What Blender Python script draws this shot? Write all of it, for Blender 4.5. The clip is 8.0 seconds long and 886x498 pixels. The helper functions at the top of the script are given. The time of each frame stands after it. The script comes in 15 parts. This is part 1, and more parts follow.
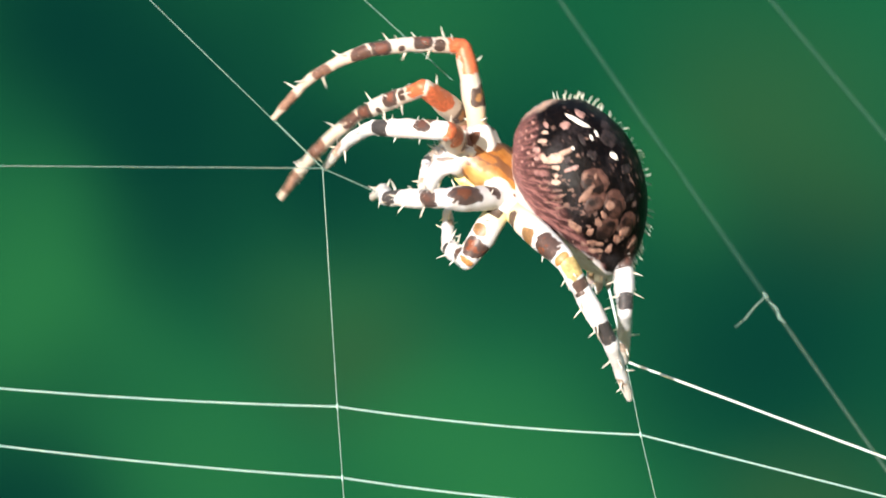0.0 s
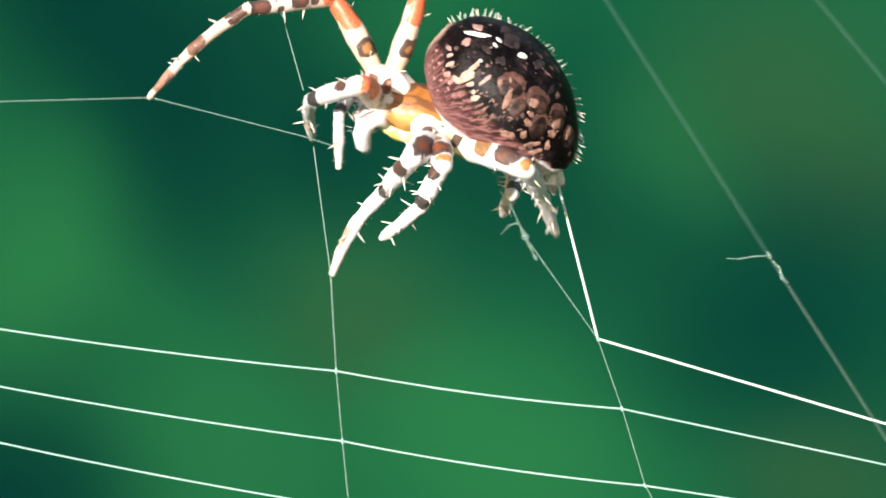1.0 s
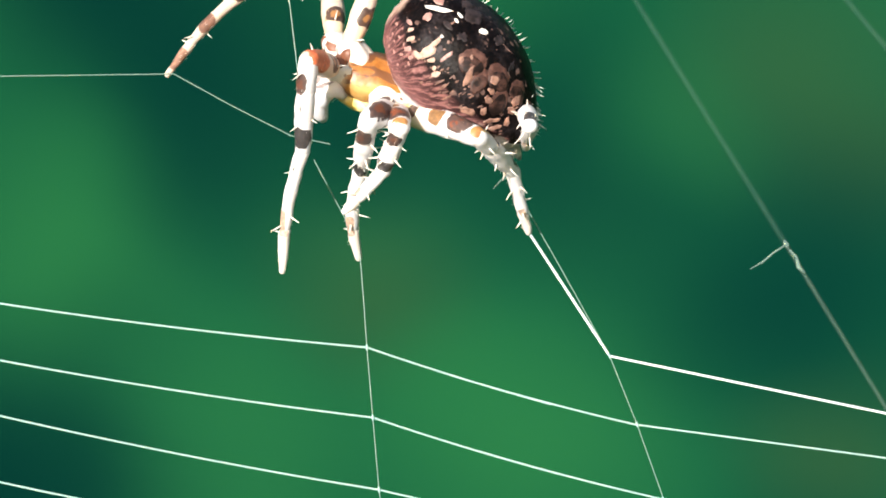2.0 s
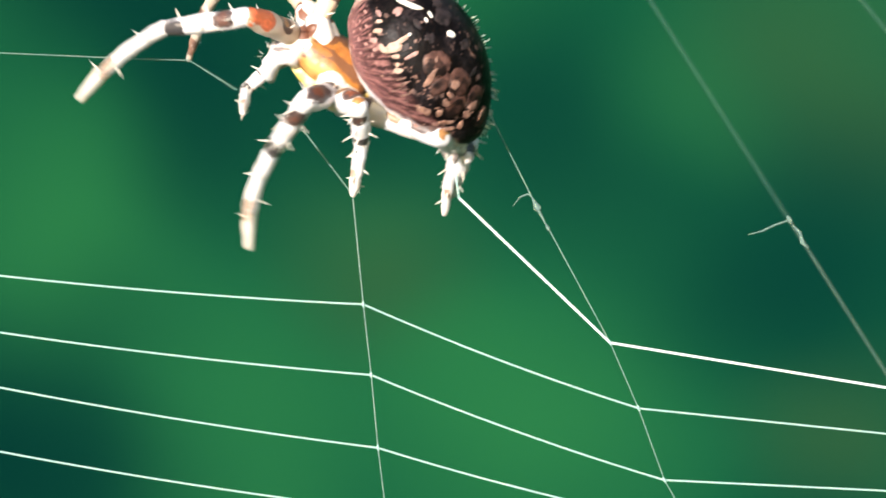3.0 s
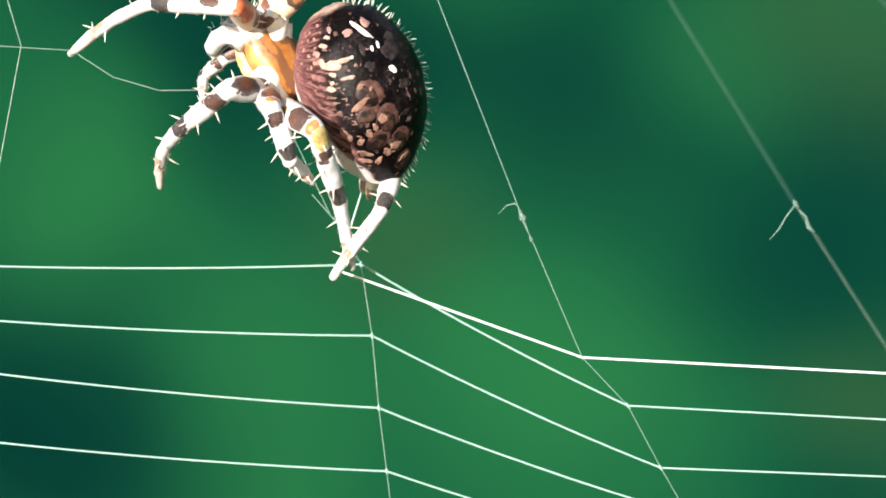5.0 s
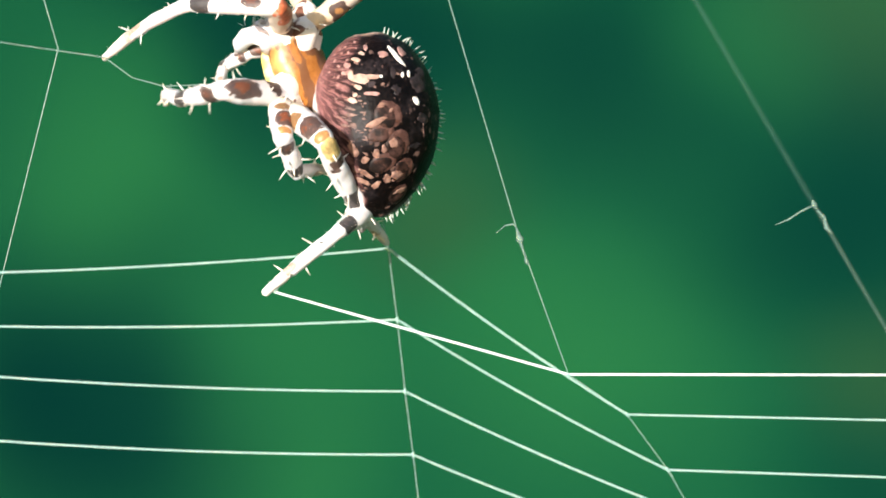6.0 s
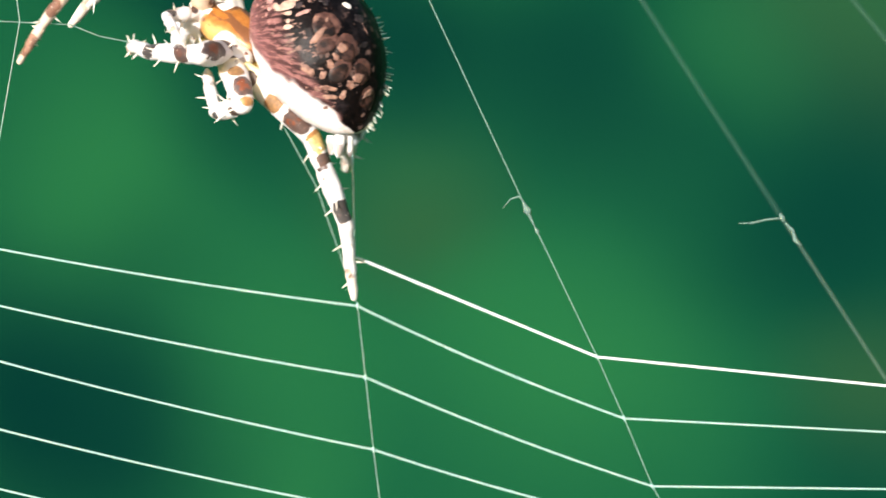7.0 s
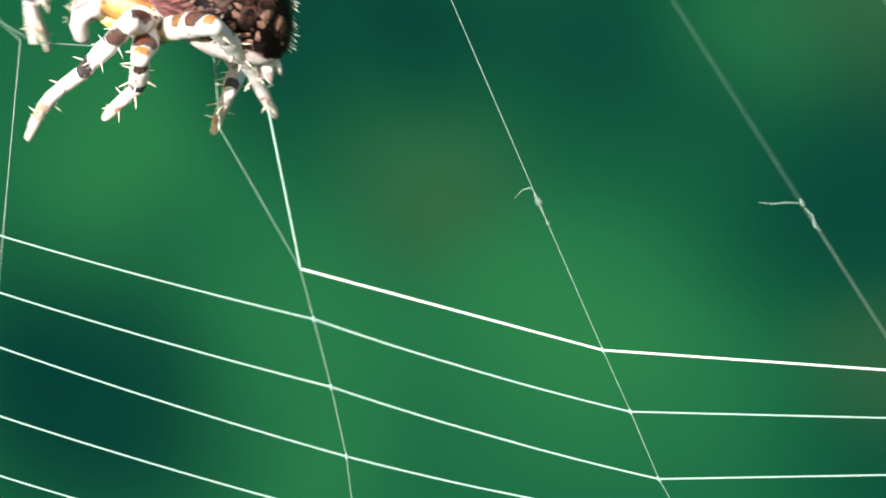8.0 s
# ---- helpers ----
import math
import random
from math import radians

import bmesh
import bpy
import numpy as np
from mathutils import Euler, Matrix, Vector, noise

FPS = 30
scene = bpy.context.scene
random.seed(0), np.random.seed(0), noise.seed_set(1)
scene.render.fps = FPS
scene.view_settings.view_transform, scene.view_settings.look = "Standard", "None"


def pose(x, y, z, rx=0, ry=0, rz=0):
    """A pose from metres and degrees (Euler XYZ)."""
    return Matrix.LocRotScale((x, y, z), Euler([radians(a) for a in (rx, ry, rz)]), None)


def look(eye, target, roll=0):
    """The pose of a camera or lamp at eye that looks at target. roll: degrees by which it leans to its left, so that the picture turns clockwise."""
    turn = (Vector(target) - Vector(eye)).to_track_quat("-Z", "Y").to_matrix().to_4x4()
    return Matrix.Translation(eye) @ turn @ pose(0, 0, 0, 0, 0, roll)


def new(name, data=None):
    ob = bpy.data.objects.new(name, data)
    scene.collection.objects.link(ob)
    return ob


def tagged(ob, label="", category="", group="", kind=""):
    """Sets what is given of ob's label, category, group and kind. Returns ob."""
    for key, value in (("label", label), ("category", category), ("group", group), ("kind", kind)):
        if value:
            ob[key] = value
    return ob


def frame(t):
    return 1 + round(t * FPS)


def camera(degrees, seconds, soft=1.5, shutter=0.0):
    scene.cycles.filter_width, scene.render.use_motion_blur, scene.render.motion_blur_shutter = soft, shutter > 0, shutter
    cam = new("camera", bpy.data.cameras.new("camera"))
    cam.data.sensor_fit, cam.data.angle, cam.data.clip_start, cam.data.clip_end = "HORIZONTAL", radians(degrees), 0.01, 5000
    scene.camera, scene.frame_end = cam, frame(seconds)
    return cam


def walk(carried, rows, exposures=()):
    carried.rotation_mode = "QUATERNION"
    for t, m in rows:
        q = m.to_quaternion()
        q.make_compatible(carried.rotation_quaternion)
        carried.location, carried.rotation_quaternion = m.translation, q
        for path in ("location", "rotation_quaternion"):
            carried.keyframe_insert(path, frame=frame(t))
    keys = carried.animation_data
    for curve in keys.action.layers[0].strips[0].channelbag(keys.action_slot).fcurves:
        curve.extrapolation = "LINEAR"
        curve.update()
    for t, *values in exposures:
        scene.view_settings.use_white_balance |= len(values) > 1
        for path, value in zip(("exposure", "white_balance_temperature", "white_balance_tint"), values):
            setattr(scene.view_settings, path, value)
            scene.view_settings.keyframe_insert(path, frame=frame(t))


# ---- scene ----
FOV, EYE = 20.0, (0, -0.123508, 0)
cam = camera(FOV, 8.0, soft=1.7, shutter=0.5)
walk(cam, [
    (0.0, look(EYE, (0.001662, 0, 0.003923))),
    (0.5, look(EYE, (0.001543, 0, 0.003170))),
    (1.0, look(EYE, (0.001120, 0, 0.002496))),
    (1.5, look(EYE, (0.000639, 0, 0.001902))),
    (2.0, look(EYE, (0.000315, 0, 0.001287))),
    (2.5, look(EYE, (0.000121, 0, 0.000674))),
    (3.0, look(EYE, (0.000013, 0, 0.000231))),
    (3.5, look(EYE, (-0.000051, 0, -0.000033))),
    (4.0, look(EYE, (-0.000234, 0, -0.000349))),
    (4.5, look(EYE, (-0.000519, 0, -0.000736))),
    (5.0, look(EYE, (-0.001152, 0, -0.001385))),
    (5.5, look(EYE, (-0.002025, 0, -0.002204))),
    (6.0, look(EYE, (-0.002466, 0, -0.002615))),
    (6.5, look(EYE, (-0.002257, 0, -0.002512))),
    (7.0, look(EYE, (-0.001886, 0, -0.002374))),
    (7.5, look(EYE, (-0.002129, 0, -0.002552))),
    (8.0, look(EYE, (-0.002814, 0, -0.003314)))],
    [(0, 0.97), (0.6, 1.02), (1.5, 1.09), (8, 1.10)])

# ---- light ----
SUN_FROM = Vector((-0.42, -0.89, 0.12)).normalized()
world = bpy.data.worlds.new("world")
scene.world = world
world.use_nodes = True
sky = world.node_tree.nodes.new("ShaderNodeTexSky")
sky.sky_type, sky.sun_disc = "NISHITA", False
sky.sun_elevation = math.asin(SUN_FROM.z)
sky.sun_rotation = math.atan2(SUN_FROM.x, SUN_FROM.y)
background = world.node_tree.nodes["Background"]
world.node_tree.links.new(sky.outputs[0], background.inputs[0])
background.inputs[1].default_value = 0.15
sun = new("sun", bpy.data.lights.new("sun", "SUN"))
sun.data.energy, sun.data.angle, sun.data.color = 4.5, radians(0.5), (1.0, 0.955, 0.915)
sun.matrix_world = look(SUN_FROM * 5, (0, 0, 0))

MM = 0.001


# ---- node helpers ----
class Mat:
    """A procedural material and short ways to wire it."""

    def __init__(self, name, roughness=0.5):
        self.mat = bpy.data.materials.new(name)
        self.mat.use_nodes = True
        self.tree = self.mat.node_tree
        self.shader = self.tree.nodes["Principled BSDF"]
        self.shader.inputs["Roughness"].default_value = roughness
        self.coords = self.tree.nodes.new("ShaderNodeTexCoord").outputs["Object"]

    def feed(self, socket, value):
        if isinstance(value, bpy.types.NodeSocket):
            self.tree.links.new(value, socket)
        elif isinstance(value, tuple) and len(value) == 3 and socket.type == "RGBA":
            socket.default_value = (*value, 1)
        else:
            socket.default_value = value

    def math(self, op, a, b=0.0, clamp=False):
        n = self.tree.nodes.new("ShaderNodeMath")
        n.operation, n.use_clamp = op, clamp
        self.feed(n.inputs[0], a)
        self.feed(n.inputs[1], b)
        return n.outputs[0]

    def split(self, vector):
        n = self.tree.nodes.new("ShaderNodeSeparateXYZ")
        self.feed(n.inputs[0], vector)
        return n.outputs

    def shift(self, vector, add=(0, 0, 0), times=(1, 1, 1)):
        n = self.tree.nodes.new("ShaderNodeMapping")
        self.feed(n.inputs["Vector"], vector)
        n.inputs["Location"].default_value, n.inputs["Scale"].default_value = add, times
        return n.outputs[0]

    def noise(self, vector, scale, detail=3.0, rough=0.5, colour=False):
        n = self.tree.nodes.new("ShaderNodeTexNoise")
        self.feed(n.inputs["Vector"], vector)
        n.inputs["Scale"].default_value, n.inputs["Detail"].default_value, n.inputs["Roughness"].default_value = scale, detail, rough
        return n.outputs["Color" if colour else "Fac"]

    def cells(self, vector, scale, feature="F1"):
        n = self.tree.nodes.new("ShaderNodeTexVoronoi")
        n.feature = feature
        self.feed(n.inputs["Vector"], vector)
        n.inputs["Scale"].default_value = scale
        return n.outputs["Distance"]

    def step(self, value, low, high, out_low=0.0, out_high=1.0):
        n = self.tree.nodes.new("ShaderNodeMapRange")
        n.interpolation_type = "SMOOTHSTEP"
        for i, v in enumerate((value, low, high, out_low, out_high)):
            self.feed(n.inputs[i], v)
        return n.outputs[0]

    def mix(self, factor, a, b):
        n = self.tree.nodes.new("ShaderNodeMix")
        n.data_type = "RGBA"
        self.feed(n.inputs["Factor"], factor)
        self.feed(n.inputs["A"], a)
        self.feed(n.inputs["B"], b)
        return n.outputs["Result"]

    def wobble(self, vector, scale, amount):
        n = self.tree.nodes.new("ShaderNodeVectorMath")
        n.operation = "MULTIPLY_ADD"
        self.feed(n.inputs[0], self.noise(vector, scale, 2.0, 0.5, True))
        n.inputs[1].default_value = (amount,) * 3
        self.feed(n.inputs[2], vector)
        return n.outputs[0]

    def bump(self, height, strength, distance):
        n = self.tree.nodes.new("ShaderNodeBump")
        n.inputs["Strength"].default_value, n.inputs["Distance"].default_value = strength, distance
        self.feed(n.inputs["Height"], height)
        self.feed(self.shader.inputs["Normal"], n.outputs[0])

    def colour(self, value):
        self.feed(self.shader.inputs["Base Color"], value)
        return self


# ---- materials ----
def backdrop_material():
    m = Mat("blurred_foliage", 1.0)
    m.shader.inputs["Specular IOR Level"].default_value = 0.0
    at = m.wobble(m.coords, 1.6, 0.25)
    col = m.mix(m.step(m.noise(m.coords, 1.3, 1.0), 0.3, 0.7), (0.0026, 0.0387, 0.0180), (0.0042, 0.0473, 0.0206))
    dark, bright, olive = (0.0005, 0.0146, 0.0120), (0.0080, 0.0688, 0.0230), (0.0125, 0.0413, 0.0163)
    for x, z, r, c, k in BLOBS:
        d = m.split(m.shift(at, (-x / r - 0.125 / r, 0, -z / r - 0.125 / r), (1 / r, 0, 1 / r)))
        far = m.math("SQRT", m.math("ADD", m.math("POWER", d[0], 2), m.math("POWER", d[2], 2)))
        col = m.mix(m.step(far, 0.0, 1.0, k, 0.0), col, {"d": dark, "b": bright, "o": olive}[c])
    return m.colour(col).mat


# soft patches painted into the backdrop's colour: centre x, z and radius in metres, tone (dark, bright, olive) and
# weight
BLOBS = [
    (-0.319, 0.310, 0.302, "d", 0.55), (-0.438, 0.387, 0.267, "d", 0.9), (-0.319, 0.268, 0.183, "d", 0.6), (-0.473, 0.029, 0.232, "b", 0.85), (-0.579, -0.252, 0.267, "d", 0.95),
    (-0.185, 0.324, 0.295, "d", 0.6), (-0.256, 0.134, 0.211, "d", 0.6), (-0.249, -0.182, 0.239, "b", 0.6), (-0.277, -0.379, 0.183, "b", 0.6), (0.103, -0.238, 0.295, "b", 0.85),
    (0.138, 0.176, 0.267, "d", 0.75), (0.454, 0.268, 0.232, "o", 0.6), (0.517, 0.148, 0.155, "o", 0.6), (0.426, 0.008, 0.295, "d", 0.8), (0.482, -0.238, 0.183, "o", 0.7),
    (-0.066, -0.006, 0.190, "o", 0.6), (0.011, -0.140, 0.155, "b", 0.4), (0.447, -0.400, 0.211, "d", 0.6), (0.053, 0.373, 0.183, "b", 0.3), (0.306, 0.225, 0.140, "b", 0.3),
    # the last, broad dark patch is painted in to dim the sunnier right side
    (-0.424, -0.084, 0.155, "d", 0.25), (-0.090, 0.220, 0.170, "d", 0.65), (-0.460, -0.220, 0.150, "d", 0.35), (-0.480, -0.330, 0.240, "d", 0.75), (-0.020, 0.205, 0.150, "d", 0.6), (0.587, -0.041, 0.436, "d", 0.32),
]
BROWN, CREAM, WHITE, ORANGE = (0.036, 0.0155, 0.0115), (0.55, 0.455, 0.375), (0.67, 0.645, 0.655), (0.40, 0.085, 0.028)


def abdomen_material():
    m = Mat("abdomen_skin", 0.42)
    p = m.shift(m.coords, (0, 0, 0), (1000, 1000, 1000))
    w = m.wobble(p, 0.9, 0.9)
    x, y, z = m.split(m.shift(w, (-0.45, -0.45, -0.45)))
    phi = m.math("MULTIPLY", m.math("ARCTAN2", m.math("ABSOLUTE", x), z), 57.3)
    fine = m.noise(p, 6.0, 4.0, 0.6)
    back = m.mix(m.step(fine, 0.35, 0.7), (0.0012, 0.0008, 0.0009), (0.0060, 0.0036, 0.0035))
    # pale flecks
    fleck = m.step(m.cells(m.shift(w, (0, 0, 0), (1.0, 0.55, 1.0)), 1.9), 0.17, 0.24, 1.0, 0.0)
    fleck = m.math("MULTIPLY", fleck, m.step(m.noise(p, 0.8, 1.0), 0.42, 0.55))
    back = m.mix(m.math("MULTIPLY", fleck, 0.6), back, (0.20, 0.12, 0.10))
    dots = m.step(m.cells(m.shift(m.wobble(p, 2.0, 0.3), (0, 0, 0), (1.0, 0.7, 1.0)), 4.6), 0.14, 0.22, 1.0, 0.0)
    dots = m.math("MULTIPLY", dots, m.step(m.noise(p, 1.6, 2.0), 0.46, 0.58))
    back = m.mix(m.math("MULTIPLY", dots, 0.75), back, (0.16, 0.095, 0.08))
    # grey sheen of the back, painted into its colour as soft patches
    painted_sheen = m.math("MULTIPLY", m.step(m.noise(m.shift(p, (4, 1, 2)), 0.7, 2.0), 0.48, 0.66), m.step(fine, 0.35, 0.65, 0.2, 1.0))
    back = m.mix(m.math("MULTIPLY", painted_sheen, 0.35), back, (0.052, 0.040, 0.044))
    col = back
    # flank with fine streaks that fan out from the waist
    q = m.split(m.shift(m.wobble(p, 1.1, 0.35), (1.8, -3.1, 2.4)))
    fan = m.math("ARCTAN2", q[1], q[2])
    reach = m.math("SQRT", m.math("ADD", m.math("POWER", q[1], 2), m.math("POWER", q[2], 2)))
    join = m.tree.nodes.new("ShaderNodeCombineXYZ")
    m.feed(join.inputs[0], m.math("MULTIPLY", fan, 11.0))
    m.feed(join.inputs[1], m.math("MULTIPLY", reach, 0.45))
    streaks = m.noise(join.outputs[0], 2.2, 4.0, 0.6)
    flank = m.mix(m.step(streaks, 0.44, 0.62), (0.030, 0.013, 0.013), (0.200, 0.092, 0.086))
    mottle = m.step(m.cells(m.wobble(p, 2.0, 0.4), 3.0), 0.20, 0.34, 1.0, 0.0)
    flank = m.mix(m.math("MULTIPLY", mottle, m.step(y, 1.0, 2.4, 0.0, 0.8)), flank, (0.42, 0.235, 0.205))
    # pinkish sheen painted into the lower flank's colour
    flank = m.mix(m.math("MULTIPLY", m.step(phi, 78, 104), 0.45), flank, (0.27, 0.118, 0.118))
    col = m.mix(m.step(phi, 62, 72), col, flank)
    # rim light painted as a pale front edge of the shoulder; pale belly
    col = m.mix(m.math("MULTIPLY", m.step(y, 4.15, 4.5), 0.8), col, (0.55, 0.38, 0.31))
    belly = m.math("SUBTRACT", phi, m.math("MULTIPLY", y, 8.0))
    col = m.mix(m.step(belly, 98, 107), col, m.mix(m.step(fine, 0.4, 0.7), (0.70, 0.66, 0.67), (0.60, 0.51, 0.48)))
    m.colour(col)
    m.bump(m.math("ADD", m.math("MULTIPLY", fine, 0.6), m.noise(p, 1.5, 2.0)), 0.35, 0.00010)
    m.shader.inputs["Specular IOR Level"].default_value = 0.10
    return m.mat


def banded_material(name, base, spots, seed, root=None):
    """Skin of a leg segment with dark spots: place along it (0 to 1), half length, place round it, reach round it (radians, 0 is the
    outer side), colour and, where it has one, the colour of its heart. root: a tint that fades out along the segment."""
    m = Mat(name, 0.45)
    p = m.shift(m.coords, (seed, 0, 0), (1000, 1000, 1000))
    chance = m.math("SUBTRACT", m.tree.nodes.new("ShaderNodeObjectInfo").outputs["Random"], 0.5)
    skin = m.tree.nodes.new("ShaderNodeAttribute")
    skin.attribute_name = "leg_skin"
    px, py, along = m.split(skin.outputs["Vector"])
    turn = m.math("ARCTAN2", py, px)
    turn = m.math("ADD", turn, m.math("MULTIPLY", chance, 0.9))
    grain = m.noise(p, 5.0, 4.0)
    rag = m.math("MULTIPLY", m.math("SUBTRACT", m.noise(p, 1.7, 2.0), 0.5), 1.15)
    col = m.mix(m.step(m.noise(p, 1.1, 2.0), 0.45, 0.75, 0.0, 0.5), base, tuple(v * k for v, k in zip(base, (0.86, 0.76, 0.74))))
    if root:
        col = m.mix(m.step(m.math("ADD", along, m.math("MULTIPLY", rag, 0.12)), 0.05, 0.55, 0.9, 0.0), col, root)
    for at, half, phi, reach, dark, heart in spots:
        near = m.math("ADD", along, m.math("MULTIPLY", chance, 0.08))
        u = m.math("POWER", m.math("ABSOLUTE", m.math("DIVIDE", m.math("SUBTRACT", near, at), half)), 3)
        v = m.math("POWER", m.math("ABSOLUTE", m.math("DIVIDE", m.math("SUBTRACT", turn, phi), reach)), 3)
        far = m.math("ADD", m.math("POWER", m.math("ADD", u, v), 0.333), rag)
        col = m.mix(m.step(far, 0.92, 1.04, 0.96, 0.0), col, m.mix(m.step(grain, 0.35, 0.75), dark, tuple(v * 1.8 for v in dark)))
        if heart:
            col = m.mix(m.step(m.math("ADD", far, rag), 0.25, 0.50, 1.0, 0.0), col, heart)
    col = m.mix(m.step(grain, 0.55, 0.85, 0.0, 0.25), col, (0.42, 0.27, 0.19))
    m.colour(col)
    m.bump(m.math("ADD", grain, m.math("MULTIPLY", rag, 0.6)), 0.35, 0.00006)
    return m.mat


def plain_material(name, a, b, scale, roughness=0.5, gloss=0.5, cover=1.0):
    m = Mat(name, roughness)
    p = m.shift(m.coords, (0, 0, 0), (1000, 1000, 1000))
    f = m.noise(p, scale, 4.0, 0.6)
    m.colour(m.mix(m.step(f, 0.35, 0.68), a, b))
    m.shader.inputs["Specular IOR Level"].default_value = gloss
    m.shader.inputs["Alpha"].default_value = cover
    m.bump(f, 0.3, 0.00006)
    return m.mat


def patchy_material(name, a, b, scale):
    """Pale skin with a few darker patches and fine grain."""
    m = Mat(name, 0.45)
    p = m.shift(m.coords, (0, 0, 0), (1000, 1000, 1000))
    col = m.mix(m.step(m.noise(p, scale, 1.5), 0.55, 0.58), a, b)
    col = m.mix(m.step(m.noise(p, 4.0, 4.0), 0.5, 0.85, 0.0, 0.35), col, (0.40, 0.30, 0.25))
    m.colour(col)
    m.bump(m.noise(p, 5.0, 4.0), 0.4, 0.00008)
    return m.mat


def lobe_material():
    """Reddish brown skin with thin dark veins."""
    m = Mat("lobe_skin", 0.5)
    p = m.shift(m.coords, (0, 0, 0), (1000, 1000, 1000))
    f = m.noise(p, 2.2, 3.0, 0.6)
    feather = m.noise(m.shift(m.wobble(p, 0.8, 1.0), (0, 0, 0), (0.6, 2.4, 1.2)), 2.6, 4.0, 0.65)
    col = m.mix(m.step(f, 0.38, 0.66), (0.007, 0.0035, 0.003), (0.060, 0.028, 0.022))
    col = m.mix(m.step(feather, 0.36, 0.44, 0.85, 0.0), col, (0.006, 0.0035, 0.0035))
    m.colour(col)
    m.shader.inputs["Specular IOR Level"].default_value = 0.2
    m.bump(f, 0.3, 0.00006)
    return m.mat


def carapace_material():
    m = Mat("carapace_skin", 0.4)
    p = m.shift(m.coords, (0, 0, 0), (1000, 1000, 1000))
    w = m.split(m.shift(m.wobble(p, 1.5, 0.4), (-0.2, -0.2, -0.2)))
    f = m.noise(p, 4.0, 4.0, 0.6)
    base = m.mix(m.step(f, 0.3, 0.7), (0.27, 0.090, 0.014), (0.35, 0.140, 0.028))
    base = m.mix(m.step(w[0], -1.45, -1.10, 1.0, 0.0), base, (0.52, 0.33, 0.11))
    rough = m.noise(m.shift(p, (3, 5, 0), (1.6, 0.6, 1.0)), 0.9, 1.5)
    far_side = m.math("MULTIPLY", m.step(m.math("ADD", w[0], m.math("MULTIPLY", rough, 0.9)), 0.42, 0.48), m.step(w[1], -1.3, -1.0))
    middle = m.math("MULTIPLY", m.step(w[0], -1.02, -0.94), m.step(w[0], -0.62, -0.54, 1.0, 0.0))
    middle = m.math("MULTIPLY", middle, m.math("MULTIPLY", m.step(rough, 0.42, 0.45), m.step(w[1], -1.5, -1.3)))
    streak = m.math("MAXIMUM", m.math("MAXIMUM", far_side, middle), m.step(rough, 0.555, 0.58))
    col = m.mix(m.math("MULTIPLY", streak, 0.85), base, (0.115, 0.045, 0.020))
    col = m.mix(m.step(w[1], 1.25, 1.8), col, (0.78, 0.68, 0.58))
    m.colour(col)
    m.bump(f, 0.3, 0.00008)
    return m.mat


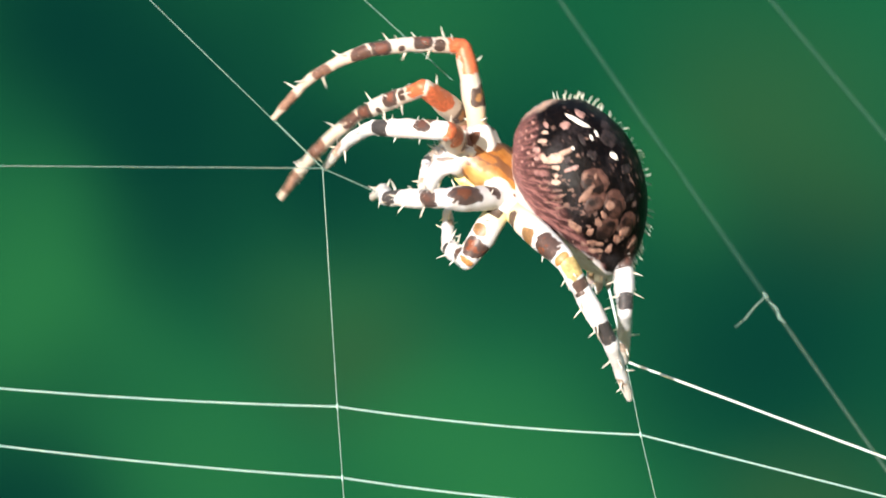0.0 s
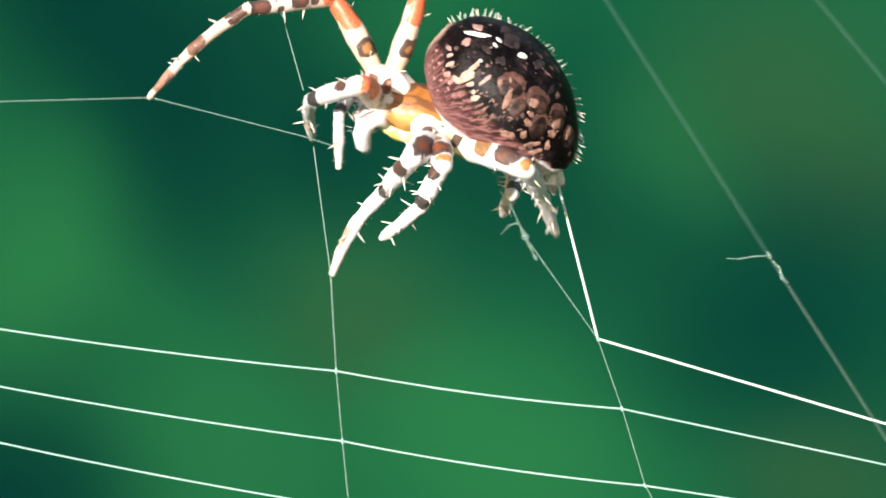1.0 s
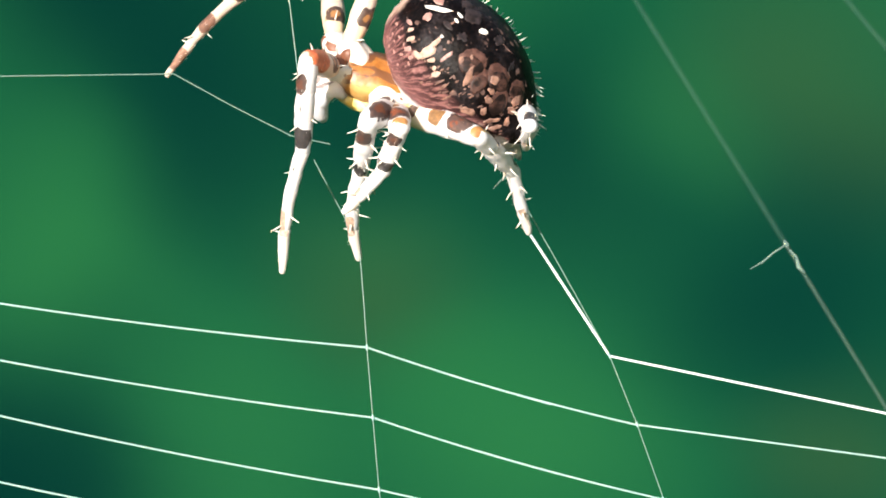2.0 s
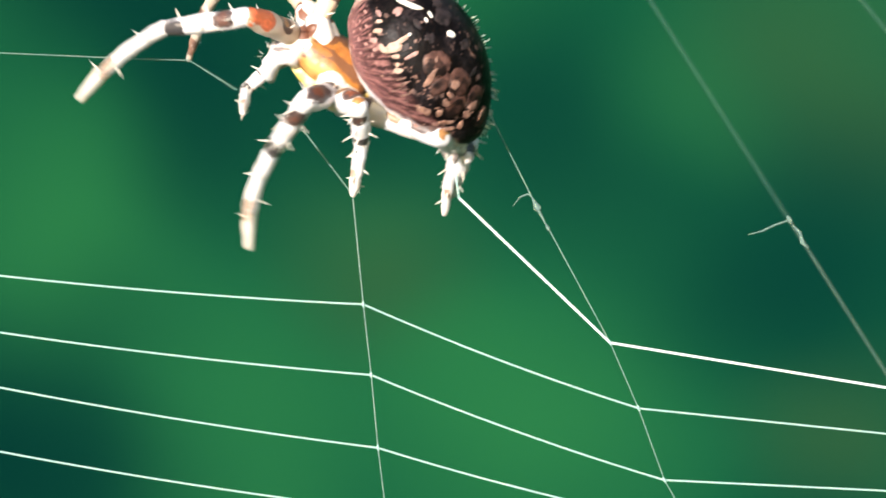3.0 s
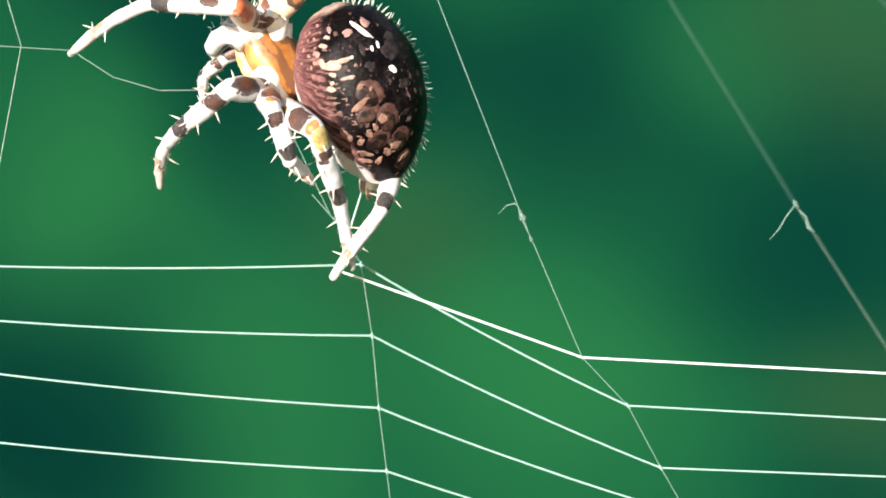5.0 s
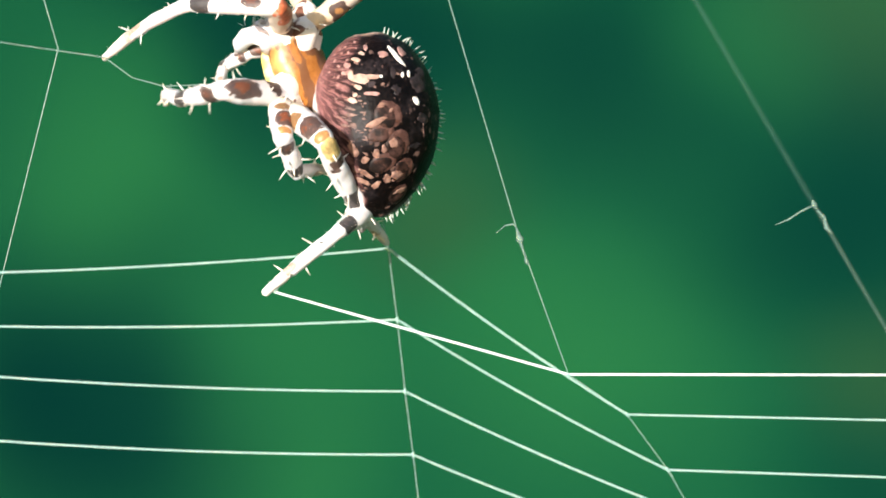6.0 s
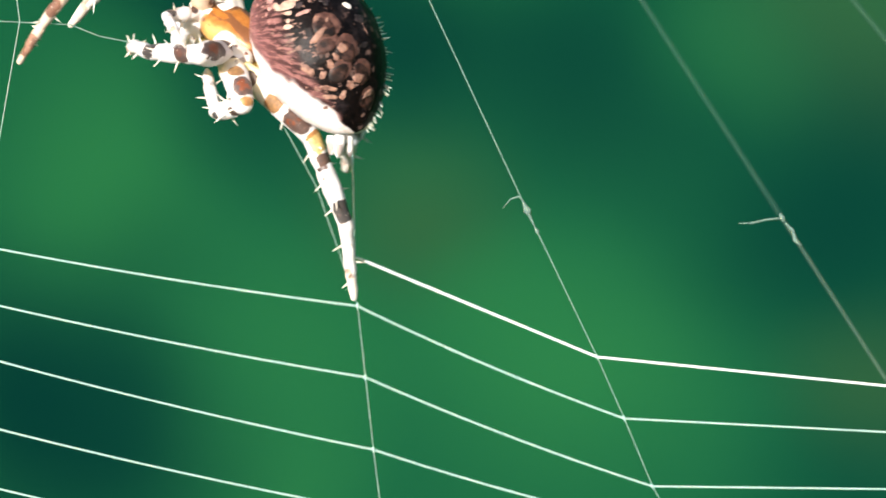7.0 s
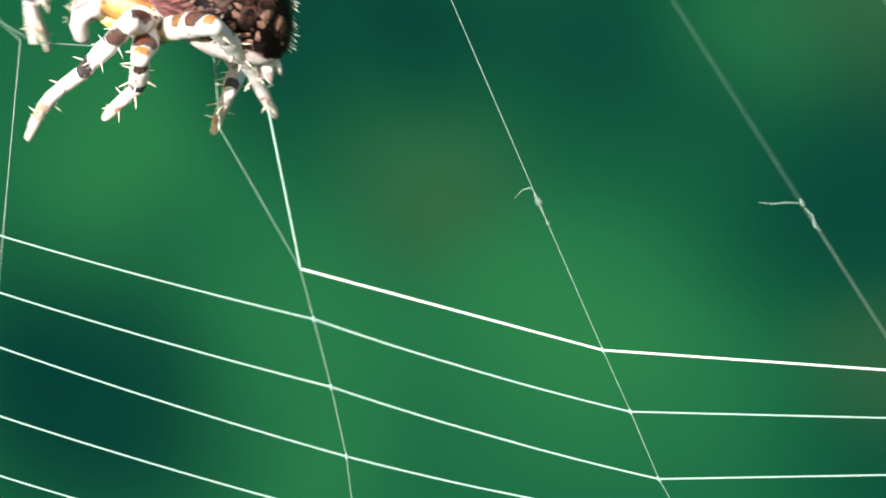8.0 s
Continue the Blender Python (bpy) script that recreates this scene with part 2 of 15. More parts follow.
MATS = {
    "femur_warm": banded_material("femur_warm", CREAM, [(0.40, 0.10, 0.35, 1.1, BROWN, (0.30, 0.14, 0.05)), (0.80, 0.18, 0.3, 1.75, ORANGE, (0.45, 0.115, 0.045))], 3, (0.70, 0.50, 0.30)),
    "patella_warm": banded_material("patella_warm", CREAM, [(0.22, 0.32, 0.3, 1.6, ORANGE, None), (0.75, 0.16, -0.4, 0.8, BROWN, None)], 5),
    "tibia_warm": banded_material("tibia_warm", (0.64, 0.56, 0.50), [(0.20, 0.13, 0.2, 1.3, BROWN, (0.17, 0.06, 0.04)), (0.50, 0.05, -0.8, 0.5, BROWN, None), (0.80, 0.15, 0.0, 1.7, BROWN, (0.13, 0.05, 0.035))], 7),
    "meta_warm": banded_material("meta_warm", CREAM, [(0.16, 0.12, 0.2, 1.4, (0.060, 0.024, 0.018), None), (0.66, 0.12, 0.1, 1.5, (0.12, 0.055, 0.038), None)], 11),
    "tarsus_warm": banded_material("tarsus_warm", CREAM, [(0.50, 0.24, 0.2, 1.9, (0.19, 0.10, 0.07), None)], 12),
    "femur_pale": banded_material("femur_pale", WHITE, [(0.30, 0.10, 0.5, 0.8, BROWN, None), (0.74, 0.20, 0.1, 1.0, BROWN, (0.13, 0.042, 0.020))], 13),
    "femur_gold": banded_material("femur_gold", WHITE, [(0.22, 0.06, 0.5, 0.8, BROWN, None), (0.50, 0.07, 0.6, 0.7, (0.16, 0.075, 0.02), None), (0.74, 0.12, 0.1, 1.2, (0.040, 0.016, 0.011), (0.18, 0.045, 0.016)), (0.95, 0.06, 0.1, 1.0, (0.30, 0.13, 0.03), None)], 29, (0.76, 0.62, 0.24)),
    "patella_pale": banded_material("patella_pale", WHITE, [(0.62, 0.26, 0.2, 1.1, BROWN, (0.10, 0.042, 0.03))], 15),
    "patella_gold": banded_material("patella_gold", WHITE, [(0.30, 0.32, 0.1, 1.2, (0.36, 0.25, 0.085), None), (0.78, 0.17, 0.1, 1.1, (0.05, 0.022, 0.015), None)], 16),
    "tibia_pale": banded_material("tibia_pale", WHITE, [(0.10, 0.05, 0.8, 0.7, BROWN, None), (0.74, 0.17, 0.1, 1.35, (0.018, 0.0135, 0.0135), None)], 17),
    "meta_pale": banded_material("meta_pale", WHITE, [(0.86, 0.14, 0.5, 0.8, (0.30, 0.20, 0.15), None)], 19),
    "tarsus_pale": banded_material("tarsus_pale", (0.68, 0.62, 0.57), [(0.10, 0.10, 0.4, 0.9, (0.34, 0.24, 0.19), None)], 21),
    "abdomen": abdomen_material(),
    "carapace": carapace_material(),
    "white_mark": plain_material("white_mark", (0.82, 0.78, 0.72), (0.70, 0.60, 0.52), 5.0),
    "pale": patchy_material("pale_skin", (0.70, 0.67, 0.68), (0.34, 0.27, 0.25), 1.4),
    "yellow": plain_material("yellow_skin", (0.72, 0.52, 0.10), (0.78, 0.66, 0.36), 2.0),
    "bristle": plain_material("bristle", (0.80, 0.74, 0.66), (0.55, 0.45, 0.38), 3.0, 0.4),
    "coxa": patchy_material("coxa_skin", (0.72, 0.66, 0.60), (0.16, 0.060, 0.032), 0.85),
    "palp": banded_material("palp_skin", WHITE, [(0.35, 0.10, 0.2, 1.6, (0.20, 0.16, 0.15), None), (0.80, 0.08, 0.2, 1.2, (0.24, 0.19, 0.17), None)], 23),
    "pink_mark": plain_material("pink_mark", (0.38, 0.22, 0.195), (0.26, 0.13, 0.11), 5.0),
    "tan_mark": plain_material("tan_mark", (0.46, 0.305, 0.24), (0.28, 0.165, 0.125), 4.0),
    "dash_mark": plain_material("dash_mark", (0.21, 0.12, 0.095), (0.08, 0.04, 0.032), 3.0, 0.5, 0.25),
    "grey_mark": plain_material("grey_mark", (0.040, 0.028, 0.029), (0.008, 0.006, 0.006), 2.2, 0.5, 0.2),
    "lobe": lobe_material(),
    "lobe_rim": plain_material("lobe_rim", (0.050, 0.022, 0.017), (0.110, 0.053, 0.042), 3.0, 0.5, 0.2),
    "lobe_bar": plain_material("lobe_bar", (0.28, 0.16, 0.12), (0.12, 0.060, 0.046), 3.2, 0.5, 0.2),
    "rim_bristle": plain_material("rim_bristle", (0.55, 0.57, 0.50), (0.38, 0.40, 0.35), 3.0, 0.5),
    "eye": plain_material("eye", (0.01, 0.005, 0.005), (0.04, 0.01, 0.01), 8.0, 0.1),
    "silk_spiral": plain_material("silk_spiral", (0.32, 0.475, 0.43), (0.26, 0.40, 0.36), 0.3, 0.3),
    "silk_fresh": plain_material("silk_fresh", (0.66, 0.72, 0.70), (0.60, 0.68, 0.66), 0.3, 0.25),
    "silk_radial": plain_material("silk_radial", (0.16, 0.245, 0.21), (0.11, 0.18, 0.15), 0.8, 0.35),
    "silk_far": plain_material("silk_far", (0.11, 0.17, 0.14), (0.08, 0.135, 0.11), 0.6, 0.6, 0.5, 0.07),
    "silk_faint": plain_material("silk_faint", (0.09, 0.18, 0.155), (0.065, 0.14, 0.12), 0.6, 0.6, 0.5, 0.027),
    "fluff": plain_material("fluff", (0.19, 0.28, 0.24), (0.12, 0.19, 0.16), 2.0, 0.7, 0.5, 0.6),
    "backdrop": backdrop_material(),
    "bounce_green": plain_material("bounce_green", (0.03, 0.09, 0.025), (0.06, 0.13, 0.04), 0.02, 0.9),
}


# ---- mesh helpers ----
def part(name, bm, material, parent=None, label=""):
    mesh = bpy.data.meshes.new(name)
    bm.to_mesh(mesh)
    bm.free()
    mesh.materials.append(material)
    for f in mesh.polygons:
        f.use_smooth = True
    ob = new(name, mesh)
    ob.parent = parent
    return tagged(ob, label)


def tube(bm, spine, radii, sides=12):
    """A closed round tube along a line of points with a radius at each."""
    spine = [Vector(p) for p in spine]
    rings = []
    up = None
    for i, p in enumerate(spine):
        d = (spine[min(i + 1, len(spine) - 1)] - spine[max(i - 1, 0)]).normalized()
        ref = up if up else (Vector((1, 0, 0)) if abs(d.x) < 0.8 else Vector((0, 1, 0)))
        a = (ref - d * ref.dot(d)).normalized()
        up = a
        b = d.cross(a)
        rings.append([bm.verts.new(p + (a * math.cos(k * 2 * math.pi / sides) + b * math.sin(k * 2 * math.pi / sides)) * radii[i]) for k in range(sides)])
    for r, s in zip(rings, rings[1:]):
        for k in range(sides):
            bm.faces.new((r[k], r[(k + 1) % sides], s[(k + 1) % sides], s[k]))
    bm.faces.new(rings[0][::-1])
    bm.faces.new(rings[-1])
    return bm


def ovoid(shape, nu=48, nv=32):
    """A closed egg: shape(s, a) gives the point for s in 0..1 along and a round it."""
    bm = bmesh.new()
    rings = []
    for i in range(1, nv):
        rings.append([bm.verts.new(shape(i / nv, 2 * math.pi * k / nu)) for k in range(nu)])
    ends = [bm.verts.new(shape(0.0, 0.0)), bm.verts.new(shape(1.0, 0.0))]
    for r, s in zip(rings, rings[1:]):
        for k in range(nu):
            bm.faces.new((r[k], r[(k + 1) % nu], s[(k + 1) % nu], s[k]))
    for k in range(nu):
        bm.faces.new((ends[0], rings[0][(k + 1) % nu], rings[0][k]))
        bm.faces.new((ends[1], rings[-1][k], rings[-1][(k + 1) % nu]))
    bmesh.ops.recalc_face_normals(bm, faces=bm.faces)
    return bm


def thorn(bm, foot, way, length, radius, bend=0.15):
    """One tapering bristle."""
    foot, way = Vector(foot), Vector(way).normalized()
    side = way.orthogonal().normalized()
    spine = [foot - way * radius, foot + way * length * 0.4 + side * length * bend * 0.3, foot + way * length * 0.75 + side * length * bend * 0.7, foot + way * length + side * length * bend]
    tube(bm, spine, [radius, radius * 0.8, radius * 0.5, radius * 0.12], 5)


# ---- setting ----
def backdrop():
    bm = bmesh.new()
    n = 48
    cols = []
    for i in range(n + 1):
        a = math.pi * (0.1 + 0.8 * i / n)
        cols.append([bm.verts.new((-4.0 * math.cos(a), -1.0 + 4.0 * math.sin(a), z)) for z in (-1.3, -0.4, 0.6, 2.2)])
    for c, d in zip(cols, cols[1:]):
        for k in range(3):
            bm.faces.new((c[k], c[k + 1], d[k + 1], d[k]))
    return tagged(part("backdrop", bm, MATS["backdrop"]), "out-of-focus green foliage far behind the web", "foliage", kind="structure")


# unseen ground sheet, added for the green light it bounces up
def ground():
    bm = bmesh.new()
    r = 400
    vs = [bm.verts.new((x, y, -1.25)) for x, y in ((-r, -r), (r, -r), (r, r), (-r, r))]
    bm.faces.new(vs)
    return tagged(part("ground", bm, MATS["bounce_green"]), "unseen flat green ground far below the web, added for bounce light", "ground", kind="structure")


backdrop()
ground()

# ---- the spider ----
spider = tagged(new("spider"), "brown garden spider with banded legs, spinning its web", "spider")
FORWARD0 = Vector((-0.406,0,0.914))
DORSAL0 = Vector((0.6116,-0.7431,0.2717))


def body_pose(x, y, z, turn, tip, roll=0):
    """The body at a place in mm, turned counter-clockwise in the web's plane, its front tipped away from the viewer, rolled about its length."""
    m = Matrix((FORWARD0.cross(DORSAL0), FORWARD0, DORSAL0)).transposed()
    across = Vector((0, 1, 0)).cross(FORWARD0)
    m = Matrix.Rotation(-radians(turn), 3, "Y") @ Matrix.Rotation(-radians(tip), 3, across) @ m
    return Matrix.Translation(Vector((x, y, z)) * MM) @ m.to_4x4() @ pose(0, 0, 0, 0, roll, 0)


def abdomen_point(s, a, swell=0.0):
    """s from the tail to the front, a round the long axis from the back."""
    c = math.cos(math.pi * s)
    r = math.sin(math.pi * s)
    wide = 3.08 * r * (1.0 + 0.16 * (0.5 - c * 0.5 - 0.45)) ** 1.0
    wide *= 1.0 - 0.13 * max(0.0, c) ** 2
    y = -4.55 * c * (0.95 if c > 0 else 1.0)
    x = wide * math.sin(a)
    z = wide * math.cos(a) * (1.0 if math.cos(a) > 0 else 0.86)
    p = Vector((x, y, z))
    n = noise.noise(p * 1.1) * 0.10 + noise.noise(p * 2.6) * 0.05
    return (p * (1.0 + (n + swell) / 4)) * MM


# marks of the back: place along and round the abdomen, half length, half width (mm) and slant in degrees
WHITE_FLECKS = ((0.73, -19, 0.72, 0.13, 153), (0.555, -5, 0.21, 0.16, 153), (0.643, -17, 0.14, 0.07, -175), (0.648, -10, 0.18, 0.08, -167), (0.635, -38, 0.08, 0.07, 0))
PINK_FLECKS = ((0.755, -9, 0.24, 0.25, 116), (0.733, -34, 0.23, 0.21, 74), (0.57, -46, 0.35, 0.09, 95), (0.684, -72, 0.23, 0.14, 122), (0.775, -54, 0.18, 0.10, 172), (0.652, -74, 0.13, 0.10, 110))
TAN_PATCHES = (
    (0.645, -67, 0.24, 0.14, -178), (0.629, -58, 0.50, 0.22, 102), (0.633, -46, 0.38, 0.11, 84), (0.597, -59, 0.20, 0.11, 114), (0.552, -64, 0.27, 0.15, 119),
    (0.571, -62, 0.10, 0.12, -177), (0.71, -63, 0.26, 0.12, 113), (0.742, -58, 0.17, 0.10, 113))
DULL_BLOTCHES = ((0.618, 0, 0.40, 0.50, 173), (0.587, -24, 0.27, 0.25, 77), (0.66, 8, 0.31, 0.36, 150), (0.501, 2, 0.24, 0.30, -179), (0.605, -47, 0.17, 0.22, 165), (0.653, -26, 0.28, 0.17, -174), (0.403, -2, 0.37, 0.11, 71))
LEAF_LOBES = ((0.205, -1, 0.45, 0.50, 85), (0.314, -9, 0.54, 0.48, 162), (0.336, -36, 0.62, 0.42, 64), (0.404, -21, 0.62, 0.50, 161), (0.442, -38, 0.56, 0.36, 75), (0.506, -32, 0.62, 0.54, 137))
LEAF_BARS = (
    (0.476, -43, 0.51, 0.18, 65), (0.531, -39, 0.20, 0.12, 54), (0.515, -31, 0.13, 0.08, 49), (0.365, -44, 0.18, 0.19, 57), (0.382, -37, 0.15, 0.21, 63), (0.403, -28, 0.21, 0.22, 58),
    (0.343, -56, 0.18, 0.15, 62), (0.272, -31, 0.18, 0.19, 68), (0.291, -18, 0.30, 0.19, 74), (0.292, -58, 0.38, 0.11, 127), (0.264, -62, 0.35, 0.10, 125), (0.385, -67, 0.30, 0.20, 162),
    (0.244, -45, 0.26, 0.12, 47), (0.221, -4, 0.36, 0.13, 71))
DASHES = (
    (0.539, -53, 0.06, 0.07, 111), (0.501, -54, 0.06, 0.07, 111), (0.468, -64, 0.07, 0.09, 176), (0.449, -54, 0.08, 0.05, 100), (0.446, -49, 0.11, 0.06, 111), (0.443, -42, 0.13, 0.07, 96),
    (0.418, -53, 0.11, 0.05, 160), (0.595, -44, 0.09, 0.07, 111), (0.606, -37, 0.07, 0.08, 159), (0.504, -67, 0.31, 0.07, 98), (0.486, -69, 0.25, 0.06, 110), (0.468, -71, 0.25, 0.06, 103),
    (0.523, -66, 0.26, 0.06, 105), (0.677, -36, 0.08, 0.04, -170), (0.725, 4, 0.06, 0.08, -161), (0.462, 4, 0.34, 0.035, 169))


def spots():
    for kind, places in (("w", WHITE_FLECKS), ("p", PINK_FLECKS), ("m", DULL_BLOTCHES), ("t", TAN_PATCHES), ("l", LEAF_LOBES), ("b", LEAF_BARS), ("d", DASHES)):
        for place in places:
            yield (kind, *place)
    rng = random.Random(12)
    for k in range(44):
        yield "d", rng.uniform(0.22, 0.76), rng.choice((-80, -73, -66, -57, -22)) + rng.uniform(-4, 4), rng.uniform(0.07, 0.17), rng.uniform(0.025, 0.06), rng.uniform(90, 125)


MARKS = {  # name, material, label, height, unevenness of the outline
    "w": ("cross_mark", "white_mark", "raised white fleck of the back's cross", 0.050, 0.20),
    "p": ("pink_mark", "pink_mark", "pale pink fleck", 0.030, 0.45), "t": ("tan_mark", "tan_mark", "tan horned shoulder patch", 0.028, 0.35),
    "m": ("grey_mark", "grey_mark", "dull mauve blotch", 0.018, 0.55), "l": ("leaf_lobe", "lobe_rim", "reddish brown lobe of the leaf mark", 0.012, 0.22),
    "b": ("leaf_bar", "lobe_bar", "tan bar of the leaf mark", 0.055, 0.45), "d": ("dash_mark", "dash_mark", "short tan dash", 0.012, 0.6),
}


def mark(name, s, deg, half_long, half_wide, slant, material, parent, text, tall, rough):
    """A low raised patch with a sloping, uneven edge on the abdomen."""
    bm = bmesh.new()
    n = 18
    seed = Vector((s * 31, deg * 0.7, half_long * 9))
    ds = (abdomen_point(s + 0.01, radians(deg)) - abdomen_point(s - 0.01, radians(deg))).length / (0.02 * MM)
    dd = (abdomen_point(s, radians(deg + 2)) - abdomen_point(s, radians(deg - 2))).length / (4 * MM)
    c, w = math.cos(radians(slant)), math.sin(radians(slant))

    def ring(size, h):
        out = []
        for k in range(n):
            a = k * 2 * math.pi / n
            turn = Vector((math.cos(a), math.sin(a), 0))
            r = size * (1 + rough * noise.noise(seed + turn * 1.15) + 0.7 * rough * noise.noise(seed * 1.7 + turn * 2.6))
            u, v = math.cos(a) * r * half_long, math.sin(a) * r * half_wide
            out.append(bm.verts.new(abdomen_point(s + (u * c - v * w) / ds, radians(deg + (u * w + v * c) / dd), h)))
        return out
    rings = [ring(1.10, -0.04), ring(0.98, tall * 0.7), ring(0.72, tall), ring(0.3, tall * 0.85)]
    for r, q in zip(rings, rings[1:]):
        for k in range(n):
            bm.faces.new((r[k], r[(k + 1) % n], q[(k + 1) % n], q[k]))
    bm.faces.new(rings[-1])
    bmesh.ops.recalc_face_normals(bm, faces=bm.faces)
    return part(name, bm, material, parent, text)


def place_hair(hair, rng, s, a):
    p, q = abdomen_point(s, radians(a)), abdomen_point(s, radians(a), 1.0)
    w = ((q - p).normalized() + Vector((rng.uniform(-0.15, 0.15), rng.uniform(-0.6, -0.1), rng.uniform(-0.15, 0.15)))).normalized()
    hair.matrix_basis = Matrix.Translation(p) @ w.to_track_quat("Z", "X").to_matrix().to_4x4() @ pose(0, 0, 0, 0, 0, rng.uniform(0, 360))


def build_abdomen():
    ab = part("abdomen", ovoid(lambda s, a: abdomen_point(s, a), 64, 44), MATS["abdomen"], spider, "dark brown mottled abdomen with pale leaf mark")
    # flat raised marks of the back: white cross flecks, tan patches and the lobes of the leaf mark
    count = 0
    for kind, s, deg, half_long, half_wide, slant in spots():
        name, mat, text, tall, rough = MARKS[kind]
        if kind == "l":
            tall += 0.004 * count
            count += 1
        patch = mark(name, s, deg, half_long, half_wide, slant, MATS[mat], ab, text, tall, rough)
        if kind == "l":
            mark("lobe_core", s - 0.012, deg - 4.0, half_long * 0.93, half_wide * 0.88, slant, MATS["lobe"], patch, "dark speckled heart of the lobe", tall + 0.012, rough)
    rng = random.Random(4)
    shapes = []
    for k in range(5):
        bm = bmesh.new()
        thorn(bm, (0, 0, 0), (0, 0, 1), rng.uniform(0.24, 0.48) * MM, 0.046 * MM, rng.uniform(0.1, 0.45))
        hair = part("bristle", bm, MATS["rim_bristle"], ab, "pale backward-curved bristle")
        shapes.append(hair.data)
        place_hair(hair, rng, 0.1 + 0.18 * k, rng.uniform(42, 66))
    for k in range(64):
        hair = new("bristle", shapes[k % 5])
        hair.parent = ab
        s, a = (0.06 + 0.80 * (k + rng.uniform(0, 1)) / 58, rng.uniform(40, 70)) if k < 58 else (rng.uniform(0.80, 0.94), rng.uniform(10, 60))
        place_hair(hair, rng, s, a)
    for x, y, z, l in ((-0.28, -4.25, -1.0, 0.75), (0.28, -4.25, -1.0, 0.75), (-0.22, -4.0, -1.45, 0.6), (0.22, -4.0, -1.45, 0.6)):
        bm = bmesh.new()
        p = Vector((x, y, z))
        w = Vector((x * 0.6, -0.7, -0.45)).normalized()
        tube(bm, [(p - w * 0.3) * MM, p * MM, (p + w * l * 0.6) * MM, (p + w * l) * MM], [0.30 * MM, 0.30 * MM, 0.22 * MM, 0.08 * MM], 10)
        part("spinneret", bm, MATS["pale"], ab, "pale pink spinneret at the tail")
    return ab


def egg(centre, along, half_long, half_wide, half_high, up, wobble=0.05, seed=0.0):
    along = Vector(along).normalized()
    up = Vector(up)
    up = (up - along * up.dot(along)).normalized()
    side = along.cross(up)
    c = Vector(centre)

    def shape(s, a):
        r = math.sin(math.pi * s) ** 0.85
        p = c - along * math.cos(math.pi * s) * half_long + side * math.sin(a) * r * half_wide + up * math.cos(a) * r * half_high
        return (p + (p - c) * noise.noise(p * 1.7 + Vector((seed, 0, 0))) * wobble * 2) * MM
    return ovoid(shape, 28, 18)


LEG_SIZES = {  # mm: femur, tibia with patella, metatarsus with tarsus
    "a": (4.17,4.58,6.53),
    "b": (4.31,4.58,6.81),
    "c": (3.75,4.6,6.6),
    "d": (3.47,4.17,5.42),
    "e": (3.06,2.64,2.78),
    "f": (5,4.7,4),
    "g": (4.86,3.3,4.5),
    "h": (2.36,1.94,2.78),
}


ARCH = {("a", "tibia"): 0.035, ("a", "metatarsus"): 0.08, ("b", "metatarsus"): 0.045, ("c", "metatarsus"): 0.04, ("d", "metatarsus"): 0.07}
LEG = {}


def leg_skin(ob, heights, sides):
    """Keeps on a tube's mesh how far round and along it each corner lies, for its banded skin."""
    round_it = [(math.cos(k * 2 * math.pi / sides), math.sin(k * 2 * math.pi / sides)) for k in range(sides)]
    values = [c for h in heights for x, y in round_it for c in (x, y, h)]
    ob.data.attributes.new("leg_skin", "FLOAT_VECTOR", "POINT").data.foreach_set("vector", values)
    return ob


def build_piece(name, spine, radii, seed, material, parent, text=""):
    """One leg piece: a round tube with uneven skin and round ends that run on past its joints."""
    spine, radii = list(spine), list(radii)
    foot, foot_r, head, head_r = spine[0], radii[0], spine[-1], radii[-1]
    for a in (40, 65, 82):
        spine.insert(0, foot - Vector((0, 0, math.sin(radians(a)) * foot_r * 0.7)))
        radii.insert(0, foot_r * math.cos(radians(a)))
        spine.append(head + Vector((0, 0, math.sin(radians(a)) * head_r * 0.7)))
        radii.append(head_r * math.cos(radians(a)))
    bm = bmesh.new()
    sides = 16
    tube(bm, spine, radii, sides)
    low, high = spine[0].z, spine[-1].z
    heights = [(p.z - low) / (high - low) for p in spine]
    for i, v in enumerate(bm.verts):
        a = (i % sides) * 2 * math.pi / sides
        v.co += Vector((math.cos(a), math.sin(a), 0)) * (noise.noise(v.co * 1500 + Vector((seed, 0, 0))) * 0.055 + noise.noise(v.co * 4000) * 0.025) * MM
    return leg_skin(part(name, bm, material, parent, text), heights, sides)


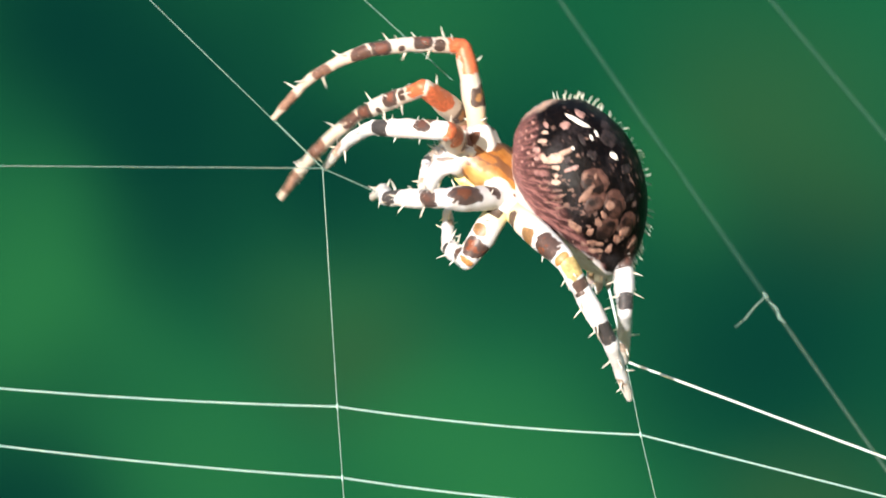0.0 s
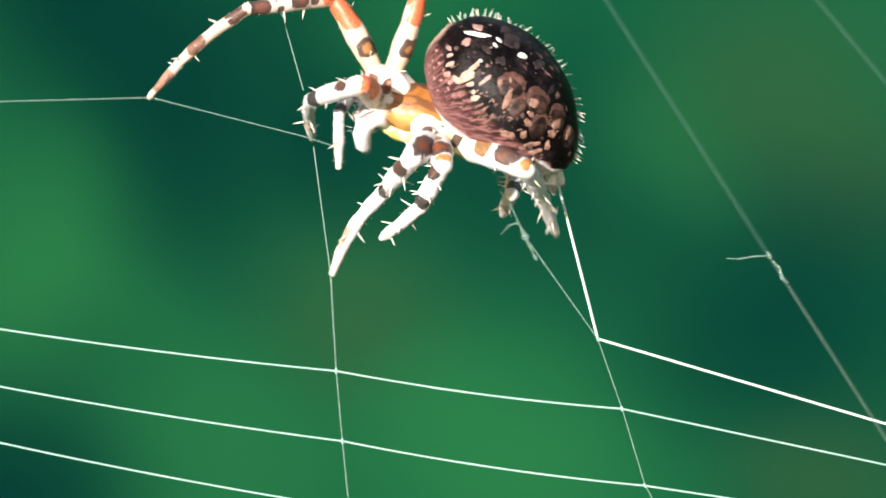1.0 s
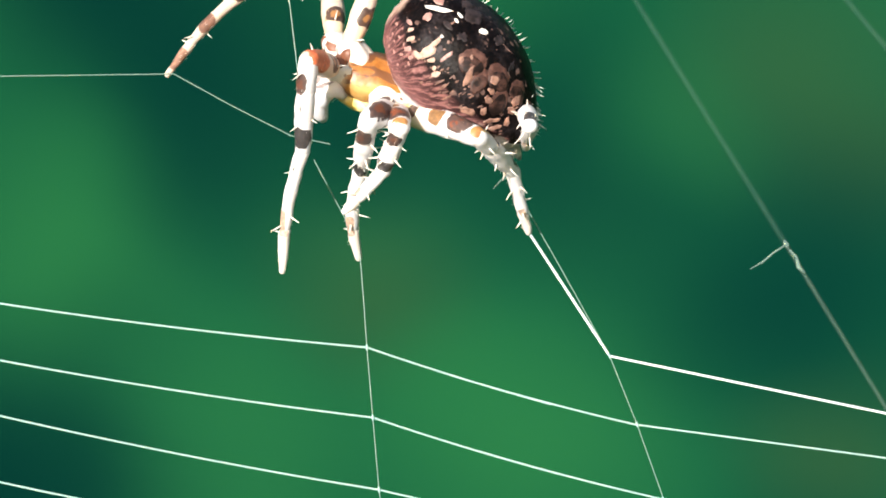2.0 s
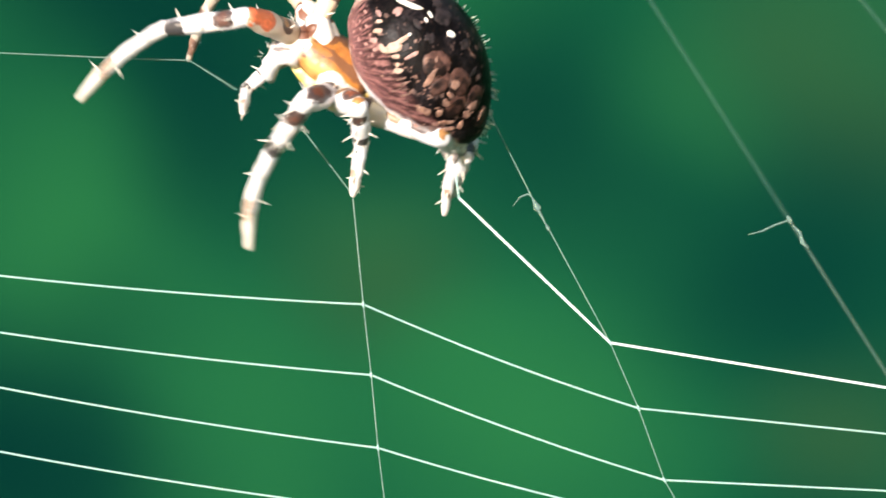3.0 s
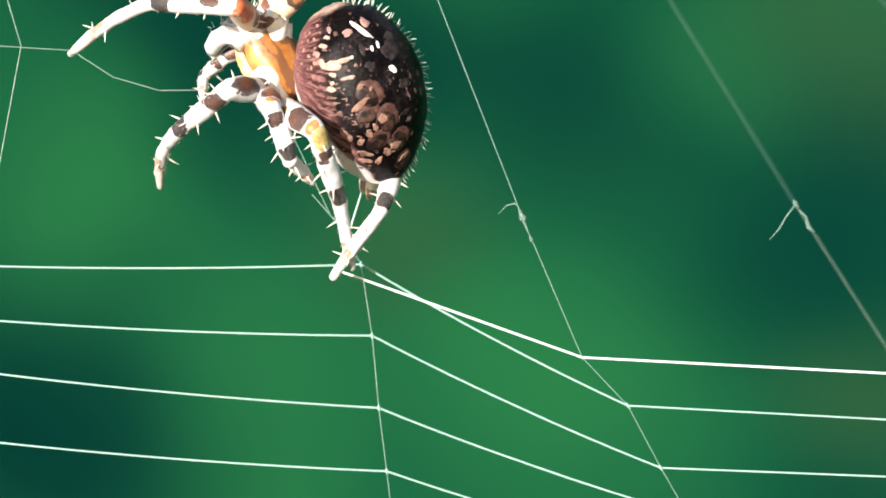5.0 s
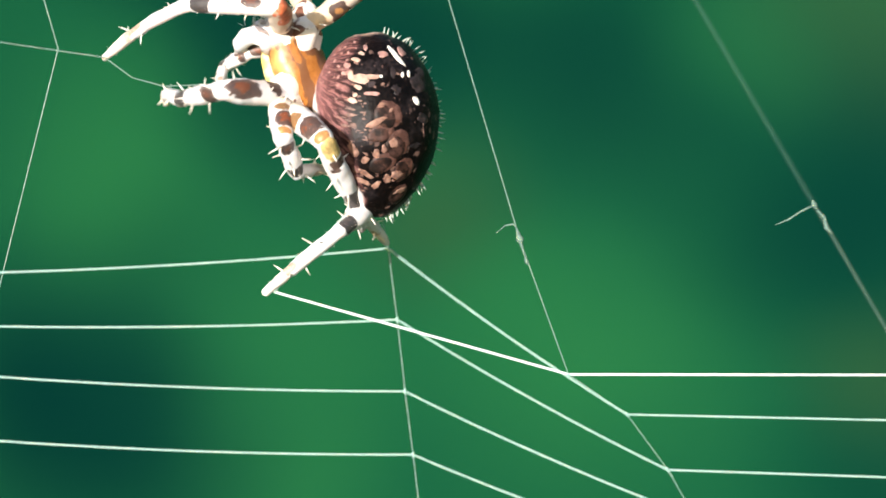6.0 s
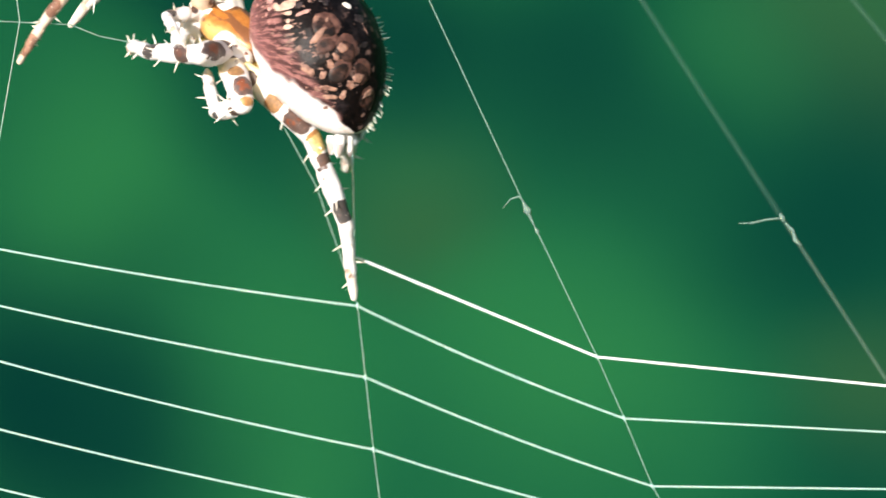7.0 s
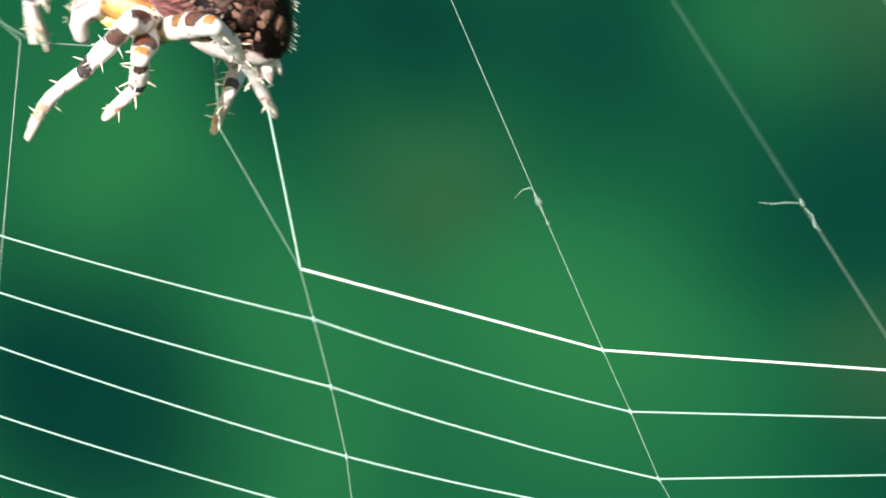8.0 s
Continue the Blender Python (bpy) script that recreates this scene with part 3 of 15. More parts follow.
def build_leg(key, warm, spined):
    sizes = LEG_SIZES[key]
    made = {}
    for name, length, r0, r1, r2, mat, split in (
        ("femur", sizes[0], 0.50, 0.63, 0.47, "femur", 0), ("tibia", sizes[1], 0.46, 0.46, 0.37, "tibia", 8), ("metatarsus", sizes[2], 0.36, 0.32, 0.17, "meta", 16)):
        if key == "d" and name == "femur":
            r0, r1, r2 = 0.52, 0.64, 0.48
        if key in "ab":
            r0, r1, r2 = r0 * 0.88, r1 * 0.86, r2 * 0.9
        if key == "h":
            r0, r1, r2 = r0 * 0.75, r1 * 0.75, r2 * 0.75
        n = 24
        spine, radii = [], []
        for i in range(n + 1):
            f = i / n
            r = r0 + (r1 - r0) * math.sin(math.pi * f / 2 / 0.45) if f < 0.45 else r2 + (r1 - r2) * math.cos(math.pi * (f - 0.45) / 1.1)
            bow = {"femur": 0.10, "tibia": 0.06, "metatarsus": -0.05}[name] * math.sin(math.pi * f) * length * 0.3
            arch = ARCH.get((key, name), 0.0) * math.sin(math.pi * f) * length
            if split:
                r *= 1.0 - 0.10 * math.exp(-((f - split / n) / 0.06) ** 2)
            lump = 1.0 + 0.12 * noise.noise(Vector((f * 3.5, ord(key) * 3.7, length)))
            spine.append(Vector((bow, arch, f * length)) * MM)
            radii.append(r * lump * MM)
        tone = "warm" if warm == 2 or (warm == 1 and name == "femur") else "pale"
        skin = "femur_gold" if key in "ef" and name == "femur" else mat + "_" + tone
        text = {"warm": "orange and cream", "pale": "white and dark"}[tone] + " banded leg segment"
        if name == "femur":
            ob = build_piece(name, spine, radii, ord(key), MATS[skin], spider, text)
        elif name == "tibia":
            ob = build_piece(name, spine[split:], radii[split:], ord(key), MATS[skin], spider, text)
            build_piece("patella", spine[:split + 1], radii[:split + 1], ord(key) + 40, MATS["patella_gold" if key == "f" else "patella_" + tone], ob, "short pale knee segment")
        else:
            ob = build_piece(name, spine[:split + 1], radii[:split + 1], ord(key), MATS[skin], spider, text)
            build_piece("tarsus", spine[split:], radii[split:], ord(key) + 80, MATS["tarsus_" + tone], ob, "slender cream foot segment")
        rng = random.Random(sum(map(ord, key + name)))
        count = {"femur": 2, "tibia": 11, "metatarsus": 7}[name] * spined // 2
        for k in range(count):
            f = 0.12 + 0.8 * (k + rng.uniform(0.1, 0.9)) / count
            a = (0.4, 1.9, 3.2, 4.9)[k % 4] + rng.uniform(-0.5, 0.5)
            p = spine[int(f * n)] + Vector((math.cos(a), math.sin(a), 0)) * radii[int(f * n)] * 0.8
            bm = bmesh.new()
            thorn(bm, p, (math.cos(a), math.sin(a), rng.uniform(0.15, 0.6)), rng.uniform(0.38, 0.68) * MM, 0.056 * MM, 0.12)
            part("spine", bm, MATS["bristle"], ob)
        bm = bmesh.new()
        for k in range(60):
            f = rng.uniform(0.05, 0.97)
            a = rng.uniform(0, 6.28)
            p = spine[int(f * n)] + Vector((math.cos(a), math.sin(a), 0)) * radii[int(f * n)] * 0.85
            thorn(bm, p, (math.cos(a), math.sin(a), rng.uniform(0.5, 1.3)), rng.uniform(0.10, 0.20) * MM, 0.012 * MM, 0.1)
        tagged(part("hair_coat", bm, MATS["bristle"], ob, "fine pale leg hair"), kind="stuff")
        made[name] = ob
    LEG[key] = made


COXAE = {"a": (0.38,1.63,1.23), "b": (1.63,2.3,0.45), "c": (-0.32,2.23,0.41), "d": (-1.69,-0.88,0.1), "e": (-1.86,-1.13,-0.08), "f": (-1.67,-1.63,-0.1), "g": (1.13,-3.54,-0.83), "h": (1.15,1.21,-0.34)}


def front_pose(x, y, z, ax, ay, az, tx, ty, tz):
    """The front body at a place in mm in the abdomen's space: y ahead, z up."""
    ahead, top = Vector((ax, ay, az)).normalized(), Vector((tx, ty, tz))
    side = ahead.cross(top).normalized()
    return Matrix.Translation(Vector((x, y, z)) * MM) @ Matrix((side, ahead, side.cross(ahead))).transposed().to_4x4()


def build_front():
    """The front body in its own space: x to its right, y ahead, z up."""
    car = part("carapace", egg((0, -0.1, 0.25), (0, 1, 0), 2.3, 1.42, 1.15, (0, 0, 1), 0.06, 2.0), MATS["carapace"], spider, "glossy orange carapace with dark streaks")
    part("sternum", egg((0, 0.1, -0.75), (0, 1, 0), 1.6, 1.25, 0.8, (0, 0, 1), 0.06, 5.0), MATS["yellow"], car, "pale yellow underside of the front body")
    part("waist", egg((0.05, -2.0, -0.1), (0.1, 1, 0.1), 1.0, 0.75, 0.65, (0, 0, 1), 0.05, 6.0), MATS["yellow"], car, "yellow waist to the abdomen")
    for key, (x, y, z) in COXAE.items():
        c = Vector((x, y, z))
        part("coxa", egg(c * 0.68 + Vector((0, 0, 0.0)), c, c.length * 0.50, 0.86, 0.80, (0, 0, 1), 0.10, x), MATS["pale" if key in "gh" else "coxa"], car, "pale leg base")
        small = 0.8 if key == "h" else 1.0
        part("trochanter", egg(c - c.normalized() * 0.1, c, 0.66 * small, 0.60 * small, 0.60 * small, (0, 0, 1), 0.10, y), MATS["pale"], car, "short white leg ring beside the leg base")
    for sx in (-1, 1):
        jaw = bmesh.new()
        tube(jaw, [Vector(p) * MM for p in ((0.36 * sx, 1.45, -0.1), (0.42 * sx, 1.95, -0.35), (0.46 * sx, 2.25, -0.85), (0.40 * sx, 2.25, -1.40), (0.28 * sx, 2.12, -1.72))],
             [0.40 * MM, 0.62 * MM, 0.64 * MM, 0.46 * MM, 0.14 * MM], 16)
        part("chelicera", jaw, MATS["pale"], car, "white hairy jaw")
        palp = bmesh.new()
        tube(palp, [Vector(p) * MM for p in ((0.75 * sx, 1.3, -0.5), (1.0 * sx, 1.85, -0.2), (1.10 * sx, 2.25, -0.6), (1.05 * sx, 2.30, -1.3), (0.95 * sx, 2.10, -1.95), (0.85 * sx, 1.85, -2.3))],
             [0.36 * MM, 0.46 * MM, 0.48 * MM, 0.45 * MM, 0.40 * MM, 0.22 * MM], 14)
        leg_skin(part("palp", palp, MATS["palp"], car, "white palp with a dark ring"), [k / 5 for k in range(6)], 14)
        fuzz = bmesh.new()
        rng = random.Random(20 + sx)
        for k in range(130):
            p = Vector((rng.uniform(0.2, 1.1) * sx, rng.uniform(1.5, 2.9), rng.uniform(-1.4, 0.3)))
            thorn(fuzz, p * MM, (rng.uniform(-1, 1), rng.uniform(0.2, 1.2), rng.uniform(-0.6, 1)), rng.uniform(0.25, 0.5) * MM, 0.016 * MM, 0.2)
        tagged(part("face_hair", fuzz, MATS["bristle"], car, "fine white hair of the face"), kind="stuff")
    for ex, ey, ez, r in ((-0.2, 1.88, 0.36, 0.10), (0.2, 1.88, 0.36, 0.10), (-0.24, 1.74, 0.52, 0.10), (0.24, 1.74, 0.52, 0.10), (-0.72, 1.55, 0.2, 0.08), (0.72, 1.55, 0.2, 0.08), (-0.80, 1.42, 0.26, 0.08), (0.80, 1.42, 0.26, 0.08)):
        part("eye", egg((ex, ey, ez), (0, 1, 0.4), r, r, r, (0, 0, 1), 0.0), MATS["eye"], car, "tiny black eye")
    return car


build_abdomen()
FRONT = build_front()
for key, warm, spined in (("a", 2, 2), ("b", 2, 2), ("c", 1, 2), ("d", 0, 2), ("e", 0, 2), ("f", 0, 2), ("g", 0, 2), ("h", 0, 1)):
    build_leg(key, warm, spined)


def limb(x, y, z, dx, dy, dz, ux, uy, uz):
    """A leg segment from a joint in mm along a way, with its front side towards u."""
    d, u = Vector((dx, dy, dz)).normalized(), Vector((ux, uy, uz))
    u = (u - d * u.dot(d)).normalized()
    return Matrix.Translation(Vector((x, y, z)) * MM) @ Matrix((u, d.cross(u), d)).transposed().to_4x4()


# ---- the web ----
web = tagged(new("spider_web"), "half-built orb web of taut pale silk threads", "spider web")
STRANDS = [  # name, sort, length of a piece in mm, pieces
    ("s1l", "spiral", 23.89, 1),
    ("s1m", "spiral", 9.58, 2),
    ("s1r", "spiral", 15.56, 1),
    ("s2l", "spiral", 23.89, 1),
    ("s2m", "spiral", 9.58, 2),
    ("s2r", "spiral", 15.56, 1),
    ("s3l", "spiral", 23.89, 1),
    ("s3m", "spiral", 9.58, 2),
    ("s3r", "spiral", 15.56, 1),
    ("s4l", "spiral", 23.89, 1),
    ("s4m", "spiral", 9.58, 2),
    ("s5l", "spiral", 23.89, 1),
    ("s5m", "spiral", 13.89, 1),
    ("s0r", "fresh", 16.39, 1),
    ("s0m", "fresh", 3.94, 4),
    ("tail", "spiral", 2.81, 4),
    ("ra1", "radial", 3.56, 1),
    ("ra2", "radial", 3.56, 1),
    ("ra3", "radial", 3.17, 1),
    ("ra4", "radial", 3.17, 1),
    ("ra5", "radial", 5.56, 1),
    ("ra0", "radial", 2.69, 1),
    ("rag", "radial", 1.89, 5),
    ("rah", "radial", 2.17, 3),
    ("rb1", "radial", 3.56, 1),
    ("rb2", "radial", 3.89, 1),
    ("rb3", "radial", 3.89, 1),
    ("rbl", "radial", 3.31, 3),
    ("rbu", "radial", 3.28, 4),
    ("rct", "faint", 19.44, 1),
    ("rcb", "far", 15.56, 1),
    ("rd", "faint", 25.00, 1),
    ("ul", "radial", 19.44, 1),
    ("um", "radial", 0.83, 7),
    ("uo", "radial", 0.83, 7),
    ("un", "radial", 1.94, 2),
    ("tt", "radial", 13.06, 1),
    ("vt", "radial", 5.89, 1),
    ("zd", "radial", 14.44, 1),
    ("zu", "radial", 3.89, 1),
]

WEB, FLUFF = {}, {}
THICK = {"spiral": 0.052, "fresh": 0.068, "radial": 0.028, "far": 0.150, "faint": 0.210}
# sagging pieces: bow in mm, span in mm, where the piece starts on its span
SAG = {}
for k in "12345":
    SAG[f"s{k}l"] = (0.13, 17.0, 0.0)
    SAG[f"s{k}m_0"], SAG[f"s{k}m_1"] = (-0.20, 15.2, 0.0), (-0.20, 15.2, 15.2 - 9.58)


def build_strand(name, sort, length):
    bm = bmesh.new()
    n = max(2, int(length / 1.2))
    # sliding pieces of one thread differ a little in girth, so that their sides never coincide
    girth = THICK[sort] * (1.0 + 0.03 * (int(name[-1]) % 3) if "_" in name else 1.0)
    spine = []
    for z in [0.0, 0.01] + [length * i / n for i in range(1, n)] + [length - 0.01, length]:
        bow, f = SAG.get(name, (0.0, 1.0, 0.0))[0], 0.0
        if bow:
            f = (z + SAG[name][2]) / SAG[name][1]
        spine.append(Vector((0, -4 * bow * f * (1 - f), z)) * MM)
    for share in ((1.0, 0.66, 0.33) if sort in ("far", "faint") else (1.0,)):
        tube(bm, spine, [girth * share * MM for _ in spine], 7)
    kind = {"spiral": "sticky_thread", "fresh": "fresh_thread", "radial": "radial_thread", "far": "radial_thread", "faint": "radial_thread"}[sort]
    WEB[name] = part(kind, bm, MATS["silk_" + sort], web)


for name, sort, length, pieces in STRANDS:
    for k in range(pieces):
        build_strand(f"{name}_{k}" if pieces > 1 else name, sort, length)


def build_fluff():
    bm = bmesh.new()
    rng = random.Random(9)
    tube(bm, [(0, 0, -0.25 * MM), (0, 0, 0), (0, 0.04 * MM, 0.25 * MM)], [0.05 * MM, 0.15 * MM, 0.05 * MM], 8)
    tube(bm, [(0, 0, -0.3 * MM), (0, 0.12 * MM, -0.8 * MM), (0, -0.05 * MM, -1.3 * MM), (0, 0.06 * MM, -1.7 * MM)], [0.05 * MM, 0.08 * MM, 0.12 * MM, 0.06 * MM], 8)
    FLUFF["knot"] = part("silk_knot", bm, MATS["fluff"], web, "pale torn silk knot on a radial thread")
    bm = bmesh.new()
    tube(bm, [(0, 0, 0), (0, 0.06 * MM, 0.8 * MM), (0.05 * MM, 0.02 * MM, 1.5 * MM), (0, 0.12 * MM, 2.2 * MM)], [0.06 * MM, 0.05 * MM, 0.05 * MM, 0.02 * MM], 7)
    FLUFF["arm"] = part("loose_thread", bm, MATS["fluff"], web, "loose broken end of silk")
    bm = bmesh.new()
    tube(bm, [(0, 0, -1.3 * MM), (0, 0.02 * MM, -1.15 * MM), (0, 0, -0.9 * MM), (0, 0, -0.2 * MM), (0, 0, 0), (0, 0, 0.2 * MM), (0, 0, 0.6 * MM), (0, -0.1 * MM, 0.82 * MM), (0, -0.5 * MM, 0.86 * MM), (0, -1.05 * MM, 0.62 * MM)],
         [0.03 * MM, 0.11 * MM, 0.03 * MM, 0.09 * MM, 0.21 * MM, 0.12 * MM, 0.03 * MM, 0.05 * MM, 0.04 * MM, 0.02 * MM], 8)
    FLUFF["bead"] = part("silk_bead", bm, MATS["fluff"], web, "pale bead and loose wisp on a radial thread")
    for name in ("a1", "a2", "a3", "a4", "b0", "b1", "b2"):
        bm = bmesh.new()
        tube(bm, [(0, 0, -0.16 * MM), (0, 0, -0.06 * MM), (0, 0, 0.06 * MM), (0, 0, 0.16 * MM)], [0.035 * MM, 0.065 * MM, 0.065 * MM, 0.035 * MM], 8)
        FLUFF[name] = part("junction", bm, MATS["silk_spiral"], web, "glued crossing of two threads")


build_fluff()


def strand(x, y, z, dx, dy, dz):
    """A thread from a place in mm along a way."""
    d = Vector((dx, dy, dz)).normalized()
    u = Vector((0, -1, 0))
    u = (u - d * u.dot(d)).normalized()
    return Matrix.Translation(Vector((x, y, z)) * MM) @ Matrix((u, d.cross(u), d)).transposed().to_4x4()


POSES = {}


def keep(name, rows):
    POSES[name] = rows
    return rows


def between(first, last, share):
    """Rows for a middle piece of a thread that draws out, between its first and last pieces."""
    return [(t, Matrix.Translation((n.translation - m.translation) * share) @ m) for (t, m), (_, n) in zip(POSES[first], POSES[last])]


def motions():
    # the spider's body, then each leg segment in the body's space, then the threads
    walk(spider, [
        (0, body_pose(8.215,-3.6,6.642,0,0)),
        (0.3, body_pose(7.315,-3.6,7.979,7,4)),
        (0.5, body_pose(6.649,-3.6,8.65,7.5,10)),
        (0.8, body_pose(5.461,-3.6,9.174,10,10)),
        (1, body_pose(4.049,-3.6,9.509,18.2,4)),
        (1.2, body_pose(3.331,-3.6,9.753,19,2)),
        (1.5, body_pose(2.439,-3.6,10.75,17.5,-3)),
        (1.7, body_pose(1.764,-3.6,9.683,17.5,-1)),
        (2.8, body_pose(0.257,-3.6,9.574,14.5,-6)),
        (3, body_pose(-0.97,-3.6,8.968,9.5,-10)),
        (3.2, body_pose(-1.995,-3.6,8.28,5,-9)),
        (3.5, body_pose(-3.139,-3.6,7.85,2.5,-9)),
        (4, body_pose(-3.409,-3.6,7.218,-2,-5)),
        (4.2, body_pose(-3.528,-3.6,7.189,-2.5,-5)),
        (4.5, body_pose(-4.429,-3.6,6.758,-3,-6)),
        (4.7, body_pose(-4.764,-3.6,6.3,-4.5,-5)),
        (5.8, body_pose(-5.45,-3.6,4.936,-15,0,3)),
        (6, body_pose(-5.706,-3.6,3.281,-22,9,7)),
        (6.2, body_pose(-6.176,-3.6,3.573,-21,5,6)),
        (6.5, body_pose(-6.52,-3.6,5.4,-10,9,4)),
        (6.75, body_pose(-7.089,-3.6,6.748,-4,14,7)),
        (7, body_pose(-7.716,-3.6,6.949,2.5,18,10)),
        (7.3, body_pose(-9.919,-3.6,6.621,-3,13,10)),
        (7.4, body_pose(-10.203,-3.6,6.983,-3,13,10)),
        (7.5, body_pose(-10.487,-3.6,7.345,-3,13,10)),
        (7.6, body_pose(-10.874,-3.6,7.789,0.667,10.333,8.333)),
        (7.8, body_pose(-11.649,-3.6,8.677,8,5,5)),
        (8, body_pose(-13.417,-3.6,9.129,19,1))])
    walk(FRONT, [
        (0, front_pose(-1.9,2.53,-3.06, -0.463,0.833,-0.302, 0.094,0.385,0.918)), (0.3, front_pose(-1.9,2.53,-3.06, -0.463,0.833,-0.302, 0.094,0.385,0.918)), (0.5, front_pose(-1.841,2.429,-3.03, -0.463,0.833,-0.302, 0.094,0.385,0.918)),
        (0.8, front_pose(-1.9,2.53,-3.06, -0.463,0.833,-0.302, 0.094,0.385,0.918)), (1, front_pose(-1.9,2.53,-3.06, -0.463,0.833,-0.302, 0.094,0.385,0.918)), (1.2, front_pose(-1.9,2.53,-3.06, -0.463,0.833,-0.302, 0.094,0.385,0.918)),
        (1.5, front_pose(-1.9,2.53,-3.06, -0.463,0.833,-0.302, 0.094,0.385,0.918)), (1.7, front_pose(-1.9,2.53,-3.06, -0.463,0.833,-0.302, 0.094,0.385,0.918)), (2.8, front_pose(-1.9,2.53,-3.06, -0.463,0.833,-0.302, 0.094,0.385,0.918)),
        (3, front_pose(-1.849,2.373,-3.367, -0.218,0.934,-0.282, 0.122,0.312,0.942)), (3.2, front_pose(-1.891,2.64,-3.391, -0.218,0.944,-0.248, 0.134,0.28,0.951)), (3.5, front_pose(-1.931,2.866,-3.452, -0.183,0.96,-0.21, 0.147,0.238,0.96)),
        (4, front_pose(-2.213,2.667,-3.477, -0.244,0.954,-0.175, 0.16,0.217,0.963)), (4.2, front_pose(-2.325,2.658,-3.573, -0.225,0.961,-0.159, 0.166,0.198,0.966)), (4.5, front_pose(-1.962,2.718,-3.304, -0.177,0.974,-0.141, 0.17,0.172,0.97)),
        (4.7, front_pose(-1.942,2.782,-3.249, -0.191,0.972,-0.134, 0.173,0.167,0.971)), (5.8, front_pose(-1.808,3.035,-3.026, -0.301,0.942,-0.148, 0.088,0.182,0.979)), (6, front_pose(-2.109,3.03,-2.996, -0.4,0.912,-0.092, -0.018,0.093,0.996)),
        (6.2, front_pose(-1.892,2.718,-3.105, -0.41,0.893,-0.187, 0.015,0.211,0.977)), (6.5, front_pose(-1.497,2.929,-3.684, -0.171,0.899,-0.403, 0.02,0.412,0.911)), (6.75, front_pose(-1.332,2.899,-3.617, -0.206,0.888,-0.412, -0.029,0.415,0.909)),
        (7, front_pose(-1.11,3.301,-3.44, -0.162,0.902,-0.401, -0.07,0.395,0.916)), (7.3, front_pose(-0.808,2.852,-3.453, -0.179,0.846,-0.503, -0.104,0.492,0.864)), (7.4, front_pose(-0.808,2.652,-3.517, -0.159,0.869,-0.468, -0.091,0.459,0.884)),
        (7.5, front_pose(-0.809,2.844,-3.346, -0.179,0.879,-0.442, -0.083,0.434,0.897)), (7.6, front_pose(-0.776,2.572,-3.336, -0.176,0.874,-0.454, -0.063,0.45,0.891)), (7.8, front_pose(-1.358,2.619,-3.521, -0.276,0.849,-0.45, -0.019,0.463,0.886)),
        (8, front_pose(-1.9,2.53,-3.06, -0.463,0.833,-0.302, 0.094,0.385,0.918))])
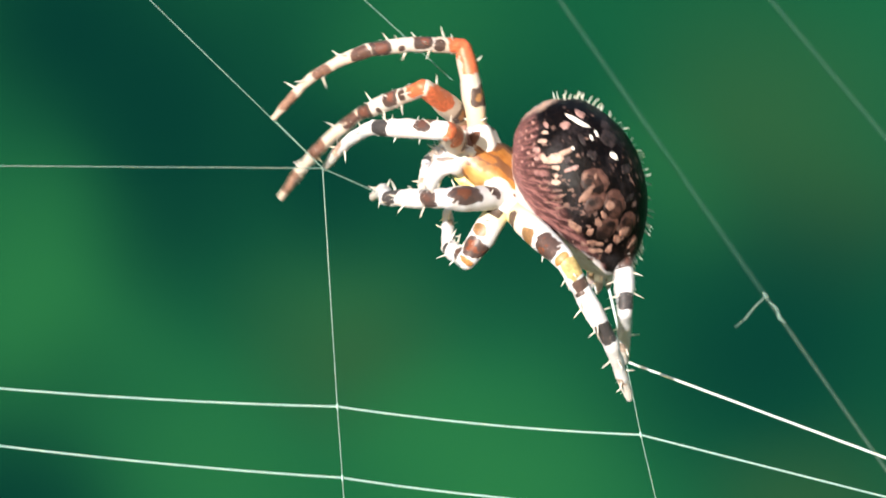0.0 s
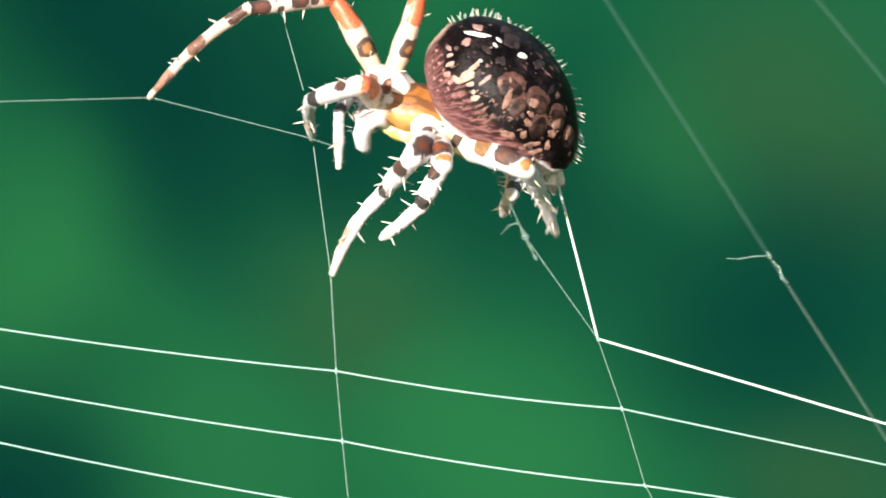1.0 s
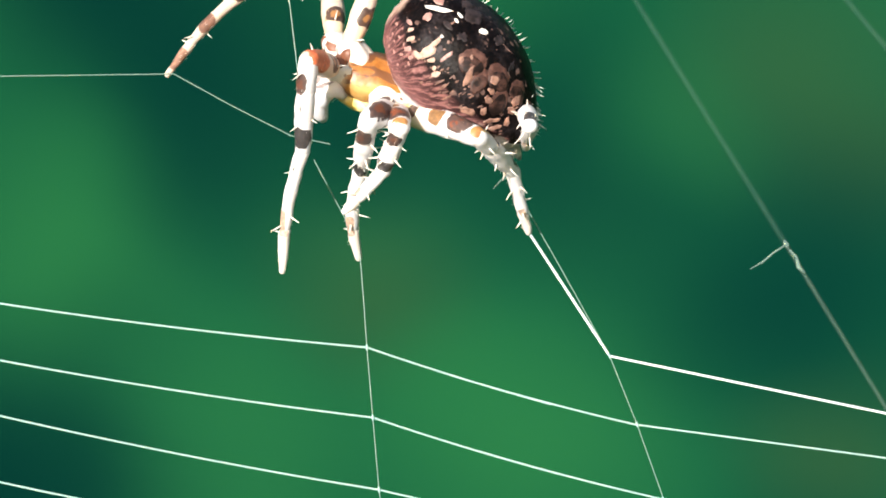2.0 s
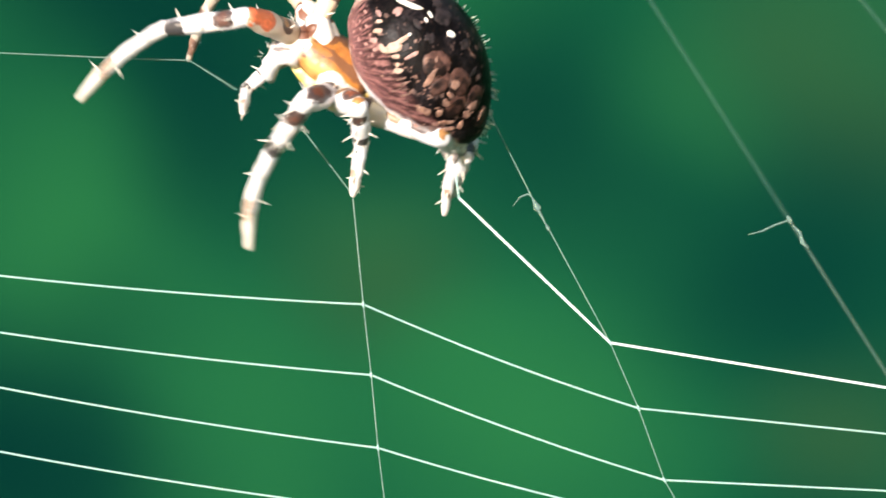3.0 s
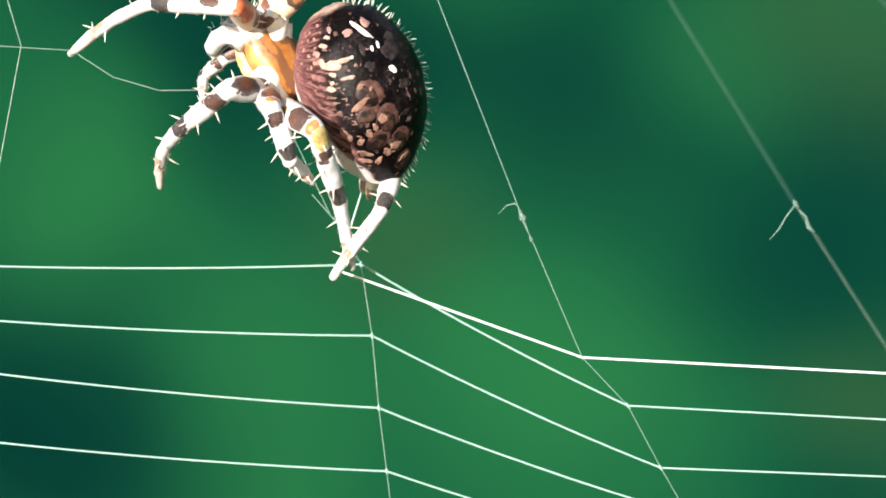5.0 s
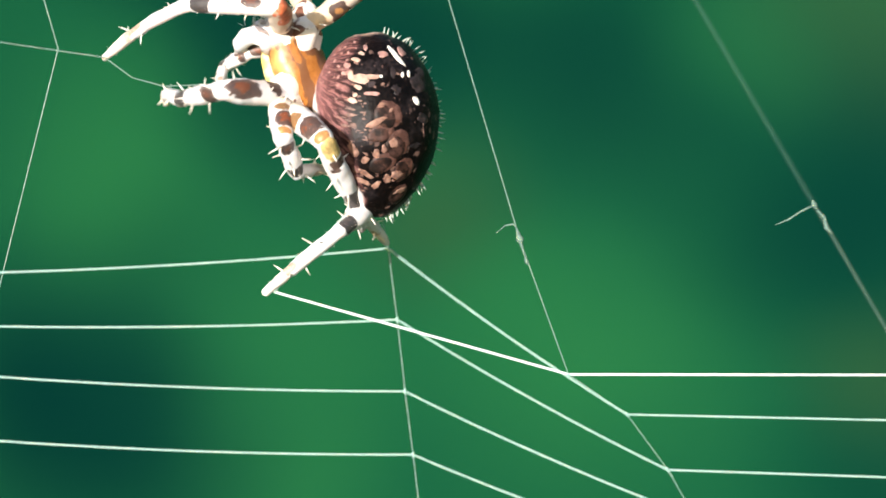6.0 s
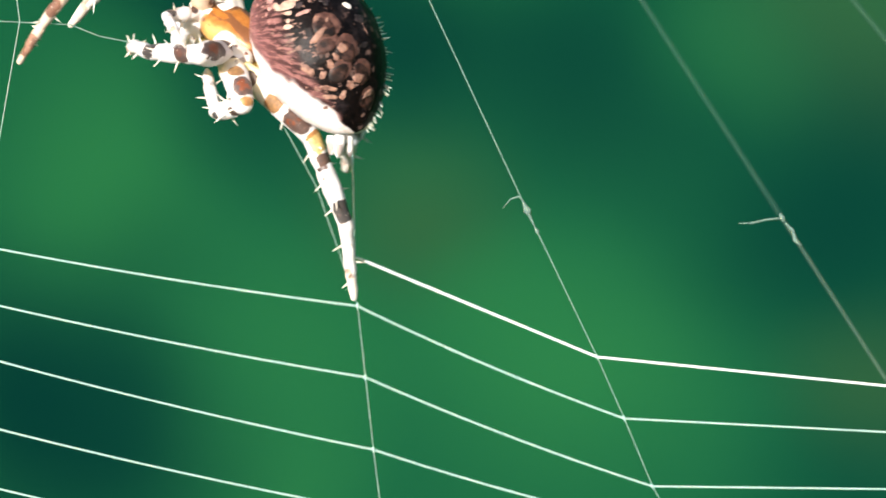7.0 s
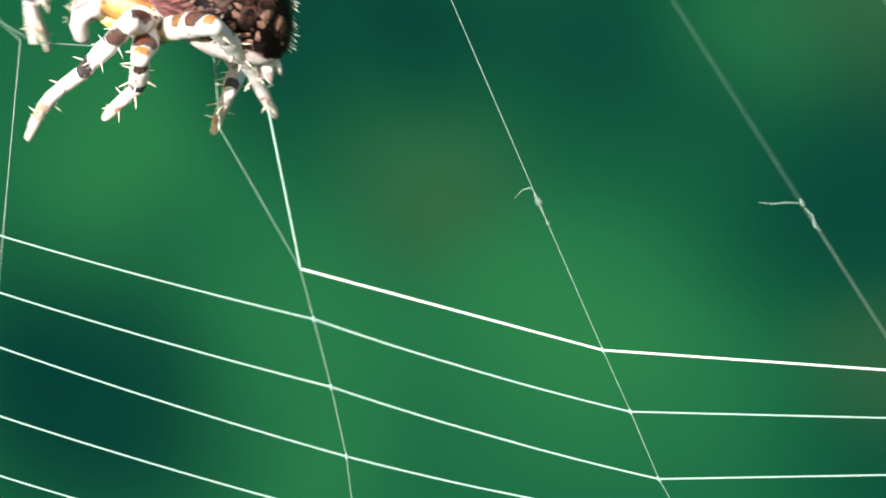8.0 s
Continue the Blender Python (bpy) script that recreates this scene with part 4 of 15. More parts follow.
    walk(LEG["a"]["femur"], [
        (0, limb(-2.2,4.51,-2.52, 0.103,0.966,0.235, -0.62,-0.13,0.78)), (0.3, limb(-2.2,4.51,-2.52, 0.081,0.947,0.31, -0.58,-0.21,0.79)), (0.5, limb(-2.14,4.41,-2.49, 0.204,0.788,0.581, -0.58,-0.36,0.73)),
        (0.8, limb(-2.2,4.51,-2.52, 0.345,0.654,0.673, -0.58,-0.39,0.71)), (1, limb(-2.2,4.51,-2.52, 0.522,0.463,0.716, -0.6,-0.36,0.71)), (1.2, limb(-2.2,4.51,-2.52, 0.541,0.436,0.719, -0.62,-0.33,0.72)),
        (1.5, limb(-2.2,4.51,-2.52, 0.78,0.437,0.448, -0.43,-0.15,0.89)), (1.7, limb(-2.2,4.51,-2.52, 0.584,0.473,0.66, -0.63,-0.27,0.73)), (2.07, limb(-2.2,4.51,-2.52, 0.614,0.492,0.618, -0.6,-0.23,0.76)),
        (2.43, limb(-2.2,4.51,-2.52, 0.665,0.523,0.533, -0.54,-0.16,0.82)), (2.8, limb(-2.2,4.51,-2.52, 0.69,0.537,0.485, -0.52,-0.12,0.85)), (3, limb(-1.68,4.34,-2.74, 0.776,0.522,0.354, -0.44,0,0.9)),
        (3.2, limb(-1.71,4.59,-2.7, 0.443,0.49,0.751, -0.62,-0.1,0.78)), (3.5, limb(-1.68,4.78,-2.68, 0.41,0.361,0.838, -0.64,-0.07,0.76)), (4, limb(-2.05,4.56,-2.66, 0.499,0.527,0.688, -0.65,-0.07,0.76)),
        (4.2, limb(-2.12,4.54,-2.72, 0.622,0.525,0.581, -0.59,-0.02,0.81)), (4.5, limb(-1.67,4.57,-2.41, 0.271,0.469,0.84, -0.65,-0.05,0.76)), (4.7, limb(-1.67,4.63,-2.35, 0.226,0.491,0.842, -0.65,-0.05,0.76)),
        (5.07, limb(-1.71,4.7,-2.29, 0.454,0.516,0.726, -0.58,-0.03,0.8)), (5.43, limb(-1.79,4.83,-2.18, 0.828,0.455,0.327, -0.46,0.03,0.88)), (5.8, limb(-1.83,4.9,-2.11, 0.921,0.377,0.1, -0.39,0.05,0.92)),
        (6, limb(-2.43,4.78,-1.93, 0.614,0.598,0.515, -0.67,-0.29,0.68)), (6.2, limb(-2.19,4.58,-2.24, 0.591,0.701,0.4, -0.52,0.07,0.85)), (6.5, limb(-1.37,4.95,-3.25, 0.707,0.626,0.331, -0.48,0.09,0.87)),
        (6.75, limb(-1.33,4.93,-3.19, 0.718,0.581,0.383, -0.45,0.07,0.89)), (7, limb(-1.08,5.32,-2.97, 0.134,0.285,0.949, -0.74,-0.38,0.55)), (7.3, limb(-0.85,4.91,-3.21, 0.377,0.549,0.746, -0.71,-0.35,0.61)),
        (7.4, limb(-0.8,4.7,-3.19, 0.353,0.578,0.736, -0.63,-0.23,0.74)), (7.5, limb(-0.83,4.88,-2.96, 0.625,0.653,0.429, -0.53,-0.11,0.84)), (7.6, limb(-0.76,4.62,-2.99, 0.636,0.652,0.413, -0.52,-0.12,0.85)),
        (7.8, limb(-1.46,4.67,-3.21, 0.595,0.421,0.685, -0.5,-0.13,0.85)), (8, limb(-2.2,4.51,-2.52, 0.709,0.185,0.68, -0.65,-0.18,0.74))])
    walk(LEG["a"]["tibia"], [
        (0, limb(-1.77,8.54,-1.54, -0.824,0.345,-0.449, -0.49,-0.05,0.87)), (0.3, limb(-1.86,8.46,-1.23, -0.797,0.4,-0.452, -0.51,-0.06,0.86)), (0.5, limb(-1.29,7.69,-0.07, -0.813,0.565,0.139, -0.13,-0.41,0.9)),
        (0.8, limb(-0.76,7.24,0.29, -0.697,0.708,0.11, -0.22,-0.37,0.9)), (1, limb(-0.02,6.44,0.47, -0.559,0.801,0.215, -0.24,-0.4,0.88)), (1.2, limb(0.06,6.33,0.48, -0.533,0.8,0.276, -0.24,-0.45,0.86)),
        (1.5, limb(1.05,6.33,-0.65, -0.651,0.749,0.124, -0.27,-0.38,0.88)), (1.7, limb(0.23,6.48,0.23, -0.544,0.819,0.18, -0.28,-0.38,0.88)), (2.07, limb(0.36,6.56,0.06, -0.572,0.807,0.147, -0.28,-0.36,0.89)),
        (2.43, limb(0.57,6.69,-0.3, -0.621,0.779,0.083, -0.29,-0.33,0.9)), (2.8, limb(0.68,6.75,-0.5, -0.645,0.762,0.049, -0.3,-0.31,0.9)), (3, limb(1.55,6.52,-1.26, -0.706,0.704,0.074, -0.21,-0.32,0.92)),
        (3.2, limb(0.14,6.63,0.44, -0.725,0.678,0.124, -0.15,-0.32,0.93)), (3.5, limb(0.03,6.28,0.81, -0.683,0.708,0.179, -0.12,-0.33,0.93)), (4, limb(0.03,6.76,0.21, -0.806,0.585,0.095, -0.11,-0.3,0.95)),
        (4.2, limb(0.47,6.73,-0.3, -0.817,0.573,0.069, -0.1,-0.26,0.96)), (4.5, limb(-0.54,6.53,1.09, -0.762,0.624,0.172, -0.05,-0.3,0.95)), (4.7, limb(-0.73,6.68,1.16, -0.776,0.606,0.174, -0.04,-0.3,0.95)),
        (5.07, limb(0.18,6.85,0.74, -0.801,0.584,0.131, -0.06,-0.29,0.95)), (5.43, limb(1.67,6.72,-0.81, -0.84,0.54,0.05, -0.11,-0.28,0.95)), (5.8, limb(2.01,6.47,-1.7, -0.858,0.514,0.006, -0.13,-0.27,0.95)),
        (6, limb(0.13,7.27,0.22, -0.893,0.448,0.047, -0.12,-0.39,0.91)), (6.2, limb(0.27,7.5,-0.58, -0.899,0.436,0.034, -0.1,-0.29,0.95)), (6.5, limb(1.57,7.56,-1.87, -0.915,0.39,0.104, -0.01,-0.3,0.95)),
        (6.75, limb(1.67,7.35,-1.59, -0.918,0.374,0.134, -0.02,-0.39,0.92)), (7, limb(-0.52,6.51,0.99, -0.904,0.366,0.219, 0,-0.5,0.87)), (7.3, limb(0.72,7.2,-0.1, -0.918,0.374,0.133, -0.06,-0.49,0.87)),
        (7.4, limb(0.67,7.11,-0.12, -0.922,0.365,0.129, -0.07,-0.49,0.87)), (7.5, limb(1.78,7.6,-1.17, -0.921,0.371,0.114, -0.08,-0.49,0.87)), (7.6, limb(1.89,7.33,-1.26, -0.889,0.426,0.171, -0.06,-0.49,0.87)),
        (7.8, limb(1.02,6.42,-0.35, -0.803,0.53,0.273, -0.03,-0.5,0.87)), (8, limb(0.76,5.28,0.32, -0.497,0.663,0.56, 0.01,-0.64,0.77))])
    walk(LEG["a"]["metatarsus"], [
        (0, limb(-5.55,10.12,-3.59, -0.286,-0.126,-0.95, -0.95,-0.1,0.3)), (0.3, limb(-5.52,10.29,-3.29, -0.546,0.044,-0.836, -0.84,-0.11,0.54)), (0.5, limb(-5.01,10.28,0.57, -0.472,0.235,-0.85, -0.88,-0.09,0.47)),
        (0.8, limb(-3.95,10.48,0.79, -0.011,0.485,-0.874, -0.97,0.23,0.14)), (1, limb(-2.58,10.11,1.45, 0.129,0.62,-0.774, -0.89,0.42,0.19)), (1.2, limb(-2.38,9.99,1.74, 0.097,0.624,-0.775, -0.82,0.49,0.29)),
        (1.5, limb(-1.93,9.76,-0.08, 0.108,0.561,-0.821, -0.76,0.58,0.29)), (1.7, limb(-2.26,10.23,1.06, 0.146,0.561,-0.815, -0.71,0.63,0.31)), (2.07, limb(-2.26,10.26,0.73, 0.135,0.524,-0.841, -0.71,0.64,0.29)),
        (2.43, limb(-2.27,10.26,0.08, 0.115,0.453,-0.884, -0.7,0.66,0.25)), (2.8, limb(-2.28,10.24,-0.27, 0.104,0.413,-0.905, -0.7,0.68,0.23)), (3, limb(-1.68,9.75,-0.92, 0.082,0.313,-0.946, -0.7,0.7,0.16)),
        (3.2, limb(-3.18,9.73,1, 0.086,0.266,-0.96, -0.71,0.69,0.13)), (3.5, limb(-3.09,9.53,1.63, 0.095,0.23,-0.968, -0.72,0.69,0.1)), (4, limb(-3.66,9.44,0.65, 0.049,0.238,-0.97, -0.75,0.65,0.12)),
        (4.2, limb(-3.27,9.35,0.02, 0.041,0.233,-0.972, -0.78,0.62,0.12)), (4.5, limb(-4.03,9.38,1.88, 0.052,0.212,-0.976, -0.79,0.61,0.1)), (4.7, limb(-4.28,9.45,1.96, 0.041,0.208,-0.977, -0.81,0.58,0.1)),
        (5.07, limb(-3.48,9.53,1.34, 0.037,0.235,-0.971, -0.82,0.56,0.11)), (5.43, limb(-2.18,9.2,-0.58, 0.028,0.285,-0.958, -0.84,0.52,0.13)), (5.8, limb(-1.91,8.83,-1.67, 0.023,0.311,-0.95, -0.85,0.5,0.14)),
        (6, limb(-3.96,9.32,0.43, 0.063,0.456,-0.888, -0.9,0.41,0.13)), (6.2, limb(-3.84,9.5,-0.42, 0.081,0.364,-0.928, -0.85,0.51,0.13)), (6.5, limb(-2.62,9.35,-1.4, -0.005,0.434,-0.901, -0.82,0.52,0.25)),
        (6.75, limb(-2.54,9.06,-0.98, 0.017,0.555,-0.832, -0.86,0.44,0.27)), (7, limb(-4.67,8.19,2, 0.056,0.657,-0.752, -0.88,0.39,0.28)), (7.3, limb(-3.48,8.91,0.51, 0.009,0.555,-0.832, -0.89,0.39,0.24)),
        (7.4, limb(-3.55,8.78,0.47, 0.007,0.556,-0.831, -0.89,0.38,0.24)), (7.5, limb(-2.44,9.3,-0.65, -0.007,0.558,-0.83, -0.9,0.36,0.24)), (7.6, limb(-2.18,9.28,-0.48, 0.003,0.574,-0.819, -0.88,0.39,0.26)),
        (7.8, limb(-2.66,8.85,0.9, 0.034,0.6,-0.799, -0.85,0.44,0.3)), (8, limb(-1.52,8.32,2.88, 0.075,0.657,-0.75, -0.76,0.53,0.38))])
    walk(LEG["b"]["femur"], [
        (0, limb(-1.49,5.27,-3.76, -0.771,0.487,0.411, 0,-0.64,0.77)), (0.3, limb(-1.49,5.27,-3.76, -0.647,0.582,0.492, -0.01,-0.65,0.76)), (0.5, limb(-1.43,5.17,-3.73, -0.05,0.941,0.335, -0.17,-0.35,0.92)),
        (0.8, limb(-1.49,5.27,-3.76, -0.401,0.916,-0.016, -0.34,-0.14,0.93)), (1, limb(-1.49,5.27,-3.76, 0.044,0.955,0.293, -0.39,-0.26,0.89)), (1.2, limb(-1.49,5.27,-3.76, 0.488,0.872,0.029, -0.25,0.11,0.96)),
        (1.5, limb(-1.49,5.27,-3.76, 0.789,0.508,-0.346, 0.13,0.41,0.9)), (1.7, limb(-1.49,5.27,-3.76, 0.789,0.594,-0.16, -0.03,0.3,0.95)), (2.07, limb(-1.49,5.27,-3.76, 0.766,0.599,-0.233, 0,0.36,0.93)),
        (2.43, limb(-1.49,5.27,-3.76, 0.712,0.599,-0.366, 0.06,0.46,0.88)), (2.8, limb(-1.49,5.27,-3.76, 0.677,0.594,-0.434, 0.1,0.51,0.85)), (3, limb(-0.72,4.95,-3.89, 0.54,0.593,-0.598, 0.12,0.65,0.75)),
        (3.2, limb(-0.76,5.22,-3.84, 0.436,0.505,-0.744, 0.09,0.77,0.63)), (3.5, limb(-0.7,5.42,-3.8, 0.505,0.415,-0.757, 0.07,0.79,0.61)), (4, limb(-1.15,5.3,-3.78, 0.44,0.557,-0.705, -0.02,0.77,0.63)),
        (4.2, limb(-1.21,5.27,-3.84, 0.446,0.528,-0.723, -0.03,0.81,0.58)), (4.5, limb(-0.71,5.28,-3.51, 0.418,0.588,-0.692, -0.09,0.74,0.66)), (4.7, limb(-0.73,5.36,-3.45, 0.374,0.666,-0.646, -0.16,0.67,0.72)),
        (5.07, limb(-0.78,5.46,-3.37, 0.4,0.625,-0.67, -0.15,0.7,0.7)), (5.43, limb(-0.87,5.65,-3.23, 0.444,0.545,-0.711, -0.14,0.75,0.65)), (5.8, limb(-0.92,5.75,-3.15, 0.466,0.5,-0.73, -0.13,0.77,0.62)),
        (6, limb(-1.55,5.82,-2.79, 0.269,0.716,-0.644, -0.33,0.71,0.63)), (6.2, limb(-1.35,5.52,-3.26, 0.367,0.746,-0.555, -0.33,0.69,0.65)), (6.5, limb(-0.28,5.43,-4.35, 0.435,0.867,-0.243, -0.39,0.44,0.81)),
        (6.75, limb(-0.23,5.46,-4.25, -0.286,0.911,-0.297, -0.45,0.11,0.89)), (7, limb(0.09,5.84,-3.95, -0.741,0.566,0.361, -0.39,-0.33,0.86)), (7.3, limb(0.33,5.36,-4.22, -0.244,0.936,-0.255, -0.6,0.11,0.79)),
        (7.4, limb(0.38,5.16,-4.19, -0.295,0.917,-0.269, -0.64,0.19,0.75)), (7.5, limb(0.34,5.39,-3.97, -0.188,0.872,-0.453, -0.67,0.27,0.69)), (7.6, limb(0.39,5.09,-4.02, -0.29,0.885,-0.365, -0.65,0.31,0.7)),
        (7.8, limb(-0.44,5.2,-4.34, 0.007,0.903,-0.43, -0.6,0.4,0.69)), (8, limb(-1.49,5.27,-3.76, 0.451,0.835,-0.316, -0.4,0.51,0.76))])
    walk(LEG["b"]["tibia"], [
        (0, limb(-4.81,7.37,-1.99, -0.032,0.085,-0.996, -0.99,0.1,0.04)), (0.3, limb(-4.28,7.78,-1.64, -0.143,0.511,-0.848, -0.96,0.15,0.25)), (0.5, limb(-1.64,9.22,-2.29, -0.676,0.634,-0.375, -0.64,-0.26,0.72)),
        (0.8, limb(-3.22,9.22,-3.83, -0.749,0.436,-0.499, -0.63,-0.23,0.75)), (1, limb(-1.3,9.39,-2.5, -0.886,0.437,-0.156, -0.33,-0.35,0.88)), (1.2, limb(0.61,9.03,-3.63, -0.873,0.457,-0.171, -0.33,-0.3,0.89)),
        (1.5, limb(1.91,7.46,-5.25, -0.778,0.616,-0.126, -0.34,-0.25,0.91)), (1.7, limb(1.91,7.83,-4.45, -0.866,0.5,-0.019, -0.2,-0.31,0.93)), (2.07, limb(1.81,7.85,-4.76, -0.892,0.446,0.065, -0.09,-0.32,0.93)),
        (2.43, limb(1.58,7.85,-5.34, -0.917,0.332,0.222, 0.09,-0.35,0.91)), (2.8, limb(1.43,7.83,-5.63, -0.915,0.266,0.302, 0.2,-0.37,0.91)), (3, limb(1.61,7.5,-6.46, -0.954,0.18,0.239, 0.19,-0.25,0.95)),
        (3.2, limb(1.12,7.4,-7.05, -0.944,0.094,0.316, 0.3,-0.15,0.94)), (3.5, limb(1.47,7.21,-7.07, -0.989,-0.02,0.147, 0.15,-0.05,0.99)), (4, limb(0.75,7.7,-6.82, -0.979,-0.122,0.161, 0.16,0.03,0.99)),
        (4.2, limb(0.72,7.55,-6.95, -0.977,-0.074,0.198, 0.19,0.08,0.98)), (4.5, limb(1.09,7.82,-6.49, -0.96,0.004,0.279, 0.28,0.1,0.95)), (4.7, limb(0.88,8.23,-6.23, -0.951,0.029,0.309, 0.31,0.1,0.95)),
        (5.07, limb(0.94,8.16,-6.26, -0.946,0.03,0.324, 0.33,0.09,0.94)), (5.43, limb(1.05,8,-6.29, -0.936,0.032,0.351, 0.35,0.08,0.93)), (5.8, limb(1.09,7.9,-6.29, -0.93,0.033,0.366, 0.37,0.07,0.93)),
        (6, limb(-0.39,8.91,-5.57, -0.949,-0.097,0.3, 0.3,0.01,0.95)), (6.2, limb(0.24,8.74,-5.65, -0.945,-0.057,0.321, 0.32,0.07,0.95)), (6.5, limb(1.6,9.16,-5.39, -0.957,-0.111,0.269, 0.27,0.03,0.96)),
        (6.75, limb(-1.46,9.38,-5.53, -0.943,-0.241,-0.227, -0.19,-0.1,0.98)), (7, limb(-3.11,8.28,-2.4, -0.943,-0.122,-0.311, -0.3,-0.17,0.94)), (7.3, limb(-0.73,9.39,-5.32, -0.919,-0.173,-0.355, -0.31,-0.17,0.93)),
        (7.4, limb(-0.89,9.11,-5.34, -0.92,-0.176,-0.352, -0.31,-0.17,0.93)), (7.5, limb(-0.47,9.14,-5.92, -0.916,-0.173,-0.361, -0.32,-0.17,0.93)), (7.6, limb(-0.86,8.9,-5.59, -0.949,-0.108,-0.298, -0.29,-0.17,0.94)),
        (7.8, limb(-0.41,9.09,-6.19, -0.973,0.047,-0.225, -0.22,-0.17,0.96)), (8, limb(0.45,8.87,-5.12, -0.923,0.304,-0.235, -0.28,-0.14,0.95))])
    walk(LEG["b"]["metatarsus"], [
        (0, limb(-4.96,7.76,-6.55, -0.212,-0.282,-0.936, -0.93,-0.23,0.28)), (0.3, limb(-4.94,10.12,-5.52, -0.314,0.26,-0.913, -0.95,-0.12,0.29)), (0.5, limb(-4.74,12.13,-4.01, -0.505,0.378,-0.776, -0.86,-0.14,0.49)),
        (0.8, limb(-6.65,11.21,-6.11, -0.73,-0.056,-0.681, -0.68,-0.17,0.72)), (1, limb(-5.36,11.39,-3.21, -0.47,0.071,-0.88, -0.88,-0.15,0.46)), (1.2, limb(-3.38,11.12,-4.42, -0.437,0.091,-0.895, -0.9,-0.13,0.42)),
        (1.5, limb(-1.65,10.28,-5.83, -0.57,-0.037,-0.821, -0.81,-0.1,0.57)), (1.7, limb(-2.06,10.12,-4.53, -0.441,0.004,-0.897, -0.89,-0.1,0.44)), (2.07, limb(-2.27,9.9,-4.46, -0.362,-0.039,-0.932, -0.91,-0.11,0.36)),
        (2.43, limb(-2.62,9.37,-4.32, -0.202,-0.118,-0.972, -0.96,-0.15,0.22)), (2.8, limb(-2.76,9.05,-4.25, -0.115,-0.158,-0.981, -0.98,-0.16,0.14)), (3, limb(-2.76,8.32,-5.37, 0.104,-0.346,-0.932, -0.97,-0.23,-0.03)),
        (3.2, limb(-3.2,7.83,-5.6, 0.187,-0.451,-0.873, -0.96,-0.25,-0.08)), (3.5, limb(-3.06,7.12,-6.39, 0.295,-0.403,-0.867, -0.94,-0.3,-0.18)), (4, limb(-3.73,7.14,-6.08, 0.385,-0.224,-0.895, -0.89,-0.34,-0.3)),
        (4.2, limb(-3.76,7.21,-6.04, 0.4,-0.207,-0.893, -0.88,-0.34,-0.32)), (4.5, limb(-3.31,7.84,-5.22, 0.409,-0.2,-0.89, -0.88,-0.34,-0.33)), (4.7, limb(-3.47,8.36,-4.81, 0.421,-0.168,-0.891, -0.87,-0.35,-0.35)),
        (5.07, limb(-3.39,8.29,-4.78, 0.424,-0.164,-0.891, -0.87,-0.36,-0.35)), (5.43, limb(-3.24,8.14,-4.68, 0.429,-0.157,-0.89, -0.86,-0.38,-0.35)), (5.8, limb(-3.17,8.05,-4.62, 0.431,-0.153,-0.889, -0.85,-0.4,-0.35)),
        (6, limb(-4.74,8.47,-4.19, 0.517,-0.002,-0.856, -0.75,-0.47,-0.46)), (6.2, limb(-4.09,8.47,-4.18, 0.491,-0.082,-0.867, -0.8,-0.43,-0.41)), (6.5, limb(-2.78,8.65,-4.16, 0.427,0.026,-0.904, -0.85,-0.33,-0.41)),
        (6.75, limb(-5.78,8.28,-6.58, 0.15,-0.22,-0.964, -0.9,-0.43,-0.05)), (7, limb(-7.42,7.73,-3.82, -0.104,-0.145,-0.984, -0.88,-0.45,0.17)), (7.3, limb(-4.94,8.6,-6.95, -0.02,-0.037,-0.999, -0.9,-0.43,0.03)),
        (7.4, limb(-5.1,8.31,-6.96, -0.031,-0.06,-0.998, -0.9,-0.42,0.05)), (7.5, limb(-4.67,8.35,-7.57, -0.05,-0.087,-0.995, -0.9,-0.42,0.08)), (7.6, limb(-5.2,8.41,-6.96, -0.083,-0.073,-0.994, -0.91,-0.4,0.11)),
        (7.8, limb(-4.87,9.31,-7.22, -0.166,-0.054,-0.985, -0.92,-0.36,0.17)), (8, limb(-3.77,10.26,-6.2, -0.179,0.031,-0.983, -0.94,-0.29,0.16))])
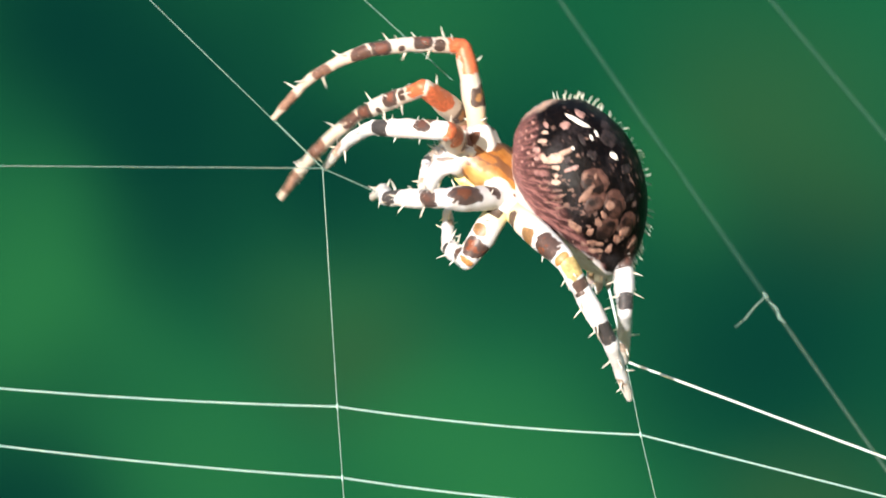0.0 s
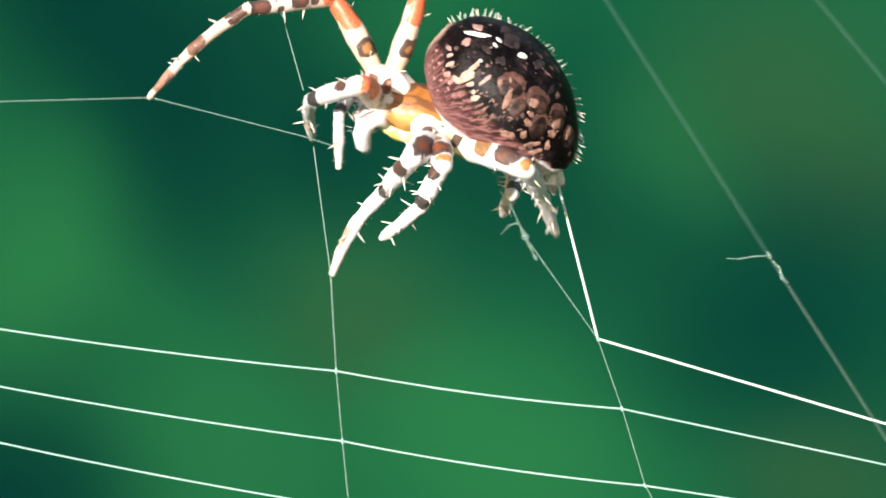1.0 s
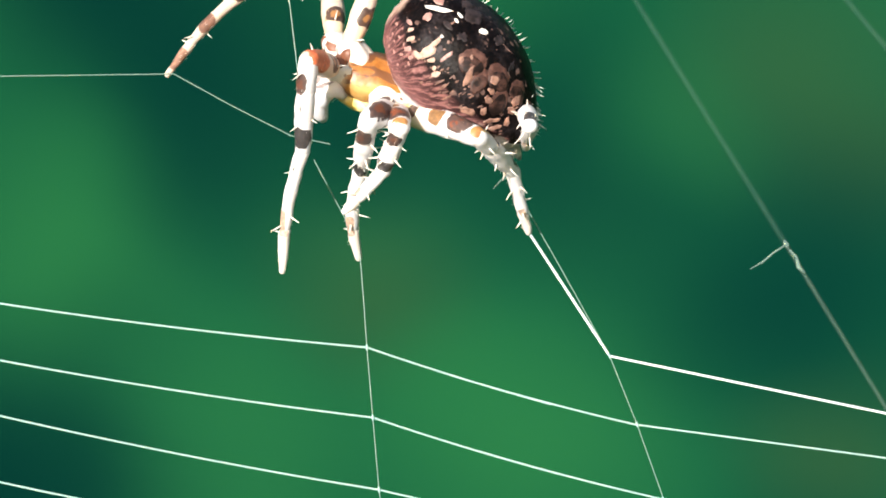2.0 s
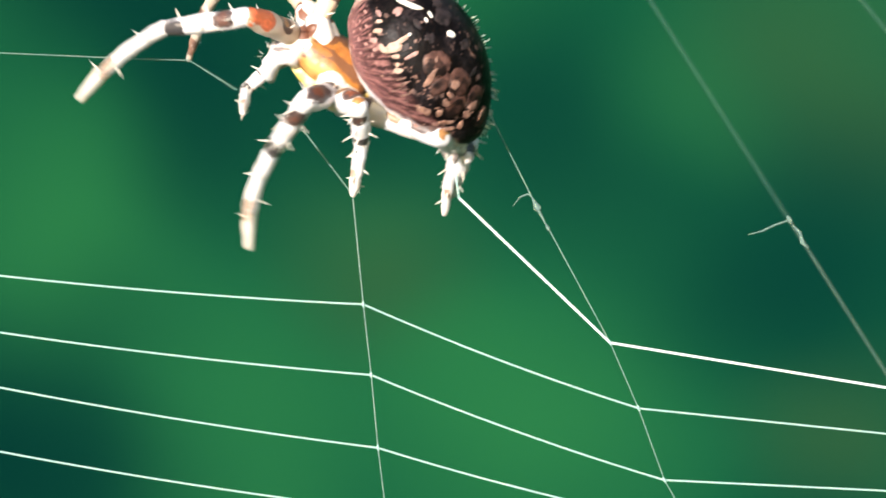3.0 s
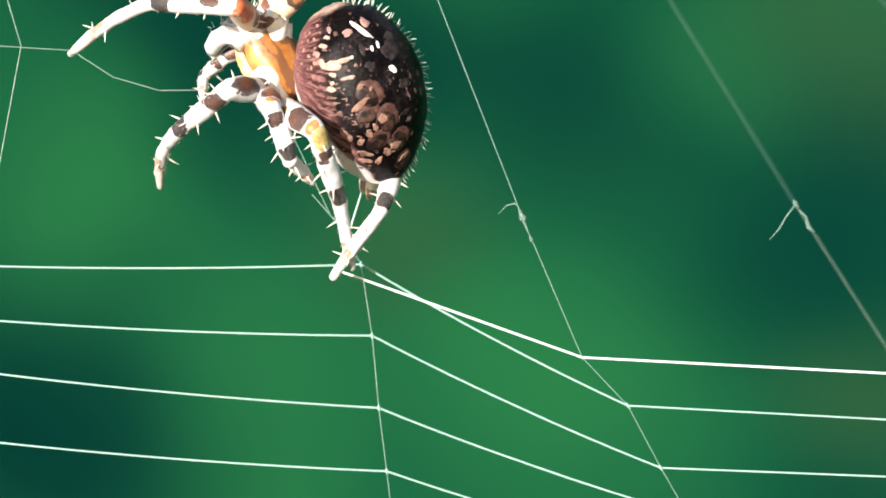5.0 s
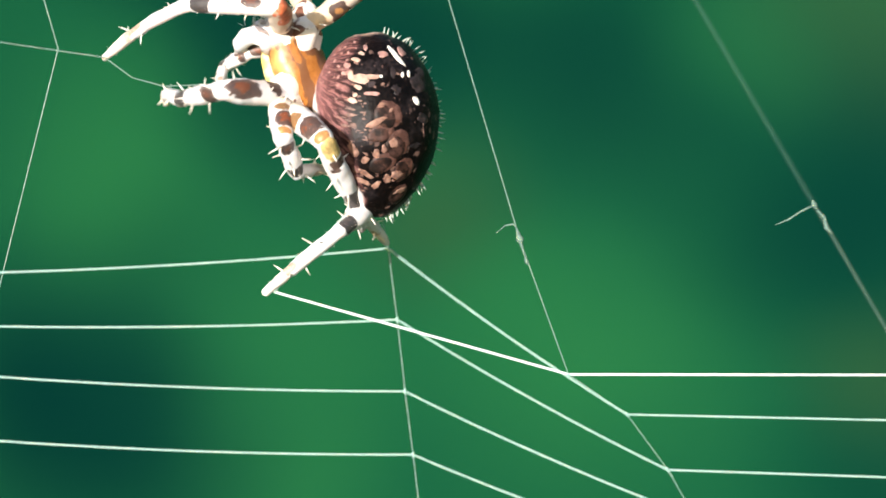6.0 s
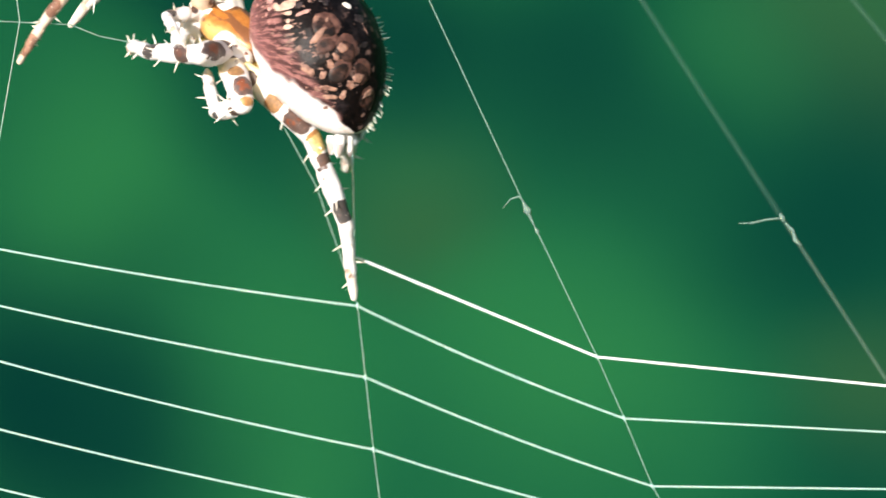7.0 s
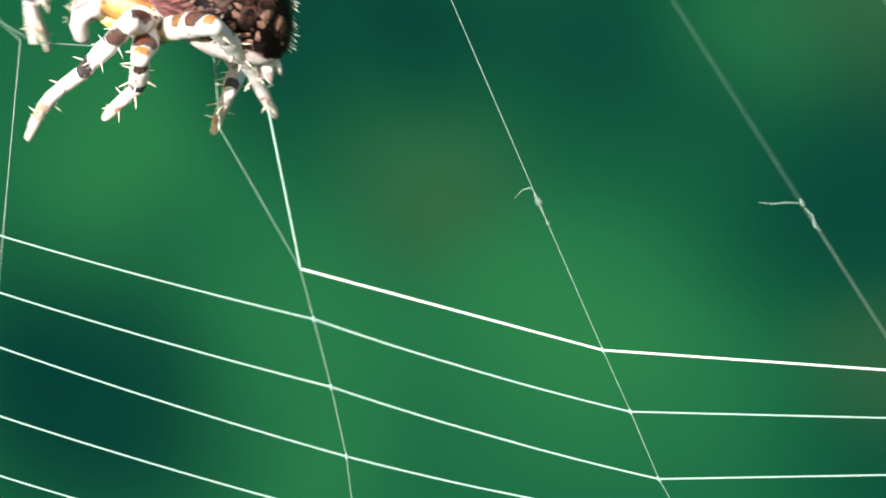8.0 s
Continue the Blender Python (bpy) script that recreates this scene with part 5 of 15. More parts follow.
    walk(LEG["c"]["femur"], [
        (0, limb(-3.18,4.42,-3.27, -0.727,0.147,0.671, 0.28,-0.83,0.48)), (0.3, limb(-3.18,4.42,-3.27, -0.557,0.04,0.829, 0.4,-0.86,0.31)), (0.5, limb(-3.12,4.32,-3.24, -0.56,0.085,0.824, 0.38,-0.86,0.35)),
        (0.8, limb(-3.18,4.42,-3.27, -0.634,0.144,0.76, 0.32,-0.85,0.43)), (1, limb(-3.18,4.42,-3.27, -0.693,0.075,0.717, 0.33,-0.85,0.41)), (1.2, limb(-3.18,4.42,-3.27, -0.591,0.131,0.796, 0.34,-0.85,0.4)),
        (1.5, limb(-3.18,4.42,-3.27, -0.77,0.112,0.628, 0.26,-0.84,0.47)), (1.7, limb(-3.18,4.42,-3.27, -0.737,0.214,0.641, 0.21,-0.83,0.52)), (2.07, limb(-3.18,4.42,-3.27, -0.784,0.181,0.593, 0.23,-0.78,0.57)),
        (2.43, limb(-3.18,4.42,-3.27, -0.861,0.118,0.495, 0.27,-0.68,0.66)), (2.8, limb(-3.18,4.42,-3.27, -0.895,0.083,0.439, 0.29,-0.63,0.72)), (3, limb(-2.6,4.53,-3.55, -0.764,0.551,0.335, 0.03,-0.42,0.91)),
        (3.2, limb(-2.63,4.81,-3.49, -0.743,0.548,0.384, 0.01,-0.42,0.91)), (3.5, limb(-2.59,5.06,-3.46, -0.726,0.368,0.581, 0.16,-0.59,0.79)), (4, limb(-3,4.82,-3.4, -0.718,0.366,0.592, 0.21,-0.61,0.76)),
        (4.2, limb(-3.07,4.82,-3.46, -0.699,0.33,0.634, 0.25,-0.62,0.74)), (4.5, limb(-2.6,4.91,-3.15, -0.686,0.271,0.675, 0.34,-0.69,0.64)), (4.7, limb(-2.61,4.97,-3.08, -0.693,0.257,0.673, 0.34,-0.69,0.64)),
        (5.07, limb(-2.65,5.01,-3.03, -0.7,0.18,0.691, 0.38,-0.7,0.61)), (5.43, limb(-2.71,5.08,-2.95, -0.7,0.034,0.714, 0.44,-0.71,0.55)), (5.8, limb(-2.75,5.12,-2.91, -0.693,-0.044,0.719, 0.47,-0.72,0.52)),
        (6, limb(-3.31,4.97,-2.78, -0.728,0.006,0.685, 0.46,-0.69,0.56)), (6.2, limb(-3.1,4.67,-3.08, -0.707,-0.007,0.707, 0.5,-0.69,0.53)), (6.5, limb(-2.19,5.06,-4.18, -0.641,0.032,0.767, 0.42,-0.72,0.55)),
        (6.75, limb(-2.12,4.99,-4.14, -0.618,-0.028,0.786, 0.45,-0.73,0.51)), (7, limb(-1.82,5.42,-3.96, -0.547,0.071,0.834, 0.19,-0.82,0.53)), (7.3, limb(-1.57,4.88,-4.22, -0.568,0.108,0.816, 0.28,-0.86,0.43)),
        (7.4, limb(-1.52,4.72,-4.2, -0.631,0.09,0.771, 0.3,-0.86,0.41)), (7.5, limb(-1.56,4.92,-3.96, -0.71,-0.042,0.703, 0.32,-0.86,0.39)), (7.6, limb(-1.51,4.65,-3.97, -0.75,0.022,0.661, 0.32,-0.86,0.39)),
        (7.8, limb(-2.29,4.62,-4.12, -0.696,-0.019,0.718, 0.33,-0.86,0.38)), (8, limb(-3.18,4.42,-3.27, -0.388,0.16,0.908, 0.38,-0.87,0.32))])
    walk(LEG["c"]["tibia"], [
        (0, limb(-5.91,4.97,-0.75, -0.048,0.384,-0.922, -0.89,0.33,0.31)), (0.3, limb(-5.27,4.57,-0.16, -0.133,0.501,-0.855, -0.85,0.26,0.46)), (0.5, limb(-5.22,4.64,-0.15, 0.073,0.535,-0.842, -0.86,0.42,0.29)),
        (0.8, limb(-5.56,4.96,-0.42, 0.158,0.389,-0.908, -0.86,0.5,0.13)), (1, limb(-5.78,4.7,-0.58, 0.189,0.355,-0.916, -0.85,0.51,0.09)), (1.2, limb(-5.4,4.91,-0.28, 0.126,0.304,-0.944, -0.85,0.5,0.12)),
        (1.5, limb(-6.07,4.84,-0.91, -0.356,-0.609,-0.709, -0.99,0.02,-0.11)), (1.7, limb(-5.94,5.22,-0.87, -0.296,-0.661,-0.689, -0.97,-0.18,0.13)), (2.07, limb(-6.12,5.1,-1.04, -0.162,-0.605,-0.779, -0.97,-0.2,0.07)),
        (2.43, limb(-6.41,4.86,-1.41, 0.113,-0.445,-0.888, -0.96,-0.25,-0.03)), (2.8, limb(-6.54,4.73,-1.62, 0.249,-0.343,-0.906, -0.96,-0.28,-0.09)), (3, limb(-5.47,6.6,-2.29, -0.264,0.354,-0.897, -0.9,-0.22,0.38)),
        (3.2, limb(-5.42,6.86,-2.05, -0.346,0.447,-0.825, -0.71,-0.19,0.67)), (3.5, limb(-5.31,6.44,-1.28, -0.251,0.397,-0.883, -0.86,0.1,0.5)), (4, limb(-5.69,6.19,-1.18, -0.304,0.353,-0.885, -0.81,0.15,0.56)),
        (4.2, limb(-5.69,6.06,-1.08, -0.31,0.34,-0.888, -0.8,0.19,0.57)), (4.5, limb(-5.17,5.93,-0.62, -0.302,0.34,-0.891, -0.78,0.23,0.57)), (4.7, limb(-5.21,5.93,-0.56, -0.317,0.328,-0.89, -0.77,0.25,0.58)),
        (5.07, limb(-5.27,5.68,-0.44, -0.32,0.31,-0.895, -0.78,0.23,0.58)), (5.43, limb(-5.34,5.21,-0.28, -0.326,0.278,-0.904, -0.81,0.18,0.56)), (5.8, limb(-5.35,4.96,-0.21, -0.329,0.26,-0.908, -0.82,0.16,0.55)),
        (6, limb(-6.04,4.99,-0.21, -0.342,0.14,-0.929, -0.83,-0.03,0.55)), (6.2, limb(-5.75,4.64,-0.43, -0.311,0.2,-0.929, -0.85,0.11,0.52)), (6.5, limb(-4.59,5.18,-1.3, -0.32,0.316,-0.893, -0.83,0.19,0.53)),
        (6.75, limb(-4.44,4.88,-1.19, -0.249,0.392,-0.886, -0.88,0.12,0.45)), (7, limb(-3.87,5.69,-0.83, -0.191,0.487,-0.852, -0.92,0.06,0.39)), (7.3, limb(-3.7,5.28,-1.16, 0.029,0.298,-0.954, -0.99,0.11,0.09)),
        (7.4, limb(-3.89,5.06,-1.31, -0.208,0.2,-0.957, -1,0.07,0.05)), (7.5, limb(-4.22,4.76,-1.32, 0.119,0.211,-0.97, -1,0.03,0.01)), (7.6, limb(-4.33,4.73,-1.49, 0.114,0.301,-0.947, -1,0.05,0.01)),
        (7.8, limb(-4.9,4.55,-1.43, 0.091,0.262,-0.961, -1,0.1,0)), (8, limb(-4.63,5.02,0.13, -0.052,0.321,-0.946, -0.97,0.13,0.19))])
    walk(LEG["c"]["metatarsus"], [
        (0, limb(-6.13,6.73,-5, 0.271,-0.064,-0.96, -0.95,-0.12,-0.3)), (0.3, limb(-5.88,6.87,-4.09, 0.315,0.083,-0.945, -0.93,-0.11,-0.36)), (0.5, limb(-4.88,7.1,-4.02, 0.273,0.096,-0.957, -0.94,-0.12,-0.32)),
        (0.8, limb(-4.83,6.75,-4.6, 0.41,0.011,-0.912, -0.89,-0.11,-0.44)), (1, limb(-4.91,6.33,-4.79, 0.534,-0.074,-0.843, -0.83,-0.12,-0.54)), (1.2, limb(-4.82,6.31,-4.63, 0.284,-0.122,-0.951, -0.94,-0.1,-0.31)),
        (1.5, limb(-7.7,2.04,-4.17, -0.009,-0.401,-0.916, -0.96,0.01,0.29)), (1.7, limb(-7.31,2.18,-4.04, -0.281,-0.55,-0.786, -0.8,0.04,0.59)), (2.07, limb(-6.87,2.31,-4.63, -0.202,-0.543,-0.815, -0.83,-0.08,0.47)),
        (2.43, limb(-5.89,2.81,-5.5, -0.049,-0.521,-0.852, -0.86,-0.32,0.25)), (2.8, limb(-5.39,3.15,-5.79, 0.033,-0.503,-0.864, -0.89,-0.44,0.13)), (3, limb(-6.68,8.23,-6.42, -0.257,-0.111,-0.96, -0.94,-0.28,0.18)),
        (3.2, limb(-7.01,8.92,-5.84, -0.164,-0.006,-0.986, -0.99,-0.12,0.07)), (3.5, limb(-6.47,8.27,-5.35, -0.182,-0.046,-0.982, -1,-0.02,0.09)), (4, limb(-7.09,7.81,-5.25, -0.188,-0.122,-0.975, -0.99,-0.02,0.1)),
        (4.2, limb(-7.12,7.62,-5.17, -0.152,-0.139,-0.979, -1,-0.03,0.07)), (4.5, limb(-6.56,7.5,-4.72, -0.156,-0.142,-0.977, -1,-0.02,0.08)), (4.7, limb(-6.67,7.44,-4.65, -0.137,-0.138,-0.981, -1,-0.02,0.06)),
        (5.07, limb(-6.75,7.11,-4.56, -0.11,-0.148,-0.983, -1,-0.05,0.04)), (5.43, limb(-6.84,6.49,-4.43, -0.059,-0.167,-0.984, -0.99,-0.1,0)), (5.8, limb(-6.87,6.15,-4.38, -0.031,-0.177,-0.984, -0.99,-0.13,-0.02)),
        (6, limb(-7.61,5.64,-4.49, 0.033,-0.222,-0.975, -0.95,-0.31,-0.05)), (6.2, limb(-7.18,5.56,-4.71, -0.01,-0.27,-0.963, -0.97,-0.26,-0.01)), (6.5, limb(-6.06,6.63,-5.41, 0.015,-0.087,-0.996, -0.99,-0.12,-0.08)),
        (6.75, limb(-5.58,6.68,-5.27, 0.105,0.128,-0.986, -0.98,-0.12,-0.18)), (7, limb(-4.75,7.92,-4.75, 0.206,0.2,-0.958, -0.95,-0.1,-0.28)), (7.3, limb(-3.56,6.65,-5.54, 0.338,0.075,-0.938, -0.92,-0.09,-0.38)),
        (7.4, limb(-4.85,5.98,-5.71, 0.537,0.088,-0.839, -0.88,-0.09,-0.45)), (7.5, limb(-3.68,5.73,-5.78, 0.482,-0.006,-0.876, -0.85,-0.09,-0.53)), (7.6, limb(-3.8,6.11,-5.85, 0.558,0.03,-0.829, -0.82,-0.1,-0.55)),
        (7.8, limb(-4.49,5.76,-5.85, 0.611,-0.17,-0.773, -0.79,-0.12,-0.61)), (8, limb(-4.87,6.5,-4.22, 0.374,-0.289,-0.881, -0.92,-0.08,-0.39))])
    walk(LEG["d"]["femur"], [
        (0, limb(-2.97,1.17,-2.27, -0.963,0.265,0.046, 0.33,-0.27,0.9)), (0.3, limb(-2.97,1.17,-2.27, -0.82,0.075,0.567, 0.52,-0.31,0.79)), (0.5, limb(-2.91,1.07,-2.24, -0.846,0.119,0.52, 0.45,-0.38,0.81)),
        (0.8, limb(-2.97,1.17,-2.27, -0.966,-0.224,0.13, 0.21,-0.34,0.92)), (1, limb(-2.97,1.17,-2.27, -0.914,-0.178,0.364, 0.4,-0.22,0.89)), (1.2, limb(-2.97,1.17,-2.27, -0.842,0.046,0.537, 0.51,-0.26,0.82)),
        (1.5, limb(-2.97,1.17,-2.27, -0.867,0.02,0.498, 0.49,-0.2,0.85)), (1.7, limb(-2.97,1.17,-2.27, -0.897,-0.04,0.439, 0.44,-0.16,0.88)), (2.07, limb(-2.97,1.17,-2.27, -0.887,0.002,0.461, 0.46,-0.16,0.87)),
        (2.43, limb(-2.97,1.17,-2.27, -0.863,0.082,0.499, 0.48,-0.16,0.86)), (2.8, limb(-2.97,1.17,-2.27, -0.846,0.124,0.518, 0.5,-0.16,0.85)), (3, limb(-3.28,1.3,-2.72, -0.886,0.197,0.419, 0.17,-0.07,0.98)),
        (3.2, limb(-3.32,1.55,-2.76, -0.935,0.237,0.265, -0.08,0.01,1)), (3.5, limb(-3.39,1.8,-2.86, -0.811,0.176,0.558, 0.24,-0.14,0.96)), (4, limb(-3.6,1.5,-2.88, -0.946,0.172,0.275, -0.12,-0.04,0.99)),
        (4.2, limb(-3.73,1.51,-2.99, -0.926,0.107,0.363, -0.06,-0.03,1)), (4.5, limb(-3.42,1.63,-2.75, -0.908,0.166,0.384, 0.11,-0.08,0.99)), (4.7, limb(-3.39,1.67,-2.7, -0.894,0.179,0.411, 0.15,-0.11,0.98)),
        (5.07, limb(-3.32,1.69,-2.66, -0.901,0.131,0.413, 0.16,-0.12,0.98)), (5.43, limb(-3.2,1.73,-2.6, -0.909,0.04,0.416, 0.18,-0.13,0.98)), (5.8, limb(-3.14,1.75,-2.57, -0.91,-0.008,0.415, 0.18,-0.14,0.97)),
        (6, limb(-3.3,1.57,-2.78, -0.996,-0.046,-0.082, -0.11,-0.18,0.98)), (6.2, limb(-3.07,1.29,-2.67, -0.975,0.039,-0.218, 0.03,-0.05,1)), (6.5, limb(-3.01,1.93,-3.09, -0.936,0.006,0.352, 0.47,-0.17,0.86)),
        (6.75, limb(-2.8,1.83,-3.06, -0.935,-0.096,0.343, 0.46,-0.27,0.85)), (7, limb(-2.63,2.25,-3, -0.896,-0.274,0.349, 0.45,-0.38,0.81)), (7.3, limb(-2.31,1.81,-2.92, -0.868,-0.308,0.389, 0.26,-0.35,0.9)),
        (7.4, limb(-2.33,1.63,-3.03, -0.967,0.061,-0.249, 0.04,-0.33,0.94)), (7.5, limb(-2.31,1.78,-2.86, -0.996,-0.06,0.062, -0.18,-0.3,0.94)), (7.6, limb(-2.28,1.54,-2.81, -0.976,-0.117,0.184, -0.02,-0.27,0.96)),
        (7.8, limb(-2.74,1.49,-2.85, -0.889,-0.247,0.386, 0.3,-0.2,0.93)), (8, limb(-2.97,1.17,-2.27, -0.711,0.003,0.703, 0.69,-0.22,0.69))])
    walk(LEG["d"]["tibia"], [
        (0, limb(-6.31,2.09,-2.11, 0.028,0.32,-0.947, -0.92,0.38,0.1)), (0.3, limb(-5.82,1.43,-0.3, -0.007,0.456,-0.89, -0.9,0.39,0.21)), (0.5, limb(-5.85,1.48,-0.44, 0.003,0.31,-0.951, -0.9,0.42,0.13)),
        (0.8, limb(-6.32,0.39,-1.82, 0.049,0.136,-0.989, -0.9,0.44,0.01)), (1, limb(-6.14,0.55,-1.01, 0.241,0.029,-0.97, -0.87,0.45,-0.2)), (1.2, limb(-5.89,1.33,-0.41, 0.042,-0.209,-0.977, -0.99,0.14,-0.07)),
        (1.5, limb(-5.98,1.24,-0.54, 0.193,-0.372,-0.908, -0.97,0.07,-0.24)), (1.7, limb(-6.08,1.03,-0.75, 0.281,-0.278,-0.919, -0.95,0.05,-0.31)), (2.07, limb(-6.05,1.18,-0.67, 0.226,-0.354,-0.908, -0.96,0,-0.22)),
        (2.43, limb(-5.96,1.45,-0.54, 0.119,-0.487,-0.865, -0.98,-0.08,-0.07)), (2.8, limb(-5.91,1.6,-0.47, 0.06,-0.552,-0.832, -0.99,-0.13,0.02)), (3, limb(-6.35,1.98,-1.26, -0.03,-0.335,-0.942, -0.98,-0.19,0.1)),
        (3.2, limb(-6.56,2.37,-1.84, -0.45,-0.101,-0.888, -0.88,-0.08,0.47)), (3.5, limb(-6.21,2.42,-0.92, -0.568,-0.102,-0.817, -0.81,-0.02,0.59)), (4, limb(-6.88,2.1,-1.93, -0.066,-0.186,-0.98, -0.99,-0.13,0.1)),
        (4.2, limb(-6.94,1.88,-1.73, -0.083,-0.15,-0.985, -0.99,-0.12,0.11)), (4.5, limb(-6.58,2.21,-1.42, -0.132,-0.225,-0.965, -0.98,-0.11,0.16)), (4.7, limb(-6.49,2.29,-1.27, -0.152,-0.263,-0.953, -0.97,-0.14,0.2)),
        (5.07, limb(-6.45,2.15,-1.23, -0.168,-0.272,-0.948, -0.96,-0.15,0.22)), (5.43, limb(-6.35,1.87,-1.16, -0.198,-0.289,-0.937, -0.95,-0.19,0.26)), (5.8, limb(-6.29,1.72,-1.12, -0.214,-0.298,-0.93, -0.94,-0.2,0.29)),
        (6, limb(-6.76,1.41,-3.06, 0.198,0.075,-0.977, -0.96,-0.28,-0.06)), (6.2, limb(-6.45,1.42,-3.43, 0.072,0.238,-0.969, -1,-0.03,0.06)), (6.5, limb(-6.25,1.95,-1.87, 0.104,0.319,-0.942, -0.95,0.07,0.31)),
        (6.75, limb(-6.05,1.49,-1.88, 0.126,0.463,-0.877, -0.95,0.06,0.3)), (7, limb(-5.74,1.3,-1.78, 0.119,0.576,-0.808, -0.96,0.04,0.29)), (7.3, limb(-5.32,0.74,-1.58, -0.261,0.219,-0.94, -0.96,0,0.26)),
        (7.4, limb(-5.69,1.84,-3.89, 0.109,0.424,-0.899, -0.99,0.03,0.13)), (7.5, limb(-5.77,1.58,-2.65, 0.154,0.383,-0.911, -1,0.05,-0)), (7.6, limb(-5.67,1.13,-2.17, 0.148,0.231,-0.962, -1,0.06,0.03)),
        (7.8, limb(-5.82,0.64,-1.51, -0.073,0.23,-0.97, -0.99,0.07,0.09)), (8, limb(-5.44,1.18,0.17, -0.242,0.046,-0.969, -0.97,0,0.24))])
    walk(LEG["d"]["metatarsus"], [
        (0, limb(-6.2,3.43,-6.06, 0.588,0.107,-0.802, -0.79,0.54,-0.29)), (0.3, limb(-5.85,3.33,-4.01, 0.406,0.357,-0.841, -0.84,0.5,-0.19)), (0.5, limb(-5.83,2.77,-4.4, 0.412,0.278,-0.868, -0.83,0.51,-0.23)),
        (0.8, limb(-6.12,0.96,-5.94, -0.073,0.198,-0.977, -0.95,0.3,0.13)), (1, limb(-5.14,0.67,-5.05, -0.274,-0.178,-0.945, -0.96,0.09,0.26)), (1.2, limb(-5.72,0.46,-4.48, -0.105,-0.312,-0.944, -0.97,-0.16,0.16)),
        (1.5, limb(-5.17,-0.31,-4.33, -0.052,-0.454,-0.889, -0.93,-0.31,0.21)), (1.7, limb(-4.91,-0.13,-4.58, 0.103,-0.468,-0.878, -0.85,-0.5,0.17)), (2.07, limb(-5.11,-0.3,-4.45, -0.013,-0.594,-0.804, -0.82,-0.38,0.3)),
        (2.43, limb(-5.47,-0.58,-4.15, -0.24,-0.78,-0.578, -0.77,-0.16,0.54)), (2.8, limb(-5.66,-0.7,-3.94, -0.343,-0.834,-0.433, -0.75,-0.04,0.67)), (3, limb(-6.48,0.58,-5.19, -0.221,-0.642,-0.734, -0.82,-0.28,0.5)),
        (3.2, limb(-8.43,1.95,-5.54, 0.082,-0.419,-0.904, -0.86,-0.49,0.15)), (3.5, limb(-8.58,1.99,-4.33, 0.145,-0.401,-0.904, -0.85,-0.51,0.09)), (4, limb(-7.16,1.33,-6.02, 0.135,-0.431,-0.892, -0.86,-0.5,0.12)),
        (4.2, limb(-7.29,1.26,-5.84, 0.121,-0.471,-0.874, -0.81,-0.55,0.19)), (4.5, limb(-7.13,1.27,-5.45, 0.216,-0.456,-0.863, -0.8,-0.59,0.11)), (4.7, limb(-7.12,1.2,-5.25, 0.209,-0.428,-0.879, -0.8,-0.6,0.1)),
        (5.07, limb(-7.15,1.01,-5.18, 0.286,-0.423,-0.86, -0.77,-0.63,0.06)), (5.43, limb(-7.18,0.67,-5.06, 0.426,-0.407,-0.808, -0.71,-0.69,-0.02)), (5.8, limb(-7.18,0.48,-5, 0.496,-0.394,-0.774, -0.68,-0.73,-0.07)),
        (6, limb(-5.93,1.72,-7.14, 0.563,0.165,-0.81, -0.44,-0.79,-0.42)), (6.2, limb(-6.15,2.41,-7.47, 0.586,0.155,-0.795, -0.5,-0.76,-0.41)), (6.5, limb(-5.82,3.28,-5.79, 0.464,0.247,-0.851, -0.56,-0.68,-0.48)),
        (6.75, limb(-5.52,3.42,-5.53, 0.481,0.359,-0.8, -0.5,-0.65,-0.57)), (7, limb(-5.25,3.71,-5.15, 0.546,0.46,-0.701, -0.41,-0.6,-0.69)), (7.3, limb(-6.41,1.66,-5.5, 0.32,0.154,-0.935, -0.6,-0.73,-0.33)),
        (7.4, limb(-5.23,3.61,-7.64, 0.154,0.41,-0.899, -0.59,-0.71,-0.38)), (7.5, limb(-5.13,3.17,-6.44, 0.285,0.331,-0.899, -0.57,-0.7,-0.43)), (7.6, limb(-5.05,2.1,-6.18, 0.168,0.147,-0.975, -0.65,-0.67,-0.26)),
        (7.8, limb(-6.13,1.6,-5.56, -0.239,0.161,-0.958, -0.78,-0.62,0.09)), (8, limb(-6.45,1.37,-3.87, -0.204,0.001,-0.979, -0.86,-0.49,0.18))])
